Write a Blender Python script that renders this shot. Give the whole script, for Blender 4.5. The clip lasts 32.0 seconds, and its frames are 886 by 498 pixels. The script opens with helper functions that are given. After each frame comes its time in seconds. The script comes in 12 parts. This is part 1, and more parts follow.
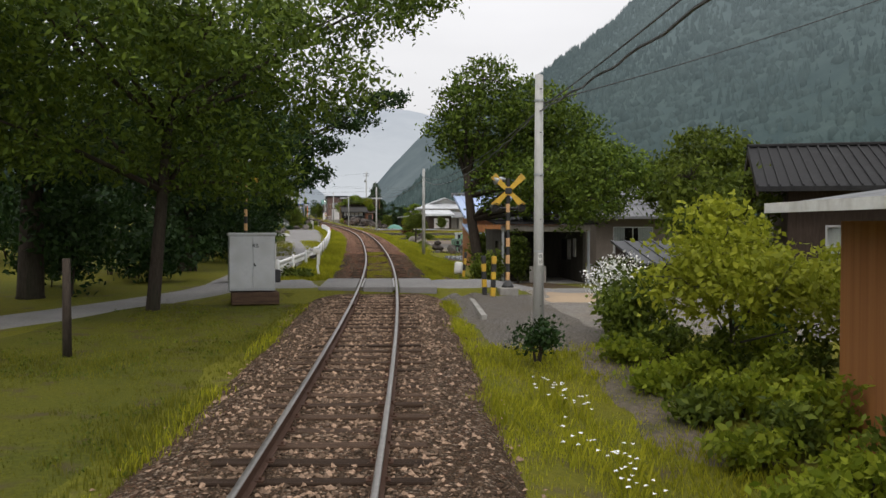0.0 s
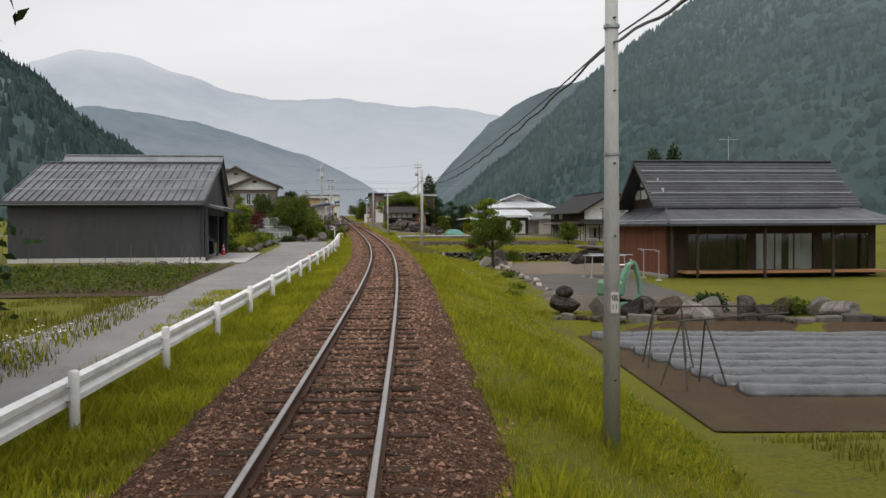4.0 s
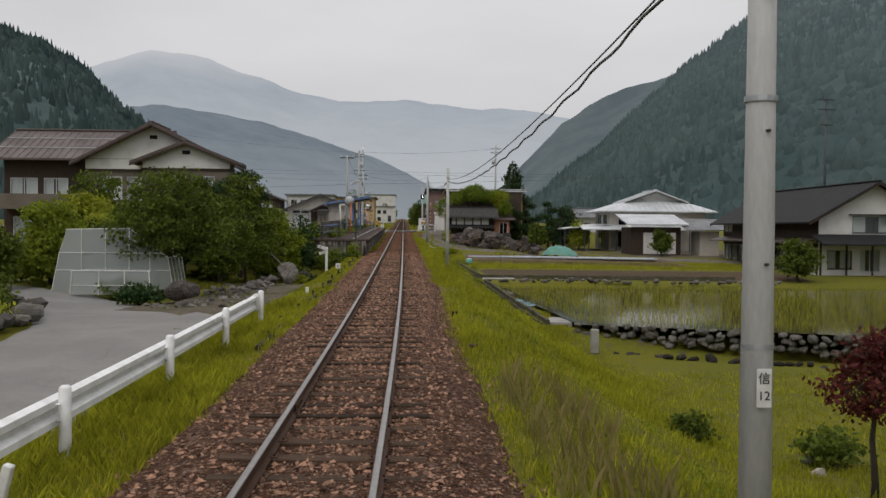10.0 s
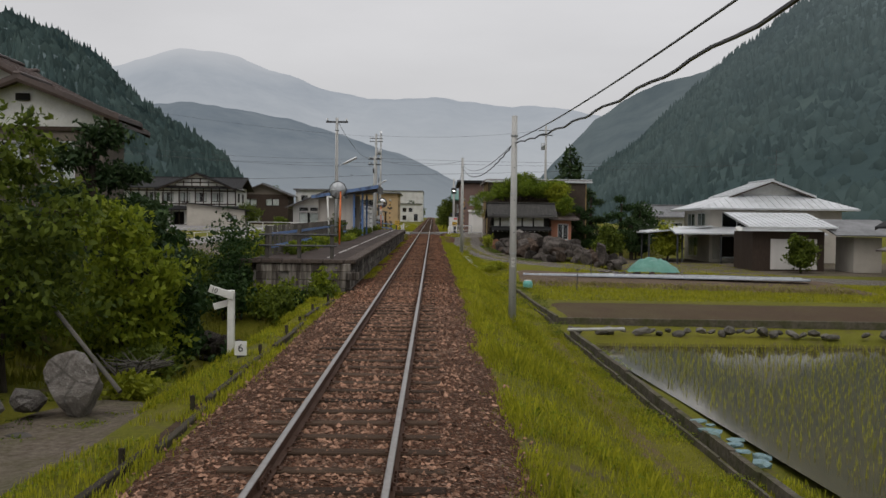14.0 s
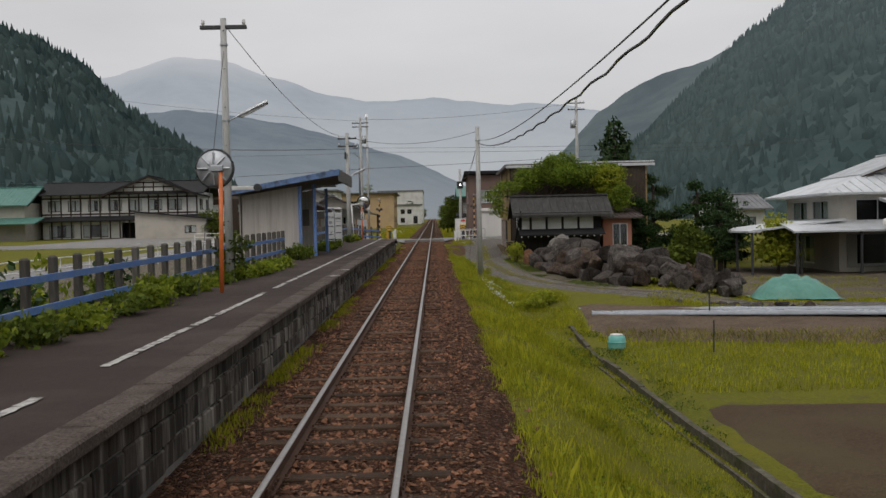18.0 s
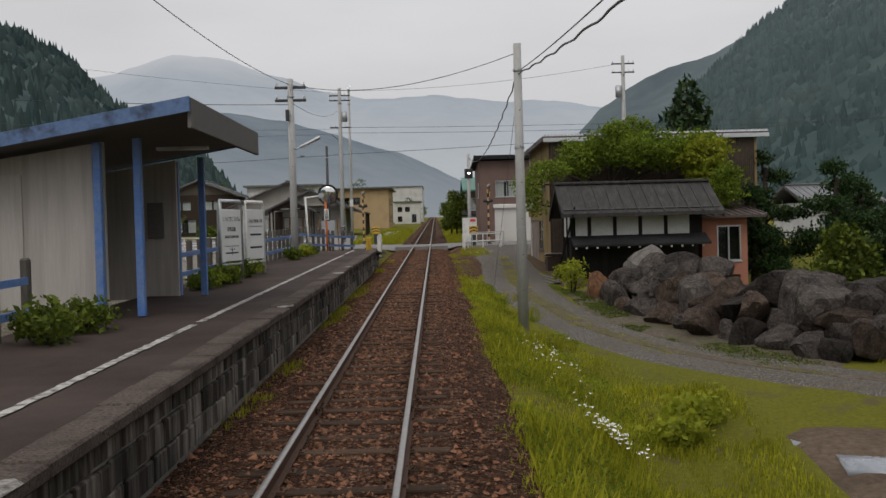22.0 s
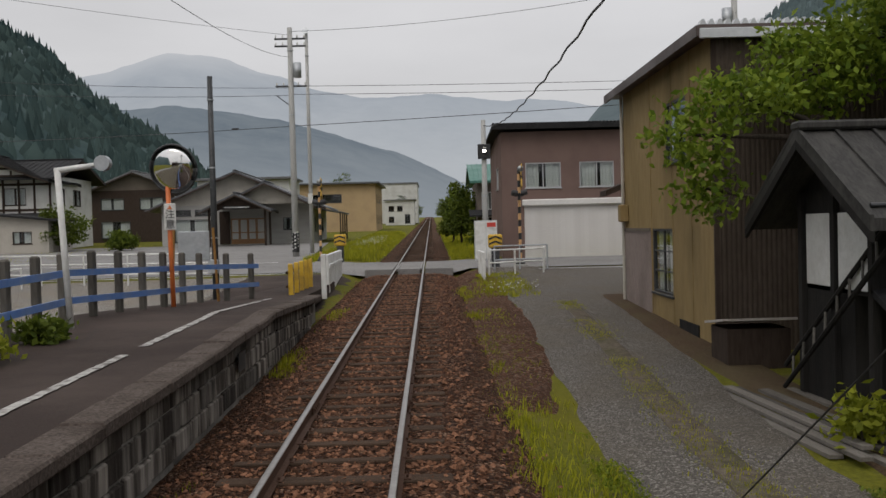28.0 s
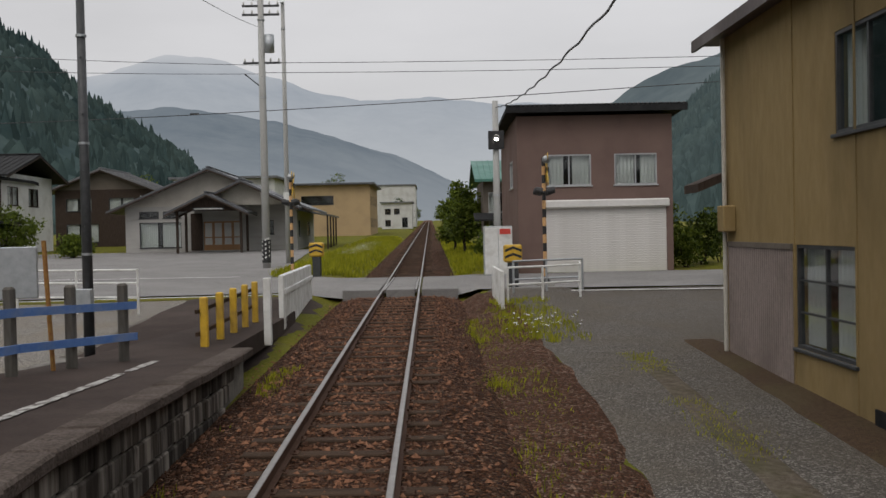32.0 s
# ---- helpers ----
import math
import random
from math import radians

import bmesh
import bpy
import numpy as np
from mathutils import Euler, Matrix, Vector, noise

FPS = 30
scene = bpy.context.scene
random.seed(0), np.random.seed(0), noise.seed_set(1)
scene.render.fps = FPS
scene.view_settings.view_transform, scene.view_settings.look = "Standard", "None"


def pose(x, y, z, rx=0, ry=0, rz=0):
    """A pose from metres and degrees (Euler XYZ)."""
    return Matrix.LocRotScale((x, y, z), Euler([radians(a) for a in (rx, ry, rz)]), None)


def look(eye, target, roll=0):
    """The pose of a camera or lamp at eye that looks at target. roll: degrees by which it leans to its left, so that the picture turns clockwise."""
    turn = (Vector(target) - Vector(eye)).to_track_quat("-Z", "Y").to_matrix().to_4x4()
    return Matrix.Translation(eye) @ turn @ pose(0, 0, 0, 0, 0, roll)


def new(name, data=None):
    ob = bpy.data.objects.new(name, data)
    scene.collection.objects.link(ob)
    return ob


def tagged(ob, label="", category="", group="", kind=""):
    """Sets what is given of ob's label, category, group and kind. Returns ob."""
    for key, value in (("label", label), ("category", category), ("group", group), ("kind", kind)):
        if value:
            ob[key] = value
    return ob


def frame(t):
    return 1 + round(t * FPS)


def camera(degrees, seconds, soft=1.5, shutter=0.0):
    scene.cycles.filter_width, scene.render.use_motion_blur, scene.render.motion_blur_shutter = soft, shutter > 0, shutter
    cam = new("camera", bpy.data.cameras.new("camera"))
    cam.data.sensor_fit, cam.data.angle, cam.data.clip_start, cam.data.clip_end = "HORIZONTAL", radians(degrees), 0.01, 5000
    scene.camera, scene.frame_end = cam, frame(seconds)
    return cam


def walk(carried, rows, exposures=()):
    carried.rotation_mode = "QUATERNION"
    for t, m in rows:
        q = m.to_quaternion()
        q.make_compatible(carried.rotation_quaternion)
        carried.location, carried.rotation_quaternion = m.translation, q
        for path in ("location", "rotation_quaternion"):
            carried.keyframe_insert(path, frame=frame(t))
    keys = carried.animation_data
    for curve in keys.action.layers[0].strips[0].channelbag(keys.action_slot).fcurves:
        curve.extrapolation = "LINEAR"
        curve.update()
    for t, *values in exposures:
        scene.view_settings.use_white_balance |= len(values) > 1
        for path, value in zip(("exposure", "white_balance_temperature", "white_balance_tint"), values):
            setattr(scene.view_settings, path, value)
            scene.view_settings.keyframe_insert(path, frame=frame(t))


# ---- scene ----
cam = camera(50.43, 32.0)
ROWS = [  # seconds, x, y, z, yaw, pitch, roll
    (0.0, -9.285, 7.187, 2.369, -10.01, -1.38, 0.04),
    (0.5, -8.325, 13.433, 2.470, -9.41, -1.40, 0.48),
    (1.0, -7.378, 19.903, 2.575, -9.03, -1.34, 0.42),
    (1.5, -6.515, 26.167, 2.676, -8.54, -1.38, 0.07),
    (2.0, -5.710, 32.425, 2.777, -8.07, -1.33, 0.33),
    (2.5, -4.958, 38.760, 2.879, -7.72, -1.17, -0.03),
    (3.0, -4.268, 45.121, 2.981, -7.15, -1.22, -0.20),
    (3.5, -3.640, 51.460, 3.083, -6.68, -1.29, -0.27),
    (4.0, -3.070, 57.731, 3.183, -6.44, -1.36, -0.28),
    (4.5, -2.550, 63.886, 3.282, -6.32, -1.42, -0.21),
    (5.0, -2.072, 69.875, 3.378, -5.90, -1.32, 0.06),
    (5.5, -1.635, 75.636, 3.471, -5.27, -1.19, 0.17),
    (6.0, -1.242, 81.060, 3.558, -4.98, -1.39, 0.07),
    (6.5, -0.884, 86.298, 3.641, -4.78, -1.48, 0.21),
    (7.0, -0.563, 91.343, 3.722, -4.43, -1.32, 0.58),
    (7.5, -0.281, 96.194, 3.800, -3.91, -1.39, 0.76),
    (8.0, -0.036, 100.920, 3.876, -3.69, -1.25, 0.26),
    (8.5, 0.172, 105.555, 3.950, -3.52, -1.32, 0.68),
    (9.0, 0.343, 110.048, 4.022, -3.39, -1.23, 0.31),
    (9.5, 0.481, 114.417, 4.091, -2.96, -1.18, 0.22),
    (10.0, 0.590, 118.661, 4.159, -2.43, -1.13, 0.53),
    (10.5, 0.672, 122.587, 4.222, -2.04, -1.21, 0.51),
    (11.0, 0.738, 126.472, 4.284, -1.96, -1.25, 0.16),
    (11.5, 0.788, 130.232, 4.344, -1.76, -1.38, 0.31),
    (12.0, 0.824, 133.741, 4.400, -1.52, -1.27, 0.67),
    (12.5, 0.853, 137.233, 4.456, -1.22, -1.20, 0.26),
    (13.0, 0.874, 140.593, 4.510, -0.94, -1.33, -0.47),
    (13.5, 0.889, 143.847, 4.562, -0.73, -1.28, 0.03),
    (14.0, 0.901, 147.030, 4.613, -0.66, -1.25, 0.65),
    (14.5, 0.910, 150.267, 4.665, -0.70, -1.30, 0.07),
    (15.0, 0.917, 153.604, 4.718, -0.75, -1.30, -0.19),
    (15.5, 0.922, 156.966, 4.772, -0.74, -1.30, -0.30),
    (16.0, 0.926, 160.237, 4.824, -0.64, -1.31, -0.40),
    (16.5, 0.930, 163.326, 4.874, -0.51, -1.32, -0.55),
    (17.0, 0.933, 166.241, 4.920, -0.51, -1.30, -0.70),
    (17.5, 0.935, 169.160, 4.967, -0.46, -1.22, -0.63),
    (18.0, 0.937, 172.088, 5.014, -0.49, -1.20, -1.29),
    (18.5, 0.938, 174.936, 5.059, -0.59, -1.26, -0.90),
    (19.0, 0.939, 177.737, 5.104, -0.64, -1.19, -0.63),
    (19.5, 0.939, 180.516, 5.149, -0.68, -1.27, -1.10),
    (20.0, 0.939, 183.287, 5.193, -0.68, -1.27, -1.61),
    (20.5, 0.939, 185.988, 5.236, -0.59, -1.24, -0.92),
    (21.0, 0.939, 188.624, 5.278, -0.49, -1.27, -0.70),
    (21.5, 0.939, 191.223, 5.320, -0.44, -1.32, -1.31),
    (22.0, 0.939, 193.801, 5.361, -0.44, -1.32, -1.50),
    (22.5, 0.939, 196.317, 5.401, -0.46, -1.38, -1.34),
    (23.0, 0.939, 198.659, 5.439, -0.51, -1.41, -1.04),
    (23.5, 0.939, 200.968, 5.476, -0.55, -1.37, -1.29),
    (24.0, 0.939, 203.224, 5.512, -0.61, -1.40, -1.27),
    (24.5, 0.939, 205.327, 5.546, -0.61, -1.43, -1.04),
    (25.0, 0.939, 207.397, 5.579, -0.62, -1.39, -1.18),
    (25.5, 0.939, 209.221, 5.608, -0.62, -1.35, -1.36),
    (26.0, 0.939, 211.170, 5.639, -0.68, -1.31, -1.23),
    (26.5, 0.939, 213.272, 5.673, -0.72, -1.30, -1.20),
    (27.0, 0.939, 215.367, 5.706, -0.71, -1.32, -1.42),
    (27.5, 0.939, 217.254, 5.736, -0.67, -1.36, -1.68),
    (28.0, 0.939, 218.839, 5.762, -0.66, -1.34, -1.48),
    (28.5, 0.939, 220.291, 5.785, -0.67, -1.31, -1.72),
    (29.0, 0.939, 221.679, 5.807, -0.71, -1.29, -1.69),
    (29.5, 0.939, 222.971, 5.828, -0.74, -1.25, -1.51),
    (30.0, 0.939, 224.153, 5.847, -0.72, -1.21, -1.31),
    (30.5, 0.939, 225.206, 5.864, -0.77, -1.17, -1.35),
    (31.0, 0.939, 226.123, 5.878, -0.75, -1.18, -1.27),
    (31.5, 0.939, 226.949, 5.891, -0.76, -1.14, -1.15),
    (32.0, 0.939, 227.655, 5.903, -0.76, -1.14, -1.19),
]
walk(cam, [(t, pose(x, y, z, 90 + pitch, 0, yaw) @ pose(0, 0, 0, 0, 0, roll)) for t, x, y, z, yaw, pitch, roll in ROWS], exposures=[(0.0, 0.48), (1.0, 0.50), (2.5, 0.48), (4.5, 0.38), (6.0, 0.3), (7.0, 0.2), (9.0, 0.1), (12.0, 0.0), (32.0, 0.02)])

# the line: metres along it, and its bend to the left per kilometre
GRADE = 0.016
BEND_AT = [-10, 0, 10, 20, 30, 40, 50, 60, 70, 80, 90, 100, 110, 120, 130, 140, 150, 160, 170, 180]
BEND = [0.469, 0.749, 1.03, 1.31, 1.535, 1.594, 1.35, 0.909, 0.585, 0.681, 1.067, 1.468, 1.514, 1.133, 0.791, 0.465, 0.189, 0.048, 0.062, 0.076]


def make_line():
    """The centre of the track as x, y and heading at every metre, straight along y past 180 m."""
    s = np.arange(180.0, -61.0, -1.0)
    bend = np.interp(s, BEND_AT, BEND) / 1000
    turn = -np.concatenate([[0], np.cumsum((bend[1:] + bend[:-1]) / 2)])
    mid = (turn[1:] + turn[:-1]) / 2
    x = np.concatenate([[0], np.cumsum(np.sin(mid))])
    y = 180 - np.concatenate([[0], np.cumsum(np.cos(mid))])
    return s[::-1], x[::-1], y[::-1], turn[::-1]


LINE_S, LINE_X, LINE_Y, LINE_TURN = make_line()


def on_line(s, across=0.0):
    """x, y and heading of a place s metres along the line and so far to its right."""
    if s >= 180:
        return across, s, 0.0
    x, y, a = (float(np.interp(s, LINE_S, v)) for v in (LINE_X, LINE_Y, LINE_TURN))
    return x + across * math.cos(a), y + across * math.sin(a), a


def up(y, h=0.0):
    """z of a place h metres over the rails at y."""
    return GRADE * y + h


def beside(x, y):
    """Metres to the right of the line, for arrays too."""
    cx = np.where(y >= 180, 0.0, np.interp(y, LINE_Y, LINE_X))
    return (x - cx) * np.where(y >= 180, 1.0, np.cos(np.interp(y, LINE_Y, LINE_TURN)))


# ---- light ----
world = bpy.data.worlds.new("overcast")
scene.world = world
world.use_nodes = True
wn, wl = world.node_tree.nodes, world.node_tree.links
sky = wn.new("ShaderNodeTexSky")
sky.sky_type, sky.sun_disc = "NISHITA", False
sky.sun_elevation, sky.sun_rotation, sky.dust_density = radians(52), radians(200), 6.0
geo = wn.new("ShaderNodeTexCoord")
split = wn.new("ShaderNodeSeparateXYZ")
wl.new(geo.outputs["Generated"], split.inputs[0])
ramp = wn.new("ShaderNodeValToRGB")
ramp.color_ramp.elements[0].position, ramp.color_ramp.elements[0].color = 0.0, (0.520, 0.518, 0.526, 1)
ramp.color_ramp.elements[1].position, ramp.color_ramp.elements[1].color = 1.0, (1.0, 0.99, 1.0, 1)
mid_sky = ramp.color_ramp.elements.new(0.22)
mid_sky.color = (0.618, 0.608, 0.614, 1)
wl.new(split.outputs[2], ramp.inputs[0])
cloud = wn.new("ShaderNodeTexNoise")
cloud.inputs["Scale"].default_value, cloud.inputs["Detail"].default_value = 2.2, 6.0
stretch = wn.new("ShaderNodeMapping")
stretch.inputs["Scale"].default_value = (1, 1, 3.5)
wl.new(geo.outputs["Generated"], stretch.inputs[0])
wl.new(stretch.outputs[0], cloud.inputs["Vector"])
puff = wn.new("ShaderNodeMapRange")
puff.inputs[1].default_value, puff.inputs[2].default_value = 0.3, 0.7
puff.inputs[3].default_value, puff.inputs[4].default_value = 0.9, 1.08
wl.new(cloud.outputs["Fac"], puff.inputs[0])
veil = wn.new("ShaderNodeVectorMath")
veil.operation = "SCALE"
wl.new(ramp.outputs[0], veil.inputs[0])
wl.new(puff.outputs[0], veil.inputs["Scale"])
thin = wn.new("ShaderNodeVectorMath")
thin.operation = "SCALE"
thin.inputs["Scale"].default_value = 0.012
wl.new(sky.outputs[0], thin.inputs[0])
both = wn.new("ShaderNodeVectorMath")
both.operation = "ADD"
wl.new(veil.outputs[0], both.inputs[0])
wl.new(thin.outputs[0], both.inputs[1])
wl.new(both.outputs[0], wn["Background"].inputs["Color"])
wn["Background"].inputs["Strength"].default_value = 1.0

sun = new("sun", bpy.data.lights.new("sun", "SUN"))
sun.data.energy, sun.data.angle, sun.data.color = 0.6, radians(25), (1.0, 0.96, 0.9)
sun.matrix_world = look((0, 0, 50), (18, 34, 0))


# ---- materials ----
def tex(nt, kind, vector, **values):
    node = nt.nodes.new(kind)
    if vector is not None:
        nt.links.new(vector, node.inputs["Vector"])
    for key, value in values.items():
        node.inputs[key.replace("_", " ")].default_value = value
    return node


def blend(nt, fac, a, b, kind="MIX"):
    node = nt.nodes.new("ShaderNodeMix")
    node.data_type, node.blend_type = "RGBA", kind
    for slot, value in ((0, fac), (6, a), (7, b)):
        if isinstance(value, (tuple, list)):
            node.inputs[slot].default_value = (*value[:3], 1)
        elif isinstance(value, float):
            node.inputs[slot].default_value = value
        else:
            nt.links.new(value, node.inputs[slot])
    return node.outputs[2]


def spread(nt, value, lo, hi, a=0.0, b=1.0):
    node = nt.nodes.new("ShaderNodeMapRange")
    node.inputs[1].default_value, node.inputs[2].default_value = lo, hi
    node.inputs[3].default_value, node.inputs[4].default_value = a, b
    nt.links.new(value, node.inputs[0])
    return node.outputs[0]


def start(name, rough=0.8, metal=0.0):
    m = bpy.data.materials.new(name)
    m.use_nodes = True
    b = m.node_tree.nodes["Principled BSDF"]
    b.inputs["Roughness"].default_value, b.inputs["Metallic"].default_value = rough, metal
    if rough >= 0.75:
        b.inputs["Specular IOR Level"].default_value = 0.12
    return m, m.node_tree, b


def where(nt, world_space=False, scale=(1, 1, 1)):
    if world_space:
        out = nt.nodes.new("ShaderNodeNewGeometry").outputs["Position"]
    else:
        out = nt.nodes.new("ShaderNodeTexCoord").outputs["Object"]
    mp = nt.nodes.new("ShaderNodeMapping")
    mp.inputs["Scale"].default_value = scale
    nt.links.new(out, mp.inputs[0])
    return mp.outputs[0]


def bumped(nt, b, height, strength=0.3, distance=0.02):
    n = nt.nodes.new("ShaderNodeBump")
    n.inputs["Strength"].default_value, n.inputs["Distance"].default_value = strength, distance
    nt.links.new(height, n.inputs["Height"])
    nt.links.new(n.outputs[0], b.inputs["Normal"])


def surface(name, c1, c2, grain=30.0, stain=None, stain_scale=0.8, rough=0.8, metal=0.0, bump=0.25, distance=0.01, stretch=(1, 1, 1), vary=0.0, island=False, world_space=False, stain_amount=0.6):
    """Two tones by a fine grain, a stain of larger shapes, and a relief."""
    m, nt, b = start(name, rough, metal)
    v = where(nt, world_space, stretch)
    fine = tex(nt, "ShaderNodeTexNoise", v, Scale=grain, Detail=5.0, Roughness=0.65)
    col = blend(nt, spread(nt, fine.outputs["Fac"], 0.3, 0.7), c1, c2)
    big = tex(nt, "ShaderNodeTexNoise", v, Scale=stain_scale, Detail=6.0, Roughness=0.6)
    if stain:
        col = blend(nt, spread(nt, big.outputs["Fac"], 0.45, 0.68, 0.0, stain_amount), col, stain)
    if vary:
        r = nt.nodes.new("ShaderNodeNewGeometry").outputs["Random Per Island"] if island else nt.nodes.new("ShaderNodeObjectInfo").outputs["Random"]
        hsv = nt.nodes.new("ShaderNodeHueSaturation")
        nt.links.new(spread(nt, r, 0, 1, 1 - vary, 1 + vary), hsv.inputs["Value"])
        nt.links.new(col, hsv.inputs["Color"])
        col = hsv.outputs[0]
    nt.links.new(col, b.inputs["Base Color"])
    nt.links.new(spread(nt, big.outputs["Fac"], 0.3, 0.7, max(rough - 0.12, 0.05), min(rough + 0.12, 1)), b.inputs["Roughness"])
    if bump:
        bumped(nt, b, fine.outputs["Fac"], bump, distance)
    return m


def foliage(name, dark, light, translucent=0.35, rough=0.6):
    """Leaves: a tone of its own for each leaf, thin enough to let light through."""
    m, nt, b = start(name, rough)
    r = nt.nodes.new("ShaderNodeNewGeometry").outputs["Random Per Island"]
    v = where(nt, True)
    clump = tex(nt, "ShaderNodeTexNoise", v, Scale=0.7, Detail=3.0)
    col = blend(nt, r, dark, light)
    hsv = nt.nodes.new("ShaderNodeHueSaturation")
    nt.links.new(spread(nt, clump.outputs["Fac"], 0.3, 0.7, 0.75, 1.25), hsv.inputs["Value"])
    nt.links.new(col, hsv.inputs["Color"])
    nt.links.new(hsv.outputs[0], b.inputs["Base Color"])
    b.inputs["Specular IOR Level"].default_value = 0.18
    thin_leaf = nt.nodes.new("ShaderNodeBsdfTranslucent")
    nt.links.new(hsv.outputs[0], thin_leaf.inputs["Color"])
    mixed = nt.nodes.new("ShaderNodeMixShader")
    mixed.inputs[0].default_value = translucent
    nt.links.new(b.outputs[0], mixed.inputs[1])
    nt.links.new(thin_leaf.outputs[0], mixed.inputs[2])
    nt.links.new(mixed.outputs[0], nt.nodes["Material Output"].inputs["Surface"])
    return m


def ground_mat(name, grass_a, grass_b, soil, cover=0.5):
    m, nt, b = start(name, 0.95)
    v = where(nt, True)
    fine = tex(nt, "ShaderNodeTexNoise", v, Scale=14.0, Detail=6.0, Roughness=0.7)
    mid = tex(nt, "ShaderNodeTexNoise", v, Scale=1.6, Detail=5.0)
    big = tex(nt, "ShaderNodeTexNoise", v, Scale=0.25, Detail=4.0)
    green = blend(nt, spread(nt, fine.outputs["Fac"], 0.35, 0.65), grass_a, grass_b)
    green = blend(nt, spread(nt, big.outputs["Fac"], 0.35, 0.7, 0.0, 0.5), green, (grass_b[0] * 1.2, grass_b[1] * 1.02, grass_b[2]))
    col = blend(nt, spread(nt, mid.outputs["Fac"], cover, cover + 0.14), green, soil)
    nt.links.new(col, b.inputs["Base Color"])
    bumped(nt, b, fine.outputs["Fac"], 0.8, 0.06)
    return m


def stones_mat(name, tones, scale, bump=1.0, world_space=True, dirt=None):
    """A bed of broken stone: cells of several tones, with gaps."""
    m, nt, b = start(name, 0.9)
    v = where(nt, world_space)
    cell = tex(nt, "ShaderNodeTexVoronoi", v, Scale=scale)
    edge = tex(nt, "ShaderNodeTexVoronoi", v, Scale=scale)
    edge.feature = "DISTANCE_TO_EDGE"
    pick = nt.nodes.new("ShaderNodeSeparateColor")
    nt.links.new(cell.outputs["Color"], pick.inputs[0])
    ramp_node = nt.nodes.new("ShaderNodeValToRGB")
    ramp_node.color_ramp.interpolation = "CONSTANT"
    for n, c in enumerate(tones):
        e = ramp_node.color_ramp.elements[n] if n < 2 else ramp_node.color_ramp.elements.new(n / len(tones))
        e.position, e.color = n / len(tones), (*c, 1)
    nt.links.new(pick.outputs[0], ramp_node.inputs[0])
    big = tex(nt, "ShaderNodeTexNoise", v, Scale=0.7, Detail=6.0)
    col = blend(nt, spread(nt, big.outputs["Fac"], 0.4, 0.7, 0.0, 0.7), ramp_node.outputs[0], dirt or tones[0])
    col = blend(nt, spread(nt, edge.outputs["Distance"], 0.0, 0.12, 0.75, 0.0), col, (0.025, 0.018, 0.014))
    nt.links.new(col, b.inputs["Base Color"])
    bumped(nt, b, spread(nt, edge.outputs["Distance"], 0.0, 0.35), bump, 0.03)
    return m


def rock_mat(name, dark, mid, pale, vary=0.4):
    """Broken rock: mottled tones, dark seams, pale lichen and a rough relief."""
    m, nt, b = start(name, 0.92)
    v = where(nt)
    rough_n = tex(nt, "ShaderNodeTexNoise", v, Scale=2.6, Detail=10.0, Roughness=0.72, Distortion=0.6)
    fine = tex(nt, "ShaderNodeTexNoise", v, Scale=17.0, Detail=6.0, Roughness=0.7)
    col = blend(nt, spread(nt, rough_n.outputs["Fac"], 0.36, 0.62), dark, mid)
    col = blend(nt, spread(nt, fine.outputs["Fac"], 0.52, 0.72, 0.0, 0.75), col, pale)
    seam = tex(nt, "ShaderNodeTexVoronoi", v, Scale=0.9)
    seam.feature = "DISTANCE_TO_EDGE"
    col = blend(nt, spread(nt, seam.outputs["Distance"], 0.0, 0.025, 0.5, 0.0), col, tuple(c * 0.35 for c in dark))
    hsv = nt.nodes.new("ShaderNodeHueSaturation")
    r = nt.nodes.new("ShaderNodeObjectInfo").outputs["Random"]
    nt.links.new(spread(nt, r, 0, 1, 1 - vary, 1 + vary), hsv.inputs["Value"])
    nt.links.new(col, hsv.inputs["Color"])
    nt.links.new(hsv.outputs[0], b.inputs["Base Color"])
    both = nt.nodes.new("ShaderNodeMath")
    both.operation = "ADD"
    nt.links.new(rough_n.outputs["Fac"], both.inputs[0])
    nt.links.new(spread(nt, fine.outputs["Fac"], 0, 1, 0, 0.35), both.inputs[1])
    bumped(nt, b, both.outputs[0], 1.0, 0.16)
    return m


def asphalt_mat(name, tone, patch, rough=0.85):
    m, nt, b = start(name, rough)
    v = where(nt, True)
    chip = tex(nt, "ShaderNodeTexVoronoi", v, Scale=110.0)
    pick = nt.nodes.new("ShaderNodeSeparateColor")
    nt.links.new(chip.outputs["Color"], pick.inputs[0])
    col = blend(nt, pick.outputs[0], tuple(c * 0.75 for c in tone), tuple(min(c * 1.3, 1) for c in tone))
    big = tex(nt, "ShaderNodeTexNoise", v, Scale=0.45, Detail=7.0, Roughness=0.65)
    col = blend(nt, spread(nt, big.outputs["Fac"], 0.42, 0.66, 0.0, 0.8), col, patch)
    crack = tex(nt, "ShaderNodeTexVoronoi", v, Scale=0.5, Randomness=1.0)
    crack.feature = "DISTANCE_TO_EDGE"
    col = blend(nt, spread(nt, crack.outputs["Distance"], 0.0, 0.010, 0.22, 0.0), col, (0.03, 0.03, 0.03))
    nt.links.new(col, b.inputs["Base Color"])
    bumped(nt, b, pick.outputs[0], 0.25, 0.004)
    return m


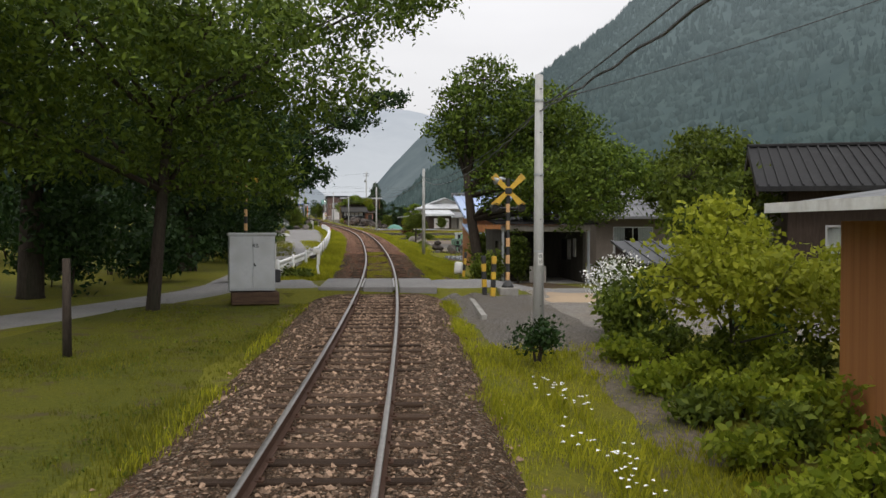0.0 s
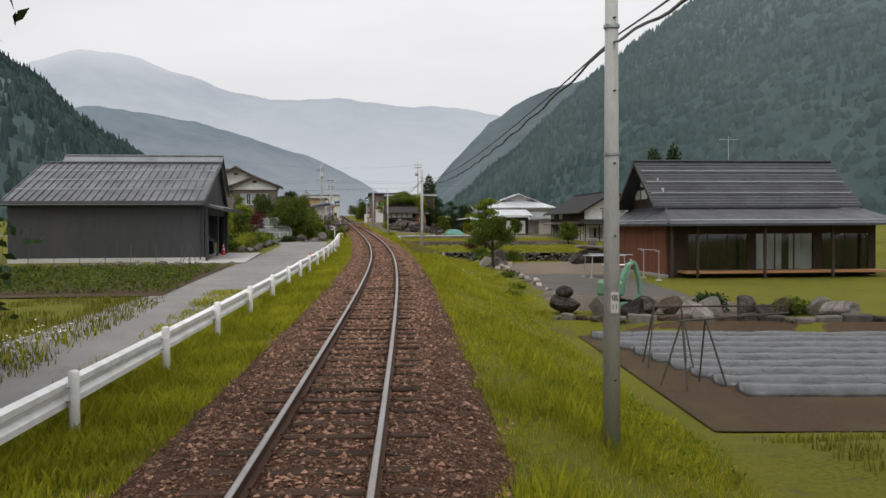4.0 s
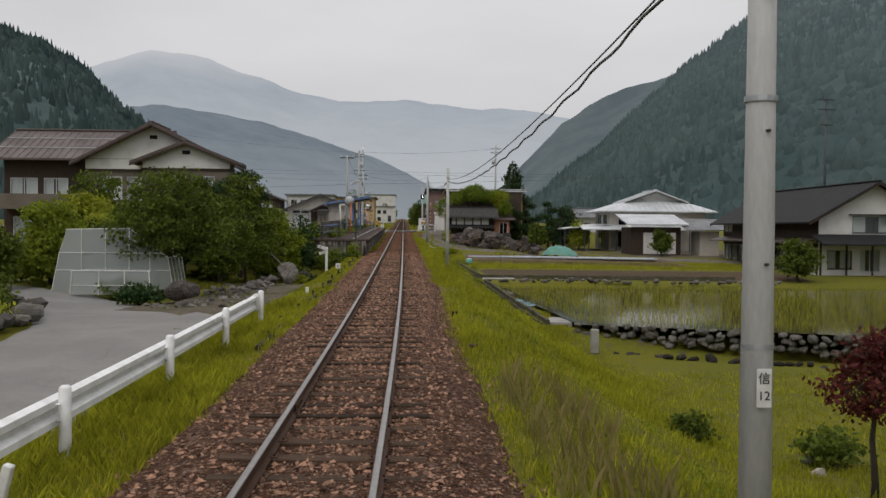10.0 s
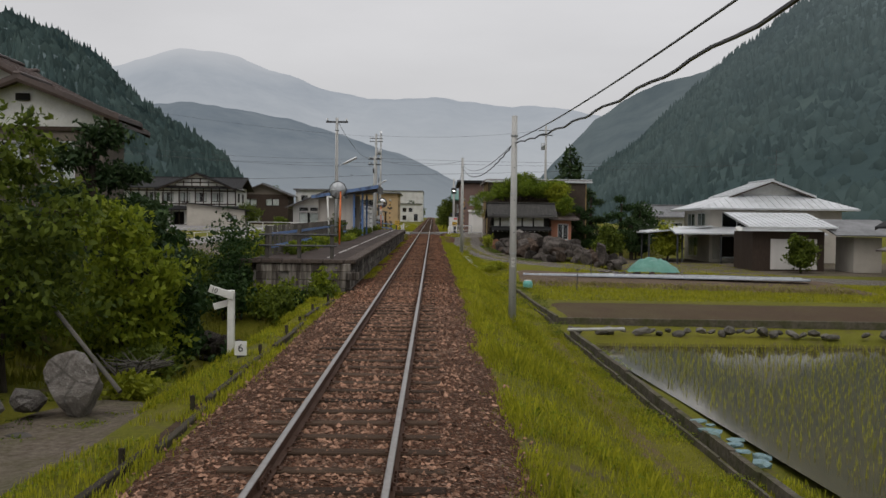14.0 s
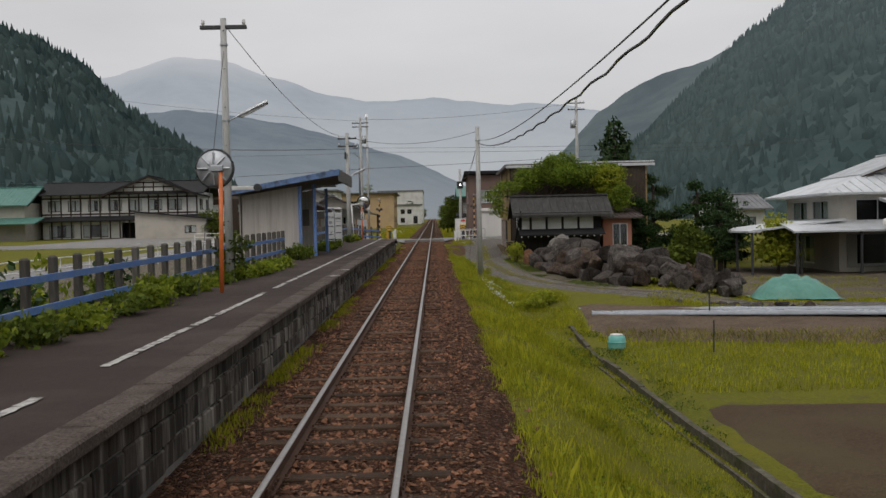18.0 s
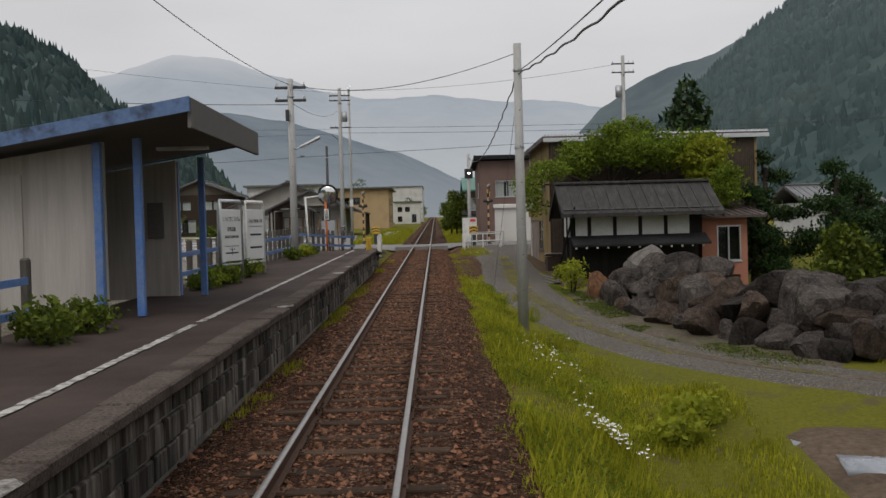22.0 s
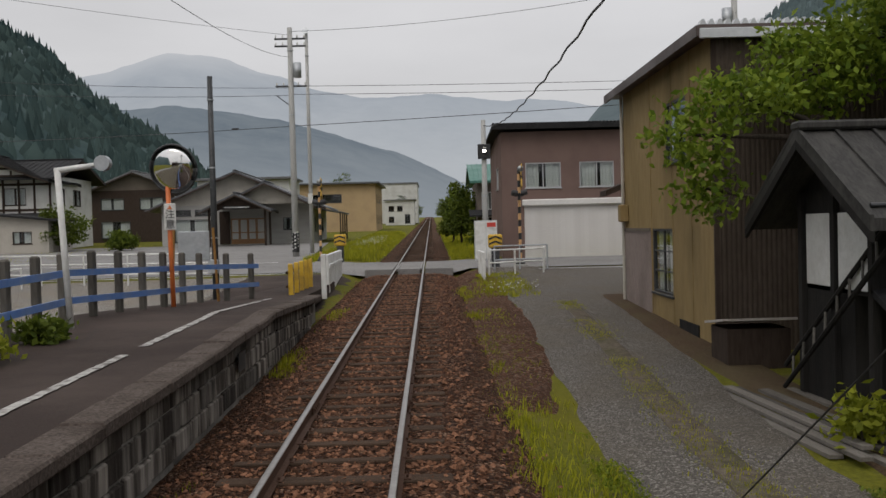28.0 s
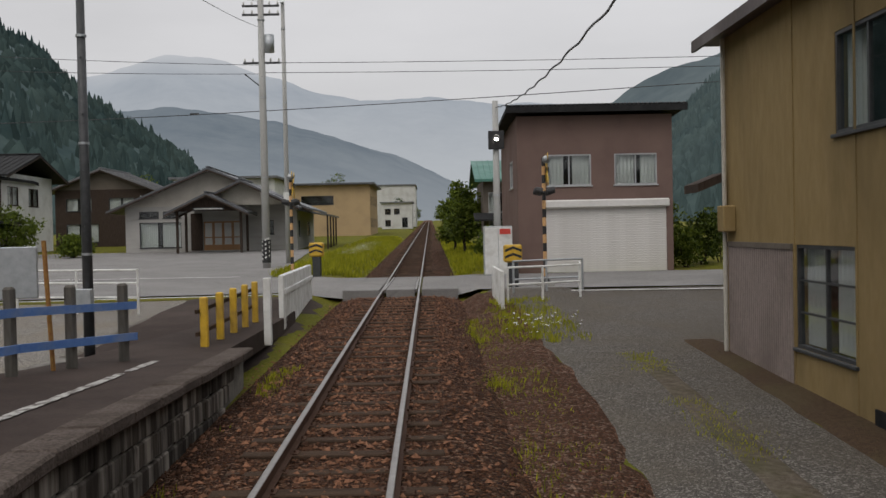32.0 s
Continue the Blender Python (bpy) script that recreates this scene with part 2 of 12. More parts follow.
def glass_mat(name, tint=(0.8, 0.85, 0.85)):
    m, nt, b = start(name, 0.03)
    b.inputs["Base Color"].default_value = (*tint, 1)
    b.inputs["Transmission Weight"].default_value, b.inputs["IOR"].default_value = 1.0, 1.45
    wob = tex(nt, "ShaderNodeTexNoise", where(nt), Scale=2.0)
    bumped(nt, b, wob.outputs["Fac"], 0.03, 0.02)
    return m


def far_mat(name, low, high, haze_glow, scale, lit=1.0, mist=None, cloud=None, vary=0.0):
    """Distant wooded slopes: a plain backdrop with haze painted into its colour and emission. mist, cloud: tone and
    height of the painted air at its foot and its top.
    """
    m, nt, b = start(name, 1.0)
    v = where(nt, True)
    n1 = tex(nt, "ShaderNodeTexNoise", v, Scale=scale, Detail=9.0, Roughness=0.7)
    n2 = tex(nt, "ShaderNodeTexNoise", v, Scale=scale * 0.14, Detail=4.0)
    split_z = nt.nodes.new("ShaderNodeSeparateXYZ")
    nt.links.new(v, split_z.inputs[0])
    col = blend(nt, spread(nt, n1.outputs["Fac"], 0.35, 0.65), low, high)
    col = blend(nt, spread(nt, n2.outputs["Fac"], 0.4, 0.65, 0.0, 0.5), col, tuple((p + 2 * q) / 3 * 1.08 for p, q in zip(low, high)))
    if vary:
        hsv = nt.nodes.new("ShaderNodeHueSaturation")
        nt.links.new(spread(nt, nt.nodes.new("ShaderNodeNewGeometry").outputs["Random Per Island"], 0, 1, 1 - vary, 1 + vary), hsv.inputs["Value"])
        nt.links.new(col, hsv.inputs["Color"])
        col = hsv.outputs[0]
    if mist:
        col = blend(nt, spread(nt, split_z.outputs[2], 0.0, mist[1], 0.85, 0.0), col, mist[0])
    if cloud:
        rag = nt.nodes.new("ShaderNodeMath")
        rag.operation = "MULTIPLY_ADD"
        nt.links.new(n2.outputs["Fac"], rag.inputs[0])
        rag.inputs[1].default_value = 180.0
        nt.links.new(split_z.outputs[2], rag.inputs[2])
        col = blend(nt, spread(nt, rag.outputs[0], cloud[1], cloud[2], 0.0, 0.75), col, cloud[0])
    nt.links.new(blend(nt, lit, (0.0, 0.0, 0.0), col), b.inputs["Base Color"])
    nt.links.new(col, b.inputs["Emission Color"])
    b.inputs["Emission Strength"].default_value = haze_glow
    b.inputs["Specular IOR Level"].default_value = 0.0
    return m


M_BALLAST = stones_mat("red_brown_ballast", [(0.115, 0.053, 0.030), (0.19, 0.086, 0.050), (0.26, 0.125, 0.075), (0.42, 0.275, 0.20), (0.14, 0.078, 0.048), (0.30, 0.165, 0.108)], 23.0, 1.6, dirt=(0.15, 0.072, 0.042))
M_BALLAST_GREY = stones_mat("grey_brown_ballast", [(0.095, 0.058, 0.035), (0.16, 0.100, 0.062), (0.235, 0.155, 0.10), (0.38, 0.285, 0.21), (0.12, 0.085, 0.055), (0.21, 0.118, 0.073)], 23.0, 1.6, dirt=(0.13, 0.084, 0.048))
M_BALLAST_MOSS = stones_mat("mossy_dark_ballast", [(0.045, 0.035, 0.022), (0.075, 0.052, 0.034), (0.10, 0.072, 0.05), (0.17, 0.14, 0.11), (0.055, 0.055, 0.022)], 20.0, 1.6, dirt=(0.06, 0.055, 0.02))
M_BALLAST_DARK = stones_mat("dark_brown_ballast", [(0.052, 0.021, 0.011), (0.100, 0.040, 0.019), (0.150, 0.064, 0.031), (0.29, 0.17, 0.11), (0.070, 0.036, 0.020), (0.185, 0.092, 0.052)], 21.0, 1.6, dirt=(0.078, 0.033, 0.016))
M_STONE_BIT = surface("ballast_stone", (0.125, 0.063, 0.038), (0.30, 0.18, 0.125), 40, rough=0.92, vary=0.8, island=True, bump=0.4, world_space=True)
M_STONE_GREY = surface("grey_ballast_stone", (0.125, 0.080, 0.052), (0.31, 0.215, 0.15), 40, rough=0.92, vary=0.8, island=True, bump=0.4, world_space=True)
M_STONE_DARK = surface("dark_ballast_stone", (0.075, 0.033, 0.018), (0.19, 0.095, 0.056), 40, rough=0.92, vary=0.8, island=True, bump=0.4, world_space=True)
M_SLEEPER = surface("weathered_sleeper_wood", (0.036, 0.023, 0.016), (0.098, 0.063, 0.042), 25, (0.024, 0.017, 0.013), 1.5, rough=0.95, stretch=(1, 9, 9), vary=0.5, bump=0.6)
M_RAIL = surface("rusty_rail_side", (0.07, 0.04, 0.028), (0.12, 0.07, 0.05), 30, rough=0.8, metal=0.3, world_space=True)
M_RAIL_TOP = surface("polished_rail_head", (0.26, 0.245, 0.23), (0.36, 0.34, 0.32), 12, rough=0.4, metal=1.0, bump=0.03, world_space=True)
M_GROUND = ground_mat("grassy_ground", (0.068, 0.077, 0.010), (0.152, 0.153, 0.017), (0.105, 0.088, 0.040), 0.58)
M_SOIL = surface("dark_field_soil", (0.048, 0.031, 0.019), (0.098, 0.066, 0.042), 18, (0.10, 0.085, 0.045), 0.5, rough=1.0, bump=0.9, distance=0.05, world_space=True)
M_DIRT = surface("dry_dirt_path", (0.068, 0.055, 0.040), (0.175, 0.145, 0.115), 9, (0.06, 0.065, 0.022), 0.9, rough=1.0, bump=1.0, distance=0.06, world_space=True)
M_ASPHALT = asphalt_mat("worn_grey_asphalt", (0.195, 0.188, 0.182), (0.255, 0.246, 0.238))
M_ASPHALT_DARK = asphalt_mat("dark_platform_asphalt", (0.037, 0.0265, 0.0225), (0.072, 0.054, 0.046))
M_GRAVEL = stones_mat("fine_grey_gravel", [(0.145, 0.131, 0.115), (0.205, 0.188, 0.167), (0.36, 0.335, 0.30), (0.175, 0.161, 0.142)], 42.0, 0.8, dirt=(0.205, 0.177, 0.14))
M_SAND = surface("pale_sandy_lot", (0.150, 0.118, 0.088), (0.205, 0.165, 0.126), 20, (0.12, 0.104, 0.085), 0.4, rough=1.0, bump=0.4, world_space=True)
M_EARTH = surface("pale_orange_earth", (0.34, 0.25, 0.165), (0.42, 0.325, 0.225), 20, (0.24, 0.195, 0.15), 0.6, rough=1.0, bump=0.4, world_space=True)
M_PEBBLE = surface("pale_rounded_stone", (0.29, 0.262, 0.228), (0.44, 0.405, 0.36), 9, (0.20, 0.18, 0.155), 1.6, rough=0.9, bump=0.3, vary=0.25)
M_CONCRETE = surface("weathered_concrete", (0.27, 0.26, 0.24), (0.36, 0.35, 0.325), 20, (0.15, 0.14, 0.125), 1.1, rough=0.9, bump=0.3)
M_CONCRETE_PALE = surface("pale_concrete", (0.42, 0.42, 0.40), (0.52, 0.52, 0.50), 16, (0.33, 0.32, 0.30), 0.6, rough=0.9, bump=0.2, world_space=True)
M_BLOCK = surface("stained_concrete_block", (0.022, 0.018, 0.015), (0.068, 0.057, 0.048), 7, (0.30, 0.272, 0.24), 1.9, rough=0.95, bump=0.7, vary=0.5, stain_amount=0.9, stretch=(2.6, 2.6, 0.28), world_space=True)
M_COPING = surface("chipped_concrete_coping", (0.036, 0.027, 0.023), (0.15, 0.122, 0.105), 34, (0.045, 0.034, 0.028), 1.6, rough=0.95, bump=0.9, distance=0.015, world_space=True, stain_amount=0.75)
M_POLE = surface("concrete_pole", (0.38, 0.38, 0.37), (0.47, 0.47, 0.455), 30, (0.29, 0.28, 0.265), 1.2, rough=0.7, stretch=(1, 1, 0.25), bump=0.15)
M_GUARD = surface("white_guard_rail_paint", (0.78, 0.78, 0.78), (0.87, 0.87, 0.87), 8, (0.50, 0.48, 0.45), 2.2, rough=0.45, bump=0.08, world_space=True, stain_amount=0.5)
M_STEEL = surface("galvanised_steel", (0.38, 0.40, 0.42), (0.50, 0.52, 0.54), 10, rough=0.5, metal=0.7, bump=0.05)
M_WHITE = surface("white_paint", (0.62, 0.62, 0.60), (0.76, 0.76, 0.74), 8, (0.42, 0.40, 0.36), 2.2, rough=0.55, bump=0.08)
M_BLACK = surface("black_paint", (0.016, 0.016, 0.017), (0.03, 0.03, 0.032), 10, rough=0.5, bump=0.05)
M_DARK_METAL = surface("dark_metal", (0.04, 0.042, 0.045), (0.07, 0.072, 0.075), 10, rough=0.5, metal=0.4, bump=0.05)
M_YELLOW = surface("yellow_paint", (0.55, 0.33, 0.02), (0.68, 0.43, 0.04), 9, (0.32, 0.2, 0.05), 2.5, rough=0.5, bump=0.08)
M_PEACH = surface("faded_orange_paint", (0.58, 0.33, 0.14), (0.70, 0.43, 0.20), 9, (0.40, 0.24, 0.12), 2.5, rough=0.6, bump=0.08)
M_ORANGE = surface("orange_paint", (0.62, 0.14, 0.03), (0.72, 0.2, 0.05), 9, (0.4, 0.12, 0.05), 2.5, rough=0.5, bump=0.08)
M_BLUE = surface("blue_paint", (0.075, 0.165, 0.42), (0.11, 0.22, 0.5), 10, (0.22, 0.27, 0.38), 2.5, rough=0.5, bump=0.1)
M_RED = surface("red_paint", (0.5, 0.04, 0.03), (0.6, 0.07, 0.05), 9, rough=0.5, bump=0.05)
M_GLASS = glass_mat("window_glass")
# Near-black: painted shade of rooms and openings, also vents and dark panes.
M_DARK = surface("painted_interior_dark", (0.012, 0.012, 0.013), (0.03, 0.028, 0.026), 3, rough=0.9, bump=0.0)
M_CURTAIN = surface("pale_curtain", (0.5, 0.5, 0.48), (0.64, 0.64, 0.62), 6, rough=0.9, stretch=(8, 8, 0.4), bump=0.4, distance=0.04)
M_BARK = surface("tree_bark", (0.028, 0.022, 0.018), (0.07, 0.056, 0.044), 22, (0.022, 0.026, 0.016), 1.0, rough=0.95, stretch=(1, 1, 0.2), bump=0.8, distance=0.02)
M_LEAF = foliage("broad_leaves", (0.042, 0.066, 0.009), (0.150, 0.190, 0.024), 0.38)
M_LEAF_FRESH = foliage("fresh_leaves", (0.095, 0.135, 0.011), (0.275, 0.32, 0.028), 0.48)
M_LEAF_MID = foliage("shaded_leaves", (0.026, 0.043, 0.008), (0.095, 0.125, 0.018), 0.35)
M_LEAF_DARK = foliage("dark_leaves", (0.014, 0.036, 0.010), (0.04, 0.075, 0.018), 0.25)
M_LEAF_HANG = foliage("hanging_leaves", (0.035, 0.066, 0.009), (0.14, 0.195, 0.022), 0.22)
M_LEAF_SUN = foliage("sunny_leaves", (0.07, 0.118, 0.010), (0.215, 0.28, 0.028), 0.4)
M_LEAF_YEL = foliage("yellow_green_leaves", (0.17, 0.20, 0.014), (0.34, 0.36, 0.035), 0.45)
M_LEAF_RED = foliage("dark_red_leaves", (0.06, 0.014, 0.014), (0.14, 0.028, 0.024), 0.3)
M_PINE = foliage("conifer_needles", (0.016, 0.036, 0.012), (0.046, 0.076, 0.024), 0.15)
M_GRASS = foliage("grass_blades", (0.180, 0.198, 0.012), (0.42, 0.405, 0.030), 0.44)
M_GRASS_DRY = foliage("dry_grass_blades", (0.16, 0.15, 0.04), (0.28, 0.22, 0.09), 0.35)
# Mossy greens, darkened to hold the trees' shade over the lawn.
M_GRASS_MOSS = foliage("mossy_grass_blades", (0.095, 0.105, 0.012), (0.19, 0.185, 0.02), 0.35)
M_LAWN = ground_mat("tree_shaded_mossy_lawn", (0.042, 0.052, 0.008), (0.102, 0.108, 0.012), (0.075, 0.06, 0.03), 0.56)
M_FLOWER = surface("white_petals", (0.75, 0.75, 0.72), (0.85, 0.85, 0.82), 10, rough=0.7, bump=0.0)
M_ROCK = rock_mat("dark_grey_rock", (0.026, 0.022, 0.020), (0.095, 0.082, 0.073), (0.20, 0.178, 0.16), 0.5)
M_ROCK_MID = surface("grey_wall_stone", (0.09, 0.083, 0.075), (0.16, 0.148, 0.135), 7, (0.06, 0.062, 0.04), 1.3, rough=0.92, bump=0.7, distance=0.03, vary=0.4)
M_ROCK_PALE = rock_mat("pale_rock", (0.14, 0.126, 0.112), (0.27, 0.248, 0.225), (0.40, 0.38, 0.355), 0.3)
# Bluish tones, emission and pale tops put haze into these slopes' own colour.
M_HILL = far_mat("haze_tinted_hillside", (0.022, 0.034, 0.036), (0.042, 0.058, 0.055), 0.75, 0.03, 1.0, None, ((0.10, 0.122, 0.130), 110.0, 290.0))
M_CEDAR = far_mat("hazed_cedar_wood", (0.015, 0.025, 0.026), (0.034, 0.048, 0.044), 0.7, 0.02, 0.8, vary=0.3)
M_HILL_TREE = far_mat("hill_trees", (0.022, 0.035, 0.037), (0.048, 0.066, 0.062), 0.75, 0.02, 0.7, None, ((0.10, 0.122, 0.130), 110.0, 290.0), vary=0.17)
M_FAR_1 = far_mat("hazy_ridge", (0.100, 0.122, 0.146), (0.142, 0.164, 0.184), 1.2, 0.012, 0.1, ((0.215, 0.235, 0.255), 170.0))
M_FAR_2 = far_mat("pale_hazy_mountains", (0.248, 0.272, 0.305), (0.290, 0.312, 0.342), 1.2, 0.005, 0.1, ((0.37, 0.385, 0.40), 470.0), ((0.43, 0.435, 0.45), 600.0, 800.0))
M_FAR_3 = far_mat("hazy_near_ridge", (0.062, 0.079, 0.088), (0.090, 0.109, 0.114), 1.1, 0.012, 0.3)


# ---- building helpers ----
class Shape:
    """Vertices and faces gathered for one mesh."""

    def __init__(self):
        self.v, self.f = [], []

    def add(self, verts, faces):
        n = len(self.v)
        self.v += [tuple(p) for p in verts]
        self.f += [tuple(i + n for i in face) for face in faces]
        return self

    def box(self, x0, x1, y0, y1, z0, z1, c=0.0):
        """A box; c rounds its edges off by a chamfer."""
        if c <= 0:
            return self.add([(x, y, z) for z in (z0, z1) for y in (y0, y1) for x in (x0, x1)],
                            [(0, 2, 3, 1), (4, 5, 7, 6), (0, 1, 5, 4), (2, 6, 7, 3), (0, 4, 6, 2), (1, 3, 7, 5)])
        c = min(c, (x1 - x0) / 2.2, (y1 - y0) / 2.2, (z1 - z0) / 2.2)
        prof = [(x0 + c, y0), (x1 - c, y0), (x1, y0 + c), (x1, y1 - c), (x1 - c, y1), (x0 + c, y1), (x0, y1 - c), (x0, y0 + c)]
        ins = [(min(max(x, x0 + c), x1 - c), min(max(y, y0 + c), y1 - c)) for x, y in prof]
        rings = [[(x, y, z0) for x, y in ins], [(x, y, z0 + c) for x, y in prof], [(x, y, z1 - c) for x, y in prof], [(x, y, z1) for x, y in ins]]
        return self.rings(rings)

    def rings(self, rings, caps=True, closed=True):
        n = len(rings[0])
        faces = []
        for r in range(len(rings) - 1):
            for i in range(n if closed else n - 1):
                j = (i + 1) % n
                faces.append((r * n + i, r * n + j, (r + 1) * n + j, (r + 1) * n + i))
        if caps and closed:
            faces.append(tuple(range(n - 1, -1, -1)))
            faces.append(tuple((len(rings) - 1) * n + i for i in range(n)))
        return self.add([p for ring in rings for p in ring], faces)

    def tube(self, points, radii, seg=8, caps=True):
        """A round bar through points."""
        points = [Vector(p) for p in points]
        if not isinstance(radii, (list, tuple)):
            radii = [radii] * len(points)
        rings = []
        for i, p in enumerate(points):
            way = (points[min(i + 1, len(points) - 1)] - points[max(i - 1, 0)]).normalized()
            side = way.cross(Vector((0, 0, 1)) if abs(way.z) < 0.9 else Vector((1, 0, 0))).normalized()
            top = side.cross(way)
            rings.append([p + radii[i] * (math.cos(2 * math.pi * k / seg) * side + math.sin(2 * math.pi * k / seg) * top) for k in range(seg)])
        return self.rings(rings, caps)

    def prism(self, outline, lo, hi, axis="y"):
        """An outline of (a, b) drawn out along an axis: x: a=y, b=z; y: a=x, b=z; z: a=x, b=y."""
        def at(a, b, d):
            return (d, a, b) if axis == "x" else (a, d, b) if axis == "y" else (a, b, d)
        return self.rings([[at(a, b, lo) for a, b in outline], [at(a, b, hi) for a, b in outline]])

    def stone(self, centre, size, rng, sub=1):
        """A lump of broken stone."""
        cx, cy, cz = centre
        dirs = [(1, 0, 0), (-1, 0, 0), (0, 1, 0), (0, -1, 0), (0, 0, 1), (0, 0, -1)]
        dirs += [(a, b, c) for a in (1, -1) for b in (1, -1) for c in (1, -1)] if sub else []
        bm_s = bmesh.new()
        for d in dirs:
            k = rng.uniform(0.78, 1.12) / math.sqrt(d[0] ** 2 + d[1] ** 2 + d[2] ** 2) ** 0.75
            bm_s.verts.new((cx + d[0] * k * size[0], cy + d[1] * k * size[1], cz + d[2] * k * size[2]))
        bmesh.ops.convex_hull(bm_s, input=bm_s.verts)
        live = [v for v in bm_s.verts if v.link_faces]
        index = {v: i for i, v in enumerate(live)}
        self.add([v.co[:] for v in live], [[index[v] for v in f.verts] for f in bm_s.faces])
        bm_s.free()
        return self

    def moved(self, m):
        self.v = [tuple(m @ Vector(p)) for p in self.v]
        return self

    def mesh(self, name, material, smooth=False):
        me = bpy.data.meshes.new(name)
        me.from_pydata(self.v, [], self.f)
        me.materials.append(material)
        if smooth:
            me.polygons.foreach_set("use_smooth", [True] * len(me.polygons))
        me.update()
        return me


def arrays_mesh(name, verts, faces, material):
    """A mesh of many alike faces from arrays."""
    me = bpy.data.meshes.new(name)
    k = faces.shape[1]
    me.vertices.add(len(verts))
    me.vertices.foreach_set("co", np.asarray(verts, np.float32).ravel())
    me.loops.add(faces.size)
    me.loops.foreach_set("vertex_index", np.asarray(faces, np.int32).ravel())
    me.polygons.add(len(faces))
    me.polygons.foreach_set("loop_start", np.arange(0, faces.size, k, dtype=np.int32))
    me.materials.append(material)
    me.update(calc_edges=True)
    return me


def thing(name, x, y, h, turn=0.0, label="", category="", group="", kind=""):
    """An Empty at the base of a thing, h metres over the rails."""
    ob = new(name)
    ob.empty_display_size = 0.2
    ob.matrix_basis = pose(x, y, up(y, h), 0, 0, turn)
    return tagged(ob, label, category, group, kind)


def part(name, shape, material, parent, label="", smooth=False):
    ob = new(name, shape.mesh(name, material, smooth) if isinstance(shape, Shape) else shape)
    ob.parent = parent
    return tagged(ob, label)


def solid(name, shape, material, x, y, h, turn=0.0, label="", category="", group="", kind="", smooth=False):
    """A thing of one mesh."""
    ob = new(name, shape.mesh(name, material, smooth) if isinstance(shape, Shape) else shape)
    ob.matrix_basis = pose(x, y, up(y, h), 0, 0, turn)
    return tagged(ob, label, category, group, kind)


# ---- the ground ----
LOW_AT = [-60, 14, 22, 26, 34, 42, 46, 62, 80, 95, 125, 132, 141, 153.5, 155.8, 183, 187, 205, 211, 216, 225, 240, 252, 256, 320]
LOW = [-1.0, -1.0, -0.7, -0.3, -0.25, -0.6, -0.78, -0.85, -1.35, -1.3, -1.4, -2.0, -2.85, -3.0, -2.25, -2.25, -2.0, -1.9, -1.2, -1.0, -0.6, -0.35, -0.12, -0.04, -0.04]
FOOT_AT = [-60, 14, 26, 46, 60, 80, 110, 130, 143, 153.5, 157, 160, 200, 212, 218, 240, 256, 300]
FOOT = [4.5, 4.0, 3.0, 3.0, 4.2, 5.2, 6.3, 7.2, 8.4, 8.3, 6.2, 5.8, 5.2, 4.2, 3.4, 2.9, 2.4, 4.0]
LEFT_AT = [-60, 20, 40, 143, 150, 160, 166, 169, 174, 176, 240, 250, 256, 320]
LEFT = [-0.45, -0.35, -0.4, -0.45, -0.7, -0.9, -1.2, -2.0, -2.0, -1.0, -0.6, -0.15, -0.03, -0.04]


def smooth_step(a):
    a = np.clip(a, 0, 1)
    return a * a * (3 - 2 * a)


def ground_h(x, y):
    """Height of the ground over the rails."""
    x, y = np.asarray(x, float), np.asarray(y, float)
    a = beside(x, y)
    low, foot, left = np.interp(y, LOW_AT, LOW), np.interp(y, FOOT_AT, FOOT), np.interp(y, LEFT_AT, LEFT)
    right_h = -0.36 + (low + 0.36) * smooth_step((a - 1.9) / (foot - 1.9))
    dip = np.where((y > 145) & (y < 180), smooth_step((-a - 2.6) / 1.2), smooth_step((-a - 1.9) / 0.9))
    left_h = -0.36 + (left + 0.36) * dip
    far_left = np.interp(y, [100, 150, 178, 240, 256], [-0.45, -0.5, -0.5, -0.3, -0.04])
    left_h = left_h + (far_left - left_h) * smooth_step((-a - 8.0) / 3.0) * ((y > 140) & (y < 260))
    h = np.where(a > 0, right_h, left_h)
    paddy = smooth_step((x - 7.55 + 0.043 * (y - 155.7)) / 0.35) * smooth_step((y - 156.0 + 0.386 * (x - 7.6)) / 0.6) * smooth_step((181.4 - y) / 0.6)
    h = h + (np.minimum(h, -2.36 + GRADE * (165 - y)) - h) * paddy
    field = smooth_step((a - 4.6) / 1.5) * smooth_step((87.75 - 0.217 * (x - 4.0) - y) / 0.35) * smooth_step((y - 70.0) / 4.0)
    h = h + (np.minimum(h, -1.75) - h) * field * smooth_step((40.0 - x) / 15.0)
    back = np.interp(y, [203, 210, 238, 250], [0.0, 1.0, 1.0, 0.0]) * smooth_step((a - 10.5) / 4.0)
    h = h + (-1.65 - h) * back
    for y0, y1, reach in ((34.6, 39.2, 3.4), (256.1, 263.7, 5.0)):
        level = smooth_step((y - y0 + 0.1) / 0.3) * smooth_step((y1 + 0.1 - y) / 0.3) * (1 - smooth_step((np.abs(a) - reach) / 2.5))
        h = h + (-0.07 - h) * level
    h = h + np.interp(np.abs(a), [30, 150, 400], [0, 0.5, 5.0])
    return h


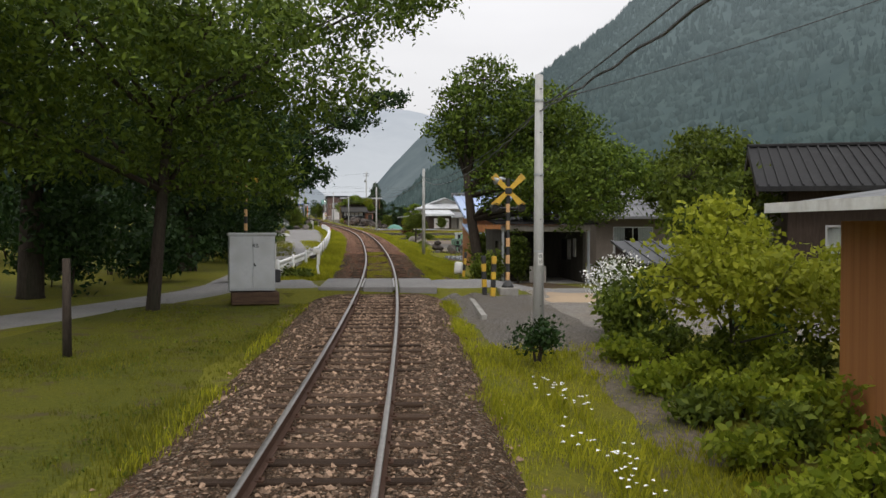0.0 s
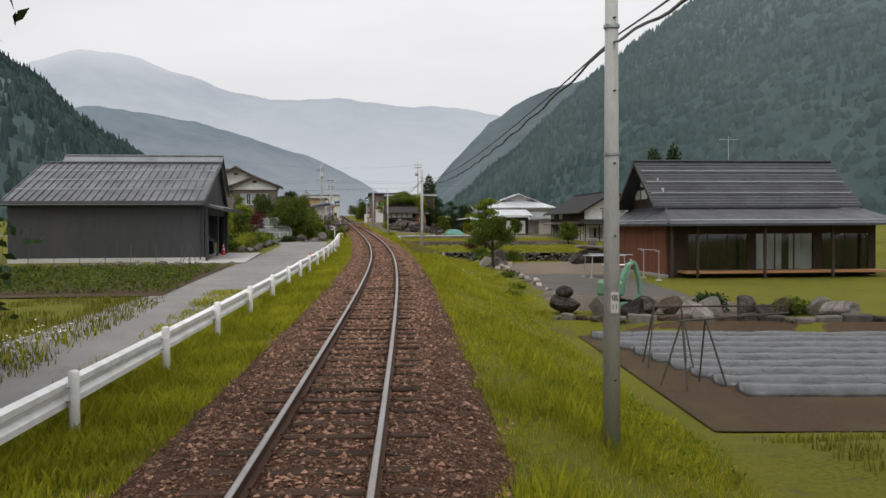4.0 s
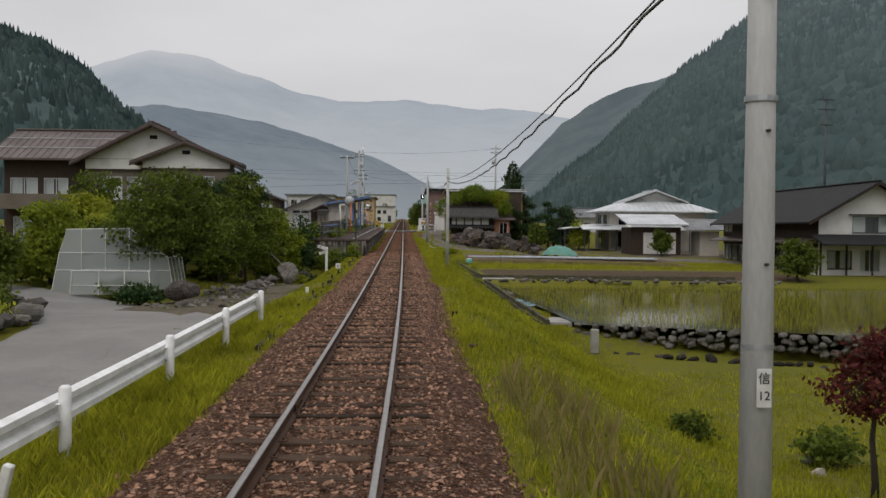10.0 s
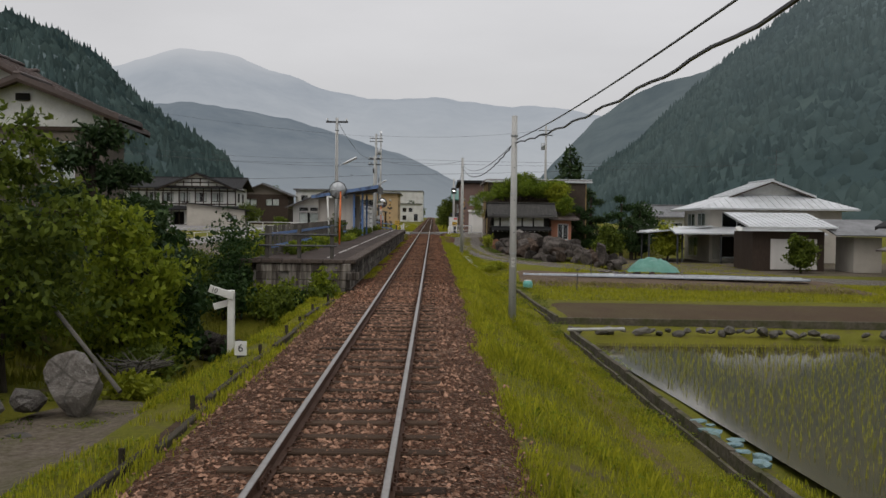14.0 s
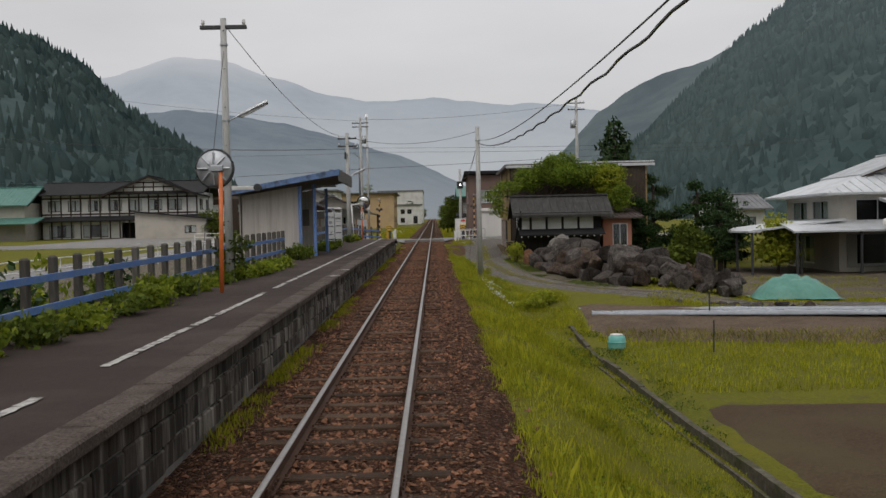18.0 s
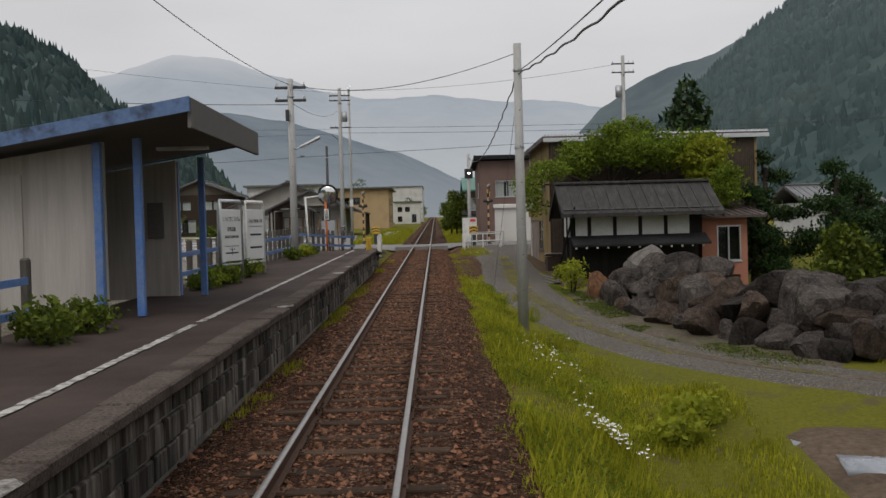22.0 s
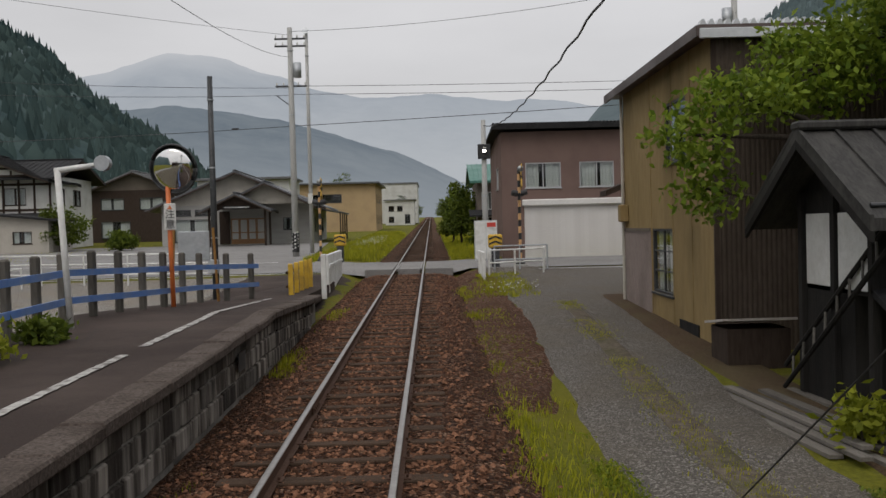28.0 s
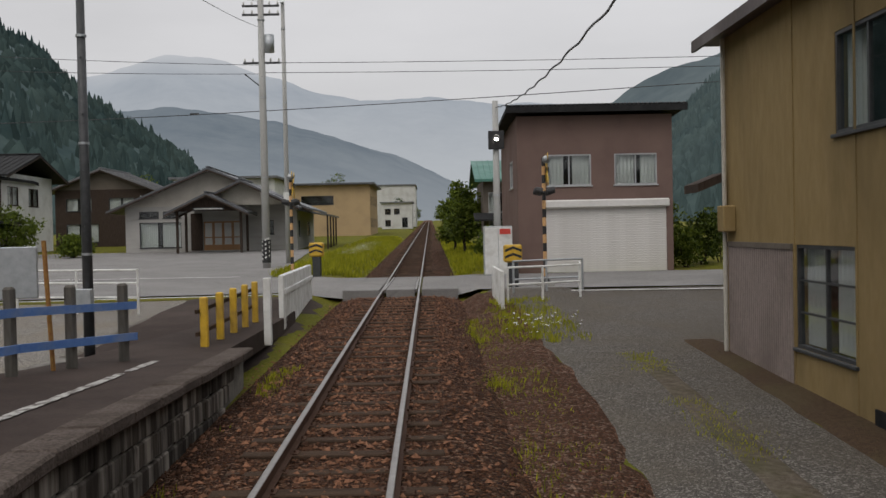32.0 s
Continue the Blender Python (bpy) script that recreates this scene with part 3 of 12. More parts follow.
def make_ground():
    xs = np.concatenate([[-600, -450, -330, -240, -170, -120, -85, -62, -48, -38, -31], np.arange(-26, 30.1, 0.5), [33, 37, 42, 48, 56, 66, 80, 100, 130, 170, 230, 320, 450, 600]])
    ys = np.concatenate([[-300, -200, -130, -90, -60, -45, -34, -26], np.arange(-20, 300.1, 1.0), [304, 310, 318, 330, 345, 365, 390, 420, 460, 520, 600, 720, 900, 1200, 1700]])
    gx, gy = np.meshgrid(xs, ys)
    base = np.where(gy >= 180, 0.0, np.interp(gy, LINE_Y, LINE_X))
    gx = gx + base
    rough = np.array([[noise.noise((px * 0.6, py * 0.6, 0.0)) for px, py in zip(rx, ry)] for rx, ry in zip(gx, gy)])
    a = np.abs(beside(gx, gy))
    gz = ground_h(gx, gy) + 0.02 * rough * (a > 2.4) - 0.01 + GRADE * np.minimum(gy, 700)
    rows, cols = gx.shape
    idx = np.arange(rows * cols).reshape(rows, cols)
    faces = np.stack([idx[:-1, :-1], idx[:-1, 1:], idx[1:, 1:], idx[1:, :-1]], -1).reshape(-1, 4)
    me = arrays_mesh("ground", np.stack([gx, gy, gz], -1).reshape(-1, 3), faces, M_GROUND)
    me.polygons.foreach_set("use_smooth", [True] * len(me.polygons))
    tagged(new("ground", me), "uneven green grassy valley floor beside the railway", "ground", kind="structure")


make_ground()


def sheet(name, corners, material, lift=0.05, step=0.7, label="", category="", kind="structure", edge=0.0):
    """A patch laid on the ground between four corners (x, y), in order round it. edge: how far its rim wanders."""
    c = [Vector((*p, 0)) for p in corners]
    nu = max(6, int(max((c[1] - c[0]).length, (c[2] - c[3]).length) / step) + 1)
    nv = max(6, int(max((c[3] - c[0]).length, (c[2] - c[1]).length) / step) + 1)
    u, v = np.meshgrid(np.linspace(0, 1, nu), np.linspace(0, 1, nv))
    arr = [np.array(p[:2]) for p in c]
    xy = sum(w[..., None] * p for w, p in zip(((1 - u) * (1 - v), u * (1 - v), u * v, (1 - u) * v), arr))
    if edge:
        for axis in (0, 1):
            wander = np.array([[noise.noise((p[0] * 0.5 + 7 * axis, p[1] * 0.5, 3.3)) + 0.6 * noise.noise((p[0] * 1.7, p[1] * 1.7, 9 * axis)) for p in row] for row in xy])
            xy[..., axis] += edge * wander
    z = ground_h(xy[..., 0], xy[..., 1]) + lift + GRADE * xy[..., 1]
    if edge:
        for rim in (z[0], z[-1], z[:, 0], z[:, -1]):
            rim -= lift + 0.05
    idx = np.arange(nu * nv).reshape(nv, nu)
    faces = np.stack([idx[:-1, :-1], idx[:-1, 1:], idx[1:, 1:], idx[1:, :-1]], -1).reshape(-1, 4)
    me = arrays_mesh(name, np.concatenate([xy, z[..., None]], -1).reshape(-1, 3), faces, material)
    me.polygons.foreach_set("use_smooth", [True] * len(me.polygons))
    return tagged(new(name, me), label, category, kind=kind)


def ribbon(name, path, width, material, lift=0.05, across=7, label="", category="", kind="structure", edge=0.0, flat=None):
    """A way along a path of (x, y), smoothed, laid on the ground, or at the height flat over the rails."""
    pts = np.array(path, float)
    t = np.concatenate([[0], np.cumsum(np.hypot(*np.diff(pts, axis=0).T))])
    fine = np.linspace(0, t[-1], max(3, int(t[-1] / 0.7)))
    x, y = np.interp(fine, t, pts[:, 0]), np.interp(fine, t, pts[:, 1])
    for _ in range(8):
        x[1:-1], y[1:-1] = (x[:-2] + 2 * x[1:-1] + x[2:]) / 4, (y[:-2] + 2 * y[1:-1] + y[2:]) / 4
    w = np.interp(fine, t, width if isinstance(width, (list, tuple)) else [width] * len(t))
    dx, dy = np.gradient(x), np.gradient(y)
    n = np.hypot(dx, dy)
    off = np.linspace(-0.5, 0.5, across)
    px = x[:, None] + (dy / n * w)[:, None] * off
    py = y[:, None] - (dx / n * w)[:, None] * off
    if edge:
        for k in (0, -1):
            for i in range(len(fine)):
                d = edge * (noise.noise((px[i, k] * 0.7, py[i, k] * 0.7, 5.0)) + 0.5 * noise.noise((px[i, k] * 2.3, py[i, k] * 2.3, 1.0)))
                px[i, k] += d * dy[i] / n[i]
                py[i, k] -= d * dx[i] / n[i]
    z = (ground_h(px, py) if flat is None else flat + 0 * px) + lift + GRADE * py
    if edge:
        z[:, 0] -= lift + 0.05
        z[:, -1] -= lift + 0.05
    rows, cols = px.shape
    idx = np.arange(rows * cols).reshape(rows, cols)
    faces = np.stack([idx[:-1, :-1], idx[:-1, 1:], idx[1:, 1:], idx[1:, :-1]], -1).reshape(-1, 4)
    me = arrays_mesh(name, np.stack([px, py, z], -1).reshape(-1, 3), faces, material)
    me.polygons.foreach_set("use_smooth", [True] * len(me.polygons))
    return tagged(new(name, me), label, category, kind=kind)


def swept(outline, s0, s1, step, rows=None):
    """An outline of (across, height) drawn along the line."""
    shape = Shape()
    rings = []
    for s in np.append(np.arange(s0, s1, step), s1):
        x, y, a = on_line(float(s))
        rings.append([(x + c * math.cos(a), y + c * math.sin(a), up(y, h)) for c, h in outline])
    return shape.rings(rings)


# ---- the track ----
BED_C = [-2.6, -2.35, -2.05, -1.75, -1.5, -1.2, -1.0, -0.8, -0.68, -0.566, -0.45, -0.3, -0.1, 0.1, 0.3, 0.45, 0.566, 0.68, 0.8, 1.0, 1.2, 1.5, 1.75, 2.05, 2.35, 2.6]


def bed_h(c):
    return np.interp(np.abs(c), [0, 0.57, 1.0, 1.3, 1.75, 2.35, 2.6], [-0.172, -0.178, -0.168, -0.178, -0.268, -0.60, -0.70])


def ballast_bed(s0, s1, step, material, label):
    """Broken stone heaped between and over the sleepers' ends, uneven."""
    ss, cs = np.append(np.arange(s0, s1, step), s1), np.array(BED_C)
    v = []
    for s in ss:
        x, y, a = on_line(float(s))
        for c in cs:
            px, py = x + c * math.cos(a), y + c * math.sin(a)
            lump = 0.6 * noise.noise((px * 3.1, py * 3.1, 1.0)) + 0.7 * noise.noise((px * 8.3, py * 8.3, 4.0))
            v.append((px, py, up(py, float(bed_h(c)) + 0.017 * lump * (0.5 if abs(abs(c) - 0.566) < 0.1 else 1.0) - (0.03 if 35 < s < 39 or 256 < s < 263.5 else 0))))
    rows, cols = len(ss), len(cs)
    idx = np.arange(rows * cols).reshape(rows, cols)
    faces = np.stack([idx[:-1, :-1], idx[:-1, 1:], idx[1:, 1:], idx[1:, :-1]], -1).reshape(-1, 4)
    tagged(new("ballast_bed", arrays_mesh("ballast_bed", v, faces, material)), "bed of %s broken stone under the railway track" % label, "ballast", kind="structure")


for s0, s1, st_, m_, lb_ in ((-25, 39, 0.3, M_BALLAST_GREY, "grey-brown"), (39, 62, 0.3, M_BALLAST_MOSS, "mossy dark"), (62, 176, 0.3, M_BALLAST, "red-brown"), (176, 226, 0.3, M_BALLAST_DARK, "dark brown"), (226, 270, 0.3, M_BALLAST_DARK, "dark brown"), (270, 700, 3.0, M_BALLAST_DARK, "dark brown")):
    ballast_bed(s0, s1, st_, m_, lb_)

track = thing("railway_track", *on_line(120)[:2], 0, 0, "single narrow-gauge track with shiny rails on weathered wooden sleepers", "railway track")


def on_track(name, shape_or_mesh, material=None, label="", smooth=False):
    """A part of the track whose mesh lies in world places."""
    ob = new(name, shape_or_mesh.mesh(name, material, smooth) if isinstance(shape_or_mesh, Shape) else shape_or_mesh)
    ob.parent = track
    ob.matrix_parent_inverse = track.matrix_basis.inverted()
    return tagged(ob, label)


for side in (-1, 1):
    c = side * 0.566
    web = [(-0.061, -0.153), (0.061, -0.153), (0.061, -0.142), (0.012, -0.125), (0.009, -0.045), (0.0325, -0.034), (0.0325, -0.012), (-0.0325, -0.012), (-0.0325, -0.034), (-0.009, -0.045), (-0.012, -0.125), (-0.061, -0.142)]
    head = [(-0.0325, -0.014), (0.0325, -0.014), (0.0315, -0.004), (0.024, 0.0), (-0.024, 0.0), (-0.0315, -0.004)]
    rail = on_track("rail", swept([(c + a, h) for a, h in web], -25, 700, 1.5), M_RAIL, "rust-brown steel rail")
    head_ob = on_track("rail_head", swept([(c + a, h) for a, h in head], -25, 700, 1.5), M_RAIL_TOP, "polished running surface", True)

rng = random.Random(4)
sleeper_mesh = Shape().box(-1.05, 1.05, -0.10, 0.10, -0.14, 0.0, 0.012).mesh("sleeper", M_SLEEPER)
far_sleepers, fastenings = Shape(), Shape()
s, count = 2.0, 0
while s < 560:
    x, y, a = on_line(s)
    z = up(y, -0.150)
    if 33.9 < s < 39.9 or 255.6 < s < 264.2:
        s += 0.66
        continue
    m = pose(x, y, z + rng.uniform(-0.016, 0.006), rng.uniform(-1.5, 1.5), rng.uniform(-0.5, 0.5), math.degrees(a) + rng.uniform(-1.8, 1.8)) @ Matrix.Diagonal((rng.uniform(0.94, 1.04), rng.uniform(0.85, 1.12), 1, 1))
    if s < 205:
        ob = new("sleeper", sleeper_mesh)
        ob.parent, ob.matrix_parent_inverse, ob.matrix_basis = track, track.matrix_basis.inverted(), m
        count += 1
    else:
        far_sleepers.add(*[(lambda q: ([m @ Vector(p) for p in q.v], q.f))(Shape().box(-1.05, 1.05, -0.10, 0.10, -0.14, 0.0, 0.012))][0])
    if s < 300:
        for c in (-0.566, 0.566):
            plate = Shape().box(c - 0.11, c + 0.11, -0.075, 0.075, 0.0, 0.012)
            for dx in (-0.075, 0.075):
                plate.box(c + dx - 0.012, c + dx + 0.012, -0.04, -0.015, 0.012, 0.04)
            fastenings.add([m @ Vector(p) for p in plate.v], plate.f)
    s += 0.66 + rng.uniform(-0.03, 0.03)
tagged(on_track("sleeper_run", far_sleepers, M_SLEEPER), kind="stuff")
tagged(on_track("rail_fastening", fastenings, M_RAIL, "rusty tie plates and spikes"), kind="stuff")


def fishplates():
    shape = Shape()
    for k in range(2, 300, 25):
        for c in (-0.566, 0.566):
            x, y, a = on_line(k + 3.3)
            q = Shape()
            for d in (-0.03, 0.03):
                q.box(c + d - 0.012, c + d + 0.012, -0.28, 0.28, -0.12, -0.04)
                for b in (-0.2, -0.07, 0.07, 0.2):
                    q.box(c + d * 1.6 - 0.012, c + d * 1.6 + 0.012, b - 0.014, b + 0.014, -0.094, -0.066)
            mm = pose(x, y, up(y), 0, 0, math.degrees(a))
            shape.add([mm @ Vector(p) for p in q.v], q.f)
    return shape


tagged(on_track("rail_joint", fishplates(), M_RAIL, "bolted joint bars"), kind="stuff")


def loose_stones(n, s0, s1, seed):
    """Broken stone lying over the bed, as arrays."""
    r = np.random.default_rng(seed)
    s = s0 + (s1 - s0) * r.random(n)
    c = r.normal(0, 0.98, n)
    c = np.where(np.abs(c) > 2.15, c * 0.5, c)
    x = np.interp(s, LINE_S, LINE_X) * (s < 180) + c
    y = np.where(s < 180, np.interp(s, LINE_S, LINE_Y), s) + 0 * c
    hb = bed_h(c)
    hb = np.maximum(hb, -0.355)
    near_rail = np.abs(np.abs(c) - 0.566) < 0.075
    size = 0.014 + 0.024 * r.random(n) ** 2
    size = size * np.where(near_rail, 0.6, 1)
    dirs = np.array([(1, 0, -0.3), (-1, 0, -0.3), (0, 1, -0.3), (0, -1, -0.3), (0.15, 0.1, 0.7)], float)
    tris = np.array([(0, 2, 4), (2, 1, 4), (1, 3, 4), (3, 0, 4)])
    k = r.uniform(0.6, 1.35, (n, 5, 1)) * size[:, None, None]
    v = dirs[None] * k * np.array([1.2, 1.2, 0.8]) + r.normal(0, 0.3, (n, 5, 3)) * size[:, None, None]
    ang = r.uniform(0, 2 * np.pi, n)
    ca, sa = np.cos(ang), np.sin(ang)
    vx, vy = v[..., 0] * ca[:, None] - v[..., 1] * sa[:, None], v[..., 0] * sa[:, None] + v[..., 1] * ca[:, None]
    out = np.stack([vx + x[:, None], vy + y[:, None], v[..., 2] + (hb + GRADE * y + size * 0.35)[:, None]], -1)
    faces = (tris[None] + 5 * np.arange(n)[:, None, None]).reshape(-1, 3)
    return out.reshape(-1, 3), faces


for n, s0, s1, m_ in ((15000, 4, 34, M_STONE_GREY), (6000, 39, 64, M_STONE_DARK), (60000, 60, 180, M_STONE_BIT), (30000, 172, 229, M_STONE_DARK), (15000, 224, 256, M_STONE_DARK)):
    v, f = loose_stones(n, s0, s1, 3 + s0)
    tagged(new("loose_ballast", arrays_mesh("loose_ballast", v, f, m_)), "loose brown and grey stones on the ballast", "ballast", kind="stuff")


# ---- distance: hills and mountains ----
def ridge(name, az, el, far, near, material, jag, steps, label, rows=26, seed=1.0):
    """Slopes seen against the sky: height in radians over the horizon by direction, at a distance."""
    a = np.linspace(az[0], az[-1], steps)
    e = np.interp(a, az, el)
    e = e + jag * np.array([noise.noise((v * 9, seed, 0)) + 0.6 * noise.noise((v * 31, seed, 2)) + 0.35 * noise.noise((v * 90, seed, 4)) for v in a])
    t = np.linspace(0, 1, rows)
    r = near + (far - near) * t[:, None] + 0 * a[None]
    lump = np.array([[noise.noise((v * 14, q * 3, seed)) + 0.3 * noise.noise((v * 30, q * 6, seed)) for v in a] for q in t])
    base = GRADE * 150
    h = base + (e * far)[None] * (t[:, None] ** 0.9) * (1 + 0.10 * lump * (1 - t[:, None]) * 2) - 12 * (1 - t[:, None])
    r = r * (1 + 0.05 * lump)
    x, y = r * np.sin(a)[None], 150 + r * np.cos(a)[None]
    n, mcols = x.shape
    idx = np.arange(n * mcols).reshape(n, mcols)
    faces = np.stack([idx[:-1, :-1], idx[:-1, 1:], idx[1:, 1:], idx[1:, :-1]], -1).reshape(-1, 4)
    me = arrays_mesh(name, np.stack([x, y, h], -1).reshape(-1, 3), faces, material)
    me.polygons.foreach_set("use_smooth", [True] * len(me.polygons))
    return tagged(new(name, me), label, "mountain", kind="structure"), (x, y, h)


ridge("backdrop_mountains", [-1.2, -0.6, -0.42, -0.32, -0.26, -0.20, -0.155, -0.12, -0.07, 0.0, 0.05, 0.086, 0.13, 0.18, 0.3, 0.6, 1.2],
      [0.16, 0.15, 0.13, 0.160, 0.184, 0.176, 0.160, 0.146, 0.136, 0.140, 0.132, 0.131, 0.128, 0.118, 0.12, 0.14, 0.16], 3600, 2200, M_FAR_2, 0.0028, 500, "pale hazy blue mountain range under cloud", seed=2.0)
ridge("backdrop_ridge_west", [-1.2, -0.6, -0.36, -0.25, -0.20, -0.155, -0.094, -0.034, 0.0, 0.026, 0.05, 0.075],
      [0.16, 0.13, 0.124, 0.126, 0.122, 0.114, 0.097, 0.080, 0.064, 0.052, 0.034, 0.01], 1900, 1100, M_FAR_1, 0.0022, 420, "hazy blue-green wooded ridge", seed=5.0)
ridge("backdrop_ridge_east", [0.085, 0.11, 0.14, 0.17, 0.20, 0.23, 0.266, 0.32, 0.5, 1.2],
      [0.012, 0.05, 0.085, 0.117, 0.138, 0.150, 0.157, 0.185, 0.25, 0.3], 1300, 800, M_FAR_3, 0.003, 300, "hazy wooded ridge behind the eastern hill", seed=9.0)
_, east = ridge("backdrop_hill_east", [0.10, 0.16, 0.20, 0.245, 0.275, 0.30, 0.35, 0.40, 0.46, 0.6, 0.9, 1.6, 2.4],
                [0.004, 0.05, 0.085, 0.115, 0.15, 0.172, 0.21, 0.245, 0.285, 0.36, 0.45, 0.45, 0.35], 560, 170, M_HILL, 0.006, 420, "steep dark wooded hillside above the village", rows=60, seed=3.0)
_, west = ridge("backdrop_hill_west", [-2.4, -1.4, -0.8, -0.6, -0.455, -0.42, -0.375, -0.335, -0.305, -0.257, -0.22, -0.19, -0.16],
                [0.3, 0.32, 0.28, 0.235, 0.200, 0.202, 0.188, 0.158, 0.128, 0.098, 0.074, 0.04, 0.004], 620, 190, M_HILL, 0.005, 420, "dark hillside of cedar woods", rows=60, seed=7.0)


def hill_trees(name, grid, n, seed, tall, label, material):
    """Crowns of a far wood: pointed cedars and round broadleaf trees."""
    gx, gy, gz = grid
    r = np.random.default_rng(seed)
    rows, cols = gx.shape
    i = np.minimum((rows - 1) * r.random(n) ** 0.62, rows - 1.001)
    i[: n // 7] = rows - 1.001
    j = r.random(n) * (cols - 1.001)
    i0, j0 = i.astype(int), j.astype(int)
    fi, fj = i - i0, j - j0

    def at(g):
        return (g[i0, j0] * (1 - fi) + g[i0 + 1, j0] * fi) * (1 - fj) + (g[i0, j0 + 1] * (1 - fi) + g[i0 + 1, j0 + 1] * fi) * fj

    x, y, z = at(gx), at(gy), at(gz)
    kind = np.array([noise.noise((a * 0.012, b * 0.012, 0.0)) for a, b in zip(x, y)]) + r.normal(0, 0.25, n) > 0.02
    hgt = tall * r.uniform(0.45, 1.25, n)
    rad = np.where(kind, hgt * 0.2, hgt * 0.34)
    hgt = np.where(kind, hgt, hgt * 0.72)
    seg = 5
    prof_cone = np.array([(0.92, 0.1), (0.62, 0.5), (0.06, 1.0)])
    prof_ball = np.array([(0.85, 0.1), (0.85, 0.6), (0.04, 1.0)])
    prof = np.where(kind[:, None, None], prof_cone[None], prof_ball[None])
    th = np.arange(seg) * 2 * np.pi / seg + r.random(n)[:, None]
    jit = r.uniform(0.7, 1.3, (n, 3, seg))
    vx = x[:, None, None] + rad[:, None, None] * prof[:, :, 0, None] * np.cos(th)[:, None] * jit
    vy = y[:, None, None] + rad[:, None, None] * prof[:, :, 0, None] * np.sin(th)[:, None] * jit
    vz = z[:, None, None] - 1.5 + hgt[:, None, None] * prof[:, :, 1, None] * (1 + 0.1 * (jit - 1))
    k = np.arange(seg)
    base = np.concatenate([np.stack([q * seg + k, q * seg + (k + 1) % seg, (q + 1) * seg + (k + 1) % seg, (q + 1) * seg + k], -1) for q in range(2)])
    faces = (base[None] + (3 * seg) * np.arange(n)[:, None, None]).reshape(-1, 4)
    me = arrays_mesh(name, np.stack([vx, vy, vz], -1).reshape(-1, 3), faces, material)
    tagged(new(name, me), label, "trees", kind="stuff")


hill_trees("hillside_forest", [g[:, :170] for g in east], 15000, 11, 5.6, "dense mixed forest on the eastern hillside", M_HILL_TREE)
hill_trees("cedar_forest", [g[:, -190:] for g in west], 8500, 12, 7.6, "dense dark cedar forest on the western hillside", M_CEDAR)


# ---- roads and paved places ----
M_GRAVEL_PALE = stones_mat("pale_gravel", [(0.24, 0.223, 0.20), (0.32, 0.297, 0.268), (0.44, 0.41, 0.365), (0.28, 0.268, 0.25)], 34.0, 0.7, dirt=(0.31, 0.262, 0.205))
M_GRAVEL_BROWN = stones_mat("brown_grey_gravel", [(0.16, 0.135, 0.105), (0.23, 0.20, 0.16), (0.40, 0.37, 0.32), (0.18, 0.16, 0.10)], 34.0, 0.9, dirt=(0.20, 0.165, 0.11))
M_LOT = asphalt_mat("old_brown_tar", (0.085, 0.078, 0.07), (0.12, 0.108, 0.095))
lane = [on_line(s, float(np.interp(s, [40, 58, 74, 140], [-5.1, -5.1, -5.8, -5.75])))[:2] for s in range(40, 137, 4)]
ribbon("road", [(-20.5, 22), (-17.0, 28.5), (-13.5, 34.5), (-11.2, 39.5), (-10.3, 44)] + lane + [(-6.1, 140.2), (-7.3, 144.6), (-10.0, 148.8), (-15, 153.5), (-24, 162), (-44, 178)], [2.6] * 4 + [2.7] * 1 + [float(np.interp(40 + 4 * k, [40, 58, 74], [2.9, 2.9, 4.3])) for k in range(len(lane))] + [4.3, 4.3, 4.2, 3.6, 3.4, 3.4], M_ASPHALT, 0.025, label="narrow grey asphalt lane beside the railway", category="road", edge=0.08)
sheet("road_crossing_approach", [(-13.6, 35.2), (-7.6, 35.9), (-8.0, 39.6), (-12.0, 42.0)], M_ASPHALT, 0.035, label="worn asphalt leading up to the level crossing", category="road", edge=0.05)
sheet("road_east", [(-4.9, 34.9), (5.0, 36.0), (6.0, 40.5), (-4.6, 38.9)], M_ASPHALT, 0.035, label="worn asphalt on the far side of the level crossing", category="road", edge=0.05)
sheet("paved_yard", [(-2.9, 26.5), (4.5, 23.5), (7.5, 37.0), (-2.4, 36.0)], M_GRAVEL_PALE, 0.03, label="grey gravelled yard beside the crossing", category="yard", edge=0.25)
ribbon("road_behind_shelter", [(3.5, 37), (5.4, 46), (8.5, 56), (13, 66)], 3.0, M_ASPHALT, 0.03, label="lane leading off behind the shelter", category="road")
sheet("earth_patch", [(-2.5, 31.5), (0.3, 31.0), (1.8, 35.5), (-1.6, 36.2)], M_EARTH, 0.05, label="patch of pale sandy earth", category="ground", edge=0.3)
sheet("crossing_gravel", [(-5.4, 24.5), (-2.2, 24.0), (-1.2, 34.9), (-4.9, 34.7)], M_GRAVEL, 0.03, label="grey gravel between track and yard", category="ground", edge=0.3)
solid("kerb_strip", Shape().box(-0.07, 0.07, -2.7, 2.7, -0.2, 0.06, 0.012), M_CONCRETE, -4.1, 31.4, -0.27, -8.5, "narrow concrete kerb strip along the gravel", "kerb")
sheet("bank_earth", [(-4.6, 17.5), (-3.0, 17.5), (-2.2, 25.5), (-3.6, 25.5)], M_DIRT, 0.04, label="bare brown earth on the bank", category="ground", edge=0.4)
sheet("shelter_soil", [(-3.4, 39.4), (2.2, 40.0), (2.6, 47.5), (-2.9, 50.0)], M_SOIL, 0.03, label="dark trodden soil before the shelter", category="ground", edge=0.35)
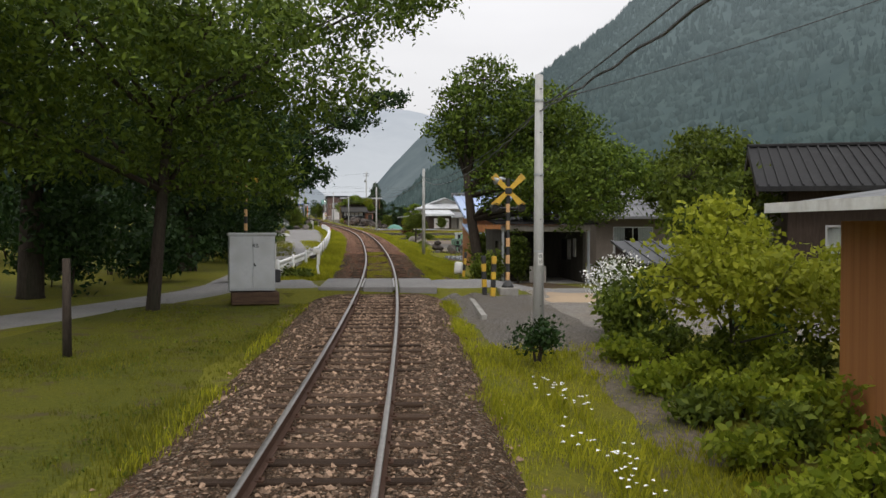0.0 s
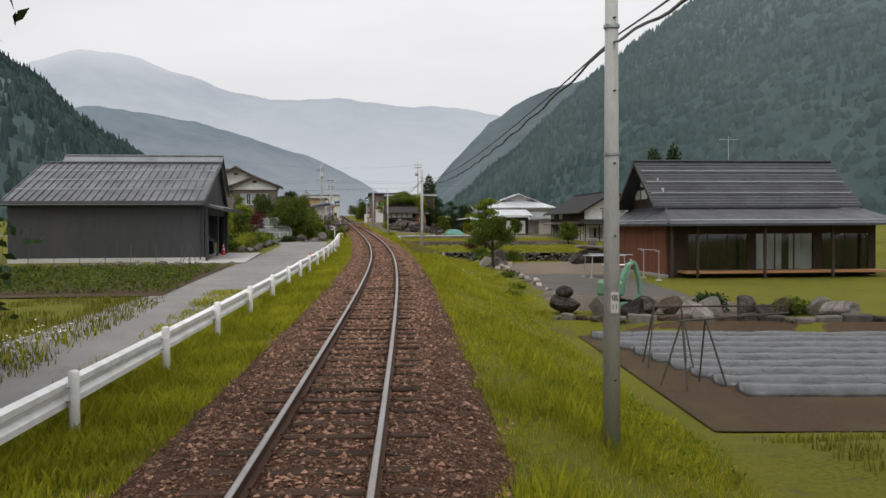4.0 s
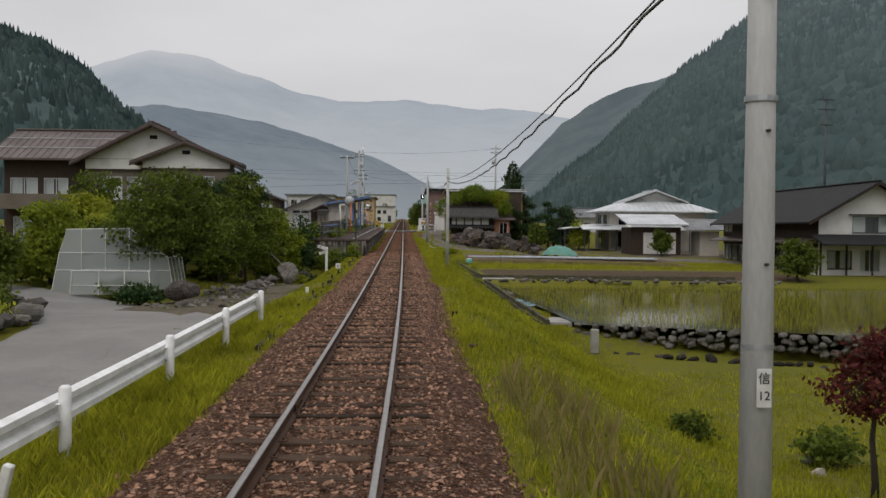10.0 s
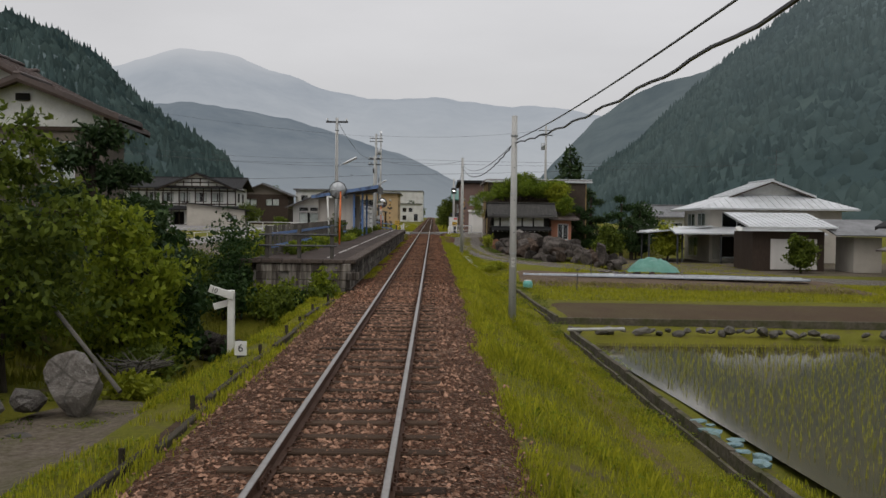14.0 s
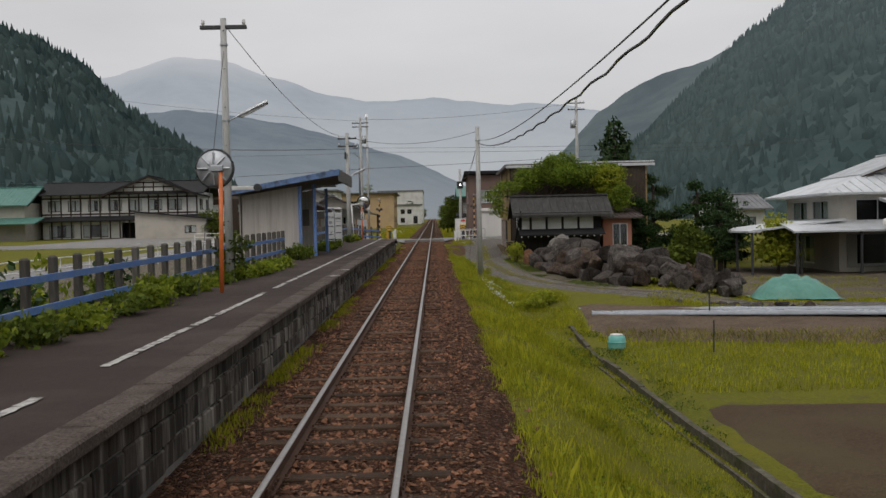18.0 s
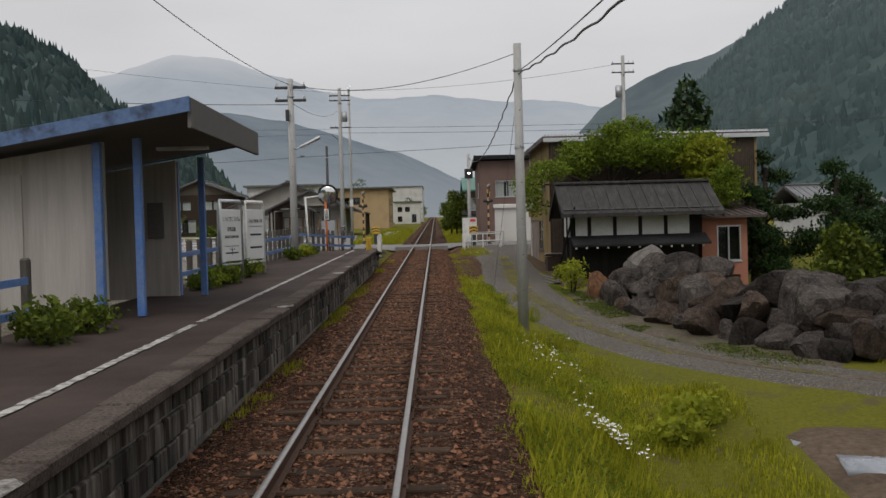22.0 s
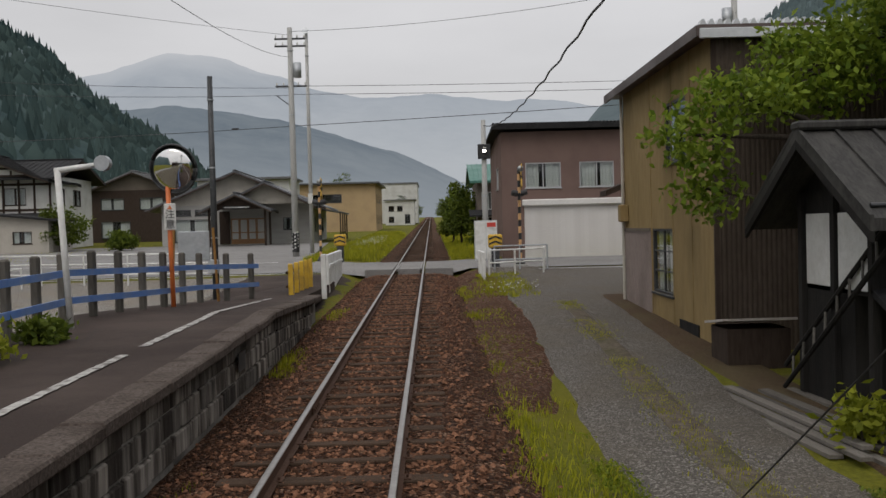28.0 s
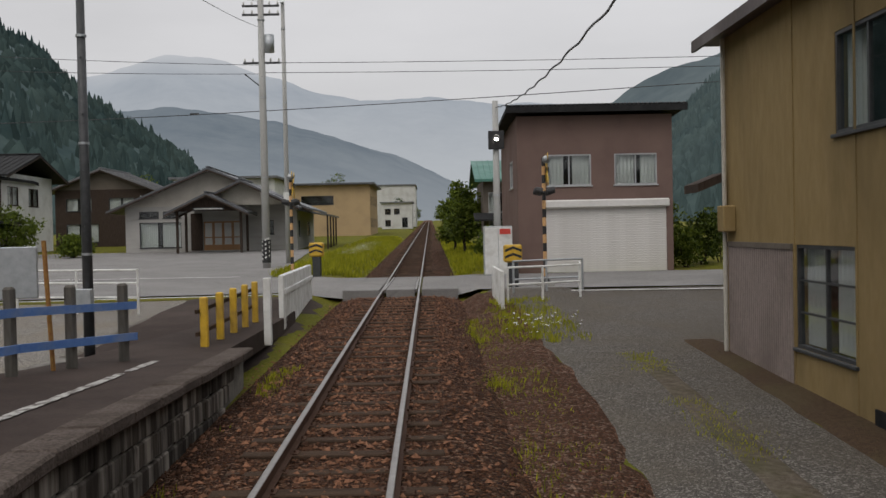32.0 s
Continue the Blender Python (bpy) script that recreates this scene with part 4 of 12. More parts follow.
sheet("lawn", [on_line(2, -9.0)[:2], on_line(2, -1.95)[:2], on_line(34.4, -1.95)[:2], on_line(34.4, -7.2)[:2]], M_LAWN, 0.02, label="mossy lawn under the trees, their shade painted in", category="lawn", edge=0.15)
sheet("garage_apron", [(-12.0, 107.9), (-7.9, 108.3), (-8.0, 120.2), (-16.0, 121.5)], M_CONCRETE_PALE, 0.045, label="pale concrete apron before the garage", category="pavement")
sheet("vegetable_field", [(-24, 88.5), (-8.6, 88.5), (-8.4, 106.6), (-24, 106.8)], M_SOIL, 0.03, label="dark soil of a vegetable field", category="field")
sheet("gravel_lot", [(5.2, 94.0), (11.5, 90.5), (14.5, 122.0), (8.0, 121.5)], M_LOT, 0.035, label="worn tarred lot in front of the red shed", category="lot", edge=0.2)
sheet("sandy_lot", [(6.5, 110.5), (22, 107.0), (24, 126.0), (7.6, 124.0)], M_SAND, 0.05, label="pale sandy part of the lot", category="lot", edge=0.35)
sheet("black_plastic_field", [(3.7, 74.0), (16, 72.0), (17, 86.2), (4.6, 87.2)], M_SOIL, 0.03, label="dark soil of a small field", category="field")
sheet("road_corner", [on_line(128, -7.2)[:2], on_line(128, -3.35)[:2], on_line(142.5, -3.15)[:2], (-5.4, 146.2), (-9.4, 148.4)], M_ASPHALT, 0.042, label="worn asphalt where the lane turns off", category="road", edge=0.08)
sheet("dirt_path", [(-8.6, 145.0), (-3.1, 144.0), (-3.2, 163.5), (-5.0, 164.0)], M_DIRT, 0.04, label="dry dirt strip beside the track", category="ground", edge=0.3)
sheet("gravel_side", [(5.35, 227.5), (6.5, 227.5), (6.5, 246), (5.55, 246)], M_SOIL, 0.065, label="weedy gravel at the foot of the yellow building", category="ground", edge=0.15)
sheet("heap_soil", [(4.9, 227.5), (5.2, 217.4), (8.9, 211.6), (13.5, 222.0)], M_DIRT, 0.025, label="dark soil under the rock heap", category="ground", edge=0.3)
sheet("house_yard", [(14.5, 211.5), (40, 207.5), (40, 236), (13.0, 232)], M_DIRT, 0.03, label="bare trodden earth round the pale-roofed house", category="yard", edge=0.4)
sheet("ramp_ground", [(-6.6, 240.5), (-1.95, 241.5), (-1.95, 255.6), (-6.6, 255.6)], M_ASPHALT_DARK, 0.045, label="dark brown asphalt at the platform ramp's foot", category="ground", edge=0.15)
sheet("stony_shoulder", [(1.5, 231), (2.9, 231), (3.7, 256), (1.5, 256)], M_BALLAST, 0.05, label="strip of dark stones beside the track", category="ground", edge=0.4)
sheet("gravel_corner", [(2.6, 244.3), (11.5, 244.3), (11.5, 256.4), (2.2, 256.4)], M_GRAVEL, 0.022, label="loose gravel at the crossing corner", category="ground", edge=0.12)
sheet("gravel_by_lot", [(5.0, 91.0), (12.5, 86.9), (12.5, 95.0), (5.3, 98.0)], M_GRAVEL_BROWN, 0.055, label="brown pebbly gravel at the lot's entrance", category="lot", edge=0.3)
ribbon("gravel_lane", [(3.9, 256), (4.55, 247), (4.5, 243), (4.25, 236), (3.95, 230), (4.05, 224), (4.75, 218.5), (6.3, 214.2), (9.5, 211.0), (16, 208.8), (26, 206), (40, 203)], [3.2, 3.2, 3.1, 2.9, 2.6, 2.3, 2.2, 2.3, 2.2, 2.1, 2.2, 2.2], M_GRAVEL, 0.06, label="grey gravel lane curving along the railway", category="lane", edge=0.15)
ribbon("lane_crown", [(4.5, 243), (4.25, 236), (3.95, 230), (4.05, 224), (4.75, 218.5), (6.3, 214.2), (9.5, 211.0), (16, 208.8)], [0.5, 0.6, 0.65, 0.6, 0.55, 0.5, 0.45, 0.4], M_DIRT, 0.072, label="brown earthy crown of the gravel lane", category="road", edge=0.22)
sheet("cross_road_east", [(1.45, 256.1), (30, 254.8), (30, 261.6), (1.45, 263.6)], M_ASPHALT, 0.05, step=0.9, label="asphalt road crossing the railway", category="road")
sheet("cross_road_west", [(-60, 253.6), (-1.45, 256.1), (-1.45, 263.6), (-60, 266.0)], M_ASPHALT, 0.05, step=0.9, label="asphalt road crossing the railway", category="road")
sheet("forecourt", [(-40, 265.5), (-5.2, 263.3), (-7.5, 296), (-40, 297)], M_ASPHALT, 0.035, step=1.2, label="wide asphalt forecourt of the hall", category="pavement")
sheet("station_yard", [(-16.5, 234), (-5.0, 236), (-5.2, 255.6), (-16.5, 255)], M_GRAVEL_PALE, 0.025, step=1.0, label="pale gravel yard behind the platform fence", category="yard", edge=0.2)
sheet("station_ground", [(-19.5, 181.0), (-4.6, 181.0), (-4.6, 236.2), (-17.5, 234.2)], M_GRAVEL_BROWN, 0.03, step=1.0, label="weedy brown gravel behind the platform fence", category="ground", edge=0.3)
sheet("gravel_patch", [(-7.0, 243.5), (-3.2, 243.0), (-3.0, 250.8), (-6.6, 251.6)], M_GRAVEL, 0.035, label="loose gravel beside the platform ramp", category="ground", edge=0.2)
for n, (a, b, w) in enumerate([((-3.2, 255.4), (-40, 253.2), 0.15), ((-6.5, 264.2), (-40, 266.4), 0.15), ((5.0, 254.9), (30, 253.5), 0.15)]):
    ribbon("road_line", [a, b], w, M_WHITE, 0.065, 2, "white painted road edge line", "road marking")

# the two crossings' decks
for name, s0, s1, deep in (("crossing_deck", 34.6, 39.2, 0.0), ("station_crossing_deck", 256.1, 263.7, 0.0)):
    deck = thing(name, *on_line((s0 + s1) / 2)[:2], 0, math.degrees(on_line((s0 + s1) / 2)[2]), "concrete and asphalt deck of a level crossing between the rails", "level crossing")
    half = (s1 - s0) / 2
    for x0, x1, mat_, nm_ in ((-1.75, -0.64, M_ASPHALT, "outer_slab"), (-0.44, 0.44, M_ASPHALT, "middle_slab"), (0.64, 1.75, M_ASPHALT, "outer_slab")):
        part(nm_, Shape().box(x0, x1, -half, half, -0.35, -0.015, 0.02), mat_, deck)
    for c in (-0.478, 0.478):
        flare = Shape().box(c - 0.03, c + 0.03, -half, half, -0.12, -0.01, 0.006)
        part("guard_rail", flare, M_RAIL_TOP, deck, "worn steel check rail")

# ---- rice paddies ----
M_WATER, nt_w, b_w = start("paddy_water", 0.06)
v_w = where(nt_w, True)
mud = tex(nt_w, "ShaderNodeTexNoise", v_w, Scale=0.8, Detail=5.0)
nt_w.links.new(blend(nt_w, mud.outputs["Fac"], (0.05, 0.044, 0.022), (0.095, 0.08, 0.038)), b_w.inputs["Base Color"])
ripple = tex(nt_w, "ShaderNodeTexNoise", v_w, Scale=6.0, Detail=3.0)
bumped(nt_w, b_w, ripple.outputs["Fac"], 0.04, 0.02)
b_w.inputs["IOR"].default_value = 1.33


def flat_sheet(name, corners, h, material, label, category):
    shape = Shape()
    shape.add([(x, y, up(sum(c[1] for c in corners) / 4, h)) for x, y in corners], [(0, 1, 2, 3)])
    tagged(new(name, shape.mesh(name, material)), label, category, kind="structure")

flat_sheet("paddy_water", [(7.6, 155.7), (34, 145.5), (34, 180.8), (6.5, 181.6)], -2.18, M_WATER, "shallow brown water of a newly planted rice paddy", "water")


# ---- posts, poles and cables ----
def lettering(text, size, parent, m, material, name="lettering"):
    cu = bpy.data.curves.new(name, "FONT")
    cu.body, cu.size, cu.align_x, cu.align_y, cu.extrude = text, size, "CENTER", "CENTER", 0.002
    cu.materials.append(material)
    ob = new(name, cu)
    ob.parent, ob.matrix_basis = parent, m
    return ob


FACING = pose(0, 0, 0, 90, 0, 0)


def concrete_pole(x, y, h, top, r=0.15, plate="", lean=(0, 0), group="line poles", label="grey concrete pole carrying a cable along the railway"):
    """A tapered pole with step bolts, bands and, where seen, a number plate."""
    p = thing("utility_pole", x, y, h, 0, label, "utility pole", group)
    tall = top - h
    part("shaft", Shape().tube([(0, 0, -0.4), (lean[0] * 0.5, lean[1] * 0.5, tall * 0.5), (lean[0], lean[1], tall)], [r, r * 0.86, r * 0.72], 14), M_POLE, p, smooth=True)
    for z in (tall * 0.33, tall * 0.62, tall * 0.9):
        part("band", Shape().tube([(lean[0] * z / tall, lean[1] * z / tall, z), (lean[0] * z / tall, lean[1] * z / tall, z + 0.04)], r * 0.93, 12), M_STEEL, p)
    for k in range(int(tall / 0.9)):
        z = 0.7 + 0.9 * k
        part("step_bolt", Shape().tube([(0.0, -r * 0.7, z), (0.02, -r - 0.005, z)], 0.012, 6), M_DARK_METAL, p)
    if plate:
        part("number_plate", Shape().box(-0.05, 0.05, -r - 0.02, -r - 0.012, 1.54, 1.80), M_WHITE, p, "small white number plate")
        for n, t in enumerate(plate):
            lettering(t, 0.085, p, pose(0, -r - 0.022, 1.73 - 0.115 * n) @ FACING, M_BLACK)
    return p


def cable(a, b, sag, r, parent, name="cable", twist=False):
    """A hanging cable between two places (x, y, height over the rails), as a part of a pole."""
    a, b = Vector((a[0], a[1], up(a[1], a[2]))), Vector((b[0], b[1], up(b[1], b[2])))
    n = 26 if not twist else 90
    pts = []
    for k in range(n + 1):
        t = k / n
        p = a.lerp(b, t) - Vector((0, 0, sag * 4 * t * (1 - t)))
        if twist:
            p += 0.018 * Vector((math.cos(k * 1.4), 0, math.sin(k * 1.4)))
        pts.append(p)
    ob = part(name, Shape().tube(pts, r, 5), M_BLACK, parent)
    ob.matrix_parent_inverse = parent.matrix_basis.inverted()
    return ob


POLES = [(-3.9, 26.2, -0.4, 5.1, ["信", "10"]), (0.35, 69.2, -0.55, 5.1, ["信", "11"]), (3.02, 125.0, -0.55, 5.26, ["信", "12"]), (3.16, 173.3, -0.75, 5.0, ["信", "13"]), (3.1, 217.4, -0.45, 6.42, [])]
made = [concrete_pole(x, y, h, top, (0.115, 0.11, 0.12, 0.11, 0.135)[n], plate) for n, (x, y, h, top, plate) in enumerate(POLES)]
signal_top = (3.5, 263.4, 6.3)
ends = [(-11.5, -22.0, 5.4)] + [(x, y, top - 0.75) for x, y, h, top, _ in POLES] + [signal_top]
for n in range(len(ends) - 1):
    owner = made[min(n, len(made) - 1)]
    cable(ends[n], ends[n + 1], 0.80 if n < 5 else 1.1, 0.018, owner, "cable", True)
    if n < 5:
        a, b = ends[n], ends[n + 1]
        cable((a[0] + 0.10, a[1], a[2] + 0.12), (b[0] + 0.10, b[1], b[2] + 0.12), 0.58, 0.012, owner, "messenger_wire")
stay = made[4]
cable((3.1, 217.4, 5.4), (2.9, 226.0, -0.35), 0.05, 0.006, stay, "guy_wire")

cable((-3.9, 26.2, 4.5), (14, 29.5, 11.0), 0.35, 0.013, made[0], "cable")

plat_pole = concrete_pole(-3.95, 194.5, 0.6, 7.0, 0.10, group="platform poles", label="weathered grey pole with a lamp, standing at the platform hedge")
plat_pole_2 = concrete_pole(-4.05, 227.2, 0.6, 7.1, 0.14, group="platform poles", label="weathered grey pole with two crossarms beside the fence")
for p, arms in ((plat_pole, (6.15,)), (plat_pole_2, (5.7, 6.15))):
    for z in arms:
        part("crossarm", Shape().box(-0.55, 0.55, -0.05, 0.05, z, z + 0.09, 0.01), M_DARK_METAL, p)
        for dx in (-0.48, 0.48):
            part("insulator", Shape().tube([(dx, 0, z + 0.09), (dx, 0, z + 0.14), (dx, 0, z + 0.22)], [0.02, 0.045, 0.03], 8), M_WHITE, p)
    z_l = 4.0
    part("lamp_arm", Shape().tube([(0.1, 0, z_l), (0.35, 0, z_l + 0.12)], 0.02, 6), M_STEEL, p)
    part("lamp_head", Shape().tube([(0.3, 0, z_l + 0.1), (1.0, 0, z_l + 0.42)], [0.05, 0.06], 8), M_STEEL, p, "slim grey lamp housing")
    part("lamp_tube", Shape().tube([(0.36, 0, z_l + 0.07), (0.96, 0, z_l + 0.36)], 0.03, 8), M_WHITE, p)
part("switch_box", Shape().box(-0.16, -0.04, -0.24, -0.12, 5.0, 5.4, 0.01), M_DARK_METAL, plat_pole_2)

big_pole = concrete_pole(-6.6, 271.0, -0.05, 12.6, 0.19, group="street poles", label="tall concrete power pole with transformer gear beside the crossing road")
for z in (11.6, 12.0, 9.4):
    part("crossarm", Shape().box(-0.85, 0.85, -0.05, 0.05, z, z + 0.09, 0.01), M_DARK_METAL, big_pole)
    for dx in (-0.78, -0.4, 0.4, 0.78):
        part("insulator", Shape().tube([(dx, 0, z + 0.09), (dx, 0, z + 0.15), (dx, 0, z + 0.25)], [0.02, 0.05, 0.03], 8), M_WHITE, big_pole)
part("transformer", Shape().tube([(0.38, -0.1, 9.9), (0.38, -0.1, 10.7)], 0.22, 12), M_STEEL, big_pole, smooth=True)
part("bracket_arm", Shape().tube([(0, 0, 8.3), (-0.8, 0, 8.95)], 0.03, 6), M_DARK_METAL, big_pole)
stripes = Shape().tube([(0, 0, 0.3), (0, 0, 1.35)], 0.205, 14)
part("warning_band", stripes, M_BLACK, big_pole, "black and white striped band")
for k in range(5):
    z = 0.42 + 0.2 * k
    part("stripe", Shape().add([(-0.17, -0.13, z), (0.17, -0.13, z + 0.16), (0.17, -0.13, z + 0.25), (-0.17, -0.13, z + 0.09), (0.0, -0.215, z + 0.08), (0.0, -0.215, z + 0.17)], [(0, 4, 5, 3), (4, 1, 2, 5)]), M_WHITE, big_pole)
thin_pole = concrete_pole(-6.2, 275.0, -0.05, 13.0, 0.13, group="street poles", label="slim grey pole with a loudspeaker on top")
part("loudspeaker", Shape().tube([(0, 0, 13.0), (0, -0.12, 13.12), (0, -0.3, 13.2)], [0.06, 0.1, 0.2], 12), M_STEEL, thin_pole)
part("meter_box", Shape().box(-0.14, 0.14, -0.28, -0.12, 3.0, 3.6, 0.01), M_WHITE, thin_pole)
east_pole = concrete_pole(14.4, 260.0, 0, 12.9, 0.17, group="street poles", label="concrete power pole with a transformer behind the yellow building")
for z in (11.7, 12.3):
    part("crossarm", Shape().box(-0.8, 0.8, -0.05, 0.05, z, z + 0.09, 0.01), M_DARK_METAL, east_pole)
    for dx in (-0.72, 0.4, 0.72):
        part("insulator", Shape().tube([(dx, 0, z + 0.09), (dx, 0, z + 0.25)], [0.04, 0.03], 8), M_WHITE, east_pole)
part("transformer", Shape().tube([(-0.36, -0.1, 10.0), (-0.36, -0.1, 10.8)], 0.22, 12), M_STEEL, east_pole, smooth=True)
side_pole = concrete_pole(-4.6, 242.9, -0.3, 5.85, 0.09, group="platform poles", label="slim steel pole with a grey meter box beside the ramp")
for ob in side_pole.children:
    if ob.name.startswith("shaft"):
        ob.data.materials[0] = M_DARK_METAL
part("meter_box", Shape().box(-0.13, 0.13, -0.26, -0.1, 1.15, 1.5, 0.01), M_STEEL, side_pole)

for a, b, sag, r in [((-6.6, 271, 12.4), (14.4, 260, 12.4), 0.5, 0.012), ((-6.6, 271, 9.4), (40, 266, 9.1), 0.3, 0.014), ((-6.6, 271, 8.95), (40, 266, 8.7), 0.3, 0.014), ((-6.6, 271, 7.2), (40, 262, 8.7), 0.2, 0.018),
                     ((-6.6, 271, 7.2), (-45, 262, 6.2), 0.4, 0.018), ((-6.6, 271, 8.9), (-45, 252, 9.6), 0.8, 0.012), ((-6.6, 271, 9.3), (-45, 250, 10.4), 0.8, 0.012), ((-6.6, 271, 12.2), (-45, 240, 15), 0.8, 0.01)]:
    cable(a, b, sag, r, big_pole)
cable((-4.05, 227.2, 6.3), (-6.6, 271, 11.0), 0.6, 0.01, plat_pole_2)
cable((-4.05, 227.2, 6.9), (3.1, 217.4, 6.2), 0.5, 0.01, plat_pole_2)
cable((-4.05, 227.2, 6.2), (-30, 215, 7.6), 0.6, 0.01, plat_pole_2)
cable((-3.95, 194.5, 6.3), (-3.6, 190.0, 0.7), 0.05, 0.008, plat_pole)
cable((-3.95, 194.5, 6.9), (-4.05, 227.2, 6.9), 0.7, 0.01, plat_pole)
part("cable_lump", Shape().box(-0.2, 0.2, -0.04, 0.04, -0.05, 0.03, 0.01).moved(pose(-3.2, 0.3, 7.22)), M_BLACK, big_pole)

mast = thing("utility_pole", 44.4, 215.0, -2.0, 10, "tall dark utility pole with crossarms before the hillside", "utility pole")
part("pole", Shape().tube([(0, 0, -0.3), (0, 0, 17.0)], [0.17, 0.1], 10), M_DARK_METAL, mast, "", True)
for z, w in ((16.6, 0.9), (15.6, 1.1), (14.0, 0.8)):
    part("crossarm", Shape().box(-w, w, -0.16, -0.08, z, z + 0.1), M_DARK_METAL, mast)

# ---- the guard rail along the lane ----
guard = thing("guard_rail", *on_line(90, -3.05)[:2], -0.45, 0, "white painted steel guard rail between lane and railway", "guard rail")
gm = guard.matrix_basis.inverted()
wave = [(-0.02, 0.30), (0.055, 0.335), (0.055, 0.41), (-0.02, 0.455), (-0.02, 0.505), (0.055, 0.55), (0.055, 0.625), (-0.02, 0.66)]
post_mesh = Shape().tube([(0, 0, -0.3), (0, 0, 0.80), (0, 0, 0.83)], [0.068, 0.068, 0.04], 12).mesh("post", M_GUARD, True)


def rail_off(s):
    """How far left of the line the guard rail stands: it swings out near the crossing."""
    return float(np.interp(s, [42, 47, 51.5, 55, 60, 80, 98, 112, 130, 143], [-3.95, -3.7, -3.42, -3.28, -3.1, -3.15, -3.2, -3.02, -2.86, -2.8]))


s = 43.3
guard_posts = []
while s < 143.5:
    x, y, a = on_line(s, rail_off(s))
    ob = new("post", post_mesh)
    ob.parent, ob.matrix_parent_inverse = guard, gm
    ob.matrix_basis = pose(x, y, up(y, -0.44), 0, 0, math.degrees(a))
    guard_posts.append(s)
    s += 4.28
for s0, s1 in zip(guard_posts[:-1], guard_posts[1:]):
    rings = []
    for s in (s0 - 0.12, (s0 + s1) / 2, s1 + 0.12):
        x, y, a = on_line(s, rail_off(s) - 0.09)
        outline = [(c, h) for c, h in wave] + [(c - 0.008, h) for c, h in reversed(wave)]
        rings.append([(x + (c - 0.05) * math.cos(a), y + (c - 0.05) * math.sin(a), up(y, -0.44 + h + 0.05)) for c, h in outline])
    ob = part("beam", Shape().rings(rings), M_GUARD, guard)
    ob.matrix_parent_inverse = gm
    for d in (-0.1, 0.1):
        x, y, a = on_line(s0 + d, rail_off(s0 + d) - 0.06)
        for h in (0.45, 0.62):
            b = part("bolt", Shape().tube([(x, y, up(y, -0.42 + h)), (x + 0.05, y, up(y, -0.42 + h))], 0.016, 6), M_STEEL, guard)
            b.matrix_parent_inverse = gm
for s in (guard_posts[0], guard_posts[-1]):
    x, y, a = on_line(s, rail_off(s) - 0.12)
    e = part("end_cap", Shape().box(-0.09, 0.09, -0.22, 0.22, 0.3, 0.72, 0.05).moved(pose(x, y, up(y, -0.42))), M_WHITE, guard, "rounded white end terminal")
    e.matrix_parent_inverse = gm
for s, big in ((98.2, 1), (66.0, 0), (116.0, 0)):
    x, y, a = on_line(s, -3.1)
    dl = thing("road_reflector", x, y, 0.30, 0, "small orange reflector on the guard rail" if big else "small pale reflector on the guard rail", "reflector")
    part("stem", Shape().tube([(0, 0, 0.0), (0, 0, 0.12)], 0.012, 6), M_STEEL, dl)
    part("lens", Shape().tube([(0, -0.02, 0.17), (0, 0.02, 0.17)], 0.06, 14), M_ORANGE if big else M_STEEL, dl)


# ---- line-side markers ----
def stake(x, y, h, tall, label, text="", width=0.11, material=M_WHITE, top=None, turn=0.0, lean=0.0):
    st = thing("marker_post", x, y, h, turn, label, "marker post", "line-side markers")
    st.matrix_basis = st.matrix_basis @ pose(0, 0, 0, 0, lean, 0)
    part("post", Shape().box(-width / 2, width / 2, -width / 2, width / 2, -0.2, tall, 0.012), material, st)
    if top:
        part("top", Shape().box(-width / 2 - 0.004, width / 2 + 0.004, -width / 2 - 0.004, width / 2 + 0.004, tall - 0.16, tall + 0.01, 0.01), top, st)
    for n, t in enumerate(text):
        lettering(t, 0.13, st, pose(0, -width / 2 - 0.004, tall - 0.14 - 0.13 * n) @ FACING, M_BLACK)
    return st


def grade_post(x, y, h, up_text, tall, label):
    """A white gradient post with a slanting arm on each side."""
    g = thing("gradient_post", x, y, h, 0, label, "gradient post", "line-side markers")
    part("post", Shape().box(-0.07, 0.07, -0.06, 0.06, -0.2, tall, 0.012), M_WHITE, g)
    arm = part("arm", Shape().box(-0.52, 0.02, -0.03, -0.005, -0.08, 0.08, 0.008), M_WHITE, g)
    arm.matrix_basis = pose(0.05, -0.06, tall - 0.12, 0, 18, 0)
    lettering(up_text, 0.14, g, pose(-0.33, -0.10, tall - 0.0) @ pose(0, 0, 0, 0, 18, 0) @ FACING, M_BLACK)
    arm_2 = part("arm", Shape().box(-0.4, 0.02, 0.0, 0.025, -0.07, 0.07, 0.008), M_BLACK if tall < 1 else M_WHITE, g)
    arm_2.matrix_basis = pose(0.0, 0.06, tall - 0.25, 0, -16, 0)
    return g


grade_post(*on_line(50.3, -2.75)[:2], -0.47, "14", 0.95, "white wooden gradient post beside the guard rail")
grade_post(*on_line(166.8, -3.3)[:2], -0.55, "10", 1.15, "white wooden gradient post in front of the platform")
stake(*on_line(55.0, -2.95)[:2], -0.47, 0.75, "white half-kilometre post beside the track", ["1", "2"], 0.13)
stake(*on_line(45.3, -2.45)[:2], -0.35, 0.4, "small leaning white stake beside the track", "", 0.1, lean=-9)
stake(*on_line(127.0, -2.78)[:2], -0.45, 0.5, "white stake leaning beside the lane", "", 0.09, lean=14)
stake(*on_line(149.5, -2.5)[:2], -0.45, 0.33, "short white stake with a black foot", "", 0.1)
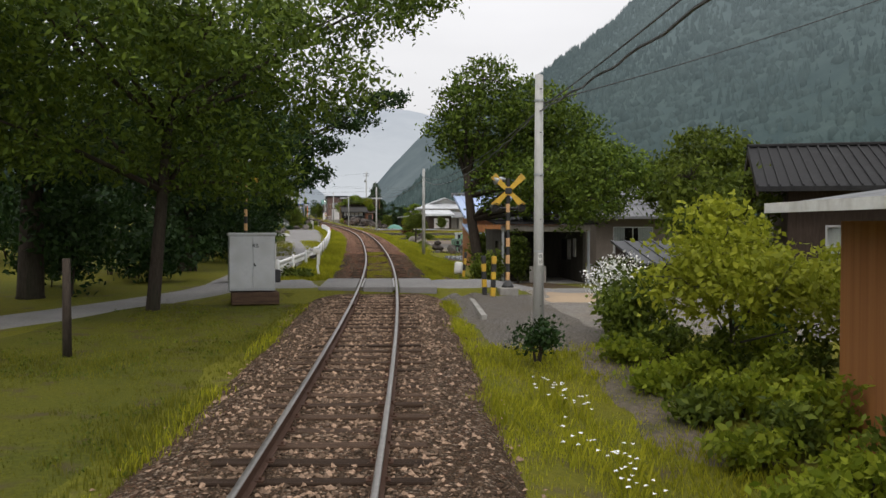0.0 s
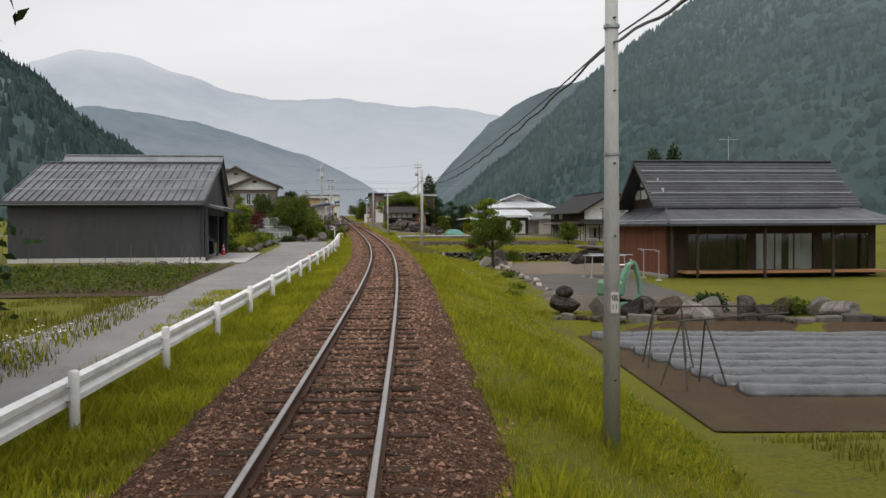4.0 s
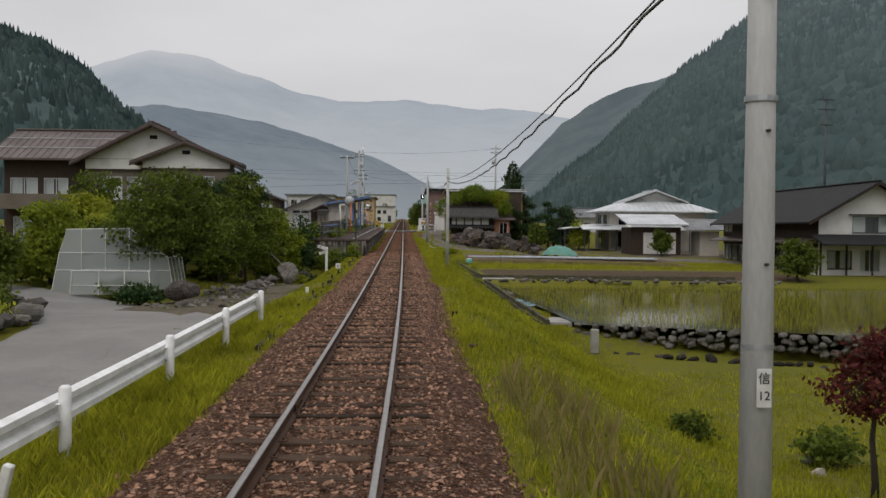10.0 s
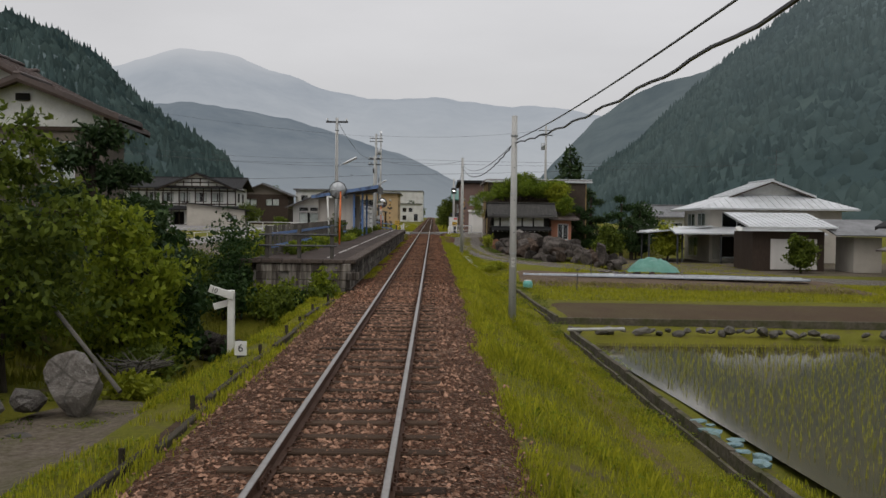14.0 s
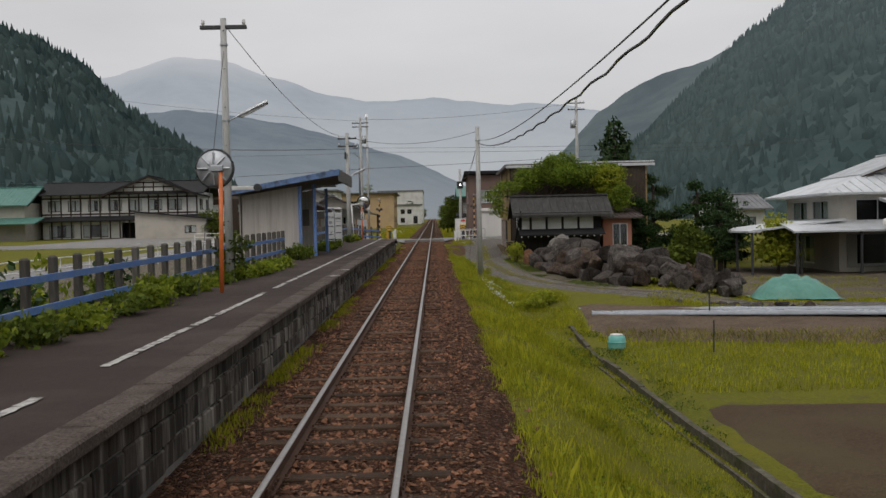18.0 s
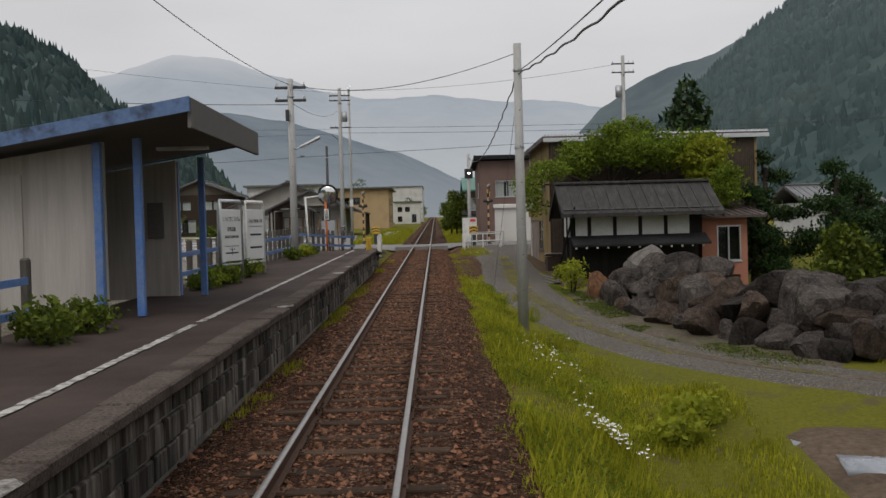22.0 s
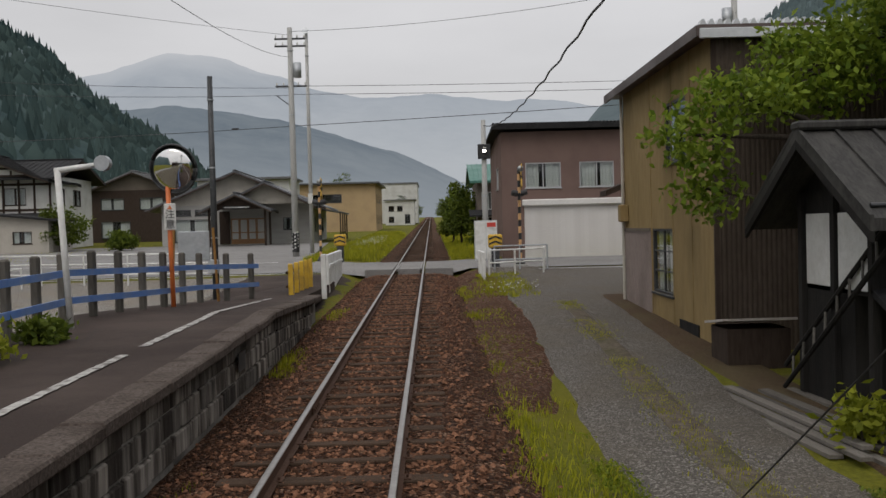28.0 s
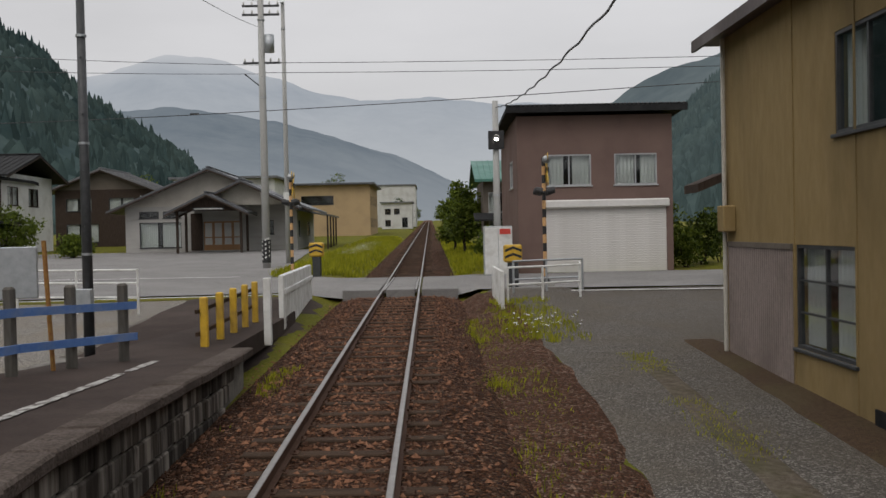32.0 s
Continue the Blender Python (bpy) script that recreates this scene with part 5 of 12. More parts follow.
stake(*on_line(117.0, -2.75)[:2], -0.45, 0.4, "short white stake in the grass", "", 0.09)
six = thing("distance_plate", *on_line(164.0, -2.52)[:2], -0.42, 0, "small white plate with a black six on a stub", "marker plate", "line-side markers")
part("stub", Shape().box(-0.07, 0.07, -0.02, 0.05, -0.1, 0.18), M_DARK_METAL, six)
part("plate", Shape().box(-0.11, 0.11, -0.035, -0.02, 0.08, 0.34, 0.004), M_WHITE, six)
lettering("6", 0.2, six, pose(0, -0.04, 0.21) @ FACING, M_BLACK)
for s, c, h, a in ((143.0, 2.0, -0.42, 12), (136.8, 2.05, -0.42, -8)):
    solid("old_sleeper_stub", Shape().box(-0.08, 0.08, -0.1, 0.1, -0.15, 0.2, 0.02), M_SLEEPER, *on_line(s, c)[:2], h, a, "weathered stub of an old sleeper set upright", "wooden stub", "line-side markers")
for k in range(16):
    s = 139.0 + 1.75 * k
    x, y, a = on_line(s, -2.2)
    solid("edging_timber", Shape().box(-0.06, 0.06, -0.84, 0.84, -0.2, 0.04, 0.01), M_SLEEPER, x, y, -0.40, math.degrees(a), "old timber holding the ballast's edge", "timber edging", "timbers along the ballast")


# ---- the platform ----
platform = thing("station_platform", -3.2, 205, 0, 0, "low side platform with asphalt top and stained concrete block face", "platform")
pm = platform.matrix_basis.inverted()


def on_platform(name, shape, material, label="", smooth=False):
    ob = part(name, shape, material, platform, label, smooth)
    ob.matrix_parent_inverse = pm
    return ob


def plat_h(y):
    return float(np.interp(y, [177, 234, 241, 248, 252], [0.73, 0.73, 0.34, 0.06, 0.0]))


def plat_x(y):
    """The edge of the platform, which draws back towards its end."""
    return float(np.interp(y, [177, 233, 241, 248], [-1.60, -1.60, -1.82, -2.05]))


ys = list(np.arange(177.35, 250.4, 1.0))
deck_rings = []
for y in ys:
    e = plat_x(y) - 0.30
    back = float(np.interp(y, [177, 236, 240, 250], [-4.9, -4.9, -4.0, -3.6]))
    deck_rings.append([(e, y, up(y, plat_h(y))), (e, y, up(y, plat_h(y) - 0.35)), (back, y, up(y, plat_h(y) - 0.35)), (back, y, up(y, plat_h(y) + 0.02)), ((e + back) / 2, y, up(y, plat_h(y) + 0.012))])
on_platform("asphalt_top", Shape().rings(deck_rings), M_ASPHALT_DARK, "patched dark asphalt")
core = []
M_MORTAR = surface("pale_mortar", (0.16, 0.15, 0.135), (0.25, 0.235, 0.21), 12, (0.05, 0.047, 0.042), 1.1, rough=0.95, bump=0.4, world_space=True, stain_amount=0.9)
for y in ys:
    e = plat_x(y) - 0.16
    core.append([(e, y, up(y, plat_h(y) - 0.12)), (e, y, up(y, -0.6 if y > 178.5 else -2.3)), (-4.85, y, up(y, -0.6 if y > 178.5 else -2.3)), (-4.85, y, up(y, plat_h(y) - 0.12))])
on_platform("core", Shape().rings([r for r in core if r[0][1] < 243]), M_MORTAR)

# coping stones
rng = random.Random(9)
y = 177.3
while y < 241.5:
    ln = 0.9
    e = plat_x(y + ln / 2)
    q = Shape().box(-0.32, 0.05 + rng.uniform(-0.012, 0.012), 0.006, ln - 0.006, -0.125, 0.004 + rng.uniform(-0.006, 0.008), 0.022)
    slope = math.degrees(math.atan2(plat_h(y + ln) - plat_h(y), ln) + math.atan(GRADE))
    q.moved(pose(e, y, up(y, plat_h(y)), slope, 0, math.degrees(math.atan2(-(plat_x(y + ln) - plat_x(y)), ln)) * 1.0))
    on_platform("coping_stone", q, M_COPING)
    y += ln
for k in range(5):
    on_platform("coping_stone", Shape().box(-1.95 - 0.66 * k - 0.64, -1.95 - 0.66 * k, 177.22, 177.55, up(177.3, 0.60), up(177.3, 0.735), 0.02), M_COPING)

# the face of concrete blocks, in three courses
block = Shape().box(-0.12, 0.0, 0.012, 0.748, 0.011, 0.256, 0.016).mesh("block", M_BLOCK)
for course in range(3):
    y = 177.4 - (0.38 if course % 2 else 0.0)
    while y < 240.6:
        top = plat_h(y + 0.4) - 0.125
        h = top - 0.267 * (course + 1)
        if h > -0.55:
            ob = new("block", block)
            ob.parent, ob.matrix_parent_inverse = platform, pm
            ob.matrix_basis = pose(plat_x(y) - 0.125 + rng.uniform(-0.014, 0.014), y, up(y, h), 0, 0, rng.uniform(-0.5, 0.5))
        y += 0.76
end_block = Shape().box(0.006, 0.754, 0.0, 0.12, 0.005, 0.262, 0.014).mesh("end_block", M_BLOCK)
for course in range(6):
    for k in range(4):
        ob = new("block", end_block)
        ob.parent, ob.matrix_parent_inverse = platform, pm
        ob.matrix_basis = pose(-1.72 - 0.76 * (k + 1) + (0.3 if course % 2 else 0) - (0.3 if k == 3 and course % 2 else 0), 177.28 + rng.uniform(-0.008, 0.008), up(177.3, 0.605 - 0.267 * (course + 1)))
# the worn white line
M_LINE = surface("worn_line_paint", (0.30, 0.285, 0.27), (0.56, 0.55, 0.52), 45, (0.06, 0.048, 0.042), 7.0, rough=0.9, bump=0.3, world_space=True, stain_amount=1.0)
M_PATCH = surface("broken_pale_mortar", (0.12, 0.105, 0.095), (0.46, 0.44, 0.41), 22, (0.06, 0.05, 0.043), 6.0, rough=0.95, bump=0.8, world_space=True, stain_amount=0.9)
run = []
for n in range(745):
    yy = 178.2 + n / 12
    worn = noise.noise((yy * 0.45, 2.0, 7.0)) + 0.5 * noise.noise((yy * 2.1, 5.0, 1.0))
    if worn >= (-0.15 if yy < 196 else -0.42):
        x_l, z_l = -2.55 + plat_x(yy) + 1.6, up(yy, plat_h(yy) + 0.017)
        run.append(((x_l + rng.uniform(-0.07, -0.045), yy, z_l), (x_l + rng.uniform(0.04, 0.07), yy, z_l)))
    if run and (worn < (-0.15 if yy < 196 else -0.42) or len(run) > 30 or n == 744):
        if len(run) > 1:
            strip = Shape().add([p for pair in run for p in pair], [(2 * i, 2 * i + 1, 2 * i + 3, 2 * i + 2) for i in range(len(run) - 1)])
            on_platform("line_mark", strip, M_LINE, "worn white safety line")
        run = run[-1:] if len(run) > 30 else []
for y_, c_ in ((196.5, 0.35), (209.8, 0.3), (218.6, 0.4), (221.5, 0.28), (199.2, 0.25)):
    q = Shape()
    q.stone((plat_x(y_) - 0.05, y_, up(y_, plat_h(y_) + 0.0)), (0.16, c_, 0.015), rng)
    on_platform("mortar_patch", q, M_PATCH, "pale mended patch")
on_platform("number_tile", Shape().box(plat_x(231.6) - 0.07, plat_x(231.6) - 0.058, 231.3, 231.75, up(231.5, 0.2), up(231.5, 0.45)), M_BLACK, "black enamel plate on the platform face")

# the slatted fence behind the platform
M_POST = surface("grey_weathered_post", (0.075, 0.068, 0.06), (0.13, 0.12, 0.105), 24, (0.05, 0.05, 0.045), 1.5, rough=0.95, stretch=(1, 1, 0.2), bump=0.5, vary=0.3)
fence = thing("platform_fence", -4.5, 208, 0.6, 0, "fence of grey concrete posts with two blue painted rails", "fence")
fm = fence.matrix_basis.inverted()
post_shape = Shape().box(-0.065, 0.065, -0.055, 0.055, -0.5, 1.08, 0.03).mesh("post", M_POST)
line_f = [(-4.62, 179.2), (-4.62, 203.5), (-4.62, 203.6), (-4.62, 214.0), (-4.62, 233.0), (-3.95, 238.6), (-3.2, 240.3)]


def along(path, step):
    out = []
    for (x0, y0), (x1, y1) in zip(path[:-1], path[1:]):
        d = math.hypot(x1 - x0, y1 - y0)
        n = max(1, round(d / step))
        out += [(x0 + (x1 - x0) * k / n, y0 + (y1 - y0) * k / n) for k in range(n)]
    return out + [path[-1]]


fence_pts = along([line_f[0], line_f[4], line_f[5], line_f[6]], 0.95)
for x, y in fence_pts:
    if 206.6 < y < 213.2:
        continue
    ob = new("post", post_shape)
    ob.parent, ob.matrix_parent_inverse = fence, fm
    ob.matrix_basis = pose(x, y, up(y, plat_h(y) - 0.02), 0, 0, rng.uniform(-3, 3))
for path in ([(-4.62, 179.0), (-4.62, 206.4)], [(-4.62, 213.4), (-4.62, 233.0)], [(-4.62, 233.0), (-3.95, 238.6)], [(-3.95, 238.6), (-3.15, 240.4)]):
    (x0, y0), (x1, y1) = path
    n = max(1, int((y1 - y0) / 4))
    for k in range(n):
        a, b = k / n, (k + 1) / n
        xa, ya, xb, yb = x0 + (x1 - x0) * a, y0 + (y1 - y0) * a, x0 + (x1 - x0) * b, y0 + (y1 - y0) * b
        for h in (0.34, 0.76):
            ring = [[(x + 0.07, y, up(y, plat_h(y) + h - 0.05)), (x + 0.11, y, up(y, plat_h(y) + h - 0.05)), (x + 0.11, y, up(y, plat_h(y) + h + 0.05)), (x + 0.07, y, up(y, plat_h(y) + h + 0.05))] for x, y in ((xa, ya), (xb, yb - 0.01))]
            ob = part("rail", Shape().rings(ring), M_BLUE, fence, "blue painted rail")
            ob.matrix_parent_inverse = fm

end_fence = thing("end_fence", -3.5, 178.0, 0.73, 0, "fence of grey posts and dark pipes closing the platform's end", "fence")
for x in (-2.38, -3.45, -4.5):
    part("post", Shape().box(-0.065, 0.065, -0.055, 0.055, -0.05, 1.08, 0.03).moved(pose(x + 3.5, -0.15, 0)), M_POST, end_fence)
for h in (0.42, 0.78):
    part("pipe", Shape().tube([(-1.25, -0.24, h), (1.3, -0.24, h)], 0.03, 8), M_DARK_METAL, end_fence)


# ---- the waiting shelter ----
M_SHELTER = surface("off_white_boards", (0.42, 0.39, 0.36), (0.5, 0.47, 0.44), 12, (0.30, 0.27, 0.24), 1.5, rough=0.85, stretch=(6, 6, 0.3), bump=0.2)
M_ROOF_BLUE = surface("peeling_blue_fascia", (0.09, 0.16, 0.33), (0.14, 0.22, 0.40), 14, (0.035, 0.04, 0.05), 4.0, rough=0.7, bump=0.3, stain_amount=0.9)
M_SOFFIT = surface("grey_soffit_boards", (0.13, 0.125, 0.12), (0.19, 0.18, 0.17), 12, rough=0.9, stretch=(0.5, 6, 6))
shelter = thing("waiting_shelter", -5.4, 210.1, 0.73, 0, "small open waiting shelter with off-white boards and blue posts", "shelter", kind="")
rise_a, rise_b = 2.52, 3.2
part("near_wall", Shape().prism([(-1.1, 0), (1.25, 0), (1.25, 2.72), (-1.1, 2.38)], -1.75, -1.65), M_SHELTER, shelter, "off-white board wall with a blank panel")
part("far_wall", Shape().prism([(-1.1, 0), (1.25, 0), (1.25, 2.72), (-1.1, 2.38)], 2.3, 2.4), M_SHELTER, shelter)
part("back_wall", Shape().box(-1.15, -1.05, -1.75, 2.4, 0, 2.4), M_SHELTER, shelter)
part("panel", Shape().box(-0.95, 0.0, -1.775, -1.75, 0.15, 2.25, 0.01), M_SHELTER, shelter)
part("bench", Shape().box(-0.95, -0.5, -1.4, 2.1, 0.4, 0.46, 0.01), M_BLUE, shelter)
part("notice_box", Shape().box(0.7, 1.0, 2.22, 2.3, 1.2, 1.9, 0.01), M_SOFFIT, shelter)
part("roof", Shape().prism([(-1.45, 2.40), (2.75, 3.08), (2.75, 3.22), (-1.45, 2.52)], -2.45, 2.75), M_SOFFIT, shelter, "slanting flat roof with a boarded underside")
part("side_fascia", Shape().prism([(-1.5, 2.36), (2.8, 3.06), (2.8, 3.28), (-1.5, 2.56)], -2.52, -2.45), M_ROOF_BLUE, shelter, "peeling blue fascia board")
part("far_fascia", Shape().prism([(-1.5, 2.36), (2.8, 3.06), (2.8, 3.28), (-1.5, 2.56)], 2.75, 2.82), M_ROOF_BLUE, shelter)
part("front_fascia", Shape().box(2.75, 2.82, -2.45, 2.75, 2.82, 3.27, 0.01), M_SOFFIT, shelter, "grey front fascia board")
part("lamp", Shape().box(1.5, 2.4, 0.2, 0.34, 2.74, 2.80, 0.01), M_WHITE, shelter)
for x, y in ((1.72, -1.55), (1.72, 2.45), (1.2, 2.5), (1.2, -1.85)):
    part("post", Shape().box(x - 0.06, x + 0.06, y - 0.06, y + 0.06, 0, 2.78 if x > 1.5 else 2.7, 0.01), M_BLUE, shelter, "blue painted post")


# ---- signs and mirrors ----
M_BOARD = surface("white_enamel_board", (0.78, 0.78, 0.77), (0.84, 0.84, 0.83), 6, (0.66, 0.65, 0.63), 1.5, rough=0.5, bump=0.03)


def name_board(y, x, label, frame_m, lines, texts, wide, lo):
    b = thing("station_sign", x, y, 0.6, 78 if wide else 80, label, "sign", "platform signs")
    w = 0.62
    pipe = [(-w, 0, -0.1), (-w, 0, 1.95), (-w + 0.08, 0, 2.06), (w - 0.08, 0, 2.06), (w, 0, 1.95), (w, 0, -0.1)]
    part("frame", Shape().tube(pipe, 0.045, 10), frame_m, b, "bent pipe frame", True)
    part("board", Shape().box(-w + 0.06, w - 0.06, -0.03, 0.03, lo, 1.86, 0.01), M_BOARD, b, "white board")
    part("crossbar", Shape().tube([(-w, 0, lo - 0.08), (w, 0, lo - 0.08)], 0.03, 8), frame_m, b)
    for z, wd, tall in lines:
        part("text_bar", Shape().box(-wd, wd, -0.036, -0.03, z - tall / 2, z + tall / 2), M_BLACK, b)
    for t, z, size in texts:
        lettering(t, size, b, pose(0, -0.034, z) @ FACING, M_BLACK)
    return b


name_board(216.4, -3.97, "white station name board in a worn grey pipe frame", M_STEEL, [(0.98, 0.4, 0.012), (0.86, 0.004, 0.2), (0.82, 0.35, 0.03)], [("しろとりこうげん", 1.62, 0.125), ("白鳥高原", 1.38, 0.12), ("SHIROTORIKŌGEN", 1.2, 0.09), ("しろとり", 0.9, 0.07)], True, 0.62)
name_board(218.9, -3.87, "white sightseeing board in a white pipe frame", M_WHITE, [(1.42, 0.42, 0.012), (1.2, 0.36, 0.05), (0.86, 0.38, 0.05)], [("白山文化の里 白鳥", 1.56, 0.105)], True, 0.55)


def road_mirror(x, y, h, tall, r, turn, label, faces_us, lean):
    mi = thing("traffic_mirror", x, y, h, turn, label, "traffic mirror", "traffic mirrors")
    part("post", Shape().tube([(0, 0, -0.2), (lean, 0, tall)], 0.045, 12), M_ORANGE, mi, "orange pipe post", True)
    rings = []
    for k, (q, d) in enumerate(((0.0, 0.13), (0.25, 0.122), (0.5, 0.097), (0.75, 0.056), (0.96, 0.008))):
        rings.append([(lean + 0.15 + q * r * math.cos(a) if q else lean + 0.15 + 0.001 * math.cos(a), -d - 0.08, tall + (q or 0.001) * r * math.sin(a)) for a in np.linspace(0, 2 * math.pi, 28, endpoint=False)])
    glass, gnt, gb = start("mirror_face", 0.04, 1.0)
    gb.inputs["Base Color"].default_value = (0.75, 0.75, 0.74, 1)
    face = part("mirror", Shape().rings(rings), glass, mi, "convex mirror face", True)
    back = Shape()
    back.rings([[(lean + 0.15 + q * r * math.cos(a), d - 0.08, tall + q * r * math.sin(a)) for a in np.linspace(0, 2 * math.pi, 28, endpoint=False)] for q, d in ((0.97, 0.0), (0.9, 0.05), (0.2, 0.09))])
    part("back", back, M_STEEL, mi, "ribbed grey back", True)
    for k in range(8):
        a = k * math.pi / 4
        rib = Shape().tube([(lean + 0.15 + 0.3 * r * math.cos(a), 0.03, tall + 0.3 * r * math.sin(a)), (lean + 0.15 + 0.85 * r * math.cos(a), 0.0, tall + 0.85 * r * math.sin(a))], 0.02, 6)
        part("rib", rib, M_STEEL, mi)
    part("rim", Shape().tube([(lean + 0.15 + r * math.cos(a), -0.08, tall + r * math.sin(a)) for a in np.linspace(0, 2 * math.pi, 30)], 0.02, 8), M_DARK_METAL, mi, "", True)
    part("clamp", Shape().box(lean - 0.06, lean + 0.2, -0.02, 0.08, tall - 0.06, tall + 0.06, 0.01), M_STEEL, mi)
    return mi


road_mirror(-3.5, 191.6, 0.65, 2.66, 0.40, 176, "round traffic mirror on an orange post, seen from behind", False, -0.05)
mb = road_mirror(-3.98, 236.7, 0.55, 2.66, 0.46, 6, "round traffic mirror on an orange post with a caution plate", True, -0.05)
for ob in mb.children:
    if ob.name.split(".")[0] in ("mirror", "back", "rim", "rib"):
        ob.matrix_basis = pose(0.1, 0, 2.66, 10, 0, -14) @ pose(-0.1, 0, -2.66) @ ob.matrix_basis
part("caution_plate", Shape().box(-0.12, 0.1, -0.07, -0.05, 1.5, 2.0, 0.01), M_WHITE, mb, "white plate reading caution")
part("red_mark", Shape().prism([(-0.06, 1.89), (0.04, 1.89), (-0.01, 1.97)], -0.076, -0.07), M_ORANGE, mb)
lettering("注", 0.18, mb, pose(-0.01, -0.078, 1.79) @ FACING, M_BLACK)
lettering("意", 0.18, mb, pose(-0.01, -0.078, 1.60) @ FACING, M_BLACK)

gate = thing("camera_gantry", -4.2, 232.2, 0.65, 0, "white pipe mast with an arm holding a small round lamp", "mast")
part("mast", Shape().tube([(0.0, 0, 0), (-0.12, 0, 2.35)], 0.045, 10), M_WHITE, gate, "", True)
part("arm", Shape().tube([(-0.16, 0, 2.33), (0.42, 0.05, 2.4)], 0.04, 10), M_WHITE, gate, "", True)
part("lamp", Shape().tube([(0.52, -0.05, 2.42), (0.52, 0.08, 2.42)], 0.11, 14), M_STEEL, gate, "round grey lamp")
gate_2 = thing("camera_gantry", -4.65, 196.8, 0.65, 0, "white pipe mast with a rusty white arm behind the hedge", "mast")
part("mast", Shape().tube([(0.1, 0, 0), (0.0, 0, 2.4)], 0.05, 10), M_WHITE, gate_2, "", True)
part("arm", Shape().box(-0.05, 0.95, -0.04, 0.04, 2.36, 2.46, 0.01), M_WHITE, gate_2, "white arm flaking with rust")
part("lamp", Shape().tube([(0.98, -0.05, 2.42), (0.98, 0.08, 2.42)], 0.1, 14), M_DARK_METAL, gate_2)

board = thing("notice_board", -4.2, 239.2, 0.1, 0, "weathered grey notice board on rusty legs", "notice board")
for x in (-0.42, 0.42):
    part("leg", Shape().tube([(x * 1.25, 0.0, -0.3), (x, 0, 1.95)], 0.03, 8), surface("rusty_yellow_pipe", (0.22, 0.09, 0.04), (0.34, 0.2, 0.06), 18, rough=0.9), board)
part("panel", Shape().box(-0.34, 0.34, -0.02, 0.02, 1.25, 1.88, 0.01), M_STEEL, board)


# ---- level crossing gear ----
def crossing_mast(x, y, h, tall, turn, label, cross=True, lamps=True):
    c = thing("crossing_signal", x, y, h, turn, label, "crossing signal", "crossing signals")
    part("foot", Shape().box(-0.28, 0.28, -0.28, 0.28, -0.3, 0.1, 0.03), M_CONCRETE, c, "concrete foot")
    part("base", Shape().tube([(0, 0, 0.1), (0, 0, 0.16), (0, 0, 0.32)], [0.2, 0.17, 0.075], 14), M_BLACK, c, "", True)
    n = int(tall / 0.27)
    for k in range(n):
        z = 0.3 + (tall - 0.3) * k / n
        part("stripe", Shape().tube([(0, 0, z), (0, 0, z + (tall - 0.3) / n)], 0.062, 12), M_BLACK if k % 2 else M_PEACH, c)
    if lamps:
        part("lamp_bar", Shape().tube([(-0.42, 0, tall * 0.735), (0.42, 0, tall * 0.735)], 0.03, 8), M_BLACK, c)
        for dx in (-0.4, 0.4):
            for d in (-1, 1):
                part("lamp", Shape().tube([(dx, d * 0.06, tall * 0.735), (dx, d * 0.16, tall * 0.735)], 0.11, 14), M_BLACK, c, "round black lamp")
                part("hood", Shape().tube([(dx, d * 0.16, tall * 0.735 + 0.02), (dx, d * 0.3, tall * 0.735 + 0.05)], [0.115, 0.10], 12, False), M_BLACK, c)
    if cross:
        for a in (45, 135, 225, 315):
            blade = Shape().prism([(0.07, -0.06), (0.64, -0.10), (0.64, 0.10), (0.07, 0.06)], -0.012, 0.012)
            arm = part("cross_arm", blade, M_YELLOW, c, "yellow board of the crossbuck")
            arm.matrix_basis = pose(0, -0.10, tall - 0.38, 0, a, 0)
        part("boss", Shape().box(-0.1, 0.1, -0.16, -0.06, tall - 0.47, tall - 0.29, 0.02), M_BLACK, c, "dark clamp box")
    part("horn", Shape().tube([(-0.08, 0.0, tall - 0.05), (-0.2, -0.02, tall - 0.02), (-0.42, -0.05, tall - 0.08)], [0.05, 0.06, 0.13], 12), M_STEEL, c, "grey horn", True)
    return c


def bar_post(x, y, h, tall, label, lean=0.0, wide=0.065, first=0):
    b = thing("striped_bollard", x, y, h, 0, label, "bollard", "striped bollards")
    b.matrix_basis = b.matrix_basis @ pose(0, 0, 0, 0, lean, 0)
    n = int(tall / 0.2)
    for k in range(n):
        part("stripe", Shape().box(-wide, wide, -wide, wide, tall * k / n - (0.2 if k == 0 else 0), tall * (k + 1) / n, 0.012), M_YELLOW if (k + first) % 2 else M_BLACK, b)
    return b


crossing_mast(-2.5, 34.5, -0.1, 3.35, -5, "striped warning mast with a yellow crossbuck and black lamps")
crossing_mast(-10.4, 42.2, -0.3, 4.4, 172, "striped warning mast with a yellow crossbuck under the trees")
bar_post(-3.25, 34.3, -0.2, 1.15, "black and yellow striped concrete bollard beside the crossing", -2)
bar_post(-3.05, 34.1, -0.2, 1.15, "black and yellow striped concrete bollard beside its twin", 2, first=1)
bar_post(-2.72, 40.3, -0.3, 1.1, "worn black and yellow striped bollard", 6, 0.047)
bar_post(-9.9, 42.0, -0.3, 1.0, "black and yellow striped bollard beside the lane")

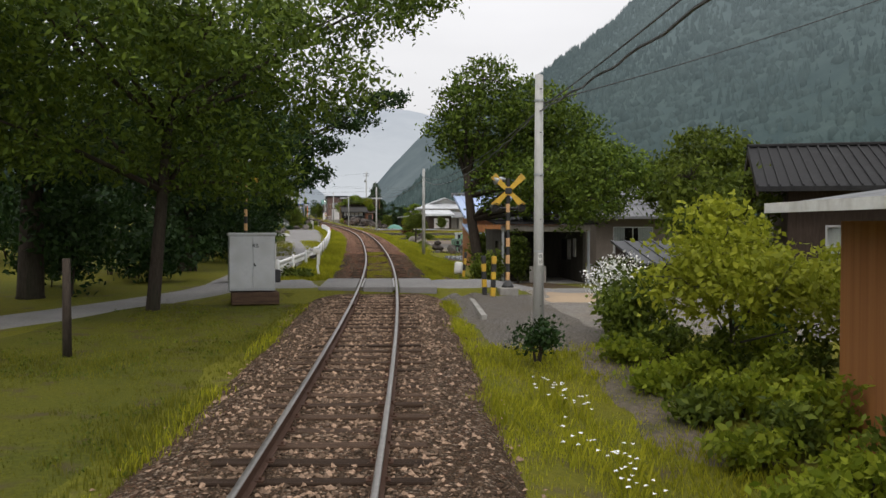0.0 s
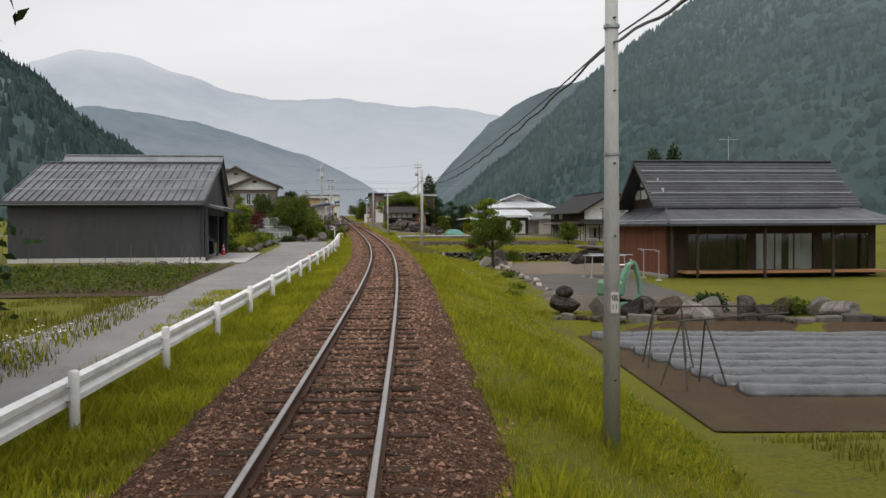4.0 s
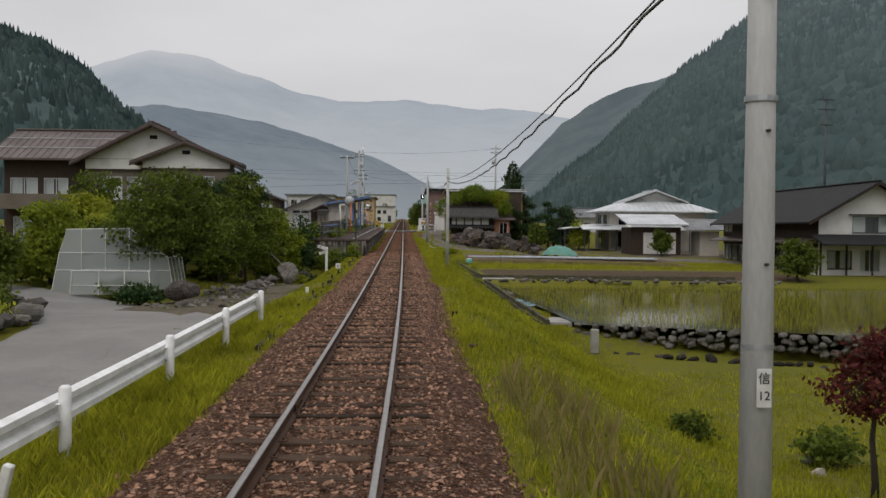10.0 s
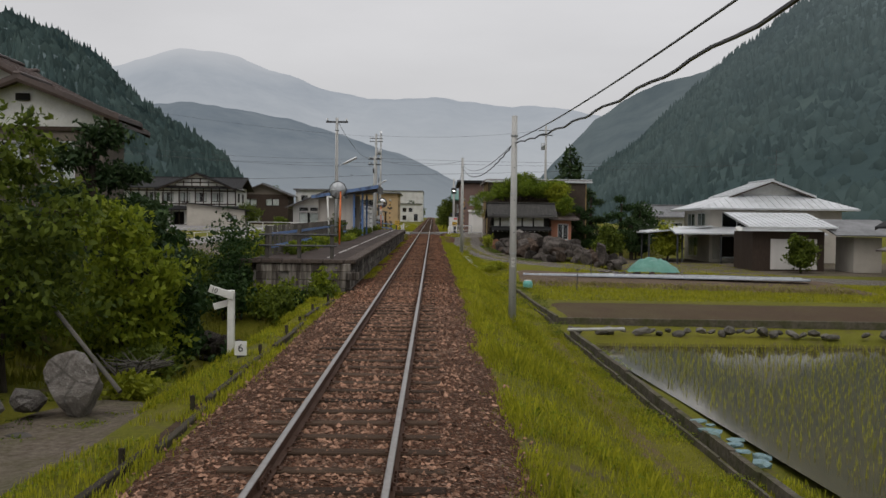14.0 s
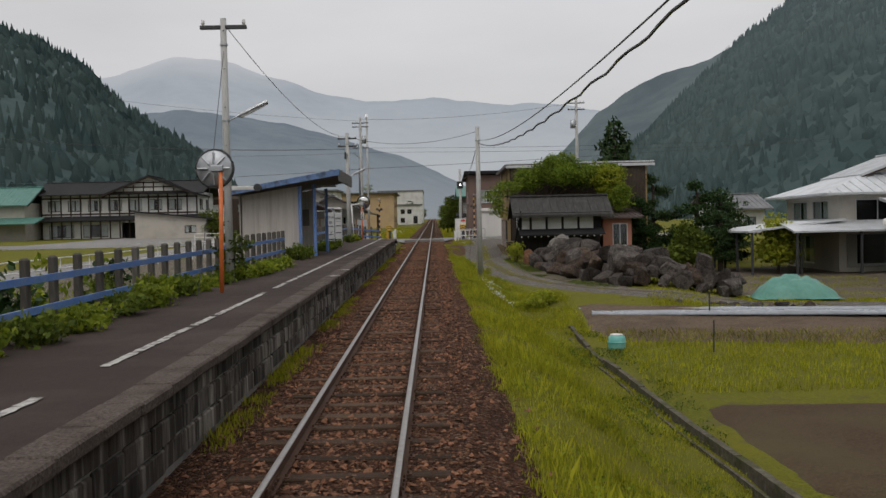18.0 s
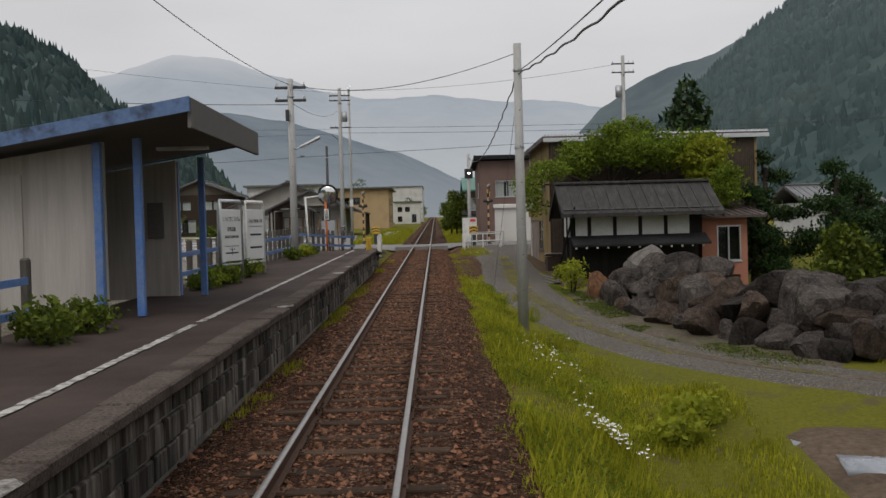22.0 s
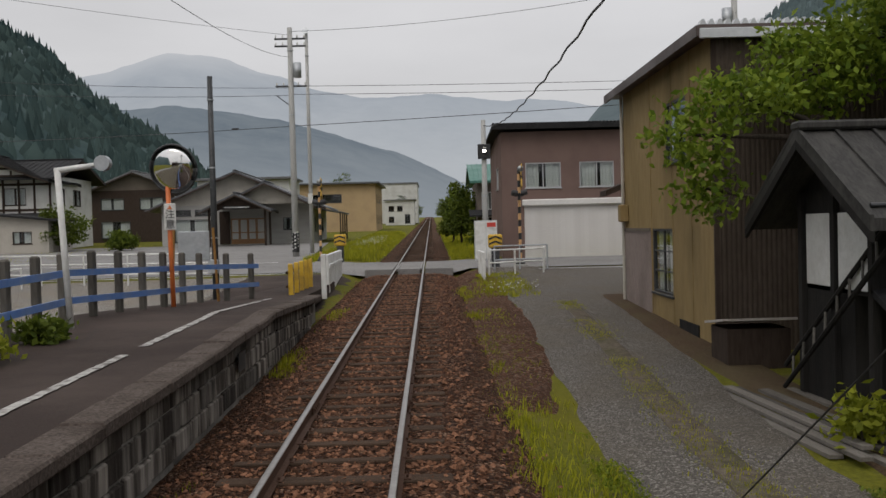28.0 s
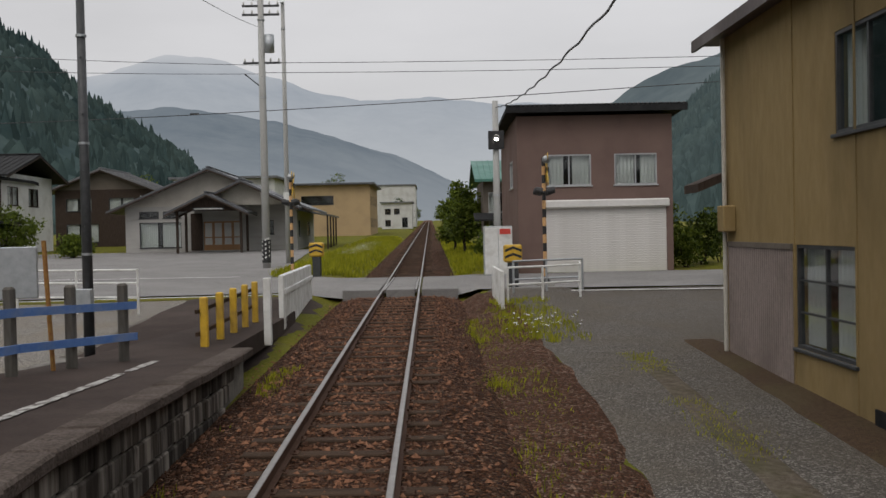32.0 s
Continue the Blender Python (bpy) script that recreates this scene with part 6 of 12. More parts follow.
relay = thing("equipment_cabinet", -10.0, 34.05, 0.0, 4, "grey steel relay cabinet with double doors on a dark plinth", "cabinet")
part("plinth", Shape().box(-0.55, 0.75, -0.45, 0.5, -0.35, 0.0, 0.02), M_SLEEPER, relay, "dark timber plinth")
part("body", Shape().box(-0.62, 0.64, -0.38, 0.42, 0.03, 1.58, 0.02), M_STEEL, relay)
M_CABINET = surface("pale_grey_enamel", (0.42, 0.44, 0.45), (0.5, 0.52, 0.53), 8, (0.33, 0.33, 0.32), 2.0, rough=0.45, bump=0.05)
for x0, x1 in ((-0.60, 0.02), (0.03, 0.62)):
    d = part("door", Shape().box(x0, x1, -0.405, -0.38, 0.10, 1.52, 0.006), M_CABINET, relay, "flat grey door")
    for z in (0.25, 1.35):
        part("hinge", Shape().box(x0 + 0.25, x0 + 0.33, -0.42, -0.405, z, z + 0.035), M_STEEL, d)
part("roof", Shape().box(-0.66, 0.68, -0.43, 0.46, 1.56, 1.64, 0.02), M_CABINET, relay)
part("handle", Shape().tube([(0.06, -0.44, 0.8), (0.1, -0.44, 0.72)], 0.02, 8), M_DARK_METAL, relay)
part("side_box", Shape().box(0.64, 0.8, -0.2, 0.2, 0.25, 0.6, 0.02), M_BLACK, relay)
lettering("RB", 0.15, relay, pose(0.1, -0.41, 1.28) @ FACING, M_BLACK)

small_sign = thing("road_sign", -9.75, 41.6, -0.35, 0, "small grey sign plate on a white pipe", "sign")
part("post", Shape().tube([(0, 0, -0.2), (0, 0, 1.75)], 0.03, 8), M_WHITE, small_sign)
part("plate", Shape().box(-0.24, 0.24, -0.03, -0.01, 1.15, 1.75, 0.01), M_STEEL, small_sign)
part("meter", Shape().box(-0.5, -0.3, -0.1, 0.1, 0.5, 1.1, 0.01), M_CABINET, small_sign)
solid("white_pipe_post", Shape().tube([(0, 0, -0.2), (0, 0, 1.4)], 0.04, 10), M_WHITE, -9.35, 41.9, -0.35, 0, "plain white pipe post at the crossing", "post")
solid("wooden_pole", Shape().tube([(0, 0, -0.3), (0, 0, 1.75)], [0.085, 0.07], 10), M_BARK, -12.95, 24.7, -0.35, 0, "short weathered wooden pole in the grass", "post", smooth=True)

# the station crossing
signal = thing("railway_signal", 3.5, 263.4, -0.05, 0, "concrete mast with a black signal head showing a white lamp", "railway signal")
part("mast", Shape().tube([(0, 0, -0.2), (0, 0, 6.6)], [0.15, 0.11], 14), M_POLE, signal, "", True)
part("back_plate", Shape().box(-0.3, 0.3, -0.24, -0.16, 4.75, 5.45, 0.02), M_BLACK, signal)
lamp_m, lnt, lb = start("lit_white_lamp", 0.3)
lb.inputs["Emission Color"].default_value, lb.inputs["Emission Strength"].default_value = (1.0, 0.95, 0.85, 1), 9.0
part("lamp", Shape().tube([(0, -0.25, 5.1), (0, -0.28, 5.1)], 0.085, 16), lamp_m, signal, "lit white lamp")
part("hood", Shape().tube([(0, -0.25, 5.12), (0, -0.5, 5.16)], [0.13, 0.12], 14, False), M_BLACK, signal)
for z in (1.2, 3.0):
    part("band", Shape().tube([(0, 0, z), (0, 0, z + 0.05)], 0.15, 12), M_STEEL, signal)
cab = thing("equipment_cabinet", 3.45, 262.7, -0.04, 0, "tall white equipment cabinet beside the signal mast", "cabinet")
part("body", Shape().box(-0.52, 0.52, -0.35, 0.35, 0.0, 1.85, 0.02), M_CABINET, cab)
for x0, x1 in ((-0.5, -0.01), (0.01, 0.5)):
    part("door", Shape().box(x0, x1, -0.375, -0.35, 0.08, 1.8, 0.006), M_WHITE, cab)
part("red_notice", Shape().box(0.05, 0.45, -0.385, -0.376, 1.55, 1.75), M_RED, cab)
crossing_mast(4.55, 257.3, -0.05, 4.05, 88, "striped warning mast with lamps beside the station crossing", True)
crossing_mast(-4.4, 264.0, -0.05, 3.95, 92, "striped warning mast with lamps across the road", True)


def drop_gate(x, y, label):
    g = thing("crossing_gate", x, y, -0.05, 0, label, "crossing gate", "crossing gates")
    part("pedestal", Shape().box(-0.16, 0.16, -0.16, 0.16, -0.1, 0.85, 0.02), M_DARK_METAL, g)
    part("housing", Shape().box(-0.28, 0.28, -0.22, 0.22, 0.8, 1.35, 0.05), M_YELLOW, g, "yellow gate machine")
    for k in range(2):
        z = 0.92 + 0.2 * k
        part("chevron", Shape().prism([(-0.26, z), (0, z + 0.1), (0.26, z), (0.26, z + 0.08), (0, z + 0.18), (-0.26, z + 0.08)], -0.226, -0.221), M_BLACK, g)
    return g


drop_gate(3.5, 257.0, "yellow and black crossing gate machine")
drop_gate(-3.5, 264.4, "yellow and black crossing gate machine across the road")


def pipe_fence(name, path, h, tall, rails, material, label, group=""):
    f = thing(name, path[0][0], path[0][1], h, 0, label, "fence", group)
    inv = f.matrix_basis.inverted()
    for x, y in path:
        p = part("post", Shape().tube([(x, y, up(y, h) - 0.2), (x, y, up(y, h + tall))], 0.032, 8), material, f)
        p.matrix_parent_inverse = inv
    for z in rails:
        for (x0, y0), (x1, y1) in zip(path[:-1], path[1:]):
            p = part("pipe", Shape().tube([(x0, y0, up(y0, h + z)), (x1, y1, up(y1, h + z))], 0.028, 8), material, f)
            p.matrix_parent_inverse = inv
    return f


pipe_fence("pipe_rail", [(2.95, 252.3), (3.9, 252.6), (5.0, 253.2), (5.2, 254.6)], -0.1, 0.95, (0.5, 0.95), M_WHITE, "white pipe rail guarding the crossing")
pipe_fence("pipe_rail", [(3.3, 254.6), (4.3, 255.0), (5.4, 255.3)], -0.08, 1.0, (0.45, 0.98), M_STEEL, "grey pipe rail beside the warning mast")
white_fence = thing("slat_fence", 2.7, 251.0, -0.1, 0, "short fence of chipped white concrete slats", "fence", "slat fences")
for k in range(7):
    part("slat", Shape().box(-0.05, 0.05, -0.07 + 0.5 * k, 0.07 + 0.5 * k, -0.2, 0.95, 0.015), M_WHITE, white_fence)
white_fence_2 = thing("slat_fence", -2.4, 248.7, -0.02, 2, "fence of chipped white concrete slats along the track", "fence", "slat fences")
for k in range(19):
    part("slat", Shape().box(-0.06, 0.06, -0.14 + 0.36 * k, 0.14 + 0.36 * k, -0.2, 1.02, 0.02), M_WHITE, white_fence_2)
part("rail", Shape().box(0.06, 0.1, -0.1, 6.6, 0.6, 0.7), M_WHITE, white_fence_2)
yellow_fence = thing("post_fence", -2.6, 242.3, 0.12, 2, "fence of worn yellow concrete posts with dark rails", "fence")
for k in range(5):
    part("post", Shape().box(-0.06, 0.06, -0.06 + 1.3 * k, 0.06 + 1.3 * k, -0.3, 0.95 - 0.01 * k, 0.02), M_YELLOW, yellow_fence, "worn yellow post")
for z in (0.35, 0.70):
    part("rail", Shape().box(-0.11, -0.06, -0.15, 5.5, z, z + 0.06), M_SLEEPER, yellow_fence)
solid("white_stake", Shape().box(-0.07, 0.07, -0.06, 0.06, -0.1, 1.15, 0.012), M_WHITE, -2.1, 245.1, 0.02, 0, "tall white stake at the ramp's foot", "marker post", "line-side markers")
pipe_fence("pipe_rail", [(-6.5, 251.6), (-8.2, 252.0), (-9.9, 252.4), (-11.6, 252.8), (-13.3, 253.2), (-15, 253.6), (-16.7, 254.0), (-18.4, 254.4), (-20.1, 254.8)], -0.02, 1.08, (0.35, 0.72, 1.05), M_WHITE, "white pipe rail along the crossing road")
pipe_fence("pipe_rail", [(-13.5 - 0.25 * k, 252.0 - 3.0 * k) for k in range(0, 25)], -0.35, 1.0, (0.5, 0.98), M_WHITE, "long white pipe rail along the road behind the station")
ribbon("road_behind_station", [(-17.5, 262), (-18.5, 245), (-20, 215), (-23, 190)], 5.0, M_ASPHALT, 0.05, label="road running behind the station", category="road")


# ---- buildings ----
M_DARK_WALL = surface("dark_grey_siding", (0.024, 0.025, 0.028), (0.04, 0.041, 0.044), 8, (0.055, 0.055, 0.055), 0.6, rough=0.6, stretch=(1, 1, 0.1), bump=0.2)
M_DARK_ROOF = surface("dark_metal_roof", (0.085, 0.09, 0.1), (0.125, 0.13, 0.14), 6, (0.06, 0.06, 0.065), 0.7, rough=0.45, metal=0.35, bump=0.05)
M_SLATE_ROOF = surface("dark_slate_metal_roof", (0.045, 0.047, 0.052), (0.075, 0.078, 0.085), 6, (0.035, 0.036, 0.038), 0.7, rough=0.5, metal=0.3, bump=0.05)
M_GREY_ROOF = surface("grey_metal_roof", (0.12, 0.123, 0.128), (0.18, 0.183, 0.19), 6, (0.085, 0.085, 0.088), 0.7, rough=0.5, metal=0.25, bump=0.05)
M_MID_ROOF = surface("blue_grey_tile_roof", (0.16, 0.17, 0.185), (0.26, 0.27, 0.285), 5, (0.13, 0.135, 0.14), 0.7, rough=0.5, bump=0.1)
M_PALE_ROOF = surface("pale_metal_roof", (0.5, 0.52, 0.54), (0.62, 0.64, 0.66), 5, (0.4, 0.41, 0.42), 0.7, rough=0.42, metal=0.25, bump=0.05)
M_BROWN_ROOF = surface("red_brown_metal_roof", (0.075, 0.055, 0.05), (0.115, 0.085, 0.077), 6, (0.06, 0.05, 0.047), 0.7, rough=0.5, metal=0.2, bump=0.05)
M_BLUE_ROOF = surface("pale_blue_metal_roof", (0.30, 0.40, 0.62), (0.38, 0.48, 0.70), 5, (0.45, 0.52, 0.66), 0.8, rough=0.4, metal=0.2, bump=0.05)
M_GREEN_ROOF = surface("green_metal_roof", (0.06, 0.17, 0.14), (0.09, 0.22, 0.18), 5, rough=0.5, metal=0.2, bump=0.05)
M_BLACK_ROOF = surface("black_metal_roof", (0.014, 0.014, 0.015), (0.03, 0.03, 0.031), 8, (0.045, 0.045, 0.046), 1.2, rough=0.75, metal=0.0, bump=0.15)
M_OLD_ROOF = surface("old_sheet_roof", (0.03, 0.029, 0.028), (0.06, 0.058, 0.055), 9, (0.10, 0.097, 0.09), 1.6, rough=0.75, metal=0.1, bump=0.2, stretch=(4, 1, 1))
M_PLASTER = surface("white_plaster", (0.55, 0.55, 0.53), (0.66, 0.66, 0.64), 12, (0.42, 0.41, 0.38), 0.8, rough=0.9, bump=0.1)
M_TIMBER = surface("dark_brown_timber", (0.035, 0.025, 0.02), (0.065, 0.048, 0.038), 16, rough=0.8, stretch=(1, 1, 0.15), bump=0.3)
M_REDWOOD = surface("red_brown_boards", (0.12, 0.035, 0.014), (0.20, 0.06, 0.022), 14, (0.09, 0.03, 0.015), 0.9, rough=0.7, stretch=(5, 5, 0.2), bump=0.3)
M_ORANGE_WALL = surface("orange_brown_metal_wall", (0.27, 0.10, 0.025), (0.34, 0.14, 0.04), 8, (0.20, 0.08, 0.03), 0.8, rough=0.7, stretch=(8, 8, 0.1), bump=0.25)
M_TAUPE = surface("taupe_siding", (0.13, 0.11, 0.092), (0.175, 0.15, 0.128), 14, (0.09, 0.078, 0.067), 0.7, rough=0.85, bump=0.15)
M_OCHRE = surface("weathered_ochre_siding", (0.25, 0.178, 0.078), (0.31, 0.225, 0.11), 5, (0.155, 0.115, 0.058), 0.5, rough=0.75, stretch=(1, 1, 0.35), bump=0.1, stain_amount=0.75)
M_MAUVE = surface("faded_mauve_corrugated_metal", (0.20, 0.16, 0.145), (0.26, 0.21, 0.19), 10, (0.13, 0.10, 0.085), 0.8, rough=0.7, bump=0.05)
M_BROWN_WALL = surface("mauve_brown_render", (0.17, 0.115, 0.10), (0.21, 0.145, 0.125), 30, (0.14, 0.095, 0.085), 0.6, rough=0.9, bump=0.15)
M_SHUTTER = surface("pale_roller_shutter", (0.68, 0.66, 0.64), (0.76, 0.74, 0.72), 8, (0.57, 0.55, 0.52), 0.8, rough=0.6, bump=0.05)
M_SALMON = surface("salmon_render", (0.36, 0.16, 0.11), (0.42, 0.2, 0.14), 20, (0.28, 0.13, 0.1), 0.8, rough=0.9, bump=0.1)
M_BEIGE = surface("beige_siding", (0.42, 0.39, 0.34), (0.50, 0.47, 0.42), 14, (0.34, 0.31, 0.27), 0.7, rough=0.85, bump=0.1)
M_OFFICE = surface("tan_render", (0.42, 0.30, 0.17), (0.5, 0.37, 0.22), 14, (0.36, 0.26, 0.16), 0.6, rough=0.9, bump=0.1)
M_DOORWOOD = surface("honey_wood", (0.30, 0.15, 0.06), (0.38, 0.2, 0.085), 14, rough=0.6, stretch=(1, 1, 0.2), bump=0.15)
M_SILVER = surface("silver_window_frame", (0.45, 0.46, 0.47), (0.55, 0.56, 0.57), 8, rough=0.4, metal=0.6, bump=0.03)


def wall_shape(width, height, thick, holes):
    """A wall along x with openings through it; its outer face at y=0."""
    xs = sorted({0.0, width, *[v for o in holes for v in o[:2]]})
    zs = sorted({0.0, height, *[v for o in holes for v in o[2:4]]})
    nx, nz = len(xs), len(zs)
    verts = [(x, y, z) for y in (0.0, thick) for z in zs for x in xs]
    back = nx * nz

    def full(i, k):
        if not (0 <= i < nx - 1 and 0 <= k < nz - 1):
            return False
        cx, cz = (xs[i] + xs[i + 1]) / 2, (zs[k] + zs[k + 1]) / 2
        return not any(o[0] < cx < o[1] and o[2] < cz < o[3] for o in holes)

    faces = []
    for k in range(nz - 1):
        for i in range(nx - 1):
            if not full(i, k):
                continue
            a, b, c, d = k * nx + i, k * nx + i + 1, (k + 1) * nx + i + 1, (k + 1) * nx + i
            faces += [(a, b, c, d), (a + back, d + back, c + back, b + back)]
            for (u, v), beside_it in (((a, b), full(i, k - 1)), ((b, c), full(i + 1, k)), ((c, d), full(i, k + 1)), ((d, a), full(i - 1, k))):
                if not beside_it:
                    faces.append((v, u, u + back, v + back))
    return Shape().add(verts, faces)


def window(parent, m, w, h, frame_mat, panes=2, curtain=True, bars=0):
    """A window in an opening: frame, panes and, behind them, a curtain. Its lower left corner is at m."""
    t = 0.05
    q = Shape().box(0, t, -0.03, 0.06, 0, h).box(w - t, w, -0.03, 0.06, 0, h).box(t, w - t, -0.03, 0.06, 0, t).box(t, w - t, -0.03, 0.06, h - t, h)
    fr = part("window", q, frame_mat, parent)
    fr.matrix_basis = m
    part("sill", Shape().box(-0.05, w + 0.05, -0.09, -0.03, -0.05, 0.0, 0.008), frame_mat, fr)
    for k in range(panes):
        a, b = t + (w - 2 * t) * k / panes, t + (w - 2 * t) * (k + 1) / panes
        if k:
            part("mullion", Shape().box(a - 0.025, a + 0.025, -0.01, 0.05, t, h - t), frame_mat, fr)
        g = part("pane", Shape().box(a, b, 0.012, 0.018, t, h - t), M_GLASS, fr)
        g.visible_shadow = False
        for n in range(bars):
            z = t + (h - 2 * t) * (n + 1) / (bars + 1)
            part("bar", Shape().box(a, b, -0.005, 0.03, z - 0.015, z + 0.015), frame_mat, fr)
    if curtain:
        rng_c = random.Random(int(w * 100 + h * 10))
        for k in range(2):
            a, b = (t, w * rng_c.uniform(0.3, 0.48)) if k == 0 else (w * rng_c.uniform(0.54, 0.7), w - t)
            n = max(4, int((b - a) / 0.07))
            folds = [(a + (b - a) * i / n, 0.11 + 0.02 * (i % 2)) for i in range(n + 1)]
            part("curtain", Shape().prism(folds + [(x, y + 0.006) for x, y in reversed(folds)], t, h - t, "z"), M_CURTAIN, fr)
    # Added near-black sheet that stands in for the unlit room's shade.
    part("room_shade_sheet", Shape().box(0.0, w, 0.30, 0.32, 0, h), M_DARK, fr)
    return fr


def ribs(shape, along_len, slope_a, slope_b, step, wide=0.04, tall=0.05, start_at=0.0):
    """Raised seams running from slope_a to slope_b, points of (y, z), repeated along x."""
    k = start_at
    (y0, z0), (y1, z1) = slope_a, slope_b
    while k <= along_len:
        shape.add([(k - wide / 2, y0, z0), (k + wide / 2, y0, z0), (k + wide / 2, y0, z0 + tall), (k - wide / 2, y0, z0 + tall), (k - wide / 2, y1, z1), (k + wide / 2, y1, z1), (k + wide / 2, y1, z1 + tall), (k - wide / 2, y1, z1 + tall)],
                  [(0, 1, 2, 3), (4, 7, 6, 5), (0, 4, 5, 1), (1, 5, 6, 2), (2, 6, 7, 3), (3, 7, 4, 0)])
        k += step
    return shape


def gable_roof(parent, W, D, H, rise, ox, oy, material, axis="x", seam=0.45, guards=0, thick=0.14, trim=None, x0=0.0, y0=0.0, ridge_at=0.5, seam_h=0.04):
    """Two slopes over a plan W by D, eaves at H; ridge along x or y. guards: rows of snow bars."""
    span, length = (D, W) if axis == "x" else (W, D)
    o_span, o_len = (oy, ox) if axis == "x" else (ox, oy)
    mid = span * ridge_at
    made_parts = []
    for lo, sign in ((-o_span, 1), (span + o_span, -1)):
        k = rise / (mid if sign > 0 else span - mid)
        z_e = H - k * o_span
        a, b = (lo, z_e), (mid, H + rise)
        outline = [a, b, (b[0], b[1] + thick), (a[0], a[1] + thick)]
        slab = Shape().prism(outline, -o_len, length + o_len, "x")
        m = Matrix.Identity(4) if axis == "x" else Matrix(((0, 1, 0, 0), (1, 0, 0, 0), (0, 0, 1, 0), (0, 0, 0, 1)))
        m = pose(x0, y0, 0) @ m
        pr = part("roof_slope", slab.moved(m), material, parent)
        made_parts.append(pr)
        if seam:
            sm = ribs(Shape(), length + 2 * o_len, (a[0], a[1] + thick - 0.005), (b[0], b[1] + thick - 0.005), seam, 0.05, seam_h, 0.02)
            sm.v = [(x - o_len, y, z) for x, y, z in sm.v]
            part("roof_seams", sm.moved(m), material, pr)
        for g in range(guards):
            t = (g + 1) / (guards + 1)
            y, z = a[0] + (b[0] - a[0]) * t, a[1] + (b[1] - a[1]) * t + thick + 0.05
            part("snow_bar", Shape().box(-o_len + 0.15, length + o_len - 0.15, y - 0.025, y + 0.025, z, z + 0.05).moved(m), M_STEEL, pr)
        for xe in (-o_len, length + o_len - 0.05):
            part("barge_board", Shape().prism([(a[0], a[1] - 0.12), (b[0], b[1] - 0.12), b, a], xe, xe + 0.05, "x").moved(m), trim or M_TIMBER, pr)
    part("ridge_cap", Shape().box(-o_len - 0.02, length + o_len + 0.02, mid - 0.14, mid + 0.14, H + rise + thick - 0.02, H + rise + thick + 0.10, 0.03).moved(m), material, parent)
    return made_parts


def walls(parent, W, D, H, material, holes=None, thick=0.16, x0=0.0, y0=0.0, z0=0.0):
    """Four walls round a plan. holes: side -> list of (a0, a1, z0, z1, style); S is y=0, N y=D, W x=0, E x=W."""
    holes = holes or {}
    sides = {"S": (pose(x0, y0, z0), W), "N": (pose(x0 + W, y0 + D, z0, 0, 0, 180), W), "W": (pose(x0, y0 + D, z0, 0, 0, -90), D), "E": (pose(x0 + W, y0, z0, 0, 0, 90), D)}
    for side, (m, width) in sides.items():
        inset = thick + 0.002 if side in "WE" else 0.0
        some = holes.get(side, [])
        shape = wall_shape(width - 2 * inset, H, thick, [(a - inset, b - inset, c, d) for a, b, c, d, _ in some])
        w = part("wall", shape.moved(m @ pose(inset, 0, 0)), material, parent)
        for a, b, c, d, style in some:
            if style.startswith("win"):
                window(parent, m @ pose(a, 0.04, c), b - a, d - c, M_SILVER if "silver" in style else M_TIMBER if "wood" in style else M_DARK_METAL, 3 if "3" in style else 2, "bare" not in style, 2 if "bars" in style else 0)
            elif style == "shutter":
                n = int((d - c) / 0.09)
                curtain_ob = part("roller_shutter", Shape().box(a, b, 0.075, 0.085, c, d).moved(m), M_SHUTTER, parent, "pale slatted roller shutter")
                slat_mesh = Shape().box(a, b, 0.05, 0.074, 0.006, (d - c) / n - 0.006, 0.004).mesh("slat", M_SHUTTER)
                for k in range(n):
                    sl_ob = new("slat", slat_mesh)
                    sl_ob.parent, sl_ob.matrix_basis = curtain_ob, m @ pose(0, 0, c + (d - c) * k / n)
            elif style == "door":
                part("door", Shape().box(a, b, 0.06, 0.1, c, d).moved(m), M_TIMBER, parent)
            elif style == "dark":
                # Near-black sheet added in place of the shade deep in the opening.
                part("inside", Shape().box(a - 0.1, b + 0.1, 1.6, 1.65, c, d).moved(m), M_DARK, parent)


def gable_wall(parent, span, H, rise, at, axis, material, thick=0.14, x0=0.0, y0=0.0, ridge_at=0.5):
    """The triangle of wall under a gable."""
    tri_pts = [(0.0, H), (span, H), (span * ridge_at, H + rise - 0.02)]
    if axis == "x":
        part("gable", Shape().prism([(y0 + a, z) for a, z in tri_pts], x0 + at, x0 + at + thick, "x"), material, parent)
    else:
        part("gable", Shape().prism([(x0 + a, z) for a, z in tri_pts], y0 + at, y0 + at + thick, "y"), material, parent)


def house(name, x, y, h, turn, label, category="house"):
    return thing(name, x, y, h, turn, label, category)


# the dark garage: open to the lane, on its east side
g = house("garage", -20.6, 110.45, -0.42, 0, "dark grey metal-clad garage with an open front, a car inside", "garage")
walls(g, 10.3, 10.0, 3.35, M_DARK_WALL, {"E": [(0.9, 6.2, 0.0, 2.55, "open"), (6.5, 9.5, 0.0, 2.55, "dark")]})
gable_wall(g, 10.0, 3.35, 2.35, 10.1, "x", M_DARK_WALL, ridge_at=0.7)
gable_wall(g, 10.0, 3.35, 2.35, 0.06, "x", M_DARK_WALL, ridge_at=0.7)
gable_roof(g, 10.3, 10.0, 3.35, 2.35, 0.15, 0.5, M_DARK_ROOF, "x", 0.42, 3, seam_h=0.07, trim=M_DARK_WALL, ridge_at=0.7)
part("canopy", Shape().prism([(10.25, 3.05), (11.35, 2.78), (11.35, 2.9), (10.25, 3.22)], 0.1, 9.9), M_DARK_ROOF, g, "low lean-to canopy over the opening")
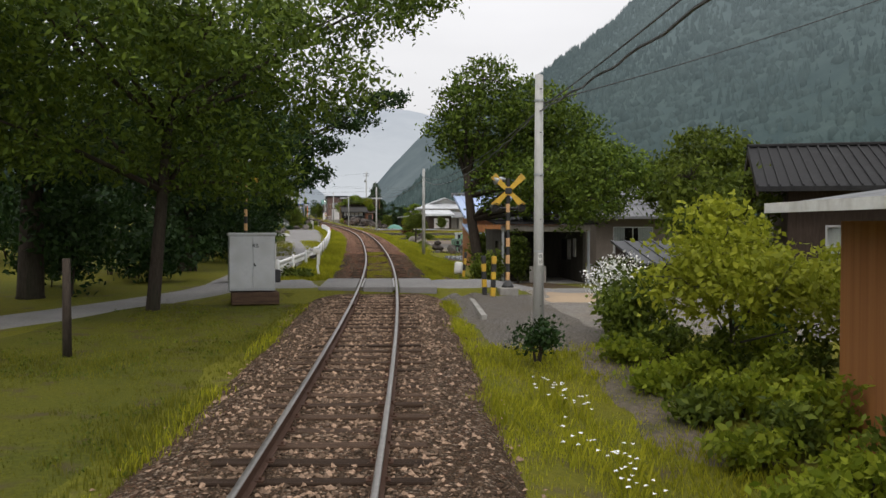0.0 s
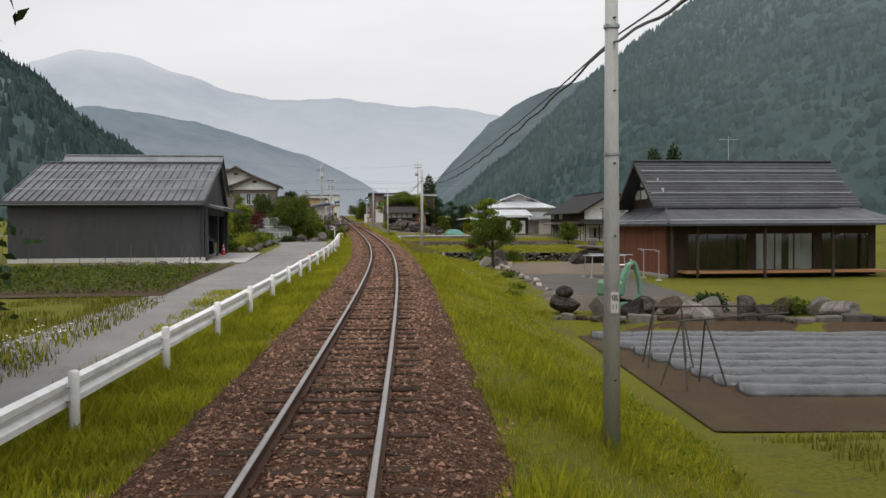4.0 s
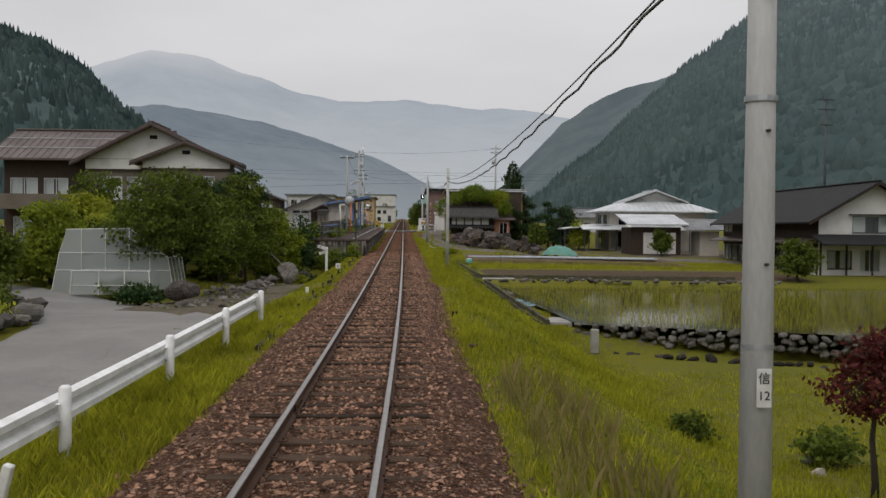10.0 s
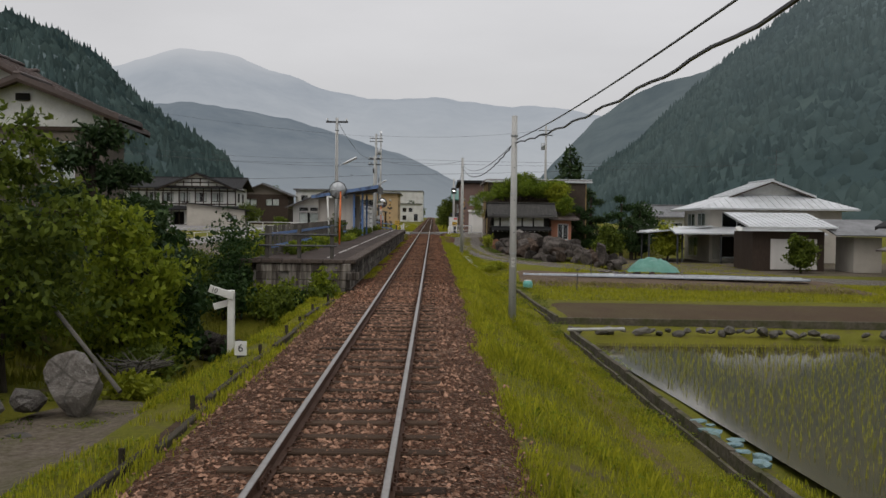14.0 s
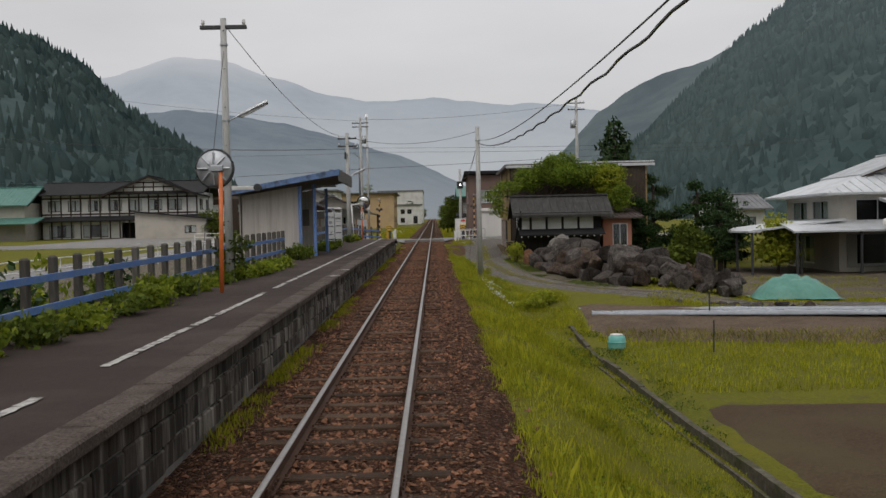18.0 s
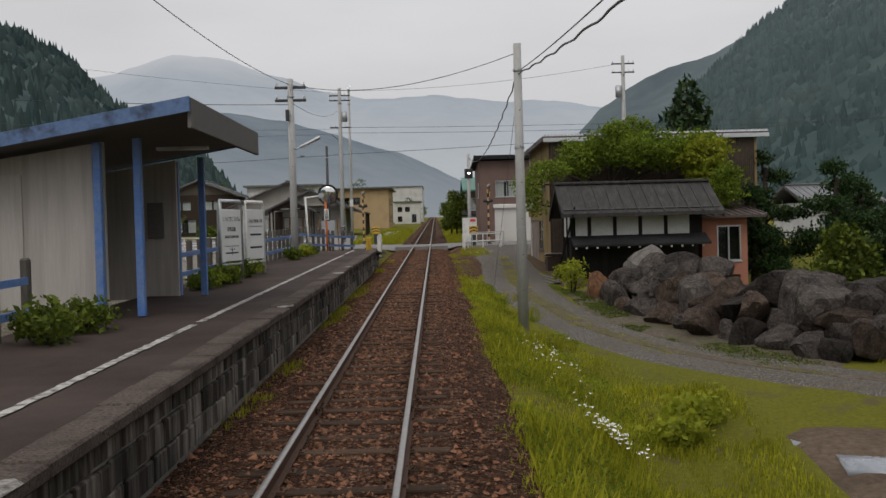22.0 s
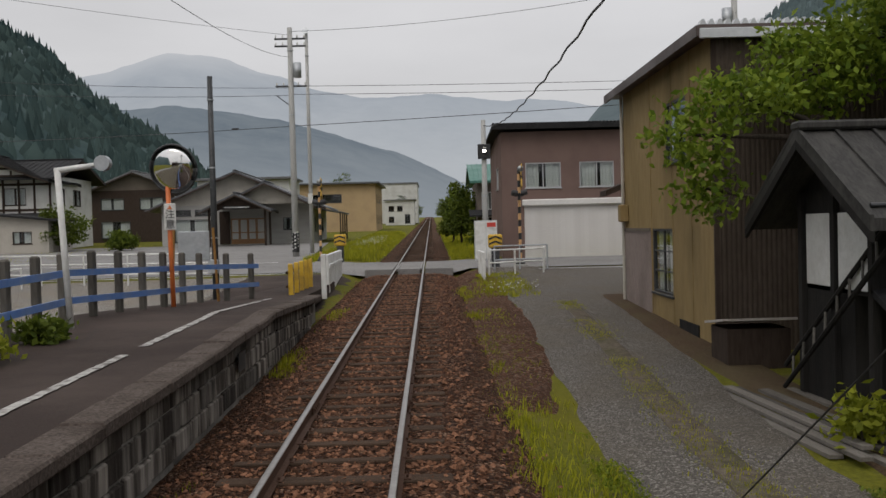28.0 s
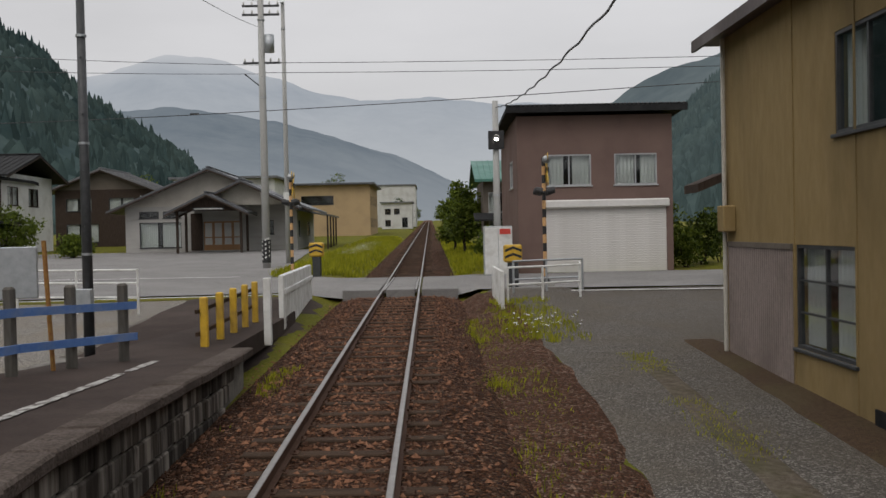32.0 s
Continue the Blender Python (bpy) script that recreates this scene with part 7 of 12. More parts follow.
part("canopy_edge", Shape().box(11.35, 11.42, 0.1, 9.9, 2.74, 2.93), M_DARK_WALL, g)
for yy in (0.25, 9.6):
    part("pillar", Shape().box(10.32, 10.5, yy - 0.12, yy + 0.12, 0, 2.9, 0.01), M_DARK_WALL, g)
part("footing", Shape().box(-0.03, 10.36, -0.05, 0.0, -0.1, 0.22), M_CONCRETE_PALE, g, "pale concrete footing")
part("gutter", Shape().tube([(-0.2, -0.55, 3.1), (10.4, -0.55, 3.1)], 0.06, 8), M_DARK_METAL, g)
part("downpipe", Shape().tube([(10.1, -0.1, 0.1), (10.1, -0.1, 3.1)], 0.04, 8), M_DARK_METAL, g)

M_CAR = surface("black_car_paint", (0.008, 0.008, 0.01), (0.014, 0.014, 0.016), 4, rough=0.15, bump=0.0)
M_TYRE = surface("tyre_rubber", (0.015, 0.015, 0.015), (0.025, 0.025, 0.025), 20, rough=0.9)
car = thing("car", -13.9, 113.6, -0.35, -90, "black compact car parked inside the garage, nose to the lane", "car")
prof = [(-0.0, 0.22), (0.05, 0.55), (0.25, 0.78), (1.15, 0.92), (1.75, 1.42), (3.3, 1.46), (3.85, 0.98), (4.0, 0.9), (4.05, 0.3), (3.9, 0.2)]
part("body", Shape().rings([[(-0.82, a - 0.2, z) for a, z in prof], [(-0.85, a - 0.2, z * 0.98) for a, z in prof], [(0.85, a - 0.2, z * 0.98) for a, z in prof], [(0.82, a - 0.2, z) for a, z in prof]]), M_CAR, car, "glossy black body")
part("windscreen", Shape().add([(-0.7, 1.02, 0.97), (0.7, 1.02, 0.97), (0.62, 1.5, 1.39), (-0.62, 1.5, 1.39)], [(0, 1, 2, 3)]), M_DARK, car)
for sx in (-0.72, 0.72):
    for yy in (0.6, 3.0):
        w_ = part("wheel", Shape().tube([(sx - 0.1, yy, 0.3), (sx + 0.14, yy, 0.3)], 0.3, 18), M_TYRE, car)
        part("rim", Shape().tube([(sx - 0.11, yy, 0.3), (sx + 0.155, yy, 0.3)], 0.19, 14), M_STEEL, w_)
    part("headlight", Shape().box(sx - 0.16, sx + 0.1, -0.2, -0.05, 0.58, 0.74, 0.03), M_WHITE, car, "clear headlight")
cone = thing("traffic_cone", -10.1, 117.5, -0.38, 0, "red traffic cone with white bands on the apron", "traffic cone")
part("base", Shape().box(-0.2, 0.2, -0.2, 0.2, 0, 0.04, 0.015), M_RED, cone)
for a, b, m_ in ((0.04, 0.3, M_RED), (0.3, 0.4, M_WHITE), (0.4, 0.52, M_RED), (0.52, 0.6, M_WHITE), (0.6, 0.72, M_RED)):
    part("band", Shape().tube([(0, 0, a), (0, 0, b)], [0.15 - 0.17 * a, 0.15 - 0.17 * b], 16), m_, cone)

# the house with the pale roof behind it
hb = house("house", -25.0, 137.3, -0.4, 0, "dark timber farmhouse with a pale metal roof and red-brown porch")
walls(hb, 11.2, 7.8, 5.0, M_TIMBER, {"S": [(7.6, 9.4, 3.2, 4.4, "win wood"), (7.4, 9.6, 0.6, 2.2, "win wood")], "E": [(0.8, 2.6, 0.5, 2.3, "win wood"), (3.0, 4.8, 3.6, 4.7, "win wood")]})
gable_wall(hb, 7.8, 5.0, 2.45, 11.06, "x", M_PLASTER)
gable_roof(hb, 11.2, 7.8, 5.0, 2.45, 1.0, 0.9, M_MID_ROOF, "x", 0.5, 3, trim=M_TIMBER)
for z in (5.0, 5.9):
    part("gable_beam", Shape().box(11.2, 11.26, 0.2 + (z - 5) * 1.6, 7.6 - (z - 5) * 1.6, z, z + 0.14), M_TIMBER, hb)
part("gable_post", Shape().box(11.2, 11.25, 3.8, 4.0, 5.1, 7.2), M_TIMBER, hb)
part("porch_roof", Shape().prism([(11.1, 3.55), (13.0, 2.75), (13.0, 2.87), (11.1, 3.67)], -0.4, 8.4), M_BROWN_ROOF, hb, "red-brown metal porch roof")
part("porch_gable", Shape().prism([(1.2, 2.7), (4.6, 2.7), (2.9, 4.0)], 11.1, 13.2, "x"), M_BROWN_ROOF, hb)
for yy in (0.2, 3.9, 7.6):
    part("porch_post", Shape().box(12.7, 12.85, yy, yy + 0.15, 0, 2.9), M_TIMBER, hb)

# the white gabled house
ha = house("house", -26.0, 182.6, -0.4, 0, "large house with white plaster gables and brown metal roof")
walls(ha, 9.4, 8.5, 6.4, M_TIMBER, {"S": [(0.4, 2.2, 3.4, 4.9, "win silver"), (2.6, 4.2, 3.4, 4.9, "win silver"), (0.6, 3.6, 0.6, 2.3, "win silver")]})
gable_roof(ha, 9.4, 8.5, 6.4, 1.95, 0.9, 0.8, M_BROWN_ROOF, "x", 0.5, 2)
part("balcony", Shape().box(0.2, 4.6, -1.2, -1.12, 2.9, 3.8, 0.01).box(0.2, 4.6, -1.2, 0.0, 2.8, 2.92), M_TAUPE, ha, "panelled balcony")
walls(ha, 8.9, 3.2, 6.15, M_TAUPE, {"S": [(0.8, 2.4, 3.5, 5.0, "win silver"), (2.7, 3.9, 3.5, 5.0, "win silver"), (0.8, 3.6, 0.6, 2.3, "win silver")]}, x0=5.6, y0=-0.8)
gable_wall(ha, 8.9, 6.15, 2.25, 0.02, "y", M_PLASTER, x0=5.6, y0=-0.8)
gable_roof(ha, 8.9, 3.2, 6.15, 2.25, 0.8, 0.8, M_BROWN_ROOF, "y", 0.5, 0, x0=5.6, y0=-0.8)
walls(ha, 5.6, 1.6, 6.0, M_TAUPE, {"S": [(1.0, 3.0, 3.6, 5.0, "win silver"), (3.4, 4.6, 3.6, 5.0, "win silver"), (0.8, 3.2, 0.8, 2.2, "win silver")]}, x0=9.75, y0=-2.4)
gable_wall(ha, 5.6, 6.0, 1.1, 0.02, "y", M_PLASTER, x0=9.75, y0=-2.4)
gable_roof(ha, 5.6, 1.6, 6.0, 1.1, 0.7, 0.55, M_BROWN_ROOF, "y", 0.5, 0, x0=9.75, y0=-2.4)
part("plaster_band", Shape().box(5.6, 9.7, -0.83, -0.805, 5.5, 6.15), M_PLASTER, ha, "white plaster band under the gable")
part("plaster_band", Shape().box(9.76, 15.34, -2.43, -2.405, 5.5, 6.0), M_PLASTER, ha, "white plaster band under the gable")
part("gable_trim", Shape().box(5.6, 9.7, -0.88, -0.80, 5.35, 5.5), M_TIMBER, ha)
part("gable_trim", Shape().box(9.7, 15.4, -2.48, -2.40, 5.35, 5.5), M_TIMBER, ha)
for x_, y_, z_ in ((9.8, -0.84, 7.5), (12.3, -2.44, 6.4)):
    part("vent", Shape().box(x_, x_ + 0.5, y_ - 0.03, y_, z_, z_ + 0.25), M_DARK, ha)
part("skirt_roof", Shape().prism([(-3.2, 2.55), (-2.4, 2.85), (-2.4, 2.97), (-3.2, 2.67)], 9.4, 15.7, "x"), M_BROWN_ROOF, ha)

# the dark-roofed house east of the line, with its red shed wall
hr = house("farmhouse", 14.7, 107.0, -1.3, 0, "farmhouse with a steep grey roof above a broad skirt roof")


def slab_on(points, thick):
    """A sloping slab over corner points in order."""
    n = len(points)
    return Shape().rings([[p for p in points], [(x, y, z + thick) for x, y, z in points]])


walls(hr, 12.0, 9.6, 2.8, M_TIMBER, {"S": [(1.15, 4.6, 0.3, 2.35, "win 3 wood bare"), (5.0, 8.4, 0.3, 2.35, "win 3 wood"), (8.8, 11.6, 0.3, 2.35, "win wood bare")]})
walls(hr, 10.6, 5.8, 1.5, M_TIMBER, x0=1.0, y0=3.0, z0=2.82)
gable_wall(hr, 5.8, 4.3, 2.2, 0.0, "x", M_TIMBER, x0=1.0, y0=3.0)
gable_roof(hr, 10.6, 5.8, 4.3, 2.2, 0.95, 0.7, M_SLATE_ROOF, "x", 0.0, 3, x0=1.0, y0=3.0)
for sign, lo in ((1, 2.3), (-1, 9.5)):
    for k in range(16):
        t = (k + 0.5) / 16
        y_, z_ = lo + sign * 3.6 * t, 3.77 + 2.73 * t + 0.14
        part("roof_course", Shape().box(0.08, 12.52, y_ - 0.02, y_ + 0.02, z_ - 0.02, z_ + 0.03), M_SLATE_ROOF, hr)
for y0, y1, z0, z1 in ((4.2, 5.7, 5.15, 5.55), (6.1, 7.4, 5.15, 5.55), (3.3, 4.2, 4.4, 4.95), (4.5, 5.7, 4.4, 4.95), (6.1, 7.2, 4.4, 4.95), (7.5, 8.4, 4.4, 4.95)):
    part("plaster_panel", Shape().box(0.96, 1.0, y0, y1, z0, z1), M_PLASTER, hr, "small white plaster panel")
part("gable_post", Shape().box(0.93, 1.0, 5.8, 6.0, 4.3, 6.3), M_TIMBER, hr)
for z in (4.22, 5.0, 5.65):
    part("gable_beam", Shape().box(0.93, 1.0, 3.1 + (z - 4.2) * 1.3, 8.7 - (z - 4.2) * 1.3, z, z + 0.14), M_TIMBER, hr)
part("skirt_roof", slab_on([(-0.7, -2.2, 2.75), (12.6, -2.2, 2.75), (12.6, 3.0, 3.72), (1.0, 3.0, 3.72)], 0.12), M_SLATE_ROOF, hr, "broad lower roof over the porch")
part("skirt_roof", slab_on([(-0.7, -2.2, 2.75), (1.0, 3.0, 3.72), (1.0, 9.9, 3.72), (-0.7, 9.9, 2.75)], 0.12), M_SLATE_ROOF, hr, "lower roof over the red shed wall")
part("hip_cap", Shape().tube([(-0.7, -2.2, 2.9), (1.0, 3.0, 3.88)], 0.07, 8), M_SLATE_ROOF, hr)
part("snow_bar", Shape().tube([(-0.3, -1.5, 3.05), (12.4, -1.5, 3.05)], 0.03, 6), M_STEEL, hr)
part("snow_bar", Shape().tube([(-0.45, -1.4, 3.05), (-0.45, 9.6, 3.05)], 0.03, 6), M_STEEL, hr)
for xx in (-0.4, 1.0, 4.7, 8.5, 12.0):
    part("porch_post", Shape().box(xx, xx + 0.13, -1.75, -1.62, 0, 2.8), M_TIMBER, hr)
part("veranda", Shape().box(0.6, 12.0, -1.3, 0.0, 0.2, 0.33, 0.01), M_DOORWOOD, hr, "honey-coloured veranda boards")
part("red_wall", Shape().box(-0.1, -0.004, 0.0, 9.4, 0.12, 2.75), M_REDWOOD, hr, "red-brown boarded wall")
for k in range(20):
    part("board_batten", Shape().box(-0.115, -0.1, 0.02 + 0.48 * k, 0.05 + 0.48 * k, 0.14, 2.7), M_REDWOOD, hr)
part("footing", Shape().box(-0.3, 0.0, -0.2, 9.5, -0.2, 0.12), M_CONCRETE, hr)
part("aerial_mast", Shape().tube([(6.0, 5.9, 6.5), (6.0, 5.9, 8.2)], 0.02, 6), M_STEEL, hr)
part("aerial", Shape().tube([(5.4, 5.9, 8.0), (6.6, 5.9, 8.0)], 0.012, 5), M_STEEL, hr)

# the far dark-roofed house
h2 = house("house", 31.95, 188.5, -2.2, 0, "long two-storey house with a black roof and white plaster gable")
walls(h2, 8.5, 21.0, 4.75, M_PLASTER, {"S": [(2.6, 5.9, 3.45, 4.7, "win"), (0.7, 2.6, 0.7, 2.1, "win wood"), (3.2, 4.8, 0.5, 2.2, "win silver"), (5.6, 7.8, 0.9, 2.2, "win wood")], "W": [(1.0, 5.6, 0.45, 2.3, "win 3 silver"), (7.0, 9.0, 0.45, 2.3, "win 3 silver"), (11.0, 14.6, 0.45, 2.3, "win 3 silver")]})
gable_wall(h2, 8.5, 4.75, 2.45, 0.0, "y", M_PLASTER)
gable_roof(h2, 8.5, 21.0, 4.75, 2.45, 1.1, 0.9, M_BLACK_ROOF, "y", 0.0, 0)
part("window_hood", Shape().box(2.3, 6.2, -0.4, 0.0, 4.78, 4.86), M_TIMBER, h2)
part("skirt_roof", Shape().prism([(-2.2, 2.5), (0.0, 3.2), (0.0, 3.32), (-2.2, 2.62)], -0.6, 9.6, "x"), M_BLACK_ROOF, h2, "dark skirt roof under the gable")
part("west_skirt_roof", Shape().prism([(-1.3, 2.6), (0.0, 2.95), (0.0, 3.05), (-1.3, 2.7)], 0.0, 21.3, "y"), M_BROWN_ROOF, h2, "narrow brown skirt roof")
part("upper_cladding", Shape().box(-0.03, -0.004, 0.0, 21.0, 3.05, 4.7), M_TIMBER, h2, "dark upper wall boards")
for k, y0 in enumerate((18.6, 19.7, 13.0, 14.2)):
    part("plaster_panel", Shape().box(-0.05, -0.03, y0, y0 + 0.9, 3.5, 4.5), M_PLASTER, h2)
part("lower_cladding", Shape().box(-0.03, -0.004, 0.0, 21.0, 2.3, 2.6), M_TIMBER, h2)
for k in range(12):
    part("timber_post", Shape().box(-0.08, -0.03, 1.85 * k, 1.85 * k + 0.2, 0, 3.0), M_TIMBER, h2)
for k in range(5):
    part("timber_post", Shape().box(0.1 + 2.0 * k, 0.25 + 2.0 * k, -0.05, -0.004, 0, 2.8), M_TIMBER, h2)
side = house("lean_to", 41.0, 184.6, -2.3, -6, "low dark lean-to shed beside the black-roofed house", "shed")
walls(side, 4.4, 5.0, 2.1, M_TIMBER, {"S": [(0.6, 2.4, 0.0, 1.7, "dark")]})
part("roof", Shape().prism([(-0.6, 1.9), (5.2, 3.3), (5.2, 3.42), (-0.6, 2.02)], -0.8, 5.0, "x"), M_BLACK_ROOF, side)
ww = house("house", 46.3, 185.0, -2.6, -10, "white two-storey house with an orange-brown roof behind the cedars")
walls(ww, 9.0, 8.0, 5.3, M_PLASTER, {"S": [(4.4, 5.4, 3.6, 4.6, "win"), (4.4, 5.4, 1.2, 2.2, "win"), (7.0, 8.0, 3.6, 4.6, "win"), (2.6, 3.4, 1.0, 2.1, "win")]})
gable_roof(ww, 9.0, 8.0, 5.3, 1.3, 0.5, 0.5, M_SALMON, "x", 0.5, 0)

# the pale-roofed house and its sheds by the paddies
h3 = house("house", 24.4, 226.5, -1.7, 0, "two-storey house with a pale hipped and gabled roof")
walls(h3, 11.2, 8.0, 4.75, M_BEIGE, {"S": [(1.0, 3.6, 3.0, 4.3, "win silver bare"), (5.0, 8.0, 3.0, 4.3, "win silver"), (1.0, 4.6, 0.5, 2.3, "win silver bare")], "W": [(1.0, 3.4, 3.0, 4.3, "win silver"), (4.2, 6.6, 3.0, 4.3, "win silver"), (1.4, 4.4, 0.5, 2.2, "win silver")]})
hip = Shape()
hip.rings([[(-1.1, -1.1, 4.55), (12.3, -1.1, 4.55), (12.3, 9.1, 4.55), (-1.1, 9.1, 4.55)], [(-1.1, -1.1, 4.68), (12.3, -1.1, 4.68), (12.3, 9.1, 4.68), (-1.1, 9.1, 4.68)], [(2.6, 2.2, 5.95), (9.0, 2.2, 5.95), (9.0, 6.0, 5.95), (2.6, 6.0, 5.95)]])
part("hip_roof", hip, M_PALE_ROOF, h3, "pale metal hip roof")
seams = Shape()
for k in range(22):
    xx = -0.9 + 0.62 * k
    yt, zt = (2.2, 5.95) if 2.6 < xx < 9.0 else (2.2, 5.95)
    f = min(1.0, (xx + 1.1) / 3.7 if xx < 2.6 else (12.3 - xx) / 3.3 if xx > 9 else 1.0)
    seams.add([(xx - 0.02, -1.1, 4.68), (xx + 0.02, -1.1, 4.68), (xx + 0.02, -1.1 + 3.3 * f, 4.68 + 1.27 * f), (xx - 0.02, -1.1 + 3.3 * f, 4.68 + 1.27 * f), (xx - 0.02, -1.1, 4.73), (xx + 0.02, -1.1, 4.73), (xx + 0.02, -1.1 + 3.3 * f, 4.73 + 1.27 * f), (xx - 0.02, -1.1 + 3.3 * f, 4.73 + 1.27 * f)],
              [(4, 5, 6, 7), (0, 4, 7, 3), (1, 2, 6, 5), (0, 1, 5, 4)])
part("roof_seams", seams, M_PALE_ROOF, h3)
gable_wall(h3, 6.4, 5.9, 1.15, 1.6, "y", M_PLASTER, x0=2.6, y0=0.6)
gable_roof(h3, 6.4, 5.0, 5.9, 1.15, 0.6, 0.5, M_PALE_ROOF, "y", 0.5, 0, x0=2.6, y0=1.9)
part("veranda_roof", Shape().prism([(-5.6, 2.5), (0.0, 3.1), (0.0, 3.2), (-5.6, 2.6)], -1.0, 6.8, "y"), M_PALE_ROOF, h3, "pale lean-to roof")
part("south_lean_to", Shape().prism([(-2.6, 2.45), (0.0, 3.0), (0.0, 3.1), (-2.6, 2.55)], -3.6, 9.0, "x"), M_PALE_ROOF, h3)
for xx, yy in ((-5.4, -0.9), (-5.4, 1.8), (-5.4, 4.2), (-5.4, 6.4), (-2.6, -0.9), (-3.4, -2.4), (0.2, -2.4), (4.0, -2.4), (8.6, -2.4)):
    part("lean_to_post", Shape().box(xx, xx + 0.12, yy, yy + 0.12, 0, 2.5), M_DARK_METAL, h3)
part("aerial_mast", Shape().tube([(7.0, 4.0, 6.4), (7.0, 4.0, 10.1)], 0.03, 6), M_DARK_METAL, h3)
for z, w in ((9.9, 0.55), (9.3, 0.8), (8.7, 0.6)):
    part("aerial_bar", Shape().tube([(7.0 - w, 4.0, z), (7.0 + w, 4.0, z)], 0.022, 5), M_DARK_METAL, h3)
part("glazing", Shape().box(-0.2, 7.0, -1.5, -1.47, 0.4, 2.3), M_GLASS, h3)
part("dish", Shape().tube([(1.6, -2.7, 2.9), (1.6, -2.78, 2.95)], [0.32, 0.24], 16), M_WHITE, h3, "white dish aerial")
sh = house("storage_shed", 24.0, 214.6, -1.75, 0, "dark shed with pale metal roof and a roller shutter", "shed")
walls(sh, 5.2, 4.2, 3.0, M_TIMBER, {"S": [(1.3, 4.7, 0.25, 2.45, "shutter")]})
part("roof", Shape().prism([(-0.9, 3.2), (4.8, 4.3), (4.8, 4.42), (-0.9, 3.32)], -0.6, 5.8, "x"), M_PALE_ROOF, sh, "pale metal roof")
seam_s = ribs(Shape(), 6.4, (-0.9, 3.31), (4.8, 4.41), 0.4, 0.05, 0.05)
part("roof_seams", seam_s.moved(pose(-0.6, 0, 0)), M_PALE_ROOF, sh)
part("stilt", Shape().box(0.0, 0.14, 0.0, 0.14, -0.5, 0.0), M_TIMBER, sh)
sb = house("storage_shed", 30.8, 213.4, -2.0, 0, "small beige shed with a flat grey roof", "shed")
walls(sb, 2.0, 3.0, 2.9, M_BEIGE)
part("roof", Shape().prism([(-0.8, 2.95), (3.4, 4.1), (3.4, 4.2), (-0.8, 3.05)], -1.6, 3.4, "x"), M_GREY_ROOF, sb)
hf = house("house", 26.7, 258.0, -0.6, 4, "small distant house with white walls and a grey roof")
walls(hf, 4.6, 6.0, 2.9, M_PLASTER, {"S": [(0.6, 1.8, 0.8, 2.0, "win"), (2.6, 3.8, 0.5, 2.0, "win")]})
gable_roof(hf, 4.6, 6.0, 2.9, 1.15, 0.6, 0.7, M_GREY_ROOF, "x", 0.5)

# ---- east of the station ----
ks = house("storehouse", 5.7, 229.0, -0.8, 0, "old black storehouse with white panels under a weathered metal roof", "storehouse")
M_SOOT = surface("sooty_black_boards", (0.012, 0.012, 0.012), (0.028, 0.026, 0.024), 12, (0.04, 0.037, 0.034), 1.0, rough=0.9, stretch=(5, 5, 0.3), bump=0.4)
part("wall", Shape().box(0.5, 5.5, 1.5, 1.62, 0.0, 2.0), M_SOOT, ks)
part("wall", Shape().box(0.5, 0.62, 1.62, 3.2, 0.0, 2.0), M_SOOT, ks)
part("wall", Shape().box(5.4, 5.5, 1.62, 3.2, 0.0, 3.2), M_SOOT, ks)
part("wall", Shape().box(0.5, 5.5, 3.2, 3.3, 0.0, 3.2), M_SOOT, ks)
part("upper_floor", Shape().box(0.5, 5.5, 0.9, 3.2, 1.92, 2.0), M_SOOT, ks)
part("upper_wall", Shape().box(0.5, 5.5, 0.9, 1.02, 2.0, 3.25), M_SOOT, ks)
part("upper_wall", Shape().box(0.5, 0.62, 1.02, 3.2, 2.0, 3.25), M_SOOT, ks)
for k in range(4):
    x0 = 1.23 + 0.98 * k
    part("white_panel", Shape().box(x0, x0 + 0.83, 0.865, 0.9, 2.02, 2.85, 0.008), M_PLASTER, ks, "white plaster panel")
part("white_panel", Shape().box(0.62, 1.08, 0.865, 0.9, 2.02, 2.85, 0.008), M_PLASTER, ks, "white plaster panel")
for y0 in (1.0, 2.02):
    part("white_panel", Shape().box(0.465, 0.5, y0 + 0.06, y0 + 0.9, 1.98, 2.95, 0.008), M_PLASTER, ks, "white plaster panel")
for x0, y0 in ((0.42, 0.86), (0.42, 1.92), (0.42, 2.98)):
    part("corner_post", Shape().box(x0, x0 + 0.1, y0, y0 + 0.12, 0.0, 3.25), M_SOOT, ks)
part("canopy", Shape().prism([(0.1, 1.62), (0.9, 1.95), (0.9, 2.04), (0.1, 1.70)], 0.42, 5.62, "x"), M_BLACK_ROOF, ks, "narrow black canopy")
for k in range(13):
    part("rafter_tip", Shape().box(0.5 + 0.4 * k, 0.56 + 0.4 * k, 0.14, 0.2, 1.54, 1.60), M_WHITE, ks)
gable_wall(ks, 2.3, 3.25, 0.66, 0.52, "x", M_SOOT, y0=0.9)
gable_roof(ks, 5.1, 2.3, 3.25, 0.66, 0.5, 0.9, M_OLD_ROOF, "x", 0.48, 0, x0=0.5, y0=0.9, seam_h=0.045, trim=M_SOOT)
part("snow_bar", Shape().tube([(0.1, 0.2, 3.02), (6.0, 0.2, 3.02)], 0.025, 8), M_DARK_METAL, ks)
ld = thing("wooden_ladder", 5.9, 232.1, -0.34, 0, "dark wooden ladder leaning along the storehouse wall", "ladder")
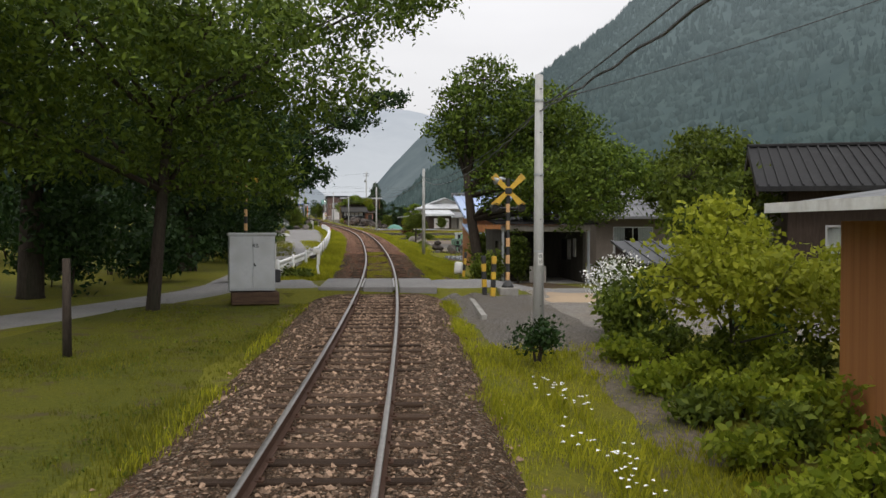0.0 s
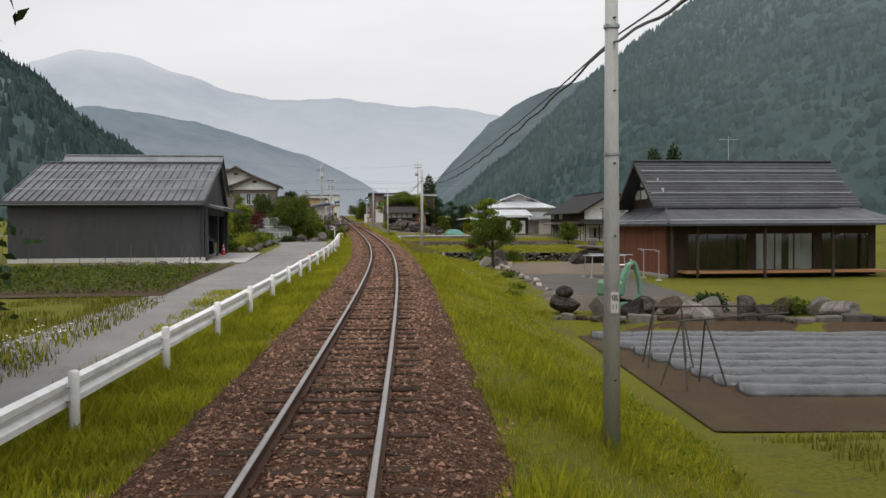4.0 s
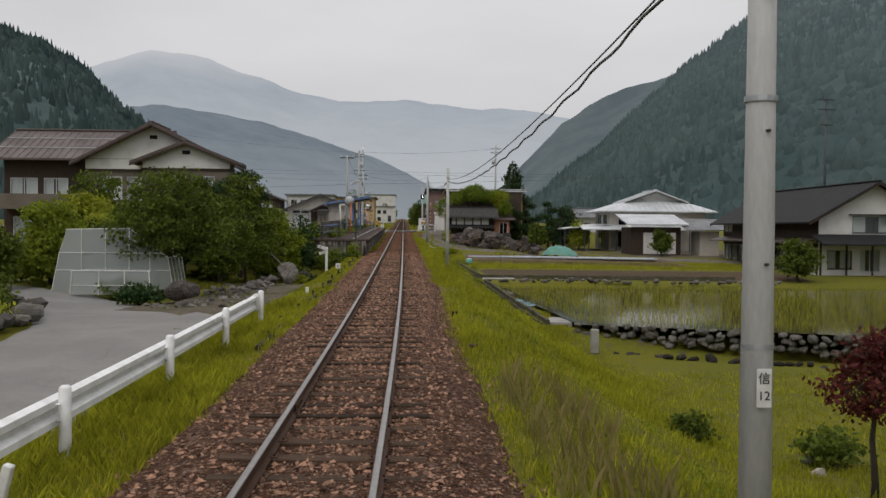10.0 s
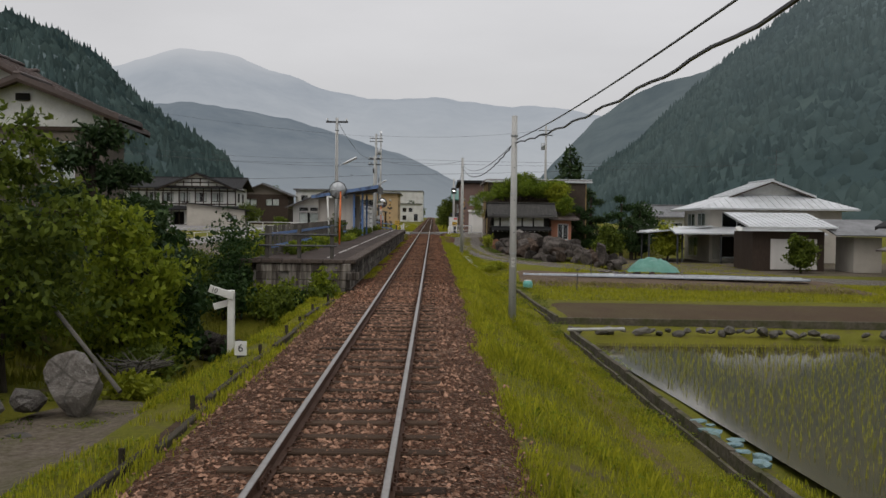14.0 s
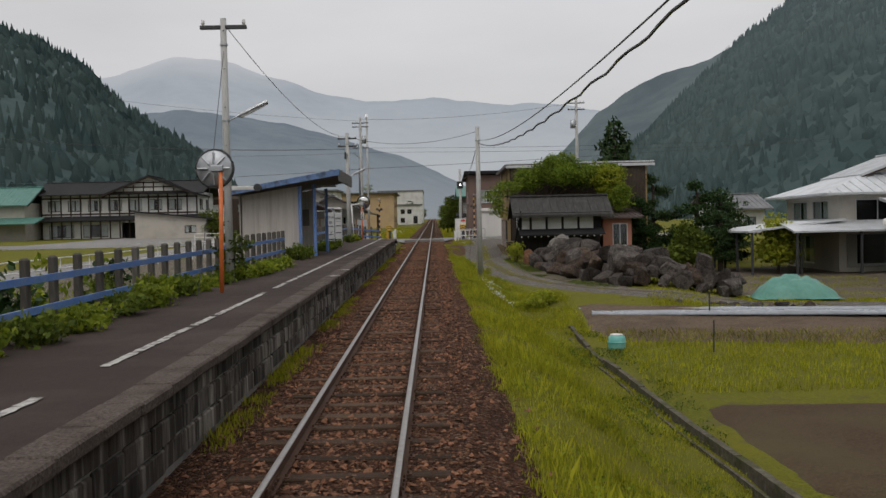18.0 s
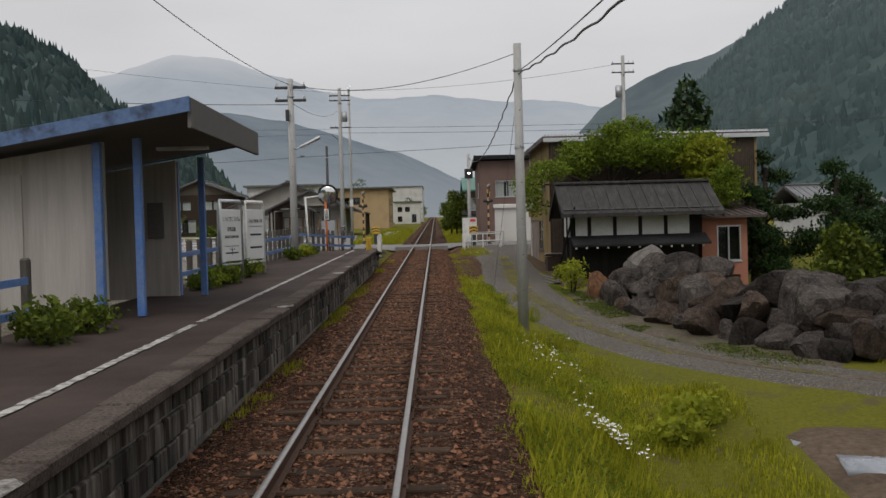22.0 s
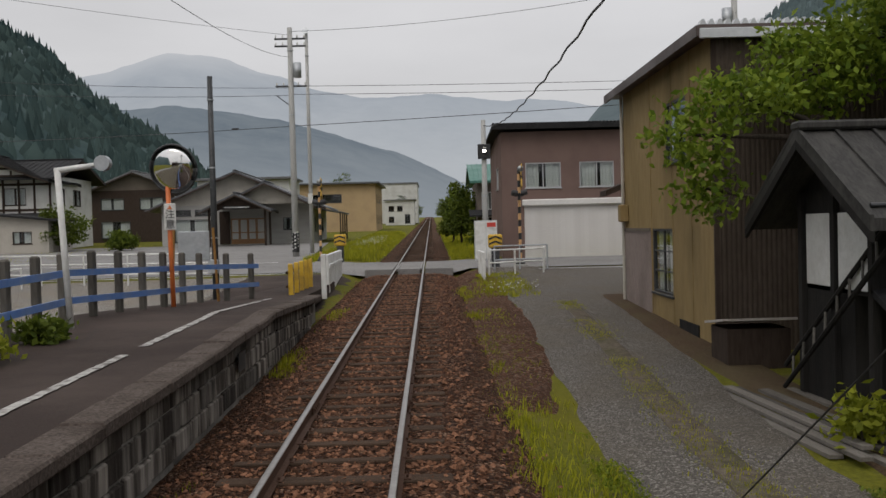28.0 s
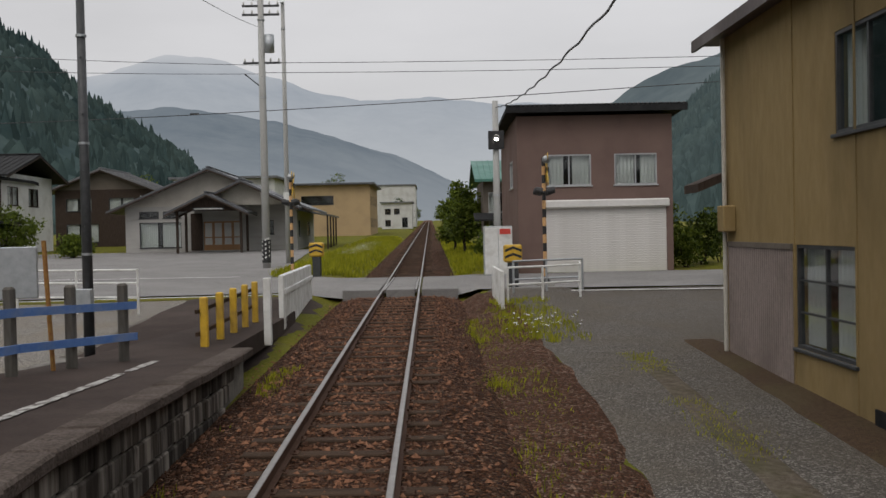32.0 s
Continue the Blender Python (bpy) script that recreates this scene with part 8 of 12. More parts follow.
foot_, head_, across_ = Vector((0, 0, 0)), Vector((0.2, -3.2, 2.35)), Vector((0.1, 0.22, 0.27))
for d in (0.0, 1.0):
    part("rail", Shape().tube([tuple(foot_ + across_ * d), tuple(head_ + across_ * d)], 0.035, 6), M_SOOT, ld)
for k in range(9):
    q0 = foot_.lerp(head_, 0.08 + 0.1 * k)
    part("rung", Shape().tube([tuple(q0), tuple(q0 + across_)], 0.018, 6), M_POST, ld)
M_PLANK = surface("bleached_planks", (0.09, 0.081, 0.072), (0.18, 0.166, 0.148), 18, (0.09, 0.08, 0.07), 1.4, rough=0.95, stretch=(8, 0.6, 8), bump=0.5, vary=0.4)
wood = thing("timber_pile", 5.55, 231.0, -0.58, 4, "stack of weathered grey planks beside the storehouse", "timber", "")
rng = random.Random(21)
for k in range(9):
    part("plank", Shape().box(-0.5 + 0.13 * k + rng.uniform(-0.02, 0.02), -0.35 + 0.13 * k, -2.2 + rng.uniform(-0.4, 0.4), 1.6 + rng.uniform(-0.3, 0.5), 0.02 + 0.06 * (k % 3), 0.07 + 0.06 * (k % 3), 0.004), M_PLANK, wood)
hutch = thing("wooden_hutch", 6.2, 234.6, -0.5, 0, "low wooden hutch with a pale lid against the wall", "hutch")
part("box", Shape().box(-0.45, 0.6, -0.4, 0.5, 0, 0.7, 0.01), M_TIMBER, hutch)
part("lid", Shape().prism([(-0.5, 0.85), (0.55, 0.72), (0.55, 0.76), (-0.5, 0.89)], -0.55, 0.68, "x"), M_SHELTER, hutch)

yb = house("building", 6.15, 236.0, -0.5, 0, "two-storey building with weathered ochre and mauve siding", "building")
walls(yb, 9.3, 8.1, 5.88, M_OCHRE, {"W": [(3.1, 5.0, 0.85, 2.32, "win bars"), (4.45, 6.15, 3.75, 5.05, "win")]})
# corrugated lower panels
for y0, y1, z0, z1 in ((5.1, 8.05, 0.05, 2.25),):
    n = int((y1 - y0) / 0.09)
    wave_y = [p for k in range(n) for p in ((-0.012, y0 + 0.09 * k), (-0.035, y0 + 0.09 * k + 0.02), (-0.035, y0 + 0.09 * k + 0.05), (-0.012, y0 + 0.09 * k + 0.07))]
    q = Shape().rings([[(a, b, z0) for a, b in wave_y], [(a, b, z1) for a, b in wave_y]], False, False)
    part("corrugated_panel", q, M_MAUVE, yb, "faded mauve corrugated sheet")
# Brown sheet metal darkened so its colour holds the overhanging tree's shade.
M_CORRUGATED = surface("shaded_brown_corrugated_metal", (0.060, 0.046, 0.036), (0.092, 0.073, 0.058), 10, (0.043, 0.033, 0.026), 0.8, rough=0.8, bump=0.1, stretch=(1, 1, 0.4))
wave_x = [p for k in range(100) for p in ((0.02 + 0.092 * k, -0.012), (0.04 + 0.092 * k, -0.035), (0.07 + 0.092 * k, -0.035), (0.09 + 0.092 * k, -0.012))]
q = Shape().rings([[(a, b, 0.05) for a, b in wave_x], [(a, b, 5.8) for a, b in wave_x]], False, False)
part("corrugated_side", q, M_CORRUGATED, yb, "grey-brown corrugated side wall with tree shade painted in")
for yy in (1.6, 3.08, 5.05):
    part("seam_trim", Shape().box(-0.018, 0.0, yy - 0.02, yy + 0.02, 0.05, 5.85), M_OCHRE, yb)
part("belt_trim", Shape().box(-0.05, 0.0, 5.08, 8.1, 2.25, 2.33), M_TAUPE, yb)
part("corner_trim", Shape().box(-0.04, 0.04, -0.04, 0.04, 0.05, 5.85), M_TIMBER, yb)
part("downpipe", Shape().tube([(-0.07, 8.0, 0.1), (-0.07, 8.0, 5.85)], 0.04, 8), M_BEIGE, yb)
part("footing", Shape().box(-0.1, 9.3, -0.02, 8.14, -0.4, 0.06), M_CONCRETE, yb)
part("vent", Shape().box(-0.03, 0.0, 1.2, 2.6, 0.12, 0.42), M_DARK, yb)
part("meter_box", Shape().box(-0.22, 0.0, 7.6, 7.95, 2.5, 2.95, 0.02), M_OCHRE, yb)
roof_y = Shape().prism([(-0.15, 5.9), (8.85, 5.88), (8.85, 6.0), (-0.15, 6.02)], -0.3, 9.8, "x")
part("roof", roof_y, M_BROWN_ROOF, yb, "low mono-pitch metal roof")
wav = Shape()
for k in range(66):
    a = -0.28 + 0.153 * k
    wav.prism([(a, 6.02), (a + 0.05, 6.12), (a + 0.09, 6.12), (a + 0.13, 6.02)], -0.14, 0.06, "y")
part("roof_edge", wav, M_PALE_ROOF, yb, "wavy pale eave tiles")
part("fascia", Shape().prism([(-0.2, 5.8), (8.9, 5.78), (8.9, 5.98), (-0.2, 6.0)], -0.36, -0.3, "x"), M_BROWN_ROOF, yb, "red-brown metal fascia")
part("gutter", Shape().box(-0.3, 9.8, -0.24, -0.17, 5.76, 5.94, 0.01), M_PALE_ROOF, yb)
part("roof_plant", Shape().box(3.2, 4.2, 2.0, 2.8, 5.99, 6.6, 0.02), M_STEEL, yb)
hood = part("entry_hood", Shape().prism([(-0.5, 3.2), (0.0, 3.4), (0.0, 3.55), (-0.5, 3.35)], 8.1, 9.0, "y"), M_TIMBER, yb, "small dark hood over a side door")
pw = house("side_wing", 11.5, 231.0, -1.5, 0, "small salmon-coloured wing with a large window and brown roof", "building")
walls(pw, 1.8, 5.0, 3.25, M_SALMON, {"S": [(0.6, 1.55, 1.55, 2.95, "win silver bare"), (0.5, 1.5, 0.1, 1.0, "dark")], "E": []})
part("roof", Shape().prism([(-0.5, 3.25), (5.0, 4.0), (5.0, 4.1), (-0.5, 3.35)], -1.2, 2.4, "x"), M_BROWN_ROOF, pw, "brown metal roof")
sm = ribs(Shape(), 3.6, (-0.5, 3.34), (5.0, 4.09), 0.3, 0.05, 0.05)
part("roof_seams", sm.moved(pose(-1.15, 0, 0)), M_BROWN_ROOF, pw)

bb = house("building", 4.35, 263.95, -0.05, 0, "two-storey mauve-brown building with a white roller shutter", "building")
walls(bb, 6.0, 8.0, 6.05, M_BROWN_WALL, {"S": [(1.05, 5.75, 0.0, 2.5, "shutter"), (1.15, 2.85, 3.35, 4.55, "win silver"), (3.75, 5.4, 3.35, 4.55, "win silver")], "W": [(4.5, 6.0, 3.4, 4.5, "win silver")]})
part("shutter_box", Shape().box(0.95, 5.85, -0.16, 0.0, 2.48, 2.8, 0.05), M_SHUTTER, bb, "rounded shutter housing")
part("roof", Shape().prism([(-0.5, 6.22), (8.4, 5.8), (8.4, 5.95), (-0.5, 6.37)], -0.42, 6.45, "x"), M_BLACK_ROOF, bb, "dark mono-pitch roof")
part("fascia", Shape().box(-0.45, 6.48, -0.56, -0.5, 6.12, 6.42, 0.01), M_BLACK_ROOF, bb)
wav = Shape()
for k in range(40):
    wav.box(-0.42 + 0.172 * k, -0.34 + 0.172 * k, -0.56, -0.3, 6.36, 6.44)
part("roof_edge", wav, M_GREY_ROOF, bb)
gh = house("house", 4.1, 283.0, -0.05, 0, "green-roofed house beside the line", "house")
walls(gh, 6.0, 7.0, 4.3, M_TAUPE, {"S": [(0.3, 1.6, 2.4, 3.6, "win silver"), (0.3, 1.8, 0.4, 1.9, "win silver")]})
part("roof", Shape().prism([(-0.6, 4.2), (4.0, 5.6), (8.0, 4.2), (8.0, 4.35), (4.0, 5.75), (-0.6, 4.35)], -0.5, 6.5, "x"), M_GREEN_ROOF, gh)
sm = ribs(Shape(), 7.0, (-0.6, 4.34), (4.0, 5.74), 0.35, 0.05, 0.05)
part("roof_seams", sm.moved(pose(-0.5, 0, 0)), M_GREEN_ROOF, gh)
part("porch_roof", Shape().prism([(-1.6, 1.9), (0.0, 2.3), (0.0, 2.4), (-1.6, 2.0)], -0.6, 5.0, "x"), M_BLACK_ROOF, gh)
sd = house("house", 12.3, 252.0, -0.1, 0, "dark-eaved house seen past the yellow building", "house")
walls(sd, 5.0, 6.0, 3.4, M_REDWOOD, {"W": [(1.0, 2.6, 1.0, 2.2, "win silver")]})
gable_roof(sd, 5.0, 6.0, 3.4, 1.2, 0.5, 0.6, M_GREY_ROOF, "x", 0.4)

# ---- west of the station ----
hall = house("community_hall", -21.2, 296.4, -0.05, 2, "low grey-white hall with a gabled timber porch", "hall")
M_HALL = surface("grey_white_siding", (0.36, 0.35, 0.335), (0.43, 0.42, 0.40), 10, (0.31, 0.30, 0.28), 0.6, rough=0.85, stretch=(1, 1, 6), bump=0.15)
walls(hall, 12.4, 14.0, 3.35, M_HALL, {"S": [(1.0, 4.0, 0.35, 2.2, "win"), (1.0, 2.4, 2.5, 3.0, "win bare"), (2.7, 4.0, 2.5, 3.0, "win bare"), (9.9, 10.7, 1.2, 2.2, "win"), (5.6, 8.4, 0.1, 2.2, "open")], "E": [(1.0, 2.2, 1.0, 2.2, "win"), (8.0, 10.0, 1.0, 2.2, "win")]})
gable_wall(hall, 12.4, 3.35, 2.6, 0.0, "y", M_BEIGE)
gable_roof(hall, 12.4, 14.0, 3.35, 2.6, 1.1, 1.0, M_DARK_ROOF, "y", 0.0, 2)
for k in range(4):
    x0 = 5.62 + 0.7 * k
    d = part("entrance_door", Shape().box(x0, x0 + 0.08, 0.05, 0.1, 0.1, 2.2).box(x0 + 0.6, x0 + 0.68, 0.05, 0.1, 0.1, 2.2).box(x0 + 0.08, x0 + 0.6, 0.05, 0.1, 0.1, 0.5).box(x0 + 0.08, x0 + 0.6, 0.05, 0.1, 1.0, 1.08).box(x0 + 0.08, x0 + 0.6, 0.05, 0.1, 2.1, 2.2), M_DOORWOOD, hall, "honey-coloured glazed door")
    part("pane", Shape().box(x0 + 0.08, x0 + 0.6, 0.07, 0.076, 0.5, 2.1), M_CURTAIN, d)
gable_roof(hall, 6.6, 4.0, 3.3, 1.6, 0.7, 0.5, M_DARK_ROOF, "y", 0.0, 0, x0=5.6, y0=-3.0)
gable_wall(hall, 6.6, 3.3, 1.6, 0.0, "y", M_BEIGE, x0=5.6, y0=-2.6)
gable_roof(hall, 4.6, 3.4, 2.85, 1.1, 0.5, 0.4, M_DARK_ROOF, "y", 0.0, 0, x0=4.6, y0=-5.0)
gable_wall(hall, 4.6, 2.85, 1.1, 0.0, "y", M_TIMBER, x0=4.6, y0=-4.8)
for xx in (4.7, 9.0):
    for yy in (-4.7, -2.0):
        part("porch_post", Shape().box(xx, xx + 0.16, yy, yy + 0.16, 0, 2.85), M_TIMBER, hall)
part("porch_back", Shape().box(4.7, 5.55, -0.05, -0.01, 0.1, 2.8), M_TIMBER, hall)
part("name_board", Shape().box(5.9, 8.0, -4.86, -4.82, 2.9, 3.1), M_DARK_METAL, hall)
part("name_bar", Shape().box(6.0, 7.9, -4.875, -4.862, 2.96, 3.04), M_WHITE, hall)
part("east_awning", Shape().prism([(12.4, 2.9), (14.8, 2.45), (14.8, 2.55), (12.4, 3.02)], 0.5, 11.0, "y"), M_DARK_ROOF, hall, "low awning along the side")
for yy in (0.8, 4.0, 7.2, 10.4):
    part("awning_post", Shape().box(14.5, 14.62, yy, yy + 0.12, 0, 2.5), M_TIMBER, hall)
yo = house("office_building", -17.4, 344.0, -0.05, 0, "two-storey tan office block with a flat dark roof", "building")
walls(yo, 11.0, 16.0, 6.3, M_OFFICE, {"S": [(2.5, 6.5, 3.9, 5.0, "win 3 bare")], "E": [(1.5 + 2.3 * k, 2.3 + 2.3 * k, z, z + 1.1, "win bare") for k in range(6) for z in (1.1, 3.9)]})
part("roof", Shape().box(-0.6, 11.6, -0.7, 16.6, 6.3, 6.55, 0.03), M_DARK_ROOF, yo)
wb = house("warehouse", -14.0, 425.0, 0, 0, "big white hall block in the distance", "building")
walls(wb, 12.0, 20.0, 8.6, M_PLASTER)
part("roof", Shape().box(-0.2, 12.2, -0.2, 20.2, 8.6, 8.9), M_GREY_ROOF, wb)
wc = house("apartment_building", -7.6, 395.0, 0, 0, "small white two-storey block in the distance", "building")
walls(wc, 5.4, 8.0, 4.6, M_PLASTER, {"S": [(0.6, 1.6, 2.6, 3.6, "win bare"), (2.2, 3.2, 2.6, 3.6, "win bare"), (0.6, 1.6, 0.5, 1.6, "win bare"), (3.6, 4.6, 0.3, 2.0, "win bare")]})
part("roof", Shape().box(-0.3, 5.7, -0.4, 8.3, 4.6, 4.8), M_GREY_ROOF, wc)
th = house("townhouse", -50.6, 296.0, -0.2, 2, "old two-storey timber-framed house with white panels", "house")
walls(th, 20.4, 10.0, 6.3, M_PLASTER, {"S": [(0.9 + 2.6 * k, 2.7 + 2.6 * k, 3.9, 5.3, "win wood") for k in range(7)] + [(1.0, 4.2, 0.5, 2.1, "win wood"), (5.4, 8.6, 0.5, 2.1, "win wood"), (10.4, 12.2, 0.1, 2.3, "dark"), (13.4, 16.4, 0.5, 2.1, "win wood")], "E": [(1.0, 3.0, 3.9, 5.3, "win wood"), (5.0, 7.0, 3.9, 5.3, "win wood")]})
for z in (0.1, 2.5, 3.4, 5.5):
    part("beam", Shape().box(0, 20.4, -0.05, -0.004, z, z + 0.2), M_TIMBER, th)
for k in range(17):
    part("timber_post", Shape().box(1.26 * k, 1.26 * k + 0.18, -0.04, -0.004, 0.1, 6.3), M_TIMBER, th)
gable_roof(th, 20.4, 10.0, 6.3, 1.5, 1.0, 1.3, M_BLACK_ROOF, "x", 0.5, 0)
gable_wall(th, 10.0, 6.2, 2.0, 0.0, "y", M_PLASTER, x0=9.4, y0=-0.8)
gable_roof(th, 10.0, 6.0, 6.2, 2.0, 1.3, 1.0, M_BLACK_ROOF, "y", 0.5, 0, x0=9.4, y0=-0.6)
for z in (6.2, 6.8, 7.4):
    part("gable_beam", Shape().box(9.6 + (z - 6.2) * 2.5, 19.2 - (z - 6.2) * 2.5, -0.86, -0.8, z, z + 0.16), M_TIMBER, th)
for k in range(6):
    part("gable_post", Shape().box(10.9 + 1.3 * k, 11.05 + 1.3 * k, -0.85, -0.8, 6.2, 6.7 + 0.45 * min(k, 5 - k)), M_TIMBER, th)
part("skirt_roof", Shape().prism([(-1.8, 2.55), (0.0, 3.15), (0.0, 3.25), (-1.8, 2.65)], -0.8, 21.2, "x"), M_BLACK_ROOF, th)
an = house("annex", -35.8, 288.0, -0.3, 2, "low beige annex with a dark lean-to roof", "house")
walls(an, 8.6, 5.0, 2.7, M_BEIGE, {"S": [(6.0, 7.4, 1.0, 1.9, "win wood")]})
part("roof", Shape().prism([(-0.6, 3.7), (9.3, 2.6), (9.3, 2.75), (-0.6, 3.85)], -0.5, 5.5, "y"), M_BLACK_ROOF, an)
part("upper_wall", Shape().prism([(0.0, 2.7), (8.6, 2.7), (0.0, 3.6)], 0.0, 0.12, "y"), M_BEIGE, an)
wh = house("house", -24.5, 322.0, -0.1, 0, "white two-storey house with small dark windows", "house")
walls(wh, 10.0, 8.0, 6.4, M_PLASTER, {"S": [(1.0, 2.2, 4.2, 5.4, "win bare"), (3.0, 4.2, 4.2, 5.4, "win bare"), (6.0, 8.0, 0.5, 2.2, "dark"), (1.0, 4.0, 0.5, 2.2, "dark")]})
part("roof", Shape().box(-0.4, 10.4, -0.6, 8.4, 6.4, 6.65, 0.02), M_GREY_ROOF, wh)
rdh = house("house", -34.0, 316.0, -0.1, 0, "dark two-storey house with a dull gable and grey roof", "house")
walls(rdh, 9.0, 7.0, 5.4, M_TIMBER, {"S": [(1.0, 3.4, 3.4, 4.6, "win"), (5.0, 7.4, 3.4, 4.6, "win"), (1.0, 4.0, 0.5, 2.2, "win")]})
gable_wall(rdh, 9.0, 5.4, 1.8, 0.0, "y", M_TAUPE)
gable_roof(rdh, 9.0, 7.0, 5.4, 1.8, 0.8, 0.8, M_GREY_ROOF, "y", 0.5, 0)
grn = house("house", -62.0, 292.0, -0.3, 0, "two-storey house with green metal roofs", "house")
walls(grn, 11.0, 8.0, 5.2, M_BEIGE, {"S": [(2.0, 5.0, 3.4, 4.6, "win"), (2.0, 6.0, 0.5, 2.2, "dark")]})
gable_roof(grn, 11.0, 8.0, 5.2, 2.0, 0.8, 0.9, M_GREEN_ROOF, "x", 0.5, 0)
part("lower_roof", Shape().prism([(-3.0, 2.4), (0, 3.2), (0, 3.32), (-3.0, 2.52)], -0.8, 13.5, "x"), M_GREEN_ROOF, grn)

# ---- the first crossing's surroundings ----
sl = house("roadside_shelter", -0.05, 45.4, -0.78, -4, "small dark open shelter with a mono-pitch roof beside the lane", "shelter")
M_SHED_WALL = surface("dull_grey_boards", (0.06, 0.054, 0.045), (0.105, 0.095, 0.08), 14, (0.05, 0.045, 0.038), 1.0, rough=0.9, stretch=(5, 5, 0.3), bump=0.3)
part("wall", wall_shape(4.4, 2.3, 0.12, [(2.6, 3.6, 0.95, 1.85)]).moved(pose(0, 4.4, 0, 0, 0, -90)), M_SHED_WALL, sl)
window(sl, pose(0.03, 1.8, 0.95, 0, 0, -90), 1.0, 0.9, M_SHED_WALL, 2, False)
part("window_sill", Shape().box(-0.06, 0.02, 0.78, 1.82, 0.89, 0.95, 0.01), M_SHELTER, sl, "pale window sill")
part("wall", wall_shape(4.3, 2.3, 0.12, [(2.1, 2.9, 0.95, 1.85)]).moved(pose(3.6, 0.1, 0, 0, 0, 90)), M_SHED_WALL, sl)
window(sl, pose(3.57, 2.2, 0.95, 0, 0, 90), 0.8, 0.9, M_SHELTER, 2, False)
part("wall", Shape().box(0.12, 3.48, 4.28, 4.4, 0, 2.3), M_SHED_WALL, sl)
part("floor", Shape().box(0, 3.6, -0.1, 4.4, -0.3, 0.05), M_CONCRETE, sl)
part("header", Shape().box(-0.08, 3.72, -0.32, -0.16, 2.2, 2.48, 0.06), M_SHELTER, sl, "long grey rolled awning box")
part("roof", Shape().prism([(-0.6, 2.5), (4.7, 2.85), (4.7, 2.93), (-0.6, 2.58)], -0.35, 3.95, "x"), M_BLACK_ROOF, sl, "dark sheet roof")
part("post", Shape().box(-0.04, 0.05, -0.3, -0.2, -0.2, 2.25), M_STEEL, sl, "pale steel post")
part("post", Shape().box(3.58, 3.68, -0.3, -0.2, -0.2, 2.25), M_STEEL, sl, "pale steel post")
part("bench", Shape().box(0.3, 2.3, 3.6, 4.1, 0.42, 0.48), M_TIMBER, sl)
part("board", Shape().box(1.2, 1.9, 0.1, 0.14, 0.05, 0.75), M_SHELTER, sl, "pale board leaning in the opening")
part("wall_poster", Shape().box(3.42, 3.47, 1.2, 1.6, 1.1, 1.9), M_WHITE, sl, "white notice on the inner wall")
bs = house("shed", 1.25, 56.4, -0.85, -3, "orange-brown shed with two pale blue metal roofs", "shed")
walls(bs, 5.0, 5.4, 2.4, M_ORANGE_WALL, {"W": [(0.6, 1.2, 0.5, 1.1, "dark")]})
part("roof", Shape().prism([(-0.6, 1.75), (2.3, 2.35), (2.3, 2.45), (-0.6, 1.85)], -0.45, 5.4, "x"), M_BLUE_ROOF, bs, "lower pale blue roof")
part("roof", Shape().prism([(1.4, 2.75), (5.9, 4.05), (5.9, 4.15), (1.4, 2.85)], -0.5, 5.5, "x"), M_BLUE_ROOF, bs, "upper pale blue roof")
part("upper_wall", Shape().prism([(1.9, 2.3), (5.3, 2.3), (5.3, 3.85), (1.9, 2.85)], 0.0, 5.0, "x"), M_ORANGE_WALL, bs)
for a, b in (((-0.6, 1.84), (2.3, 2.44)), ((1.4, 2.84), (5.9, 4.14))):
    part("roof_seams", ribs(Shape(), 5.9, a, b, 0.42, 0.05, 0.06).moved(pose(-0.45, 0, 0)), M_BLUE_ROOF, bs)
part("ridge", Shape().box(-0.6, 5.6, 5.8, 6.1, 4.05, 4.3, 0.03), M_GREY_ROOF, bs)
osd = house("shed", -2.65, 12.0, -1.05, -8, "orange-brown metal shed with a white roof edge", "shed")
walls(osd, 6.0, 7.0, 3.3, M_ORANGE_WALL, {})
part("roof", Shape().prism([(-0.75, 3.45), (6.6, 4.5), (6.6, 4.58), (-0.75, 3.53)], -0.5, 7.7, "y"), M_GREY_ROOF, osd)
part("roof_edge", Shape().box(-0.8, -0.74, -0.5, 7.7, 3.42, 3.56), M_WHITE, osd)
part("footing", Shape().box(-0.06, 6.0, -0.06, 7.06, -0.3, 0.12), M_CONCRETE, osd)
h5 = house("house", 5.0, 31.8, -0.5, -25, "house with a dark tiled roof behind the yard", "house")
walls(h5, 11.0, 8.0, 3.6, M_TIMBER, {"W": [(1.0, 3.0, 1.0, 2.6, "win silver")], "S": [(1.0, 4.0, 0.8, 2.4, "win silver")]})
gable_roof(h5, 11.0, 8.0, 3.6, 1.2, 0.9, 0.9, M_BLACK_ROOF, "x", 0.3, 0, seam_h=0.06)
h6 = house("house", 9.0, 59.5, -0.8, -4, "grey-roofed house with beige walls behind the shelter", "house")
walls(h6, 4.6, 7.0, 3.2, M_TAUPE, {"S": [(1.0, 3.4, 0.7, 2.2, "win silver")]})
gable_roof(h6, 4.6, 7.0, 3.2, 1.6, 0.8, 1.2, M_GREY_ROOF, "x", 0.4, 2)
cab2 = thing("low_hutch", 2.4, 36.0, -0.25, 0, "low dark wooden hutch with a sheet metal roof", "hutch")
part("body", Shape().box(-0.6, 1.2, -1.2, 1.2, 0, 0.95, 0.02), M_TIMBER, cab2)
